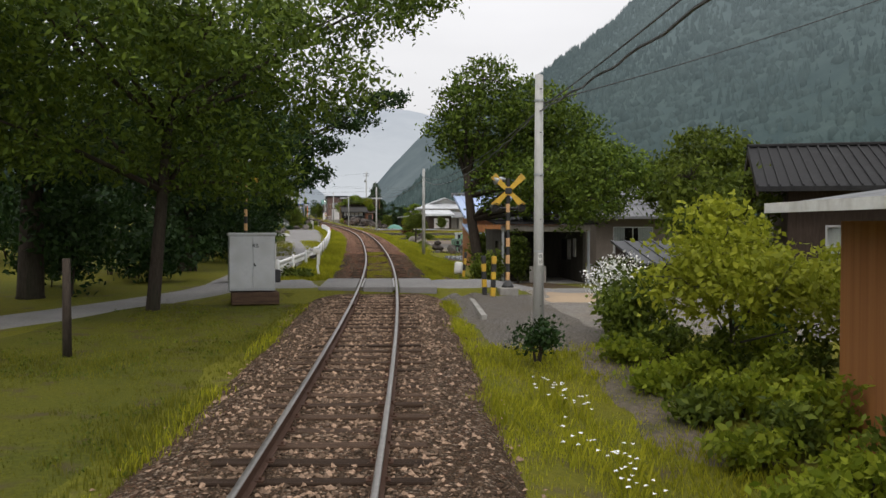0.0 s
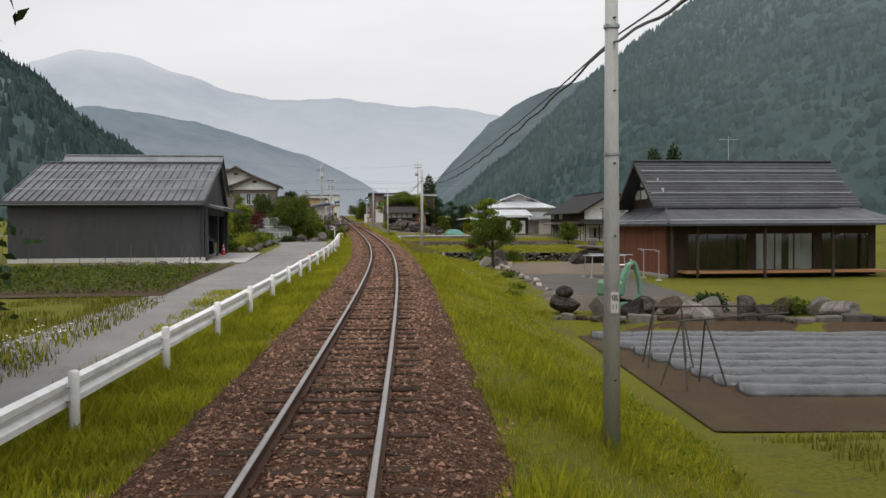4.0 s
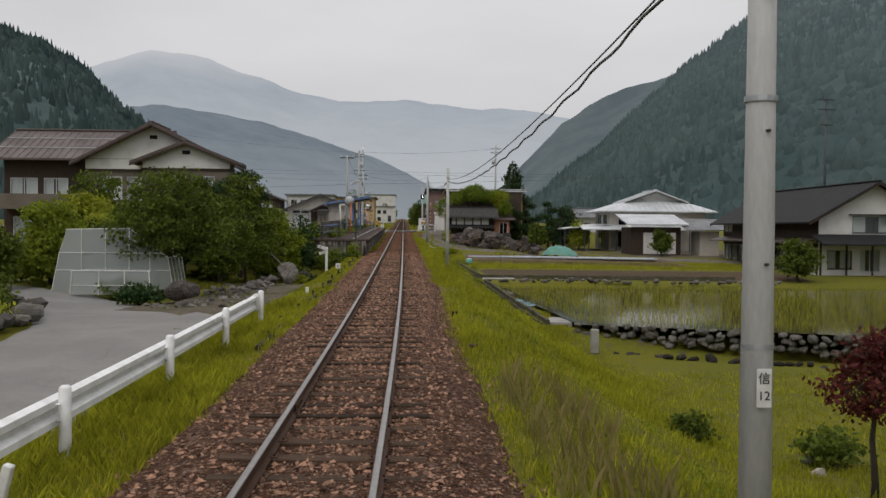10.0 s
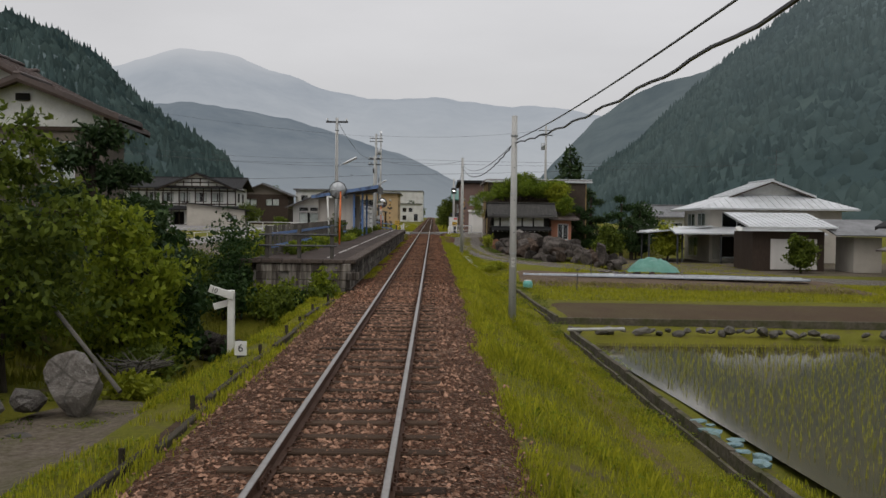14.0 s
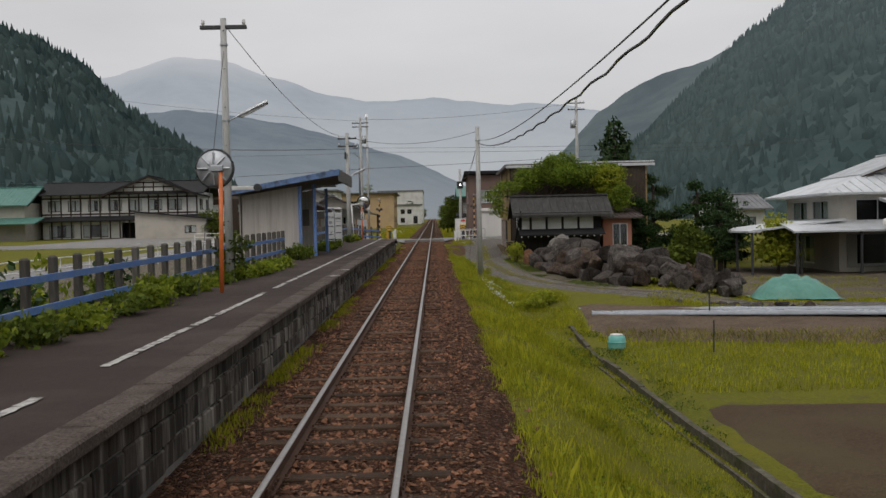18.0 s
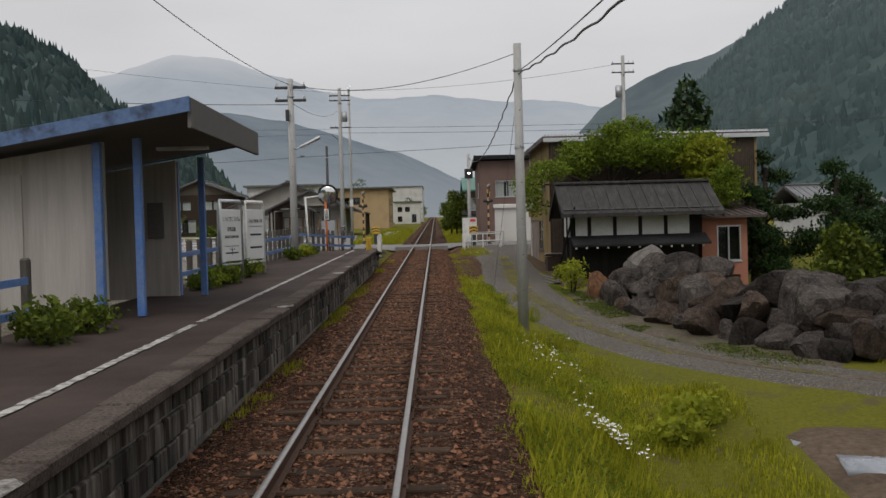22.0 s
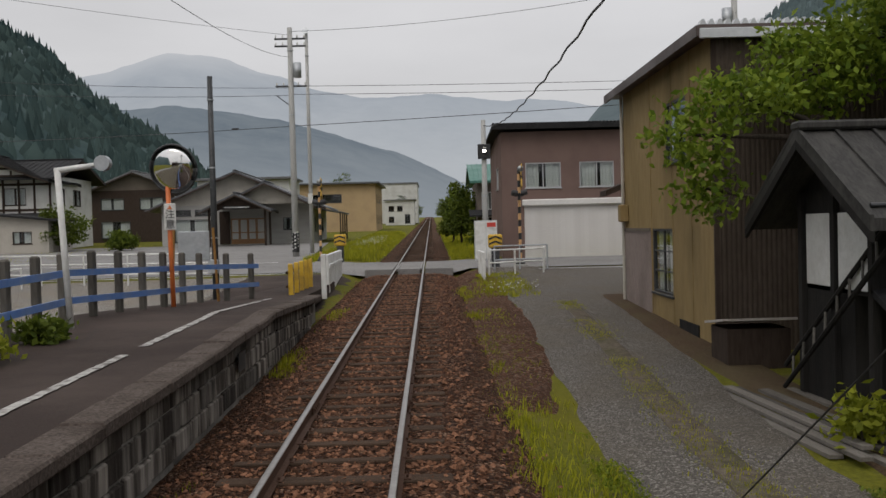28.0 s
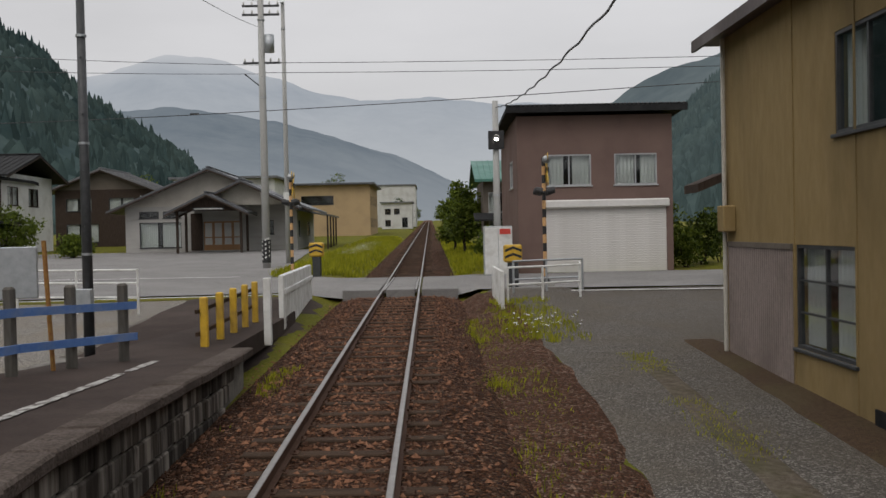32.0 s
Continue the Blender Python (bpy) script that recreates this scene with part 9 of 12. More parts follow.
hutch_roof = part("roof", Shape().prism([(-1.55, 0.85), (1.0, 1.5), (1.0, 1.56), (-1.55, 0.91)], -0.75, 1.7, "x"), M_SLATE_ROOF, cab2, "dark sheet metal roof")
part("roof_seams", ribs(Shape(), 2.45, (-1.55, 0.905), (1.0, 1.555), 0.48, 0.05, 0.04).moved(pose(-0.75, 0, 0)), M_SLATE_ROOF, hutch_roof)
part("gable_board", Shape().prism([(-1.2, 0.9), (1.0, 1.4), (1.0, 0.9)], -0.6, -0.55, "x"), M_TIMBER, cab2)
solid("white_sack", Shape().tube([(0, 0, 0), (0, 0, 0.1), (0.01, 0, 0.45), (0.02, 0, 0.52)], [0.19, 0.22, 0.2, 0.12], 12), M_WHITE, -1.5, 47.3, -0.45, 0, "crumpled white sack against the tree", "sack", smooth=True)

# ---- stones, tarpaulin, paddy walls ----
rng = random.Random(33)


def boulder(name, x, y, h, size, material, label, group, sink=0.25):
    bm_b = bmesh.new()
    bmesh.ops.create_icosphere(bm_b, subdivisions=3, radius=1.0)
    off = rng.uniform(0, 99)
    planes = [(Vector((rng.gauss(0, 1), rng.gauss(0, 1), rng.gauss(0, 0.8))).normalized(), rng.uniform(0.42, 0.82)) for _ in range(15)]
    for v in bm_b.verts:
        p = v.co.copy()
        for n, d in planes:
            over = p.dot(n) - d
            if over > 0:
                p -= n * over
        p *= 1.25 + 0.09 * noise.noise(p * 1.9 + Vector((off, 0, 0))) + 0.06 * noise.noise(p * 5.0 + Vector((off, 3, 0)))
        v.co = Vector((p.x * size[0], p.y * size[1], p.z * size[2]))
    me = bpy.data.meshes.new(name)
    bm_b.to_mesh(me)
    bm_b.free()
    me.materials.append(material)
    ob = new(name, me)
    ob.matrix_basis = pose(x, y, up(y, h) + size[2] * (1 - sink) * 0.75, 0, 0, rng.uniform(0, 360))
    return tagged(ob, label, "boulder", group)


M_ROCK_BROWN = rock_mat("brown_grey_rock", (0.035, 0.025, 0.019), (0.115, 0.083, 0.064), (0.21, 0.175, 0.148), 0.4)
M_ROCK_RUST = rock_mat("rust_stained_rock", (0.07, 0.035, 0.018), (0.20, 0.10, 0.05), (0.19, 0.16, 0.14), 0.15)
boulder("boulder", 8.15, 225.3, -0.62, (1.5, 1.0, 0.98), M_ROCK_PALE, "big pale grey boulder on top of the rock heap", "rock heap")
boulder("boulder", 9.5, 224.4, -0.62, (0.95, 0.75, 0.66), M_ROCK_PALE, "pale grey boulder on top of the rock heap", "rock heap")
boulder("boulder", 8.7, 222.9, -0.5, (1.05, 0.75, 0.7), M_ROCK_BROWN, "large brown-grey boulder on the rock heap", "rock heap")
boulder("boulder", 6.15, 224.2, -0.75, (0.55, 0.5, 0.62), M_ROCK_RUST, "rust-stained boulder in the rock heap", "rock heap")
boulder("boulder", 6.95, 224.6, -0.15, (0.62, 0.45, 0.25), M_ROCK_BROWN, "brown flat boulder on the rock heap", "rock heap")
heap = np.array([(6.15, 223.6), (6.6, 219.2), (7.8, 216.0), (9.2, 213.4), (14.0, 212.0)])
heap_t = np.concatenate([[0], np.cumsum(np.hypot(*np.diff(heap, axis=0).T))])
for row, lift in enumerate((0.0, 0.34, 0.62, 0.4)):
    for k in range(19):
        t = (k + 0.5 * (row % 2)) / 19 * heap_t[-1]
        a, b = (np.array([np.interp(q, heap_t, heap[:, n]) for n in (0, 1)]) for q in (t, t + 0.3))
        d = (b - a) / max(np.hypot(*(b - a)), 1e-6) if t < heap_t[-1] - 0.3 else np.array([1.0, -0.2])
        into = 0.25 + 0.72 * row + rng.uniform(-0.15, 0.15)
        x, y = a[0] - d[1] * into + rng.uniform(-0.15, 0.15), a[1] + d[0] * into + rng.uniform(-0.15, 0.15)
        r = rng.uniform(0.40, 0.90) if row else rng.uniform(0.30, 0.66)
        boulder("boulder", x, y, float(ground_h(x, y)) + lift * (1.0 if t < heap_t[-1] * 0.8 else 0.7), (r, r * rng.uniform(0.6, 0.95), r * rng.uniform(0.55, 0.9)), rng.choice((M_ROCK, M_ROCK, M_ROCK, M_ROCK, M_ROCK_BROWN, M_ROCK_BROWN)), "angular boulder in the rock heap beside the lane", "rock heap", 0.15)

M_TARP = surface("green_tarpaulin", (0.055, 0.19, 0.145), (0.09, 0.25, 0.20), 5, (0.14, 0.31, 0.26), 1.0, rough=0.5, bump=0.15)
nx, ny = 34, 22
tv = []
for j in range(ny):
    for i in range(nx):
        u, v_ = i / (nx - 1) * 2 - 1, j / (ny - 1) * 2 - 1
        d = max(0.0, 1 - (abs(u) ** 2.2 + abs(v_) ** 2.2) ** 0.8)
        z = 0.95 * d ** 0.7 * (1 + 0.25 * noise.noise((u * 2, v_ * 2, 1))) + 0.12 * noise.noise((u * 5, v_ * 5, 4)) * (0.3 + d) + 0.05
        tv.append((1.75 * u * (1 + 0.08 * noise.noise((v_ * 4, 0, 2))), 1.25 * v_, max(z, 0.02)))
tf = [(j * nx + i, j * nx + i + 1, (j + 1) * nx + i + 1, (j + 1) * nx + i) for j in range(ny - 1) for i in range(nx - 1)]
solid("tarpaulin", Shape().add(tv, tf), M_TARP, 16.2, 212.0, -1.65, -8, "crumpled green tarpaulin over a heap", "tarpaulin", smooth=True)


def stone_wall(name, path, h0, h1, size, material, label):
    """A dry wall of rough stones along a path, its stones parts."""
    w = thing(name, path[0][0], path[0][1], h0, 0, label, "stone wall", "dry stone walls")
    inv = w.matrix_basis.inverted()
    meshes = []
    for k in range(5):
        meshes.append(Shape().stone((0, 0, 0), (1, 0.8, 0.8), rng).mesh("stone", material))
    rows_n = max(1, round((h1 - h0) / (size * 0.8)))
    for r in range(rows_n):
        for x, y in along(path, size * 1.05):
            if r == rows_n - 1 and rng.random() < 0.16:
                continue
            ob = new("stone", rng.choice(meshes))
            ob.parent, ob.matrix_parent_inverse = w, inv
            q = size * rng.uniform(0.42, 0.8)
            z = up(y, h0 + (r + 0.5) * (h1 - h0) / rows_n) + rng.uniform(-0.09, 0.06)
            j = 0.3 * size
            ob.matrix_basis = pose(x + rng.uniform(-j, j), y + rng.uniform(-j, j), z, rng.uniform(-25, 25), rng.uniform(-25, 25), rng.uniform(0, 360)) @ Matrix.Diagonal((q * rng.uniform(0.8, 1.4), q, q * rng.uniform(0.5, 0.9), 1))
    return w


stone_wall("paddy_wall", [(7.6, 155.8), (13, 153.5), (20, 150.8), (30, 147.0)], -2.7, -1.95, 0.34, M_ROCK_MID, "rough stone wall holding the rice paddy")
stone_wall("terrace_wall", [(8.8, 154.0), (13, 152.1), (20, 149.4), (30, 145.6)], -3.25, -2.8, 0.36, M_ROCK, "low mossy stone wall below the paddy")
bank = thing("bank_wall", 4.0, 88.2, -1.85, -12.5, "dry stone wall of large dark blocks below the farmyard", "stone wall", "dry stone walls")
block_rng = random.Random(57)
across = 0.0
while across < 12.4:
    wide, tall = block_rng.uniform(0.45, 1.15), block_rng.uniform(0.6, 0.78)
    if block_rng.random() < 0.2:
        for k in range(3):
            part("filler_stone", Shape().stone((across + 0.14, 0.05, 0.12 + 0.22 * k), (0.16, 0.14, 0.12), block_rng), M_ROCK_MID, bank)
        across += 0.3
    face = Shape().box(across, across + wide - 0.03, block_rng.uniform(-0.06, 0.04), 0.45, 0.0, tall, 0.05)
    face.v = [(x + 0.05 * noise.noise((x * 2.3, y, z * 2.0)), y + 0.06 * noise.noise((x * 1.7, z * 2.1, 4.0)), z + 0.06 * noise.noise((x * 1.3, 7.0, z))) for x, y, z in face.v]
    part("stone_block", face, (M_ROCK, M_ROCK_MID, M_ROCK_BROWN)[block_rng.randrange(3)], bank)
    across += wide
for k in range(7):
    x = 6.1 + 1.2 * k
    boulder("edge_boulder", x, 89.4 - 0.14 * (x - 6.0), float(ground_h(x, 89.3)), (0.62, 0.42, 0.4), (M_ROCK_MID, M_ROCK, M_ROCK_BROWN)[k % 3], "broad grey boulder lining the farmyard's edge", "yard boulders", 0.4)
edge_rng = random.Random(71)
for k, (x, y) in enumerate(along([(6.5, 97.0), (6.75, 104.2), (7.2, 110), (7.0, 115), (7.1, 120.5), (7.4, 124), (7.1, 130), (8.2, 136)], 1.15)):
    q = edge_rng.uniform(0.10, 0.22)
    if edge_rng.random() < 0.8:
        boulder("edge_stone", x + edge_rng.uniform(-0.25, 0.25), y + edge_rng.uniform(-0.3, 0.3), float(ground_h(x, y)), (q * 1.3, q, q * 0.85), (M_PEBBLE, M_ROCK_MID, M_PEBBLE, M_ROCK_PALE)[k % 4], "rounded stone edging the lot", "edge stones", 0.5)
stone_wall("bed_edge", [(-9.6, 121.6), (-8.7, 124), (-8.6, 130), (-8.5, 136), (-8.3, 141), (-9.3, 144.3), (-11.5, 146.5)], -0.42, -0.08, 0.5, M_ROCK_MID, "low stone edging of the garden bed")
stone_wall("ditch_wall", [(-4.0, 172.5), (-6.0, 174.5), (-9, 175.5)], -2.1, -1.2, 0.4, M_ROCK, "mossy stone lining of the ditch below the platform")
stone_wall("field_wall", [(6.2, 182.6), (14, 182.0), (26, 181.0)], -2.25, -1.9, 0.36, M_ROCK_MID, "low stone edge between paddy and field")
stone_wall("field_edge_wall", [(-5.7, 155.5), (-5.4, 160), (-5.0, 163.5)], -0.85, -0.5, 0.36, M_ROCK_PALE, "low row of stones along the dirt strip")
for x, y, h, sz, m_, lb_ in ((-4.6, 161.6, -0.85, (0.62, 0.45, 0.5), M_ROCK_PALE, "big grey boulder beside the dirt strip"), (-6.6, 149.2, -0.5, (0.6, 0.5, 0.35), M_ROCK, "flat boulder under the garden tree"), (7.3, 128.9, -1.85, (0.5, 0.4, 0.6), M_ROCK, "upright dark boulder at the garden edge"), (8.9, 126.2, -1.85, (0.6, 0.5, 0.75), M_ROCK, "tall dark boulder behind the pine"), (7.6, 120.4, -1.5, (0.55, 0.4, 0.4), M_ROCK_PALE, "pale boulder beneath the tree"), (4.85, 90.0, -1.15, (0.55, 0.5, 0.35), M_ROCK, "dark block carrying a round stone"), (8.8, 88.0, -1.35, (0.9, 0.4, 0.35), M_ROCK_PALE, "long boulder in the garden row"), (6.8, 88.3, -1.35, (0.7, 0.4, 0.4), M_ROCK, "boulder in the garden row"), (11.0, 87.6, -1.35, (0.8, 0.4, 0.35), M_ROCK, "boulder in the garden row"), (13.4, 87.2, -1.35, (0.9, 0.4, 0.35), M_ROCK_PALE, "boulder in the garden row")):
    boulder("boulder", x, y, h, sz, m_, lb_, "garden boulders")
for k in range(84):
    x, y = -5.9 + rng.uniform(-1.4, 1.2), 152.5 + rng.uniform(-6.0, 8.0)
    boulder("rubble_stone", x, y, float(ground_h(x, y)), (rng.uniform(0.06, 0.2), rng.uniform(0.06, 0.2), rng.uniform(0.05, 0.13)), rng.choice((M_ROCK_PALE, M_ROCK_MID)), "loose pale stone by the dirt strip", "rubble stones")
for k in range(22):
    x = 6.3 + 0.42 * k
    boulder("bank_stone", x, 210.6 - 0.13 * k + rng.uniform(-0.15, 0.15), -1.75, (rng.uniform(0.26, 0.42), 0.25, rng.uniform(0.16, 0.26)), rng.choice((M_ROCK, M_ROCK_BROWN)), "grey stone lining the lane's bank above the field", "bank stones")
solid("round_stone", Shape().rings([[(0.32 * math.cos(p) * math.cos(a), 0.32 * math.cos(p) * math.sin(a), 0.22 + 0.22 * math.sin(p)) for a in np.linspace(0, 2 * math.pi, 20, endpoint=False)] for p in np.linspace(-1.5, 1.5, 10)]), M_ROCK, 4.85, 90.0, -0.78, 0, "smooth round stone resting on a dark block", "stone", smooth=True)

lantern = thing("stone_monument", 14.7, 122.0, -1.45, 10, "stacked stone monument: dark boulders, flat slab and small cap", "stone monument")
for sz, z, m_, nm_ in (((1.15, 0.85, 0.66), 0.5, M_ROCK, "base_boulder"), ((1.3, 0.85, 0.15), 1.2, M_ROCK_MID, "flat_slab"), ((0.34, 0.28, 0.3), 1.55, M_ROCK_PALE, "cap_stone")):
    part(nm_, Shape().stone((0, 0, z), sz, rng), m_, lantern)
boulder("boulder", 13.2, 120.6, -1.4, (0.85, 0.5, 0.42), M_ROCK, "low dark boulder before the monument", "garden boulders", 0.0)

# gutters along the foot of the bank
M_GUTTER = surface("mossy_gutter_concrete", (0.05, 0.043, 0.032), (0.14, 0.125, 0.10), 8, (0.05, 0.055, 0.018), 1.6, rough=0.95, bump=0.8, distance=0.03, world_space=True, stain_amount=0.85)
for pts, h in (([(6.45, 157), (6.3, 164), (6.2, 169), (6.1, 175), (6.0, 182)], -2.05), ([(5.85, 184.8), (5.6, 190), (5.45, 196), (5.3, 199), (5.5, 204), (5.75, 209)], -1.85)):
    gut = thing("field_gutter", *pts[0], h, 0, "narrow mossy concrete gutter at the foot of the grassy bank", "gutter", "field gutters")
    inv = gut.matrix_basis.inverted()
    runs = along(pts, 1.3)
    for (x0, y0), (x1, y1) in zip(runs[:-1], runs[1:]):
        j, t = rng.uniform(-0.03, 0.03), rng.uniform(-0.04, 0.02)
        for d0, d1, t0, t1 in ((-0.16, -0.1, -0.3, -0.06), (0.06, 0.19, -0.3, 0.07), (-0.1, 0.06, -0.3, -0.2)):
            o = part("side", Shape().rings([[(x + d0 + j, y, up(y, h + t0)), (x + d1 + j, y, up(y, h + t0)), (x + d1 + j, y, up(y, h + t1 + t)), (x + d0 + j, y, up(y, h + t1 + t))] for x, y in ((x0, y0 + 0.02), (x1, y1 - 0.02))]), M_GUTTER, gut)
            o.matrix_parent_inverse = inv
slab = thing("culvert", 7.25, 158.2, -2.3, -12, "pale concrete slab over a small culvert", "culvert")
part("slab", Shape().box(-0.5, 0.55, -1.1, 1.1, 0.06, 0.2, 0.02), M_CONCRETE, slab)
part("side", Shape().box(-0.5, -0.35, -1.1, 1.1, -0.3, 0.1), M_CONCRETE, slab)
part("side", Shape().box(0.4, 0.55, -1.1, 1.1, -0.3, 0.1), M_CONCRETE, slab)
solid("concrete_post", Shape().box(-0.14, 0.14, -0.12, 0.12, -0.3, 0.6, 0.02), M_CONCRETE, 7.8, 153.6, -2.55, 5, "short square concrete post at the paddy's corner", "post")
solid("field_kerb", Shape().box(0.0, 18.0, -0.09, 0.09, -0.3, 0.05, 0.015), M_GUTTER, 6.0, 184.9, -1.93, -3, "low mossy concrete kerb before the tilled field", "kerb")
solid("drain_pipe", Shape().tube([(-1.1, 0, 0), (1.1, 0.1, 0.0)], 0.06, 10), M_CONCRETE_PALE, 7.0, 181.6, -1.95, 8, "pale drain pipe lying at the paddy's edge", "pipe")
M_TEAL = surface("teal_plastic", (0.10, 0.36, 0.33), (0.14, 0.43, 0.40), 6, (0.25, 0.45, 0.42), 2.0, rough=0.45, bump=0.05)
can = thing("plastic_drum", 6.35, 200.3, -1.92, 0, "small teal plastic drum in the field", "drum")
part("body", Shape().tube([(0, 0, 0), (0, 0, 0.05), (0, 0, 0.36), (0, 0, 0.42)], [0.24, 0.27, 0.26, 0.2], 16), M_TEAL, can, "", True)
part("band", Shape().tube([(0, 0, 0.20), (0, 0, 0.24)], 0.285, 16), M_TEAL, can, "", True)
part("lid", Shape().tube([(0, 0, 0.42), (0, 0, 0.46)], 0.2, 16), M_WHITE, can, "white lid", True)
solid("field_stake", Shape().tube([(0, 0, -0.2), (0.02, 0, 0.95)], 0.025, 8), M_DARK_METAL, 9.0, 199.4, -1.95, 0, "dark iron stake in the field", "stake", "field stakes")
solid("field_stake", Shape().tube([(0, 0, -0.2), (0.0, 0, 0.8)], 0.03, 8), M_DARK_METAL, 11.0, 206.6, -1.6, 0, "dark iron stake in the field", "stake", "field stakes")
sheet("tilled_field", [(6.3, 185.5), (30, 184.0), (30, 191.4), (6.3, 192.5)], M_SOIL, 0.06, label="bare tilled soil of a field", category="field", edge=0.2)
M_PLASTIC = surface("grey_mulch_film", (0.20, 0.22, 0.25), (0.30, 0.32, 0.35), 4, (0.14, 0.15, 0.16), 1.5, rough=0.3, bump=0.3, distance=0.03)
M_BLACK_FILM = surface("black_mulch_film", (0.04, 0.042, 0.046), (0.075, 0.08, 0.085), 5, (0.13, 0.135, 0.14), 1.5, rough=0.3, bump=0.3, distance=0.03)


def mulch_row(a, b, h, width, material, label, group, high=0.16):
    (x0, y0), (x1, y1) = a, b
    n = 24
    dx, dy = x1 - x0, y1 - y0
    d = math.hypot(dx, dy)
    rings = []
    for k in range(n + 1):
        t = k / n
        x, y = x0 + dx * t, y0 + dy * t
        hh = high + 0.03 * noise.noise((x, y, 2))
        rings.append([(x - dy / d * c * width, y + dx / d * c * width, up(y, h + hh * q)) for c, q in ((-0.5, -0.2), (-0.42, 0.5), (-0.25, 0.95), (0, 1.0 + 0.1 * noise.noise((x * 2, y * 2, 0))), (0.25, 0.95), (0.42, 0.5), (0.5, -0.2))])
    tagged(new("mulched_bed", Shape().rings(rings).mesh("mulched_bed", material, True)), label, "crop row", group)


for k in range(9):
    mulch_row((4.9 + 0.1 * k, 86.6 - 1.15 * k), (17, 85.1 - 1.15 * k), -1.74, 0.95, M_BLACK_FILM, "raised bed under shiny black mulch film", "mulched beds", 0.22)
M_TILLED = surface("tilled_brown_soil", (0.085, 0.06, 0.042), (0.17, 0.125, 0.09), 9, (0.06, 0.045, 0.033), 0.9, rough=1.0, bump=1.0, distance=0.07, world_space=True)
sheet("tilled_soil", [(6.0, 201.9), (6.3, 209.4), (26, 206.0), (26, 197.5)], M_TILLED, 0.07, label="bare brown tilled soil of a vegetable plot", category="field", edge=0.2)
mulch_row((6.5, 208.7), (24, 205.6), -1.62, 1.0, M_PLASTIC, "flat bed under grey mulch film", "mulched beds", 0.12)
mulch_row((6.8, 207.5), (24, 204.3), -1.62, 0.95, M_PLASTIC, "flat bed under grey mulch film", "mulched beds", 0.12)

M_TRODDEN = ground_mat("trodden_grass", (0.07, 0.07, 0.016), (0.15, 0.14, 0.03), (0.14, 0.10, 0.06), 0.44)
# timber edging along the ballast's west side
M_TIMBER_EDGE = surface("rotten_edging_timber", (0.026, 0.021, 0.017), (0.075, 0.062, 0.05), 14, (0.05, 0.055, 0.02), 1.8, rough=0.95, stretch=(8, 1, 8), bump=0.7, vary=0.3, world_space=True)
for k in range(15):
    s = 138.0 + 2.55 * k
    x, y, a = on_line(s, -2.1 - 0.06 * math.sin(k * 2.1))
    board_ = thing("edging_board", x, y, -0.42, math.degrees(a) + 1.5 * math.sin(k * 1.7), "dark weathered timber edging of the ballast", "edging board", "edging boards")
    part("plank", Shape().box(-0.045, 0.045, -1.22, 1.22, -0.1, 0.13 + 0.02 * math.sin(k * 3.0), 0.012), M_TIMBER_EDGE, board_)
    part("stake", Shape().tube([(-0.09, 0.8, -0.3), (-0.1, 0.8, 0.2 + 0.05 * (k % 3))], 0.035, 7), M_TIMBER_EDGE, board_)
ribbon("trodden_path", [(5.25, 181), (5.05, 176), (4.8, 166), (4.95, 160.5), (5.3, 150)], [0.7, 0.8, 0.9, 0.9, 0.8], M_TRODDEN, 0.03, label="trodden brownish grass path at the bank's foot", category="path", edge=0.3)


# ---- plants ----
def leaf_mesh(name, centres, size, material, seed, droop=0.35, long=1.6):
    """Leaves as small folded diamonds round the given places."""
    r = np.random.default_rng(seed)
    n = len(centres)
    way = r.normal(0, 1, (n, 3)) + np.array([0, 0, -droop])
    way /= np.linalg.norm(way, axis=1, keepdims=True)
    side = np.cross(way, r.normal(0, 1, (n, 3)))
    side /= np.linalg.norm(side, axis=1, keepdims=True) + 1e-9
    bend = np.cross(way, side)
    s = (size * r.uniform(0.6, 1.3, n))[:, None]
    c = np.asarray(centres)
    v = np.stack([c - way * s * long * 0.5, c + side * s * 0.42 + bend * s * 0.12, c + way * s * long * 0.5, c - side * s * 0.42 + bend * s * 0.12], 1)
    faces = np.arange(4 * n).reshape(n, 4)
    return arrays_mesh(name, v.reshape(-1, 3), faces, material)


def crown_points(blobs, n, seed, clump=0.28, per=14, hollow=0.45):
    """Places of leaves in clumps through lumpy blobs of (x, y, z, rx, ry, rz), denser to the outside."""
    r = np.random.default_rng(seed)
    b = np.array(blobs, float)
    vol = (b[:, 3] * b[:, 4] * b[:, 5]) ** 0.75
    k = max(1, n // per)
    pick = r.choice(len(b), k, p=vol / vol.sum())
    d = r.normal(0, 1, (k, 3))
    d /= np.linalg.norm(d, axis=1, keepdims=True)
    rad = (hollow + (1 - hollow) * r.random(k) ** 0.6) * r.uniform(0.82, 1.12, k)
    mids = b[pick, :3] + d * rad[:, None] * b[pick, 3:]
    spread_ = r.normal(0, 1, (k, per, 3)) * clump * np.array([1, 1, 0.55])
    return (mids[:, None] + spread_).reshape(-1, 3), mids


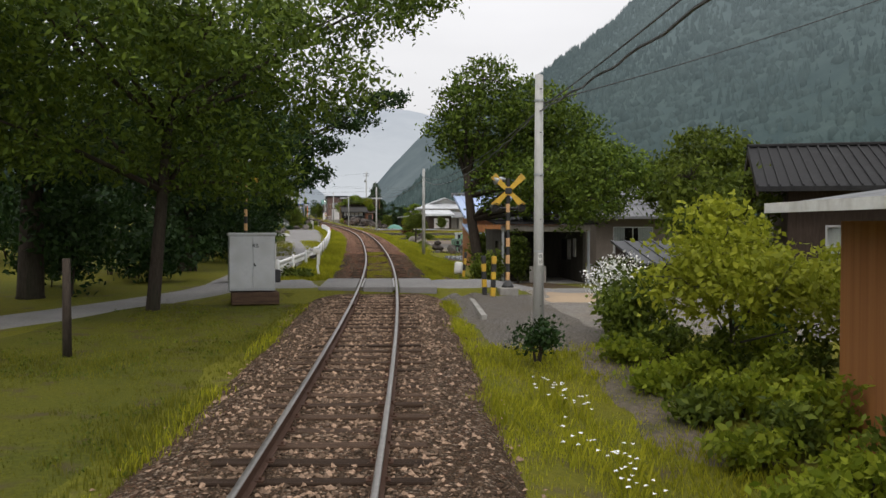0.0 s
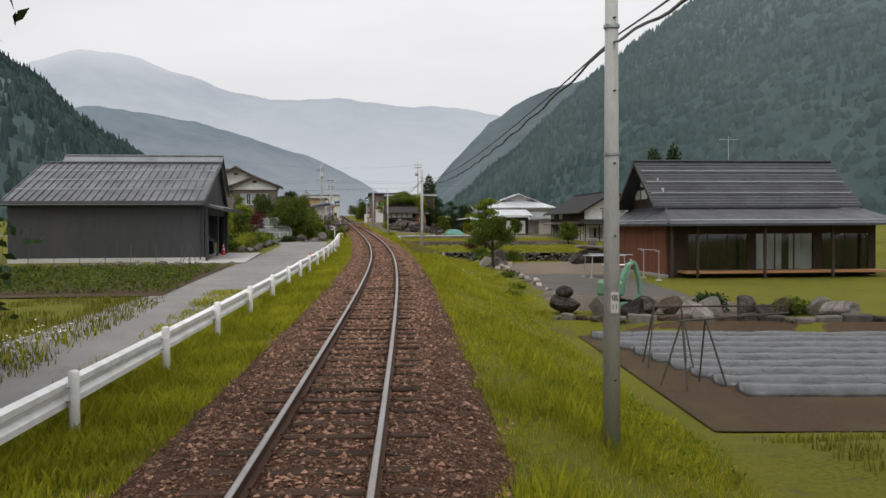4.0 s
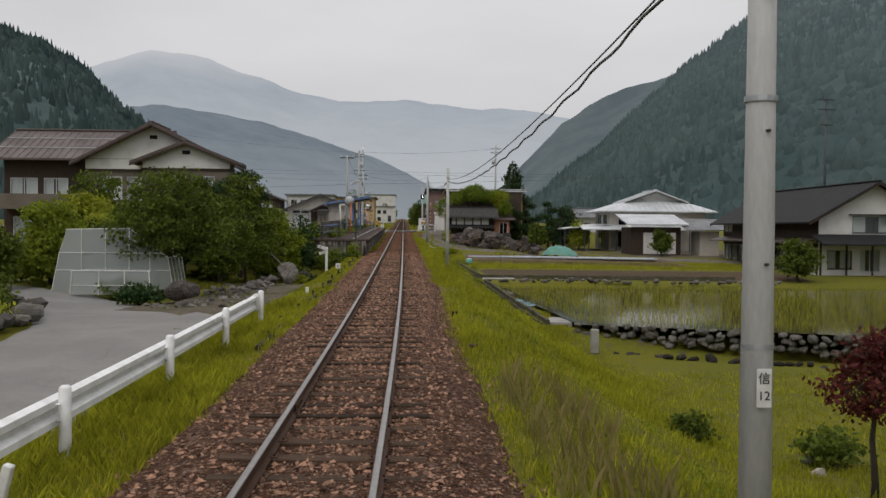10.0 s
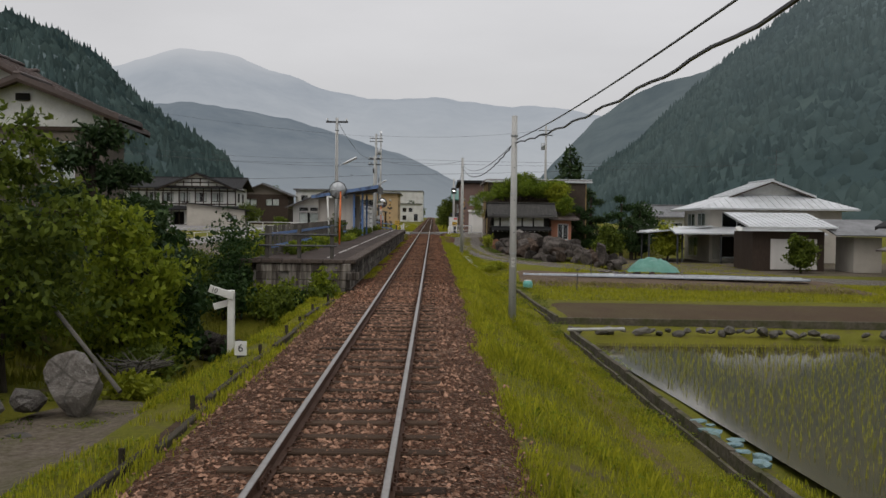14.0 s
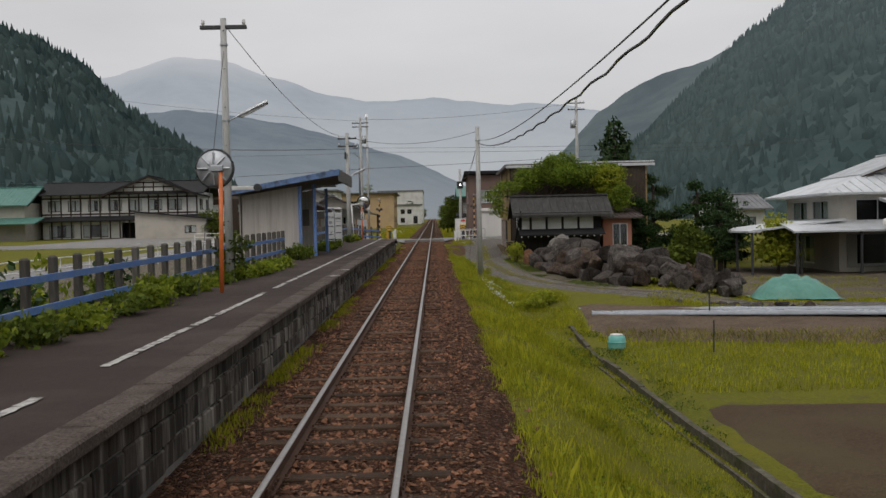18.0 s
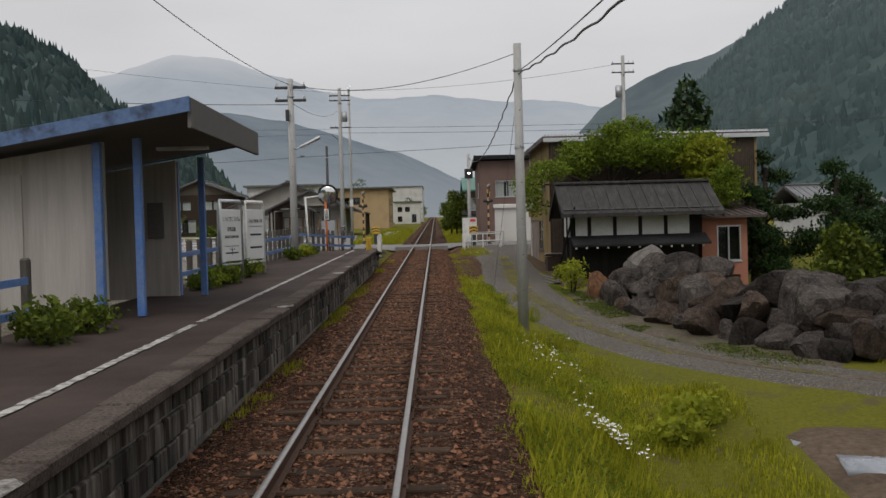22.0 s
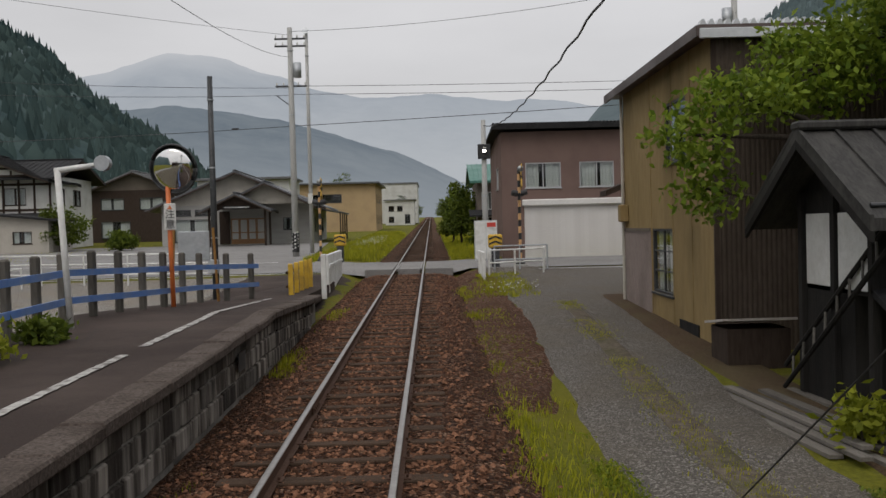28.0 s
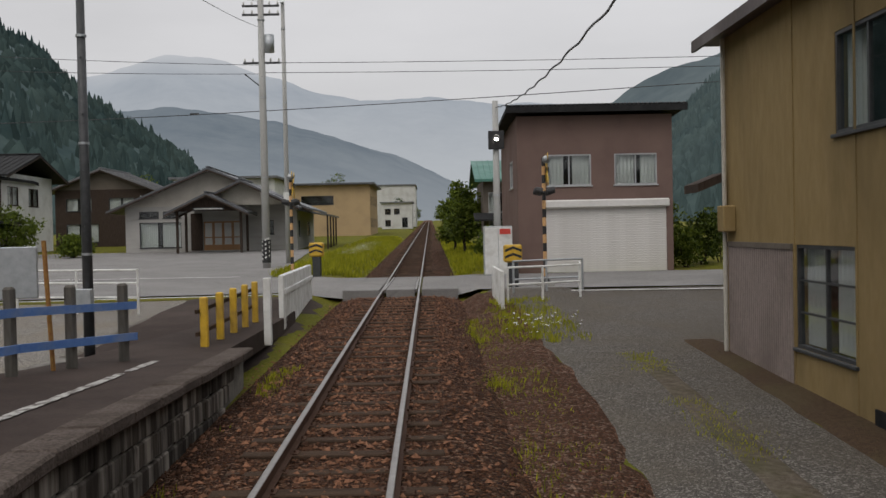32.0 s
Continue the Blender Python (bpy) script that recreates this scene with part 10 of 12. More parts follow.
def tree(name, x, y, h, blobs, n, leaf, material, trunk_r, label, seed, lean=(0, 0), fork=0.45, clump=0.28, category="tree", group="", per=14, bark=None, hollow=0.45, long=1.6):
    """A tapered trunk, limbs to each mass of the crown, twigs, and the leaves."""
    n, leaf = int(n * 0.66), leaf * 1.2
    t = thing(name, x, y, h, 0, label, category, group)
    r = random.Random(seed)
    top = max(b[2] for b in blobs)
    low = min(b[2] - b[5] for b in blobs)
    fz = max(0.4, low + (top - low) * fork) if fork < 1 else low
    mid = (lean[0] * 0.5 + r.uniform(-0.1, 0.1), lean[1] * 0.5, fz * 0.55)
    end = (lean[0], lean[1], fz)
    part("trunk", Shape().tube([(0, 0, -0.3), (0, 0, 0.05), mid, end], [trunk_r * 1.5, trunk_r * 1.1, trunk_r * 0.85, trunk_r * 0.6], 10), bark or M_BARK, t, smooth=True)
    for b in blobs:
        c = Vector(b[:3])
        s = Vector(end) * r.uniform(0.75, 1.0) if fz < c.z else Vector(mid)
        bend = (s + c) / 2 + Vector((r.uniform(-0.2, 0.2), r.uniform(-0.2, 0.2), r.uniform(0.0, 0.3)))
        part("limb", Shape().tube([s, bend, c], [trunk_r * 0.5, trunk_r * 0.32, trunk_r * 0.14], 7), bark or M_BARK, t, smooth=True)
    pts, mids = crown_points(blobs, n, seed, clump, per, hollow)
    twigs = Shape()
    for k in range(0, len(mids), max(1, len(mids) // 60)):
        m = Vector(mids[k])
        b = min(blobs, key=lambda q: (Vector(q[:3]) - m).length)
        twigs.tube([Vector(b[:3]), (Vector(b[:3]) + m) / 2 + Vector((0, 0, 0.08)), m], [trunk_r * 0.12, trunk_r * 0.08, 0.008], 4, False)
    tagged(part("twig_work", twigs, bark or M_BARK, t), kind="stuff")
    part("crown", leaf_mesh("crown", pts, leaf, material, seed + 1, long=long), material, t)
    return t


def bush(name, x, y, h, size, n, leaf, material, label, seed, group="shrubs", stems=3, clump=0.12, category="shrub"):
    n, leaf = int(n * 0.58), leaf * 1.25
    r = random.Random(seed)
    t = thing(name, x, y, h, 0, label, category, group)
    blobs = [(r.uniform(-0.35, 0.35) * size[0], r.uniform(-0.35, 0.35) * size[1], size[2] * r.uniform(0.45, 0.6), size[0] * r.uniform(0.55, 0.75), size[1] * r.uniform(0.55, 0.75), size[2] * r.uniform(0.4, 0.5)) for _ in range(4)]
    for k in range(stems):
        b = blobs[k % 4]
        part("stem", Shape().tube([(b[0] * 0.3, b[1] * 0.3, -0.1), (b[0] * 0.7, b[1] * 0.7, b[2] * 0.6), b[:3]], [0.03, 0.022, 0.01], 5), M_BARK, t)
    pts, _ = crown_points(blobs, n, seed, clump, 10, 0.3)
    pts[:, 2] = np.abs(pts[:, 2])
    part("foliage", leaf_mesh("foliage", pts, leaf, material, seed + 1), material, t)
    return t


def conifer(name, x, y, h, tall, wide, n, label, seed, group="conifers"):
    t = thing(name, x, y, h, 0, label, "conifer tree", group)
    part("trunk", Shape().tube([(0, 0, -0.2), (0, 0, tall * 0.97)], [wide * 0.14, 0.03], 8), M_BARK, t, smooth=True)
    r = np.random.default_rng(seed)
    z = 0.08 + 0.92 * (1 - np.sqrt(r.random(n)))
    a = r.uniform(0, 2 * np.pi, n)
    lump = np.array([noise.noise((math.cos(q) * 1.2, math.sin(q) * 1.2, w * 9)) for q, w in zip(a, z)])
    rad = wide * (1 - z) ** 0.58 * (0.4 + 0.6 * r.random(n)) * (1 + 0.75 * lump)
    pts = np.stack([rad * np.cos(a), rad * np.sin(a), tall * z - 0.15 * rad + r.normal(0, 0.08, n)], -1)
    part("crown", leaf_mesh("crown", pts[::2], 0.22 * max(1, tall / 9), M_PINE, seed, 0.6, 2.2), M_PINE, t)
    return t


# the trees west of the first crossing
tree("broadleaf_tree", -12.5, 32.8, -0.35, [(1.5, 0.6, 4.2, 2.6, 2.2, 1.3), (3.4, 1.2, 6.2, 3.0, 2.4, 1.3), (-1.5, 0.0, 4.9, 3.0, 2.6, 1.7), (0.8, 1.5, 8.2, 3.6, 3.0, 1.6), (5.0, 2.6, 8.4, 2.6, 2.0, 1.0), (-3.5, -3.0, 4.8, 2.8, 2.6, 1.7), (-1.0, -4.0, 6.6, 3.2, 2.6, 1.9), (1.8, -3.4, 7.0, 2.4, 2.2, 1.3), (6.8, 3.4, 9.4, 2.2, 1.8, 0.8), (2.6, 2.2, 3.4, 1.5, 1.4, 0.8), (-2.4, -6.5, 7.6, 3.0, 2.6, 1.8)], 66000, 0.085, M_LEAF_HANG, 0.17, "tall broad-leaved tree overhanging the track", 101, (0.5, 0), 0.45, 0.22, group="crossing trees", long=2.0)
tree("broadleaf_tree", -16.6, 37.2, -0.35, [(0, 0, 5.2, 3.2, 3.0, 2.2), (2.5, 1.0, 7.6, 3.4, 3.0, 1.8), (-2.8, 0.6, 7.2, 3.2, 3.0, 2.0), (0.5, 0.5, 9.8, 3.6, 3.0, 1.8), (3.6, 3.4, 4.2, 2.0, 2.0, 1.4)], 22000, 0.13, M_LEAF_DARK, 0.36, "tall dark broad-leaved tree behind the lane", 103, (0, 0), 0.5, 0.3, group="crossing trees")
tree("broadleaf_tree", -20.5, 29.0, -0.35, [(0, 0, 5.0, 3.4, 3.2, 2.4), (3.0, 1.0, 6.4, 3.0, 2.8, 2.0), (-1.8, 0.6, 8.2, 3.4, 3.0, 2.2)], 14000, 0.14, M_LEAF_DARK, 0.34, "dark broad-leaved tree at the lane's bend", 105, (0, 0), 0.5, 0.3, group="crossing trees")
tree("broadleaf_tree", -13.2, 50.0, -0.45, [(0.6, 0.0, 4.2, 2.4, 2.6, 1.5), (2.6, -0.2, 5.6, 2.0, 2.0, 1.5), (0.0, 0.5, 6.6, 3.0, 3.0, 2.0), (2.4, 1.2, 8.2, 2.2, 2.2, 1.6), (-2.8, 0, 5.4, 2.8, 3.0, 2.2), (0.0, 0, 9.6, 3.0, 2.6, 1.5)], 32000, 0.15, M_LEAF_DARK, 0.3, "dark leafy tree leaning over the lane", 107, (0.5, 0), 0.5, 0.28, group="crossing trees")
tree("broadleaf_tree", -11.6, 66.4, -0.45, [(0.8, 0, 3.6, 2.8, 2.6, 1.6), (3.2, -1.0, 4.9, 2.6, 2.0, 1.0), (4.3, -1.4, 6.7, 2.2, 1.8, 0.8), (0.2, 0.0, 6.0, 3.2, 3.0, 1.8), (1.8, 0.6, 7.9, 3.2, 2.6, 1.2), (-3.0, 0, 4.6, 2.8, 2.8, 2.0), (6.6, -1.6, 8.2, 1.7, 1.5, 0.7), (8.8, -2.4, 9.4, 1.5, 1.4, 0.6)], 40000, 0.14, M_LEAF_DARK, 0.28, "dark leafy tree at the edge of the vegetable gardens", 109, (0.2, 0), 0.5, 0.26, group="crossing trees")
tree("broadleaf_tree", -16.5, 59.0, -0.45, [(0, 0, 4.6, 3.2, 3.2, 2.2), (2.0, 0, 7.0, 3.2, 3.0, 2.0), (-3, 0, 6.0, 3.0, 3.0, 2.4)], 14000, 0.14, M_LEAF_DARK, 0.32, "dark leafy tree behind the lane", 111, (0, 0), 0.5, 0.3, group="crossing trees")
for k in range(12):
    y = 20 + 5.0 * k
    bush("hedge_bush", -25.5 + (k % 3) * 1.2, y, -0.4, (3.0, 2.8, 4.2), 3600, 0.17, M_LEAF_DARK, "dense dark bush behind the trees", 130 + k, "hedge bushes", 3, 0.25)
for k in range(30):
    y = 19 + 2.05 * k
    edge_x = float(np.interp(y, [18, 28, 34, 40, 45, 60, 80], [-23.5, -20.0, -16.8, -14.0, -13.0, -10.8, -9.6]))
    bush("undergrowth", edge_x - 0.4 - 1.5 * (k % 3), y, -0.45, (1.7, 1.7, 2.2 + 0.9 * ((k * 7) % 4)), 2600, 0.13, M_LEAF_DARK, "dense dark undergrowth beneath the trees", 500 + k, "undergrowth", 3, 0.2)
tree("broadleaf_tree", -0.6, 47.0, -0.5, [(5.4, 0.2, 3.1, 1.4, 1.3, 0.9), (5.9, -0.2, 4.5, 1.3, 1.2, 1.2), (-0.9, 0.4, 5.4, 1.2, 1.3, 0.8), (1.6, -0.5, 3.9, 2.4, 2.0, 1.4), (3.2, 0.2, 5.0, 2.0, 2.0, 1.5), (0.4, 0.4, 6.6, 2.4, 2.2, 1.5), (-1.1, 0.4, 6.2, 1.3, 1.3, 0.9), (2.2, -0.6, 7.2, 2.0, 1.9, 1.2), (0.2, 0.3, 8.5, 1.6, 1.5, 0.9), (4.6, 0.6, 3.4, 1.6, 1.6, 1.0), (3.0, -2.2, 3.4, 1.9, 1.3, 0.9), (4.4, -2.6, 4.6, 1.8, 1.5, 1.2), (2.2, 0.8, 6.2, 1.4, 1.3, 0.8), (3.9, -3.6, 3.2, 1.5, 1.1, 0.8), (1.8, -3.0, 4.2, 1.5, 1.2, 0.7), (5.2, -3.4, 4.2, 1.6, 1.3, 1.1), (0.5, -0.6, 2.9, 0.9, 0.9, 0.5), (2.0, -1.2, 3.0, 1.3, 1.2, 0.6), (3.4, -3.4, 2.5, 0.8, 0.7, 0.6), (3.9, 0.4, 6.4, 1.7, 1.6, 1.1), (1.2, 0.2, 5.2, 2.0, 1.8, 1.2), (4.9, 0.2, 5.4, 1.4, 1.4, 1.0), (-0.6, 0.2, 7.4, 1.5, 1.5, 1.0)], 58000, 0.1, M_LEAF_HANG, 0.24, "leafy green tree leaning beside the roadside shelter", 113, (-0.7, -0.3), 0.38, 0.22, group="crossing trees")
tree("broadleaf_tree", 8.9, 45.7, -0.4, [(0, 0, 3.0, 2.4, 2.2, 1.6), (1.8, 0.3, 4.2, 2.0, 1.9, 1.3), (-1.2, 0.2, 4.0, 1.8, 1.8, 1.2), (0.4, 0, 5.4, 1.7, 1.6, 0.9)], 16000, 0.13, M_LEAF, 0.2, "round green tree behind the yard", 118, clump=0.24, group="crossing trees", fork=0.3)
tree("garden_tree", 3.6, 33.5, -0.5, [(0, 0, 2.6, 1.6, 1.6, 1.2), (1.4, 0.3, 3.2, 1.4, 1.4, 1.0), (-0.6, 0.4, 3.8, 1.0, 1.0, 0.7)], 5000, 0.11, M_LEAF, 0.14, "round green garden tree behind the yard", 115, clump=0.2, group="garden trees")
tree("yellow_green_shrub", -1.5, 22.4, -1.0, [(-0.2, 0, 2.55, 1.05, 0.95, 0.75), (-0.9, -0.4, 2.0, 0.85, 0.8, 0.7), (0.8, -0.3, 2.0, 0.95, 0.9, 0.65), (1.4, -1.6, 1.6, 0.9, 0.8, 0.6), (0.2, -1.2, 2.0, 0.95, 0.9, 0.65), (0.0, 0.2, 3.15, 0.65, 0.6, 0.5), (1.6, -0.6, 2.2, 0.7, 0.7, 0.5)], 11000, 0.078, M_LEAF_YEL, 0.045, "loose yellow-green shrub with thin pale stems", 117, (0, 0), 0.1, 0.16, "shrub", "yard shrubs", hollow=0.25, bark=M_POST)
bush("leafy_shrub", -2.45, 25.0, -0.75, (0.95, 0.85, 1.9), 5200, 0.075, M_LEAF, "dense green shrub beside the track", 119, "yard shrubs")
bush("leafy_shrub", -4.65, 23.6, -0.35, (0.42, 0.42, 0.62), 1500, 0.05, M_LEAF_DARK, "small dark grassy tuft beside the track", 121, "yard shrubs")
bush("flowering_shrub", -2.1, 26.2, -0.6, (0.62, 0.6, 1.95), 2200, 0.06, M_LEAF, "green shrub covered with white blossom", 123, "yard shrubs")
fl = bpy.data.objects.get("flowering_shrub")
pts, _ = crown_points([(0, 0, 1.35, 0.66, 0.62, 0.62)], 1500, 5, 0.1, 8, 0.8)
part("blossom", leaf_mesh("blossom", pts, 0.055, M_FLOWER, 9, long=1.0), M_FLOWER, fl, "white blossom")
bush("leafy_shrub", 0.3, 51.2, -0.6, (0.95, 0.9, 1.9), 4200, 0.085, M_LEAF, "broad green shrub against the orange shed", 125, "yard shrubs")
bush("climbing_shrub", 0.5, 44.7, -0.75, (0.55, 0.4, 2.2), 2600, 0.085, M_LEAF_MID, "dark climbing shrub before the shelter's opening", 126, "yard shrubs")
bush("leafy_shrub", -0.9, 44.4, -0.6, (0.8, 0.6, 1.3), 1500, 0.09, M_LEAF, "green shrub at the shelter's opening", 124, "yard shrubs")
bush("leafy_shrub", -1.6, 41.6, -0.4, (0.6, 0.5, 0.8), 1300, 0.085, M_LEAF, "pale broad-leaved weed growing at the shelter's foot", 127, "yard shrubs")
bush("leafy_shrub", -8.5, 43.3, -0.42, (0.6, 0.55, 0.5), 1100, 0.10, M_LEAF, "tuft of long green leaves beside the guard rail", 128, "yard shrubs")
for k, (x, y, sx, sz, m_) in enumerate(((4.6, 45.6, 0.6, 1.0, M_LEAF), (6.8, 43.5, 1.6, 1.7, M_LEAF_YEL), (4.8, 27.0, 1.5, 1.5, M_LEAF_DARK), (1.0, 20.5, 1.2, 1.2, M_LEAF), (-0.2, 18.6, 0.8, 0.8, M_LEAF), (-1.8, 20.0, 0.6, 0.55, M_LEAF_YEL), (0.4, 24.6, 0.9, 0.9, M_LEAF_DARK), (7.8, 36.0, 1.8, 2.2, M_LEAF))):
    bush("leafy_shrub", x, y, float(ground_h(x, y)), (sx, sx * 0.9, sz), int(1900 * sx), 0.08, m_, "leafy shrub at the yard's edge", 140 + k, "yard shrubs")

for k in range(34):
    s_, c_ = 8.5 + 0.48 * k, 4.9 + 0.75 * ((k * 5) % 4)
    x, y, _ = on_line(s_, c_)
    if x > float(np.interp(y, [12, 19], [-2.9, -1.9])) and y < 19.3:
        continue
    bush("bank_plant", x, y, float(ground_h(x, y)), (0.62, 0.6, 0.5 + 0.2 * (k % 4)), 1300, 0.07, (M_LEAF, M_LEAF_FRESH, M_LEAF_FRESH)[(k * 7) % 3], "leafy plant at the foot of the railway bank", 560 + k, "bank plants", 3)

# the gardens west of the lane
GARDEN = [(-9.3, 124.0, 1.15, 3.0, M_LEAF_YEL), (-8.4, 127.2, 1.2, 2.8, M_LEAF), (-9.8, 122.3, 1.2, 1.3, M_LEAF), (-7.6, 125.2, 1.0, 1.1, M_LEAF_YEL), (-7.4, 128.4, 1.1, 1.0, M_LEAF), (-7.2, 131.0, 1.0, 0.9, M_LEAF), (-8.6, 133.4, 1.2, 1.0, M_LEAF_YEL), (-10.8, 126.0, 1.3, 1.5, M_LEAF_DARK), (-11.2, 130.0, 1.4, 1.8, M_LEAF), (-10.2, 134.0, 1.2, 1.2, M_LEAF), (-6.9, 133.2, 0.8, 0.7, M_LEAF_YEL), (-12.4, 135.0, 1.3, 2.6, M_LEAF_YEL)]
for k, (x, y, w, tall, m_) in enumerate(GARDEN):
    x, y = x - 2.0, 122.6 + (y - 122.3) * 1.6
    tall = tall * 1.12
    if tall > 2.5:
        tree("garden_tree", x, y, -0.4, [(0, 0, tall * 0.5, w * 0.8, w * 0.8, tall * 0.25), (0.2, 0.1, tall * 0.8, w * 0.65, w * 0.65, tall * 0.2)], 4200, 0.08, m_, 0.08, "clipped leafy garden tree by the lane", 160 + k, clump=0.14, group="garden trees", fork=0.2, category="tree")
    else:
        bush("garden_shrub", x, y, -0.4, (w, w, tall), int(1900 * w), 0.075, m_, "rounded green garden shrub by the lane", 160 + k, "garden shrubs")
for k, (x, y) in enumerate(along([(-10.2, 122.6), (-9.5, 126), (-9.4, 132), (-9.2, 140), (-10.2, 144.0)], 1.35)):
    bush("garden_shrub", x + 0.25 * math.sin(k * 2.3), y, -0.4, (0.75, 0.8, 0.75 + 0.3 * math.sin(k * 1.7)), 1500, 0.075, (M_LEAF, M_LEAF_YEL, M_LEAF_MID, M_LEAF)[k % 4], "low leafy shrub on the edge of the garden bed", 900 + k, "garden shrubs")
tree("red_maple", -10.2, 136.6, -0.4, [(0, 0, 1.6, 1.2, 1.1, 0.6), (0.4, 0.3, 2.2, 0.9, 0.9, 0.5)], 5200, 0.065, M_LEAF_RED, 0.07, "small dark red maple in the garden bed", 181, clump=0.13, group="maples", fork=0.3)
tree("garden_tree", -7.7, 152.4, -0.45, [(0, 0, 2.3, 1.9, 1.7, 1.2), (-1.1, 0, 1.9, 1.3, 1.2, 0.9), (1.1, 0.2, 2.0, 1.3, 1.2, 0.9), (0.1, 0, 3.4, 1.5, 1.4, 0.85)], 17000, 0.085, M_LEAF, 0.15, "round dark green garden tree with a short trunk", 183, fork=0.2, clump=0.16, group="garden trees", hollow=0.55)
for k, (x, y, w, tall, m_) in enumerate(((-7.4, 160.4, 1.2, 3.9, M_LEAF), (-6.0, 168.0, 1.5, 4.2, M_LEAF_FRESH), (-7.0, 164.4, 1.9, 5.3, M_LEAF), (-8.9, 166.5, 1.7, 4.9, M_LEAF_DARK), (-5.6, 169.2, 1.1, 3.4, M_LEAF_DARK), (-9.6, 163.0, 1.6, 3.8, M_LEAF_DARK), (-6.9, 172.4, 1.3, 4.3, M_PINE), (-9.4, 171.0, 1.6, 3.6, M_LEAF_DARK), (-11.8, 158.0, 1.4, 2.6, M_LEAF_YEL), (-13.5, 163.0, 1.6, 3.2, M_LEAF), (-14.0, 152.0, 1.3, 2.4, M_LEAF), (-12.8, 146.5, 1.2, 2.2, M_LEAF_YEL))):
    tree("garden_tree", x, y, float(ground_h(x, y)), [(0, 0, tall * 0.35, w * 0.9, w * 0.85, tall * 0.2), (0.25, 0.1, tall * 0.6, w * 0.8, w * 0.8, tall * 0.2), (-0.1, 0, tall * 0.85, w * 0.5, w * 0.5, tall * 0.16)], 9500, 0.095, m_, 0.08, "leafy garden tree beside the railway", 190 + k, fork=0.1, clump=0.15, group="garden trees")
for k, (x, y, w, tall, m_) in enumerate(((-4.9, 166.6, 0.7, 0.8, M_LEAF), (-4.1, 171.6, 0.8, 0.8, M_LEAF_DARK), (-3.4, 175.2, 0.75, 1.3, M_LEAF), (-5.4, 175.9, 0.9, 1.5, M_LEAF_DARK), (-4.4, 163.8, 0.5, 0.4, M_LEAF_YEL), (-7.5, 148.2, 0.9, 0.6, M_LEAF_DARK), (-8.8, 150.6, 0.8, 0.7, M_LEAF), (-5.6, 177.6, 1.1, 3.6, M_LEAF_DARK), (-6.4, 179.4, 1.2, 2.0, M_LEAF), (-5.7, 181.5, 0.9, 1.6, M_LEAF), (-7.2, 186.0, 1.0, 2.6, M_LEAF), (-8.0, 184.0, 1.2, 1.7, M_LEAF_DARK), (-10.5, 188.0, 1.5, 1.6, M_LEAF), (-7.0, 198.0, 1.0, 1.0, M_LEAF), (-9.0, 177.5, 1.4, 2.0, M_LEAF_DARK), (-12.0, 182.0, 1.5, 1.6, M_LEAF))):
    bush("leafy_shrub", x, y, float(ground_h(x, y)), (w, w, tall), int(2400 * w), 0.075, m_, "green shrub near the platform's end", 210 + k, "platform shrubs")
r_g = random.Random(77)
for k in range(26):
    x, y = r_g.uniform(-14.5, -6.4), r_g.uniform(154.0, 178.0)
    w, tall = r_g.uniform(0.8, 1.4), r_g.uniform(0.8, 2.6)
    bush("garden_shrub", x, y, float(ground_h(x, y)), (w, w, tall), int(2300 * w), 0.09, (M_LEAF_MID, M_LEAF, M_LEAF_MID, M_LEAF_DARK)[k % 4], "leafy shrub in the overgrown garden", 600 + k, "overgrown shrubs")
for k in range(16):
    x, y = r_g.uniform(-17.0, -9.8), r_g.uniform(122.5, 136.0)
    w, tall = r_g.uniform(0.7, 1.3), r_g.uniform(0.7, 1.7)
    bush("garden_shrub", x, y, -0.4, (w, w, tall), int(2200 * w), 0.08, (M_LEAF, M_LEAF_MID, M_LEAF_DARK, M_LEAF_MID)[k % 4], "rounded green garden shrub by the lane", 640 + k, "garden shrubs")
for k, (x, y, w, tall, m_) in enumerate(((-11.5, 168.5, 1.8, 5.0, M_LEAF_MID), (-8.2, 176.6, 1.2, 3.8, M_LEAF_DARK), (-14.5, 166.0, 2.0, 4.8, M_LEAF), (-13.0, 160.0, 1.6, 3.7, M_LEAF_YEL), (-12.6, 154.5, 1.5, 3.2, M_LEAF_FRESH))):
    tree("garden_tree", x, y, float(ground_h(x, y)), [(0, 0, tall * 0.3, w, w, tall * 0.2), (0.3, 0.1, tall * 0.55, w * 0.9, w * 0.9, tall * 0.2), (-0.1, 0, tall * 0.82, w * 0.6, w * 0.6, tall * 0.16)], 9500, 0.11, m_, 0.1, "tall dense garden tree before the white-gabled house", 680 + k, fork=0.1, clump=0.18, group="garden trees")
layers = [((-1) ** n * (1.15 - 0.13 * n), 0.3 * math.sin(n * 2.0), 2.4 + 0.56 * n, 1.35 - 0.1 * n, 1.2 - 0.1 * n, 0.42) for n in range(7)]
tree("garden_pine", -9.0, 174.5, float(ground_h(-9.0, 174.5)), layers, 17000, 0.085, M_PINE, 0.16, "dark trained pine standing over the overgrown garden", 688, fork=0.9, clump=0.16, category="pine tree", group="garden pines", hollow=0.2, long=2.0)
for k in range(9):
    bush("fern_shrub", -2.5 - 0.62 * (k % 5), 175.9 + 0.5 * (k // 5), -1.05 if k % 5 else -0.7, (0.55, 0.45, 0.8 + 0.2 * (k % 3)), 1000, 0.08, (M_LEAF, M_LEAF_DARK, M_LEAF_FRESH)[k % 3], "leafy weeds at the platform's end wall", 700 + k, "platform shrubs", 3)
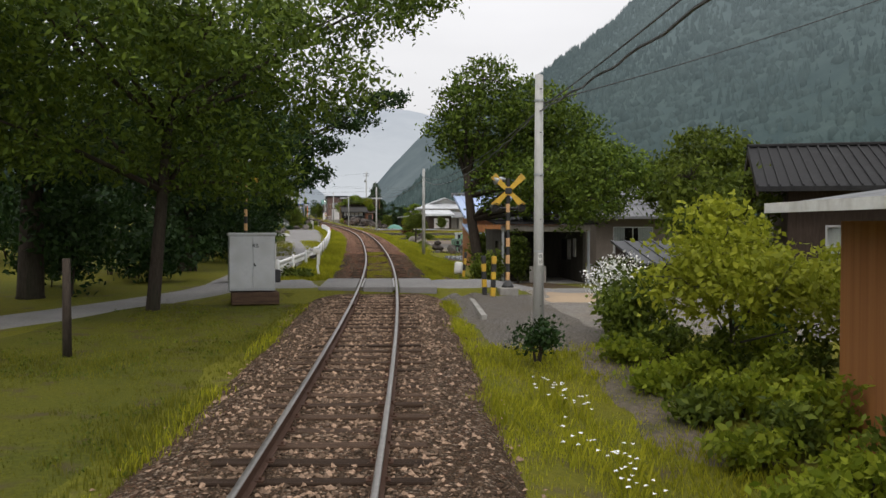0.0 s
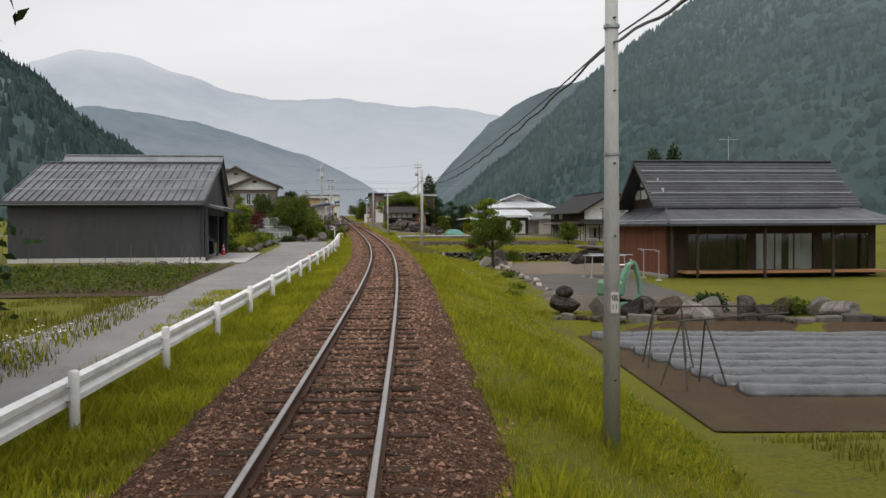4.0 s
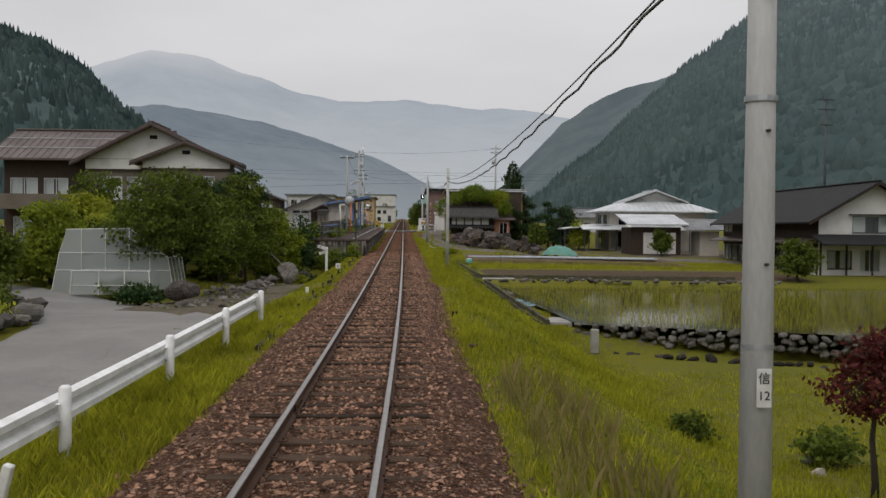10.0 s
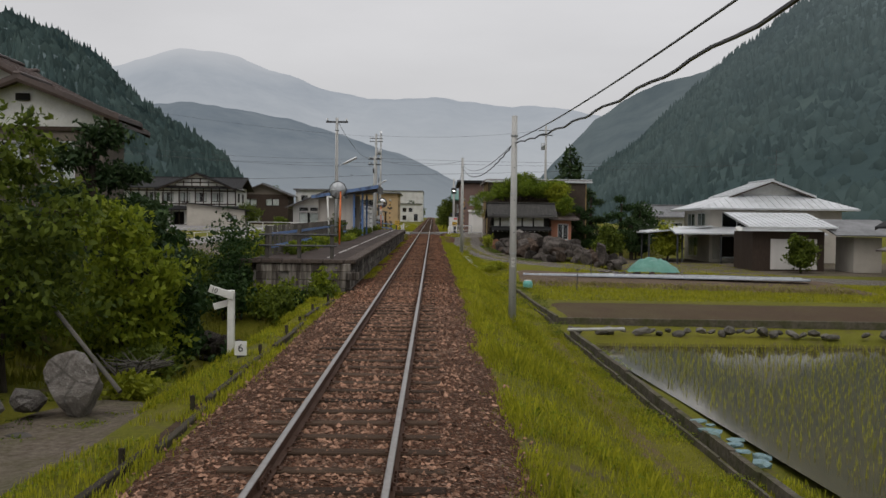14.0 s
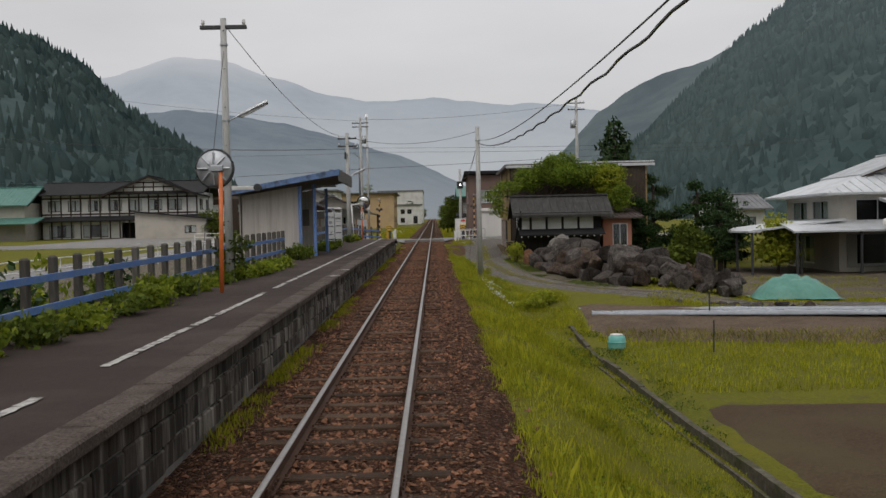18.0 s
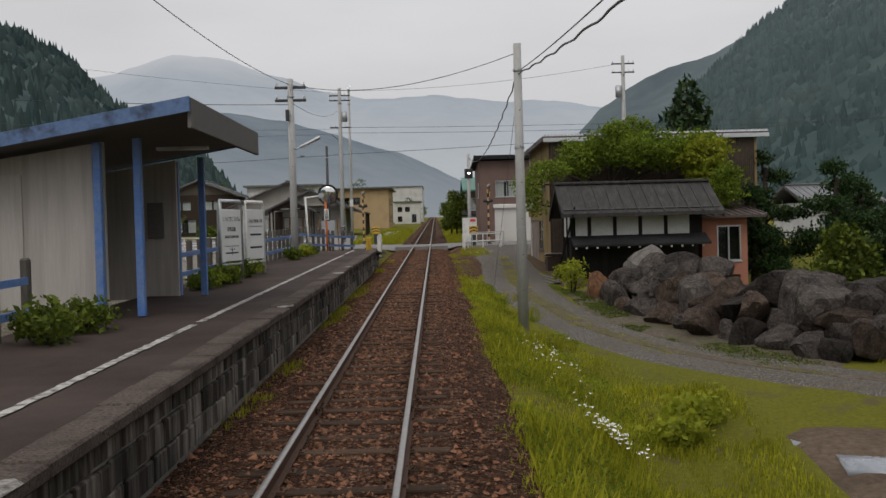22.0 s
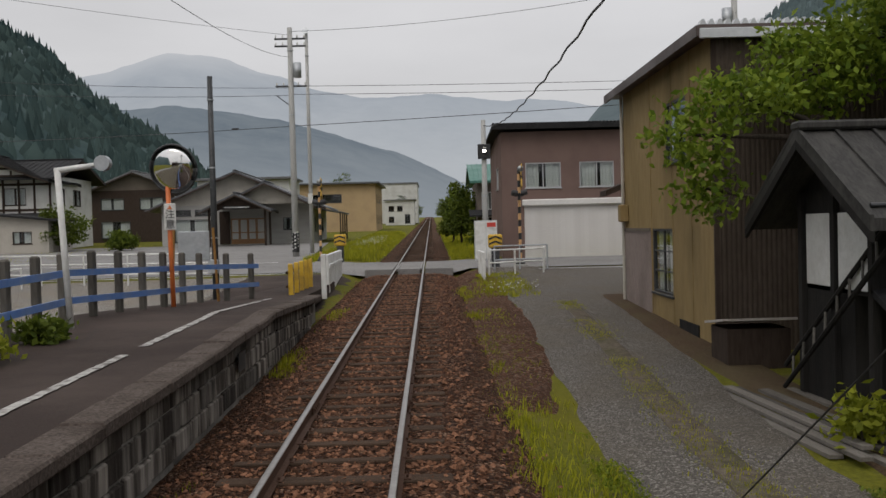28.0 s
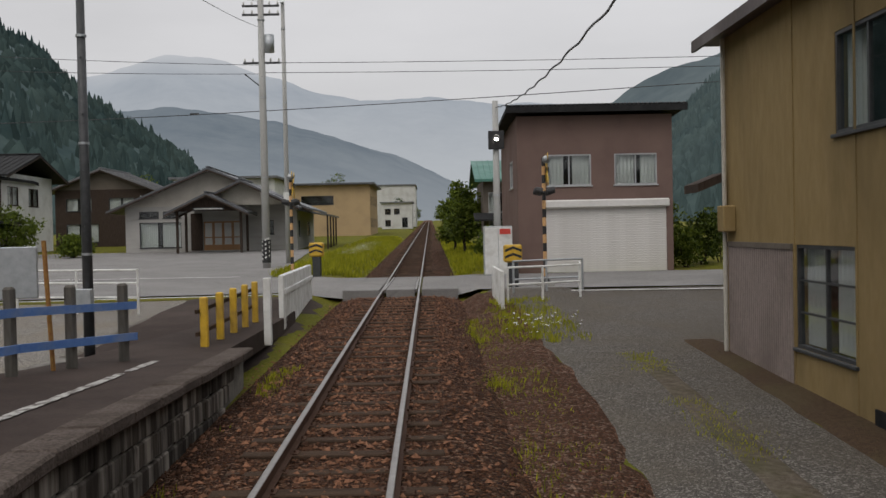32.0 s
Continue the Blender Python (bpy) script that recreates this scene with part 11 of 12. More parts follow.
for k in range(20):
    y = 178.5 + 1.4 * k
    if y > 193:
        continue
    x = -5.7 - 0.35 * (k % 3)
    bush("hedge_plant", x, y, float(ground_h(x, y)), (0.75, 0.8, 2.0 + 0.25 * (k % 4)), 1500, 0.085, (M_LEAF_DARK, M_LEAF, M_LEAF_DARK, M_LEAF_FRESH)[k % 4], "overgrown shrub behind the platform fence", 720 + k, "hedge plants", 2, 0.12)
for k in range(14):
    y = 180.5 + 1.15 * k
    bush("hedge_plant", -4.15 + 0.15 * math.sin(k * 2.1), y, 0.70, (0.42, 0.62, 0.42 + 0.12 * math.sin(k)), 1000, 0.055, M_LEAF_FRESH if k % 3 else M_LEAF, "low bright azalea hedge plant on the platform", 240 + k, "hedge plants", 2, 0.07)
for k in range(9):
    bush("hosta_plant", -3.85 + 0.08 * (k % 2), 196.3 + 0.6 * k, 0.70, (0.36, 0.42, 0.32), 700, 0.075, M_LEAF_FRESH, "low bright leafy plant along the platform fence", 250 + k, "hedge plants", 2, 0.07)
for k in range(8):
    bush("azalea_plant", -4.15 + 0.08 * (k % 2), 213.9 + 0.72 * k, 0.70, (0.4, 0.5, 0.36 + 0.05 * (k % 3)), 900, 0.05, (M_LEAF, M_LEAF_FRESH, M_LEAF_MID)[k % 3], "low azalea plant under the station signs", 230 + k, "hedge plants", 2, 0.07)
for k, (y, w, tall) in enumerate(((194.7, 0.58, 1.45), (205.6, 0.6, 0.55), (206.7, 0.6, 0.5), (215.4, 0.5, 0.45), (217.6, 0.5, 0.5), (226.2, 0.4, 0.45), (229.0, 0.45, 0.5), (230.6, 0.35, 0.4))):
    bush("hedge_plant", -4.0, y, 0.70, (w, w, tall), 1300, 0.055, M_LEAF_MID if k == 0 else M_LEAF_YEL if k == 6 else M_LEAF, "clipped hedge plant beside the platform fence", 270 + k, "hedge plants", 2, 0.07)

# east of the line
tree("garden_tree", 7.0, 118.0, -1.4, [(-0.62, 0, 2.15, 0.72, 0.7, 0.5), (0.62, 0.1, 2.2, 0.8, 0.75, 0.52), (0.0, 0.1, 2.75, 0.9, 0.85, 0.5), (-0.95, -0.1, 1.7, 0.42, 0.4, 0.26), (1.0, 0.2, 1.85, 0.4, 0.4, 0.28), (0.35, -0.3, 3.05, 0.5, 0.5, 0.3), (-0.3, -0.5, 2.3, 0.5, 0.4, 0.4)], 13500, 0.06, M_LEAF, 0.1, "small garden tree with a broad dense crown by the lot", 301, fork=0.3, clump=0.14, group="garden trees", hollow=0.4)
pine_rng = random.Random(15)
tufts = [(pine_rng.uniform(-0.25, 0.25) + (0.75 if n % 2 else -0.75) * (1.15 - 0.055 * n), pine_rng.uniform(-0.4, 0.4), 1.15 + 0.33 * n + pine_rng.uniform(-0.1, 0.1), pine_rng.uniform(0.5, 0.75), 0.6, pine_rng.uniform(0.13, 0.2)) for n in range(11)]
tree("garden_pine", 8.0, 127.0, -1.85, tufts + [(0.1, 0, 4.8, 0.75, 0.7, 0.2), (-0.1, 0, 3.4, 0.5, 0.5, 0.2), (0.1, 0, 2.2, 0.5, 0.5, 0.2)], 11500, 0.07, M_LEAF_SUN, 0.11, "trained yellow-green garden pine with loose layers", 303, fork=0.9, clump=0.13, category="pine tree", group="garden trees", hollow=0.25, long=2.2)
for x, y, sz, m_ in ((6.75, 118.9, (0.66, 0.45, 0.4), M_PEBBLE), (7.7, 118.5, (0.44, 0.34, 0.28), M_ROCK_MID), (7.3, 116.9, (0.27, 0.24, 0.22), M_PEBBLE), (7.6, 116.5, (0.26, 0.2, 0.15), M_PEBBLE), (7.1, 116.4, (0.24, 0.18, 0.13), M_ROCK_MID), (7.95, 117.1, (0.2, 0.3, 0.24), M_PEBBLE), (7.65, 117.2, (0.15, 0.14, 0.14), M_PEBBLE), (6.65, 116.9, (0.28, 0.2, 0.12), M_ROCK_MID), (6.6, 117.6, (0.4, 0.3, 0.12), M_ROCK)):
    boulder("edge_stone", x, y, float(ground_h(x, y)), sz, m_, "rounded pale stone round the garden tree's foot", "edge stones")
tree("red_maple", 8.0, 133.0, -1.9, [(0, 0, 1.5, 0.85, 0.8, 0.5), (0.2, 0, 2.1, 0.6, 0.6, 0.4)], 3600, 0.06, M_LEAF_RED, 0.05, "small red maple at the garden's edge", 305, clump=0.12, group="maples", fork=0.3)
for k, (x, y, w, tall, m_) in enumerate(((8.8, 130.6, 0.8, 0.9, M_LEAF_DARK), (7.2, 126.0, 0.5, 0.5, M_LEAF), (9.6, 124.0, 0.9, 0.9, M_LEAF), (7.8, 124.6, 0.7, 0.7, M_LEAF), (8.7, 136.0, 0.9, 0.7, M_LEAF), (6.6, 138.0, 0.6, 0.5, M_LEAF), (10.0, 89.3, 0.8, 0.7, M_LEAF_DARK), (12.5, 88.6, 0.8, 0.6, M_LEAF), (6.3, 108.6, 0.4, 0.35, M_LEAF), (5.2, 100.5, 0.35, 0.25, M_LEAF_FRESH), (4.2, 96.0, 0.4, 0.25, M_LEAF_FRESH), (5.5, 225.3, 0.55, 1.2, M_LEAF_YEL), (5.7, 229.2, 0.4, 0.7, M_LEAF_YEL), (4.7, 208.6, 0.6, 0.4, M_LEAF_YEL), (5.3, 209.4, 0.7, 0.5, M_LEAF_YEL))):
    bush("leafy_shrub", x, y, float(ground_h(x, y)), (w, w, tall), int(2000 * w), 0.07, m_, "green shrub at the foot of the bank", 310 + k, "bank shrubs")
tree("spreading_tree", 8.4, 234.2, -0.6, [(-1.2, 0.2, 5.0, 1.0, 1.0, 0.8), (0.4, 0.2, 5.5, 1.4, 1.3, 0.9), (2.2, 0, 5.3, 1.4, 1.3, 0.85), (4.0, 0.3, 5.2, 1.2, 1.2, 0.9), (1.0, 0.3, 6.2, 1.1, 1.0, 0.5), (4.6, -1.6, 3.6, 0.7, 0.7, 0.9), (1.2, -1.2, 5.2, 1.2, 1.0, 0.7), (-2.6, -0.8, 4.5, 0.7, 0.6, 0.45), (-3.5, -1.2, 3.9, 0.6, 0.5, 0.5), (-3.3, -1.1, 3.1, 0.5, 0.45, 0.5)], 30000, 0.08, M_LEAF_SUN, 0.16, "spreading leafy tree behind the storehouse", 331, fork=0.3, clump=0.17, group="station trees")
tree("spreading_tree", 12.4, 233.6, -0.6, [(0, 0, 5.0, 1.2, 1.1, 0.95), (0.4, 0, 4.0, 0.9, 0.9, 0.8)], 4500, 0.115, M_LEAF_YEL, 0.1, "yellow-green tree over the storehouse roof", 333, fork=0.4, clump=0.18, group="station trees")
for k, (x, y, w, tall) in enumerate(((16.0, 236.5, 1.9, 6.0), (18.6, 235.0, 1.9, 5.4), (21.0, 238.0, 1.7, 4.6), (14.4, 233.5, 1.2, 4.4), (18.4, 229.5, 1.3, 3.4))):
    layers = [((-1) ** n * w * (0.45 - 0.05 * n), 0.3 * math.sin(n * 2.0), tall * (0.3 + 0.14 * n), w * (0.85 - 0.1 * n), w * (0.8 - 0.1 * n), 0.36) for n in range(6)]
    tree("garden_pine", x, y, float(ground_h(x, y)), layers, 11000, 0.085, M_PINE if k % 2 == 0 else M_LEAF_DARK, 0.16, "dark trained pine with spreading layers behind the rock heap", 410 + k, fork=0.9, clump=0.15, category="pine tree", group="garden pines", hollow=0.15, long=2.0)
for k, (x, y, w, tall) in enumerate(((11.3, 265.6, 0.9, 1.7), (12.4, 267.2, 1.2, 2.6), (11.6, 270.5, 1.3, 3.4), (13.8, 269.0, 1.2, 2.4))):
    bush("leafy_shrub", x, y, float(ground_h(x, y)), (w, w, tall), 2600, 0.09, (M_LEAF, M_LEAF_MID)[k % 2], "leafy shrub beside the shuttered building", 370 + k, "village shrubs")
conifer("conifer", 15.6, 248.0, -0.4, 10.2, 3.1, 12000, "pointed dark conifer behind the yellow building", 335)
conifer("conifer", 34.3, 166.0, -2.0, 12.0, 2.9, 9000, "tall dark cedar beside the fields", 337)
conifer("conifer", 37.0, 166.6, -2.0, 12.4, 2.9, 9000, "tall dark cedar beside the fields", 339)
for k, (x, y, w, tall, m_) in enumerate(((16.3, 229.0, 1.2, 3.0, M_LEAF), (20.8, 226.5, 1.1, 3.4, M_LEAF_YEL), (22.0, 241.0, 2.0, 5.0, M_LEAF_DARK), (28.5, 184.0, 1.4, 3.0, M_LEAF), (26.5, 212.0, 0.8, 2.6, M_LEAF), (36.5, 208.0, 1.8, 3.4, M_LEAF_YEL), (44.0, 214.0, 2.6, 5.5, M_LEAF), (3.1, 286.0, 1.2, 4.4, M_LEAF), (2.6, 292.0, 1.0, 3.6, M_LEAF), (4.4, 279.0, 1.0, 1.4, M_LEAF), (11.6, 256.5, 1.2, 2.6, M_LEAF), (-27.0, 290.0, 2.0, 3.4, M_LEAF), (-30.0, 330.0, 3.0, 7.5, M_LEAF), (-13.0, 372.0, 3.0, 9.0, M_LEAF), (4.5, 330.0, 2.0, 5.0, M_LEAF_DARK), (-5.0, 420.0, 2.5, 6.0, M_LEAF_DARK), (6.0, 400.0, 3.0, 7.0, M_LEAF_DARK), (4.2, 348.0, 1.4, 3.0, M_LEAF), (4.6, 368.0, 1.6, 4.0, M_LEAF_MID), (-4.6, 452.0, 1.8, 4.4, M_LEAF), (4.2, 470.0, 2.0, 5.0, M_LEAF), (-4.4, 500.0, 2.2, 5.0, M_LEAF_MID), (4.6, 540.0, 2.4, 6.0, M_LEAF_MID), (-4.4, 560.0, 2.4, 6.0, M_LEAF), (-22.0, 288.5, 0.9, 1.4, M_LEAF))):
    tree("broadleaf_tree", x, y, float(ground_h(x, y)), [(0, 0, tall * 0.4, w, w, tall * 0.22), (0.3, 0.1, tall * 0.65, w * 0.85, w * 0.85, tall * 0.2), (-0.2, 0, tall * 0.85, w * 0.55, w * 0.55, tall * 0.15)], 4200, 0.14, m_, 0.1, "leafy tree among the houses", 350 + k, fork=0.15, clump=0.24, group="village trees")


# ---- grass, crops and flowers ----
def blades(name, x, y, h, tall, width, material, label, seed, category="grass", per=5, spread_by=0.06, lean=0.45):
    """Tufts of grass at the given places."""
    r = np.random.default_rng(seed)
    n = len(x)
    px = (x[:, None] + r.normal(0, spread_by, (n, per))).ravel()
    py = (y[:, None] + r.normal(0, spread_by, (n, per))).ravel()
    pz = np.repeat(h + GRADE * y, per)
    t = np.repeat(tall, per) * r.uniform(0.5, 1.25, n * per)
    a, d = r.uniform(0, 2 * np.pi, n * per), r.uniform(0.1, lean, n * per)
    w = width * r.uniform(0.7, 1.3, n * per)
    bx, by = np.cos(a + 1.57) * w, np.sin(a + 1.57) * w
    v = np.stack([np.stack([px - bx, py - by, pz - 0.02], -1), np.stack([px + bx, py + by, pz - 0.02], -1),
                  np.stack([px + np.cos(a) * t * d * 0.4 + bx * 0.7, py + np.sin(a) * t * d * 0.4 + by * 0.7, pz + t * 0.6], -1),
                  np.stack([px + np.cos(a) * t * d, py + np.sin(a) * t * d, pz + t], -1)], 1)
    me = arrays_mesh(name, v.reshape(-1, 3), np.arange(4 * n * per).reshape(-1, 4), material)
    return tagged(new(name, me), label, category, kind="stuff")


def scatter(n, s0, s1, c0, c1, seed, keep=None):
    """Random places along the line between two distances to its right."""
    r = np.random.default_rng(seed)
    s, c = s0 + (s1 - s0) * r.random(n), c0 + (c1 - c0) * r.random(n) if not callable(c0) else None
    y = np.where(s < 180, np.interp(s, LINE_S, LINE_Y), s)
    if callable(c0):
        a, b = c0(y), c1(y)
        c = a + (b - a) * r.random(n)
    x = np.where(s < 180, np.interp(s, LINE_S, LINE_X), 0.0) + c
    lump = np.array([noise.noise((p * 0.35, q * 0.35, 0.0)) + 0.6 * noise.noise((p * 1.3, q * 1.3, 5.0)) for p, q in zip(x, y)])
    if keep is not None:
        k = keep(x, y, c, lump, r)
        x, y, lump = x[k], y[k], lump[k]
    return x, y, lump


def bank_keep(x, y, c, lump, r):
    free = ~(((y > 25) & (y < 45)) & (c > 2.2)) & ~((y > 33.5) & (y < 40)) & ~((y > 205) & (c > np.interp(y, [205, 210.5, 214, 218.5, 222], [5.2, 5.2, 4.6, 3.5, 2.7]))) & ~((y > 224) & (r.random(len(x)) < np.interp(y, [222, 229], [0.2, 0.85])))
    return free & (r.random(len(x)) < 0.55 + 0.5 * lump + 0.25)


x, y, lump = scatter(84000, 3, 252, lambda q: 0 * q + 1.75, lambda q: np.interp(q, FOOT_AT, FOOT) + np.where(q < 26, 1.6, np.where((q > 203) & (q < 220), 1.4, 0.3)), 41, bank_keep)
blades("bank_grass", x, y, ground_h(x, y), 0.05 + 0.09 * np.clip(0.55 + 0.9 * lump, 0, 1.3), 0.0055, M_GRASS, "fresh green grass on the railway bank", 42, per=4, spread_by=0.08, lean=0.7)
x, y, lump = scatter(9000, 62, 224, 2.0, 3.9, 43, lambda x, y, c, l, r: l > 0.05)
blades("tall_grass", x, y, ground_h(x, y), 0.2 + 0.28 * np.clip(lump, 0, 1), 0.005, M_GRASS, "tall feathery grass on the bank", 44, per=4)
x, y, lump = scatter(420, 116, 134, 2.2, 3.4, 45)
blades("dry_grass", x, y, ground_h(x, y), 0.4 + 0.2 * np.clip(lump, 0, 1), 0.005, M_GRASS_DRY, "dry reddish grass heads", 46, per=4)
x, y, lump = scatter(24000, 40, 146, -3.65, -1.85, 47, lambda x, y, c, l, r: (r.random(len(x)) < 0.8 + 0.4 * l))
blades("verge_grass", x, y, ground_h(x, y), 0.10 + 0.17 * np.clip(0.5 + 0.9 * lump, 0, 1.3), 0.0055, M_GRASS, "bright green grass under the guard rail", 48, lean=0.7)
x, y, lump = scatter(15000, 3, 33.5, -7.2, -1.8, 49, lambda x, y, c, l, r: (r.random(len(x)) < 0.7 + 0.6 * l) & ~((c < -6.0) & (y > 26)))
blades("lawn_grass", x, y, ground_h(x, y), 0.045 + 0.06 * np.clip(0.5 + lump, 0, 1.3), 0.007, M_GRASS_MOSS, "short mossy grass beside the track", 50)
x, y, lump = scatter(4200, 140, 178, -3.2, -1.9, 51, lambda x, y, c, l, r: l > -0.1)
blades("ballast_weeds", x, y, ground_h(x, y) + 0.02, 0.035 + 0.07 * np.clip(0.5 + lump, 0, 1), 0.008, M_GRASS, "weeds along the ballast's edge", 52)
x, y, lump = scatter(2600, 180, 243, -1.62, -1.25, 53, lambda x, y, c, l, r: l > 0.0)
blades("platform_weeds", x, y, 0 * x - 0.28, 0.07 + 0.1 * np.clip(0.5 + lump, 0, 1), 0.009, M_GRASS, "weeds at the foot of the platform wall", 54)
x, y, lump = scatter(2400, 38, 62, -0.5, 0.5, 55, lambda x, y, c, l, r: l > -0.15)
blades("track_moss", x, y, 0 * x - 0.17, 0.03 + 0.03 * np.clip(0.5 + lump, 0, 1), 0.008, M_GRASS, "moss and weeds between the rails", 56)
x, y, lump = scatter(2600, 38, 66, 1.2, 3.2, 57, lambda x, y, c, l, r: l > -0.1)
blades("shoulder_weeds", x, y, ground_h(x, y) + 0.03, 0.06 + 0.06 * np.clip(0.5 + lump, 0, 1), 0.008, M_GRASS, "weeds in the ballast shoulder", 58)
for side, seed in ((1, 90), (-1, 92)):
    x, y, lump = scatter(9000, 3, 252, 1.55 if side > 0 else -2.1, 2.1 if side > 0 else -1.55, seed, lambda x, y, c, l, r: (r.random(len(x)) < 0.25 + 0.9 * l + 0.9 * (np.abs(c) - 1.75)) & ~((y > 33) & (y < 40)) & ~((c < 0) & (y > 176)))
    blades("edge_grass", x, y, np.maximum(ground_h(x, y), -0.36) + 0.03, 0.06 + 0.08 * np.clip(0.5 + lump, 0, 1.2), 0.007, M_GRASS, "grass creeping into the ballast's edge", seed + 1, per=4)
r_f = np.random.default_rng(60)
for x0, x1, y0, y1, n, tall, m_ in ((5.8, 13, 122, 137, 3600, 0.12, M_GRASS), (-12, -7.2, 152, 166, 3000, 0.14, M_GRASS_MOSS), (-9.5, -3.4, 165, 177, 2600, 0.2, M_GRASS_MOSS), (4.0, 6.2, 205.2, 211.5, 1500, 0.12, M_GRASS), (9.5, 20, 208.2, 210.6, 1500, 0.12, M_GRASS), (9.5, 24, 209, 224, 4200, 0.1, M_GRASS), (-12, -4.9, 180, 206, 5200, 0.12, M_GRASS), (4.8, 7.2, 137, 163, 3600, 0.13, M_GRASS), (-7.2, -5.9, 64, 90, 1800, 0.14, M_GRASS), (3.6, 8.0, 44, 72, 3600, 0.12, M_GRASS_MOSS), (-30, -22, 255, 300, 800, 0.1, M_GRASS), (-12.5, -8.2, 56, 88, 3600, 0.14, M_GRASS_MOSS)):
    x, y = r_f.uniform(x0, x1, n), r_f.uniform(y0, y1, n)
    lump = np.array([noise.noise((a * 0.5, b * 0.5, 2.0)) for a, b in zip(x, y)])
    ok = lump > -0.25
    blades("meadow_grass", x[ok], y[ok], ground_h(x[ok], y[ok]), tall * (0.6 + 0.8 * np.clip(0.5 + lump[ok], 0, 1.2)), 0.013, m_, "patchy green grass beside the railway", 300 + int(y0), per=3, spread_by=0.1)
x, y = r_f.uniform(6.2, 30, 9000), r_f.uniform(193.5, 203.6, 9000)
blades("field_grass", x, y, ground_h(x, y), 0.08 + 0.1 * r_f.random(9000), 0.012, M_GRASS, "bright green grass of a fallow field", 61, per=3)
x, y = r_f.uniform(6.6, 26, 6000), r_f.uniform(137, 149.6, 6000)
blades("field_grass", x, y, ground_h(x, y), 0.07 + 0.1 * r_f.random(6000), 0.012, M_GRASS, "green grass of a fallow field", 62, per=3)
x = r_f.uniform(-5.5, -2.0, 3000)
y = r_f.uniform(265, 330, 3000)
blades("verge_grass_far", x, y, ground_h(x, y), 0.15 + 0.15 * r_f.random(3000), 0.02, M_GRASS, "green verge beyond the crossing", 63)
x, y = r_f.uniform(2.0, 4.2, 2500), r_f.uniform(265, 330, 2500)
blades("verge_grass_far", x, y, ground_h(x, y), 0.15 + 0.15 * r_f.random(2500), 0.02, M_GRASS, "green verge beyond the crossing", 64)
x, y = r_f.uniform(2.5, 4.0, 420), r_f.uniform(245.5, 253, 420)
blades("corner_weeds", x, y, ground_h(x, y) + 0.05, 0.06 + 0.08 * r_f.random(420), 0.01, M_GRASS, "weeds round the crossing fence", 65)
y = r_f.uniform(212, 244, 2600)
x = np.interp(y, [211, 214.2, 218.5, 224, 230, 236, 244], [9.5, 6.3, 4.75, 4.05, 3.95, 4.25, 4.5]) + 0.16 * r_f.normal(0, 1, 2600)
ok = np.array([noise.noise((q * 0.4, 3.0, 1.0)) > -0.15 for q in y])
blades("lane_grass", x[ok], y[ok], ground_h(x[ok], y[ok]) + 0.05, 0.025 + 0.04 * r_f.random(int(ok.sum())), 0.007, M_GRASS, "thin grass on the gravel lane's crown", 66)
# rice seedlings in rows
gx, gy = np.meshgrid(np.arange(7.4, 33, 0.3), np.arange(152, 181, 0.45))
x, y = (gx + r_f.normal(0, 0.03, gx.shape)).ravel(), (gy + r_f.normal(0, 0.03, gy.shape)).ravel()
ok = (x > 8.1 - 0.05 * (y - 156)) & (y < 181.3 - 0.03 * x) & (y > 156.3 - 0.386 * (x - 7.6))
x, y = x[ok], y[ok]
level = -2.18 + GRADE * (165.0 - y)
blades("rice_seedlings", x, y, level, 0.17 + 0.08 * r_f.random(len(x)), 0.007, M_GRASS, "rows of young rice seedlings in the water", 67, "rice", per=4, spread_by=0.025, lean=0.3)
# vegetable rows and onions
for k in range(9):
    y0 = 90.0 + 1.6 * k
    x = r_f.uniform(-22, -8.6, 420)
    y = np.full(420, y0) + r_f.normal(0, 0.14, 420)
    pts = np.stack([x, y, ground_h(x, y) + GRADE * y + 0.12 + 0.1 * r_f.random(420)], -1)
    pts = np.concatenate([pts + r_f.normal(0, 0.07, pts.shape) for _ in range(4)])
    tagged(new("potato_row", leaf_mesh("potato_row", pts, 0.085, M_LEAF, 700 + k, long=1.3)), "row of leafy green potato plants", "crop row", "potato rows", "stuff")
for k in range(3):
    x = np.arange(6.6, 24, 0.14) + r_f.normal(0, 0.02, len(np.arange(6.6, 24, 0.14)))
    y = 202.4 + 0.6 * k - 0.3 * (x - 6.6) + r_f.normal(0, 0.05, len(x))
    blades("onion_row", x, y, ground_h(x, y) + 0.09, 0.16 + 0.1 * r_f.random(len(x)), 0.013, M_GRASS_DRY, "row of yellowing onions", 720 + k, "crop row", per=4, spread_by=0.05, lean=1.1)


def weed_mat(n, s0, s1, c0, c1, tall, leaf, material, label, seed, dense=0.0):
    """A low mat of small leaves in clumps over the ground."""
    x, y, lump = scatter(n, s0, s1, c0, c1, seed, lambda x, y, c, l, r: l > 0.02 - dense)
    r = np.random.default_rng(seed + 1)
    px, py = np.repeat(x, 7) + r.normal(0, 0.06, 7 * len(x)), np.repeat(y, 7) + r.normal(0, 0.06, 7 * len(x))
    pz = ground_h(px, py) + GRADE * py + 0.03 + tall * r.random(len(px)) * np.repeat(np.clip(0.4 + lump, 0.2, 1.2), 7)
    tagged(new("low_weeds", leaf_mesh("low_weeds", np.stack([px, py, pz], -1), leaf, material, seed)), label, "weeds", kind="stuff")


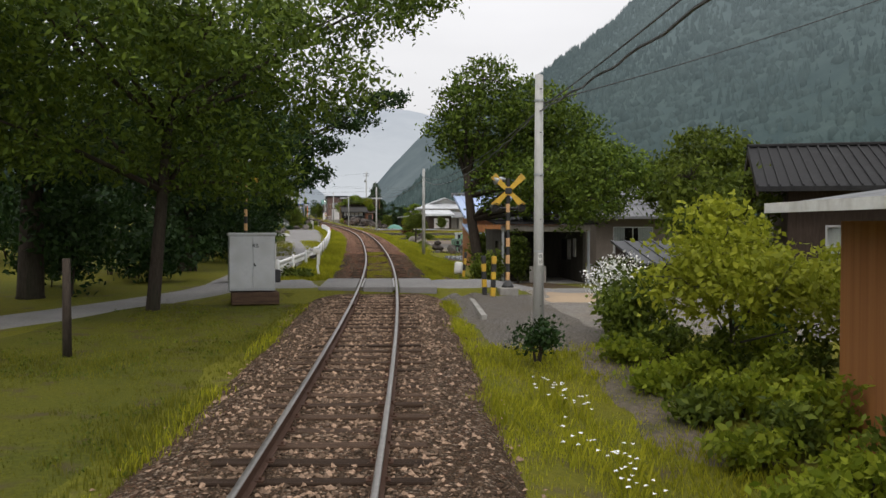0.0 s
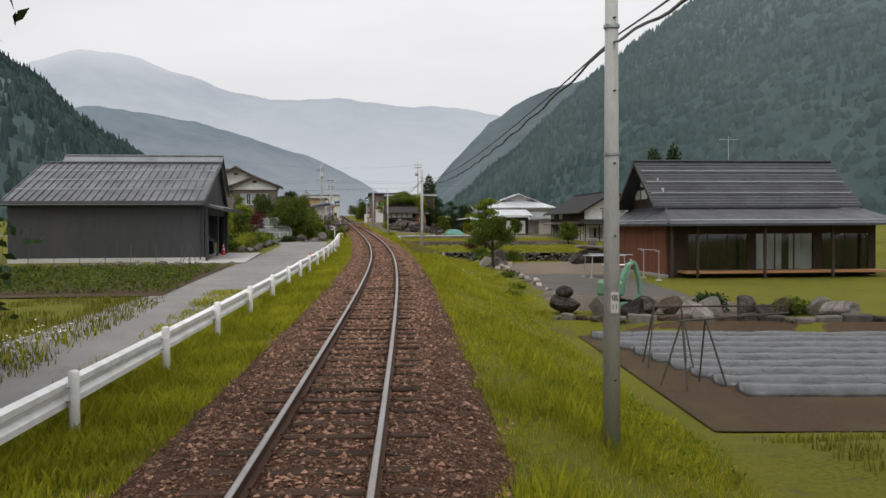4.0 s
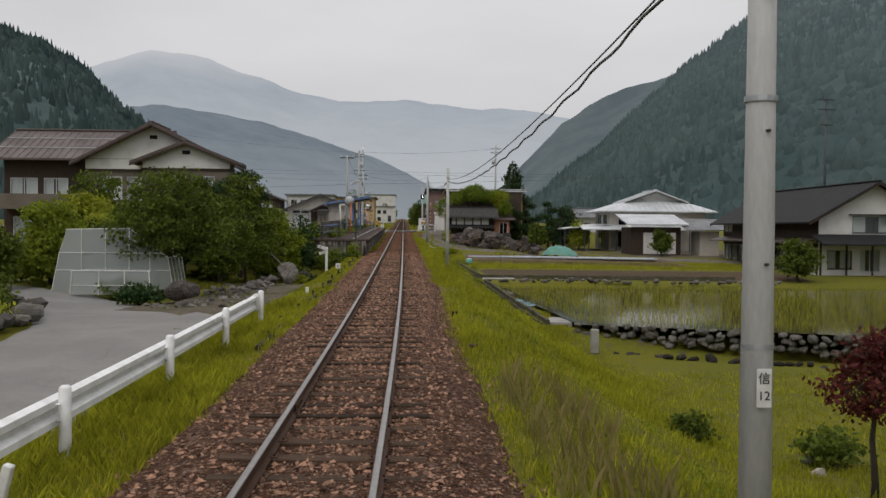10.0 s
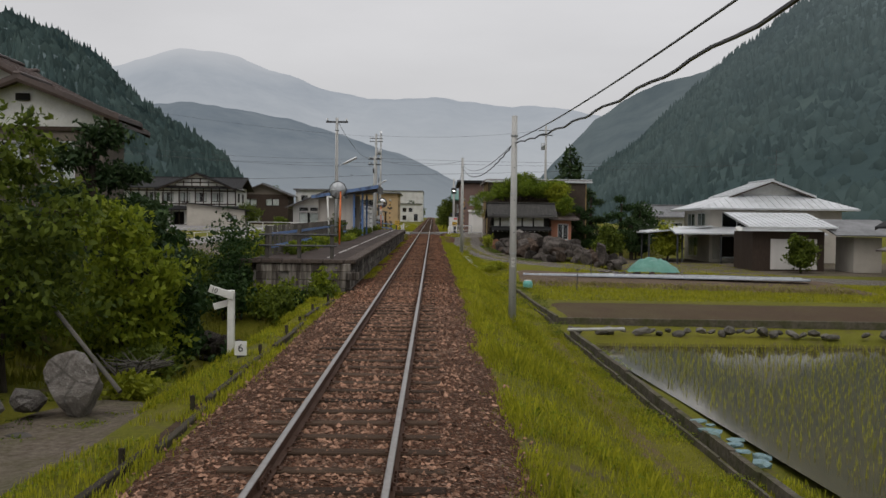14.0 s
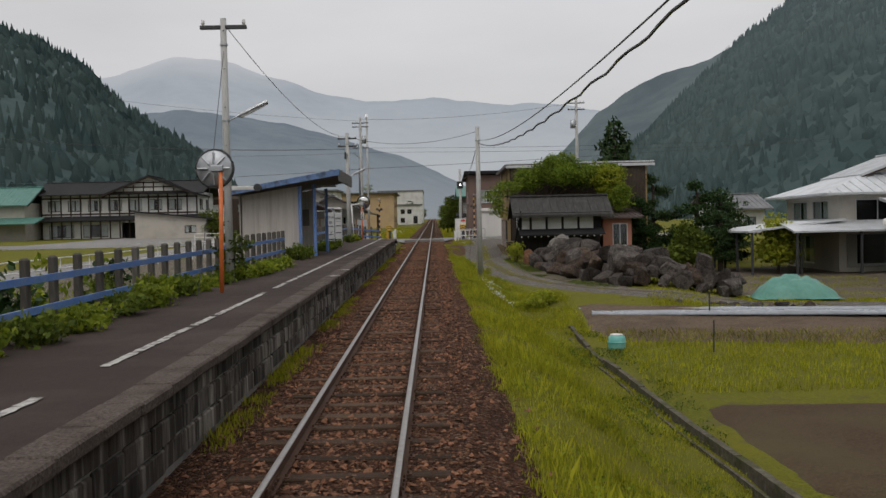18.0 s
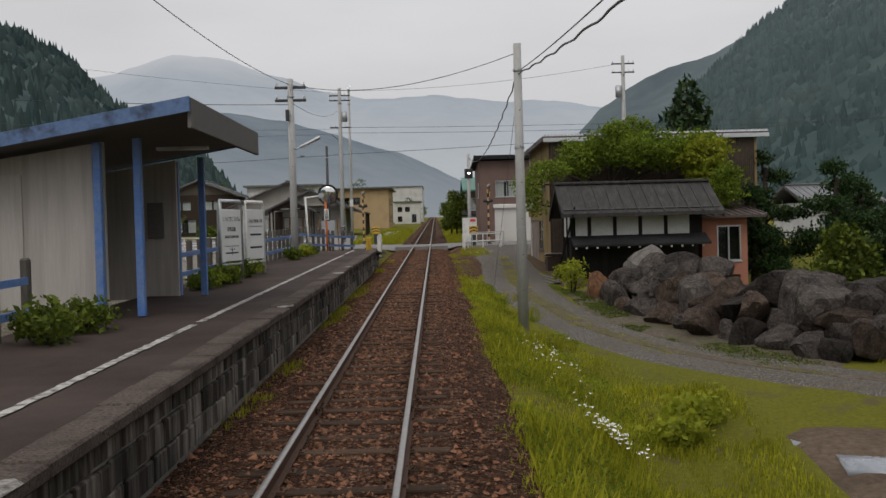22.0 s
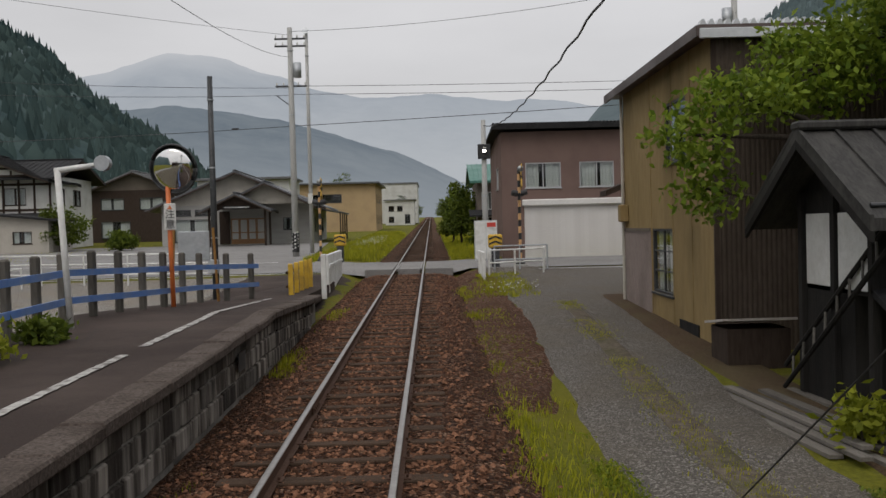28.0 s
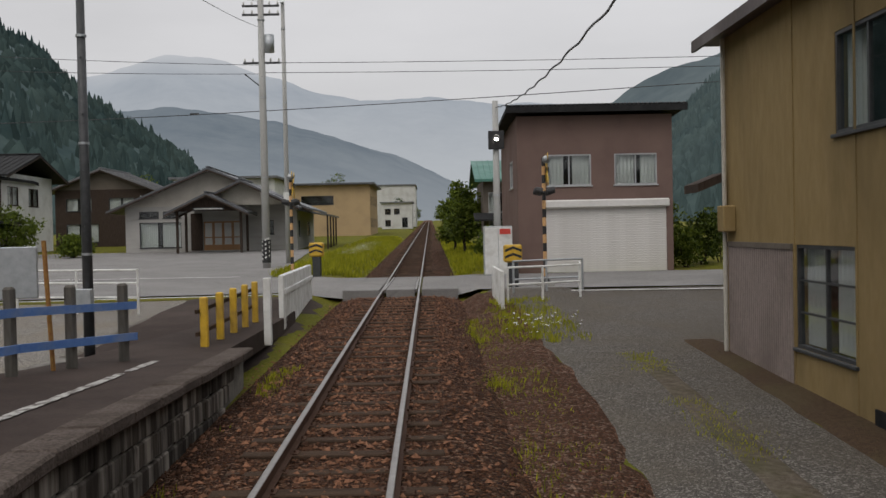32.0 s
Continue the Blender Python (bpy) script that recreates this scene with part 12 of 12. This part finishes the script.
weed_mat(5500, 200, 225, lambda q: 0 * q + 1.95, lambda q: np.interp(q, [200, 212, 218, 224, 233], [4.6, 4.2, 3.3, 2.9, 2.6]), 0.12, 0.032, M_LEAF_FRESH, "low bright green weeds on the bank", 801, 0.15)
weed_mat(1100, 216, 230, lambda q: np.interp(q, [216, 220, 224, 230, 256], [3.9, 3.4, 2.8, 2.45, 2.6]), lambda q: np.interp(q, [216, 220, 224, 230, 256], [4.4, 3.7, 3.1, 2.8, 3.1]), 0.06, 0.026, M_LEAF_FRESH, "weeds along the lane's edge", 803)
weed_mat(1500, 213, 228, lambda q: np.interp(q, [213, 218, 224, 228], [7.6, 5.8, 5.2, 5.0]), lambda q: np.interp(q, [213, 218, 224, 228], [9.0, 6.6, 5.9, 5.6]), 0.14, 0.032, M_LEAF, "weeds at the foot of the rock heap", 805, 0.1)
weed_mat(5000, 60, 200, 2.1, 5.0, 0.16, 0.04, M_LEAF_FRESH, "broad-leaved weeds on the railway bank", 807)
weed_mat(2600, 40, 146, -3.6, -2.0, 0.14, 0.036, M_LEAF_FRESH, "broad-leaved weeds under the guard rail", 809)
weed_mat(3000, 140, 179, -4.6, -2.2, 0.07, 0.03, M_LEAF_FRESH, "low weeds beside the timber edging", 817, -0.02)
weed_mat(900, 146, 164, -6.5, -4.0, 0.09, 0.035, M_LEAF, "weeds on the dry dirt strip", 819, -0.1)
weed_mat(1500, 180, 204, 4.6, 6.4, 0.14, 0.035, M_LEAF, "weeds along the field gutter", 821, 0.0)
weed_mat(1500, 150, 182, 5.5, 6.7, 0.12, 0.032, M_LEAF_FRESH, "weeds along the paddy gutter", 823, 0.0)
weed_mat(1800, 39, 52, 1.6, 4.2, 0.1, 0.035, M_LEAF, "weeds on the trodden soil", 811, -0.05)
weed_mat(1500, 3, 33, -6.8, -1.9, 0.08, 0.03, M_LEAF, "low weeds in the mossy lawn", 813)
weed_mat(1500, 180, 242, -1.62, -1.3, 0.08, 0.024, M_LEAF_MID, "moss and weeds at the platform wall", 815, 0.1)


def daisies(x0, y0, rx, ry, n, tall, seed, label):
    r = np.random.default_rng(seed)
    x, y = x0 + rx * r.normal(0, 0.5, n), y0 + ry * r.normal(0, 0.5, n)
    z = ground_h(x, y) + GRADE * y + tall * r.uniform(0.6, 1.1, n)
    k = 6
    a = np.arange(k) * 2 * np.pi / k
    rad = r.uniform(0.022, 0.036, n)
    v = np.stack([x[:, None] + rad[:, None] * np.cos(a), y[:, None] + rad[:, None] * np.sin(a), z[:, None] + 0.010 * np.sin(2 * a + r.random(n)[:, None] * 6)], -1)
    ob = new("daisy_patch", arrays_mesh("daisy_patch", v.reshape(-1, 3), np.arange(k * n).reshape(n, k), M_FLOWER))
    tagged(ob, label, "flowers", "daisy patches", "stuff")
    blades("daisy_stems", np.repeat(x, 2), np.repeat(y, 2), np.repeat(z - GRADE * y, 2) - tall, np.full(2 * n, tall), 0.006, M_GRASS, "green stems of the daisies", seed + 1, "flowers", per=2)


daisies(-5.7, 16.9, 0.6, 1.3, 34, 0.35, 81, "clump of white daisies on the bank")
daisies(-5.2, 20.4, 0.5, 0.8, 30, 0.4, 83, "clump of white daisies on the bank")
daisies(3.3, 206.4, 0.36, 0.5, 90, 0.35, 85, "clump of white daisies on the bank")
daisies(3.2, 213.5, 0.7, 4.0, 70, 0.16, 93, "small white flowers in the bank's grass")
daisies(3.6, 104.0, 0.8, 6.0, 40, 0.16, 95, "small white flowers in the bank's grass")
daisies(3.3, 248.3, 1.0, 1.6, 60, 0.12, 87, "white clover round the crossing fence")
daisies(-3.6, 290.0, 1.0, 12.0, 300, 0.35, 89, "white daisies on the far verge")
daisies(-9.0, 76.0, 1.0, 3.0, 60, 0.4, 91, "white flowers at the garden's edge")

# ---- odds and ends ----
def digger():
    M_GREEN = surface("faded_green_machine_paint", (0.10, 0.25, 0.17), (0.15, 0.32, 0.22), 8, (0.2, 0.16, 0.1), 3.0, rough=0.6, bump=0.1)
    d = thing("mini_excavator", 6.9, 90.6, -1.3, 14, "faded green mini excavator parked with its arm folded down", "excavator")
    d.matrix_basis = d.matrix_basis @ Matrix.Diagonal((0.6, 0.85, 0.9, 1))
    for x0, x1 in ((-1.0, -0.62), (0.1, 0.48)):
        tr = part("track", Shape().prism([(-0.8, 0.15), (-0.65, 0.0), (0.65, 0.0), (0.8, 0.15), (0.8, 0.32), (0.65, 0.46), (-0.65, 0.46), (-0.8, 0.32)], x0, x1, "x"), M_TYRE, d, "rubber crawler track")
        for yy in (-0.6, -0.2, 0.2, 0.6):
            part("roller", Shape().tube([(x0 - 0.02, yy, 0.22), (x1 + 0.02, yy, 0.22)], 0.12, 10), M_DARK_METAL, tr)
    part("turntable", Shape().tube([(-0.26, 0, 0.42), (-0.26, 0, 0.58)], 0.42, 16), M_DARK_METAL, d)
    part("engine_cover", Shape().box(-1.0, 0.05, -0.6, 0.5, 0.56, 1.22, 0.12), M_GREEN, d, "rounded green engine cover")
    part("vent_panel", Shape().box(-0.85, -0.35, -0.62, -0.595, 0.7, 1.0, 0.01), M_DARK, d)
    part("cab_panel", Shape().box(-0.05, 0.5, 0.3, 0.95, 0.56, 1.75, 0.05), M_CABINET, d, "grey operator's cab")
    part("cab_window", Shape().box(0.02, 0.43, 0.285, 0.3, 1.0, 1.62), M_DARK, d)
    part("roof", Shape().box(-0.1, 0.85, 0.2, 1.05, 1.75, 1.82, 0.03), M_WHITE, d, "pale flat canopy")
    part("boom", Shape().rings([[(x - w, -0.25 - w, z), (x + w, -0.25 - w, z), (x + w, -0.25 + w, z + 0.05), (x - w, -0.25 + w, z + 0.05)] for x, z, w in ((0.12, 0.6, 0.12), (0.25, 1.25, 0.13), (0.62, 1.8, 0.12), (1.0, 1.92, 0.1))]), M_GREEN, d, "bent green boom")
    part("stick", Shape().rings([[(x - w, -0.25 - w, z), (x + w, -0.25 - w, z), (x + w, -0.25 + w, z), (x - w, -0.25 + w, z)] for x, z, w in ((1.42, 0.55, 0.07), (1.36, 1.2, 0.1), (1.12, 1.75, 0.1), (0.95, 1.98, 0.08))]), M_GREEN, d, "green dipper arm")
    part("cylinder", Shape().tube([(0.42, -0.25, 0.8), (0.72, -0.25, 1.62)], 0.05, 8), M_STEEL, d)
    part("cylinder", Shape().tube([(0.75, -0.25, 2.02), (1.3, -0.25, 1.62)], 0.045, 8), M_STEEL, d)
    part("bucket", Shape().prism([(0.75, 0.2), (1.2, 0.02), (1.55, 0.15), (1.5, 0.6), (1.3, 0.62), (1.15, 0.35)], -0.5, 0.0, "y"), M_GREEN, d, "worn green bucket")
    for k in range(4):
        part("tooth", Shape().box(0.62, 0.78, -0.48 + 0.13 * k, -0.42 + 0.13 * k, 0.17, 0.22), M_STEEL, d)
    part("blade", Shape().box(-1.05, 0.5, -1.05, -0.98, 0.05, 0.4, 0.02), M_GREEN, d)


digger()
rack = thing("drying_rack", 11.3, 107.2, -1.3, 6, "metal pipe drying stand in front of the red shed", "rack")
for x, y in ((-0.9, -0.5), (0.9, -0.5), (-0.9, 0.5), (0.9, 0.5)):
    part("leg", Shape().tube([(x * 1.1, y * 1.2, 0), (x, y, 1.15)], 0.025, 8), M_STEEL, rack)
    part("foot", Shape().tube([(x * 1.1, y * 1.2, 0), (x * 1.1, y * 1.2, 0.06)], [0.14, 0.08], 10), M_CONCRETE, rack)
part("top", Shape().box(-1.0, 1.0, -0.6, 0.6, 1.15, 1.2, 0.01), M_STEEL, rack)
part("rail", Shape().tube([(-1.2, -0.7, 1.3), (1.4, -0.5, 1.2)], 0.022, 8), M_STEEL, rack)
ladder = thing("step_ladder", 11.5, 106.6, -1.3, 20, "small aluminium step ladder on the lot", "ladder")
for x in (-0.2, 0.2):
    part("rail", Shape().tube([(x * 1.2, -0.25, 0), (x * 0.8, 0, 1.0)], 0.02, 6), M_STEEL, ladder)
    part("rail", Shape().tube([(x * 1.2, 0.25, 0), (x * 0.8, 0, 1.0)], 0.02, 6), M_STEEL, ladder)
for z in (0.25, 0.5, 0.75):
    part("rung", Shape().box(-0.21, 0.21, -0.25 + 0.22 * z - 0.03, -0.25 + 0.22 * z + 0.05, z - 0.012, z + 0.012), M_STEEL, ladder)
poles = thing("clothes_pole", 13.2, 105.0, -1.3, 0, "pair of clothes poles with concrete feet beside the shed", "clothes pole")
for y in (-1.0, 1.4):
    part("pole", Shape().tube([(0, y, 0), (0, y, 1.55)], 0.025, 8), M_STEEL, poles)
    part("foot", Shape().tube([(0, y, 0), (0, y, 0.08)], [0.18, 0.12], 10), M_CONCRETE, poles)
    part("hook", Shape().tube([(0, y, 1.5), (-0.18, y, 1.5), (-0.22, y, 1.58)], 0.018, 6), M_STEEL, poles)
part("bar", Shape().tube([(-0.2, -1.3, 1.56), (-0.2, 1.8, 1.56)], 0.018, 6), M_STEEL, poles)
tb = thing("work_table", 18.2, 125.8, -1.5, 15, "rough table with a blue-edged white top", "table")
part("top", Shape().box(-1.3, 1.3, -0.7, 0.7, 1.35, 1.41, 0.01), M_WHITE, tb)
part("edge", Shape().box(-1.32, 1.32, -0.73, -0.7, 1.33, 1.43), M_BLUE, tb)
for x in (-0.9, 0.9):
    part("leg", Shape().box(x - 0.09, x + 0.09, -0.1, 0.1, 0, 1.35), M_POST, tb)
    part("brace", Shape().tube([(x, 0, 0.7), (x + 0.4, 0, 1.33)], 0.04, 6), M_POST, tb)
for k, (x, y, a) in enumerate(((4.0, 75.8, 20), (4.4, 78.4, -10))):
    bs2 = thing("bean_trellis", x, y, -1.25, a, "bamboo pole trellis at the field's edge", "trellis", "trellises")
    for d in (-0.5, 0.5):
        part("pole", Shape().tube([(d, -0.4, 0), (d * 0.6, 0, 1.35)], 0.02, 6), M_POST, bs2)
        part("pole", Shape().tube([(d, 0.4, 0), (d * 0.6, 0, 1.35)], 0.02, 6), M_POST, bs2)
    part("bar", Shape().tube([(-0.4, 0, 1.33), (2.6, 0, 1.36)], 0.022, 6), M_POST, bs2)
for k in range(9):
    x = -21 + 1.25 * k
    st = solid("garden_stake", Shape().tube([(0, 0, -0.1), (0.05, 0, 1.05)], 0.018, 6), M_POST, x, 107.0, -0.42, 0, "thin bamboo stake along the field", "stake", "garden stakes")
tri_st = thing("stake_tripod", -10.6, 107.2, -0.42, 0, "tied bamboo tripod at the field's corner", "stakes")
for a in range(4):
    part("stake", Shape().tube([(0.35 * math.cos(a * 1.6), 0.35 * math.sin(a * 1.6), 0), (0.03 * math.cos(a), 0.0, 1.2)], 0.02, 6), M_POST, tri_st)
stone_wall("apron_edge", [(-20, 107.3), (-12, 107.4), (-8.6, 107.8)], -0.55, -0.32, 0.4, M_ROCK_PALE, "low stone edging before the garage apron")
M_FILM, fnt, fb = start("clear_plastic_film", 0.25)
fb.inputs["Base Color"].default_value, fb.inputs["Alpha"].default_value = (0.50, 0.54, 0.53, 1), 0.42
cage = thing("plastic_greenhouse", -9.5, 151.7, -0.5, 3, "small greenhouse of cloudy plastic film with a ridged roof", "greenhouse")
arch = [(-2.0, 0.0), (-1.75, 1.3), (-1.5, 2.15), (0.6, 2.2), (1.9, 1.2), (2.1, 0.0)]
part("film", Shape().rings([[(a, y, z) for a, z in arch] for y in (0, 1.3, 2.6)], False, False), M_FILM, cage, "cloudy plastic film")
part("end_film", Shape().prism(arch, -0.02, 0.0, "y"), M_FILM, cage)
for y in (0, 0.65, 1.3, 1.95, 2.6):
    part("hoop", Shape().tube([(a, y, z) for a, z in arch], 0.022, 6), M_WHITE, cage)
for a, z in arch[1:5]:
    part("purlin", Shape().tube([(a, 0, z), (a, 2.6, z)], 0.016, 6), M_WHITE, cage)
for a, top in ((-1.0, 2.16), (-0.2, 2.18), (0.6, 2.2), (1.3, 1.68)):
    part("end_bar", Shape().tube([(a, -0.03, 0), (a, -0.03, top)], 0.014, 6), M_WHITE, cage)
for z, a0, a1 in ((0.75, -1.86, 1.98), (1.35, -1.74, 1.72)):
    part("end_bar", Shape().tube([(a0, -0.03, z), (a1, -0.03, z)], 0.014, 6), M_WHITE, cage)
lowc = thing("plastic_cold_frame", -9.0, 150.0, -0.45, 3, "low cold frame covered with cloudy film", "cold frame")
part("film", Shape().prism([(-1.3, 0.0), (1.3, 0.0), (1.2, 0.75), (-1.2, 0.8)], 0.0, 1.4, "y"), M_FILM, lowc)
for x in (-1.3, -0.4, 0.45, 1.28):
    part("frame_bar", Shape().tube([(x, -0.02, 0), (x * 0.95, -0.02, 0.8)], 0.02, 6), M_WHITE, lowc)
for z in (0.3, 0.78):
    part("frame_bar", Shape().tube([(-1.3, -0.02, z), (1.28, -0.02, z)], 0.016, 6), M_WHITE, lowc)
brush = thing("brushwood", -4.6, 164.6, -0.85, 0, "heap of cut grey twigs beside the dirt strip", "brushwood", kind="stuff")
q = Shape()
r_b = random.Random(5)
for k in range(46):
    a = r_b.uniform(0, 6.28)
    q.tube([(r_b.uniform(-0.3, 0.3), r_b.uniform(-0.3, 0.3), r_b.uniform(0.02, 0.25)), (0.7 * math.cos(a), 0.7 * math.sin(a), r_b.uniform(0.1, 0.5))], [0.018, 0.006], 4)
part("twig_tangle", q, M_POST, brush)
log = thing("leaning_pole", -5.2, 163.4, -0.8, 0, "fallen grey pole leaning in the shrubs", "pole")
part("pole", Shape().tube([(0.9, -0.6, 0.0), (-0.7, 0.6, 1.3)], 0.04, 8), M_POST, log)
M_NET = surface("faded_blue_netting", (0.09, 0.17, 0.20), (0.25, 0.34, 0.36), 30, (0.10, 0.13, 0.06), 5.0, rough=0.8, bump=0.6, world_space=True)
for k in range(9):
    solid("plastic_scrap", Shape().stone((0, 0, 0.03), (r_b.uniform(0.08, 0.2), r_b.uniform(0.1, 0.3), r_b.uniform(0.03, 0.08)), r_b), M_NET, 6.62 + r_b.uniform(-0.15, 0.2), 163.2 + 0.42 * k + r_b.uniform(-0.1, 0.1), -2.05, 37 * k, "crumpled faded blue netting on the paddy's edge", "netting", "plastic scraps")
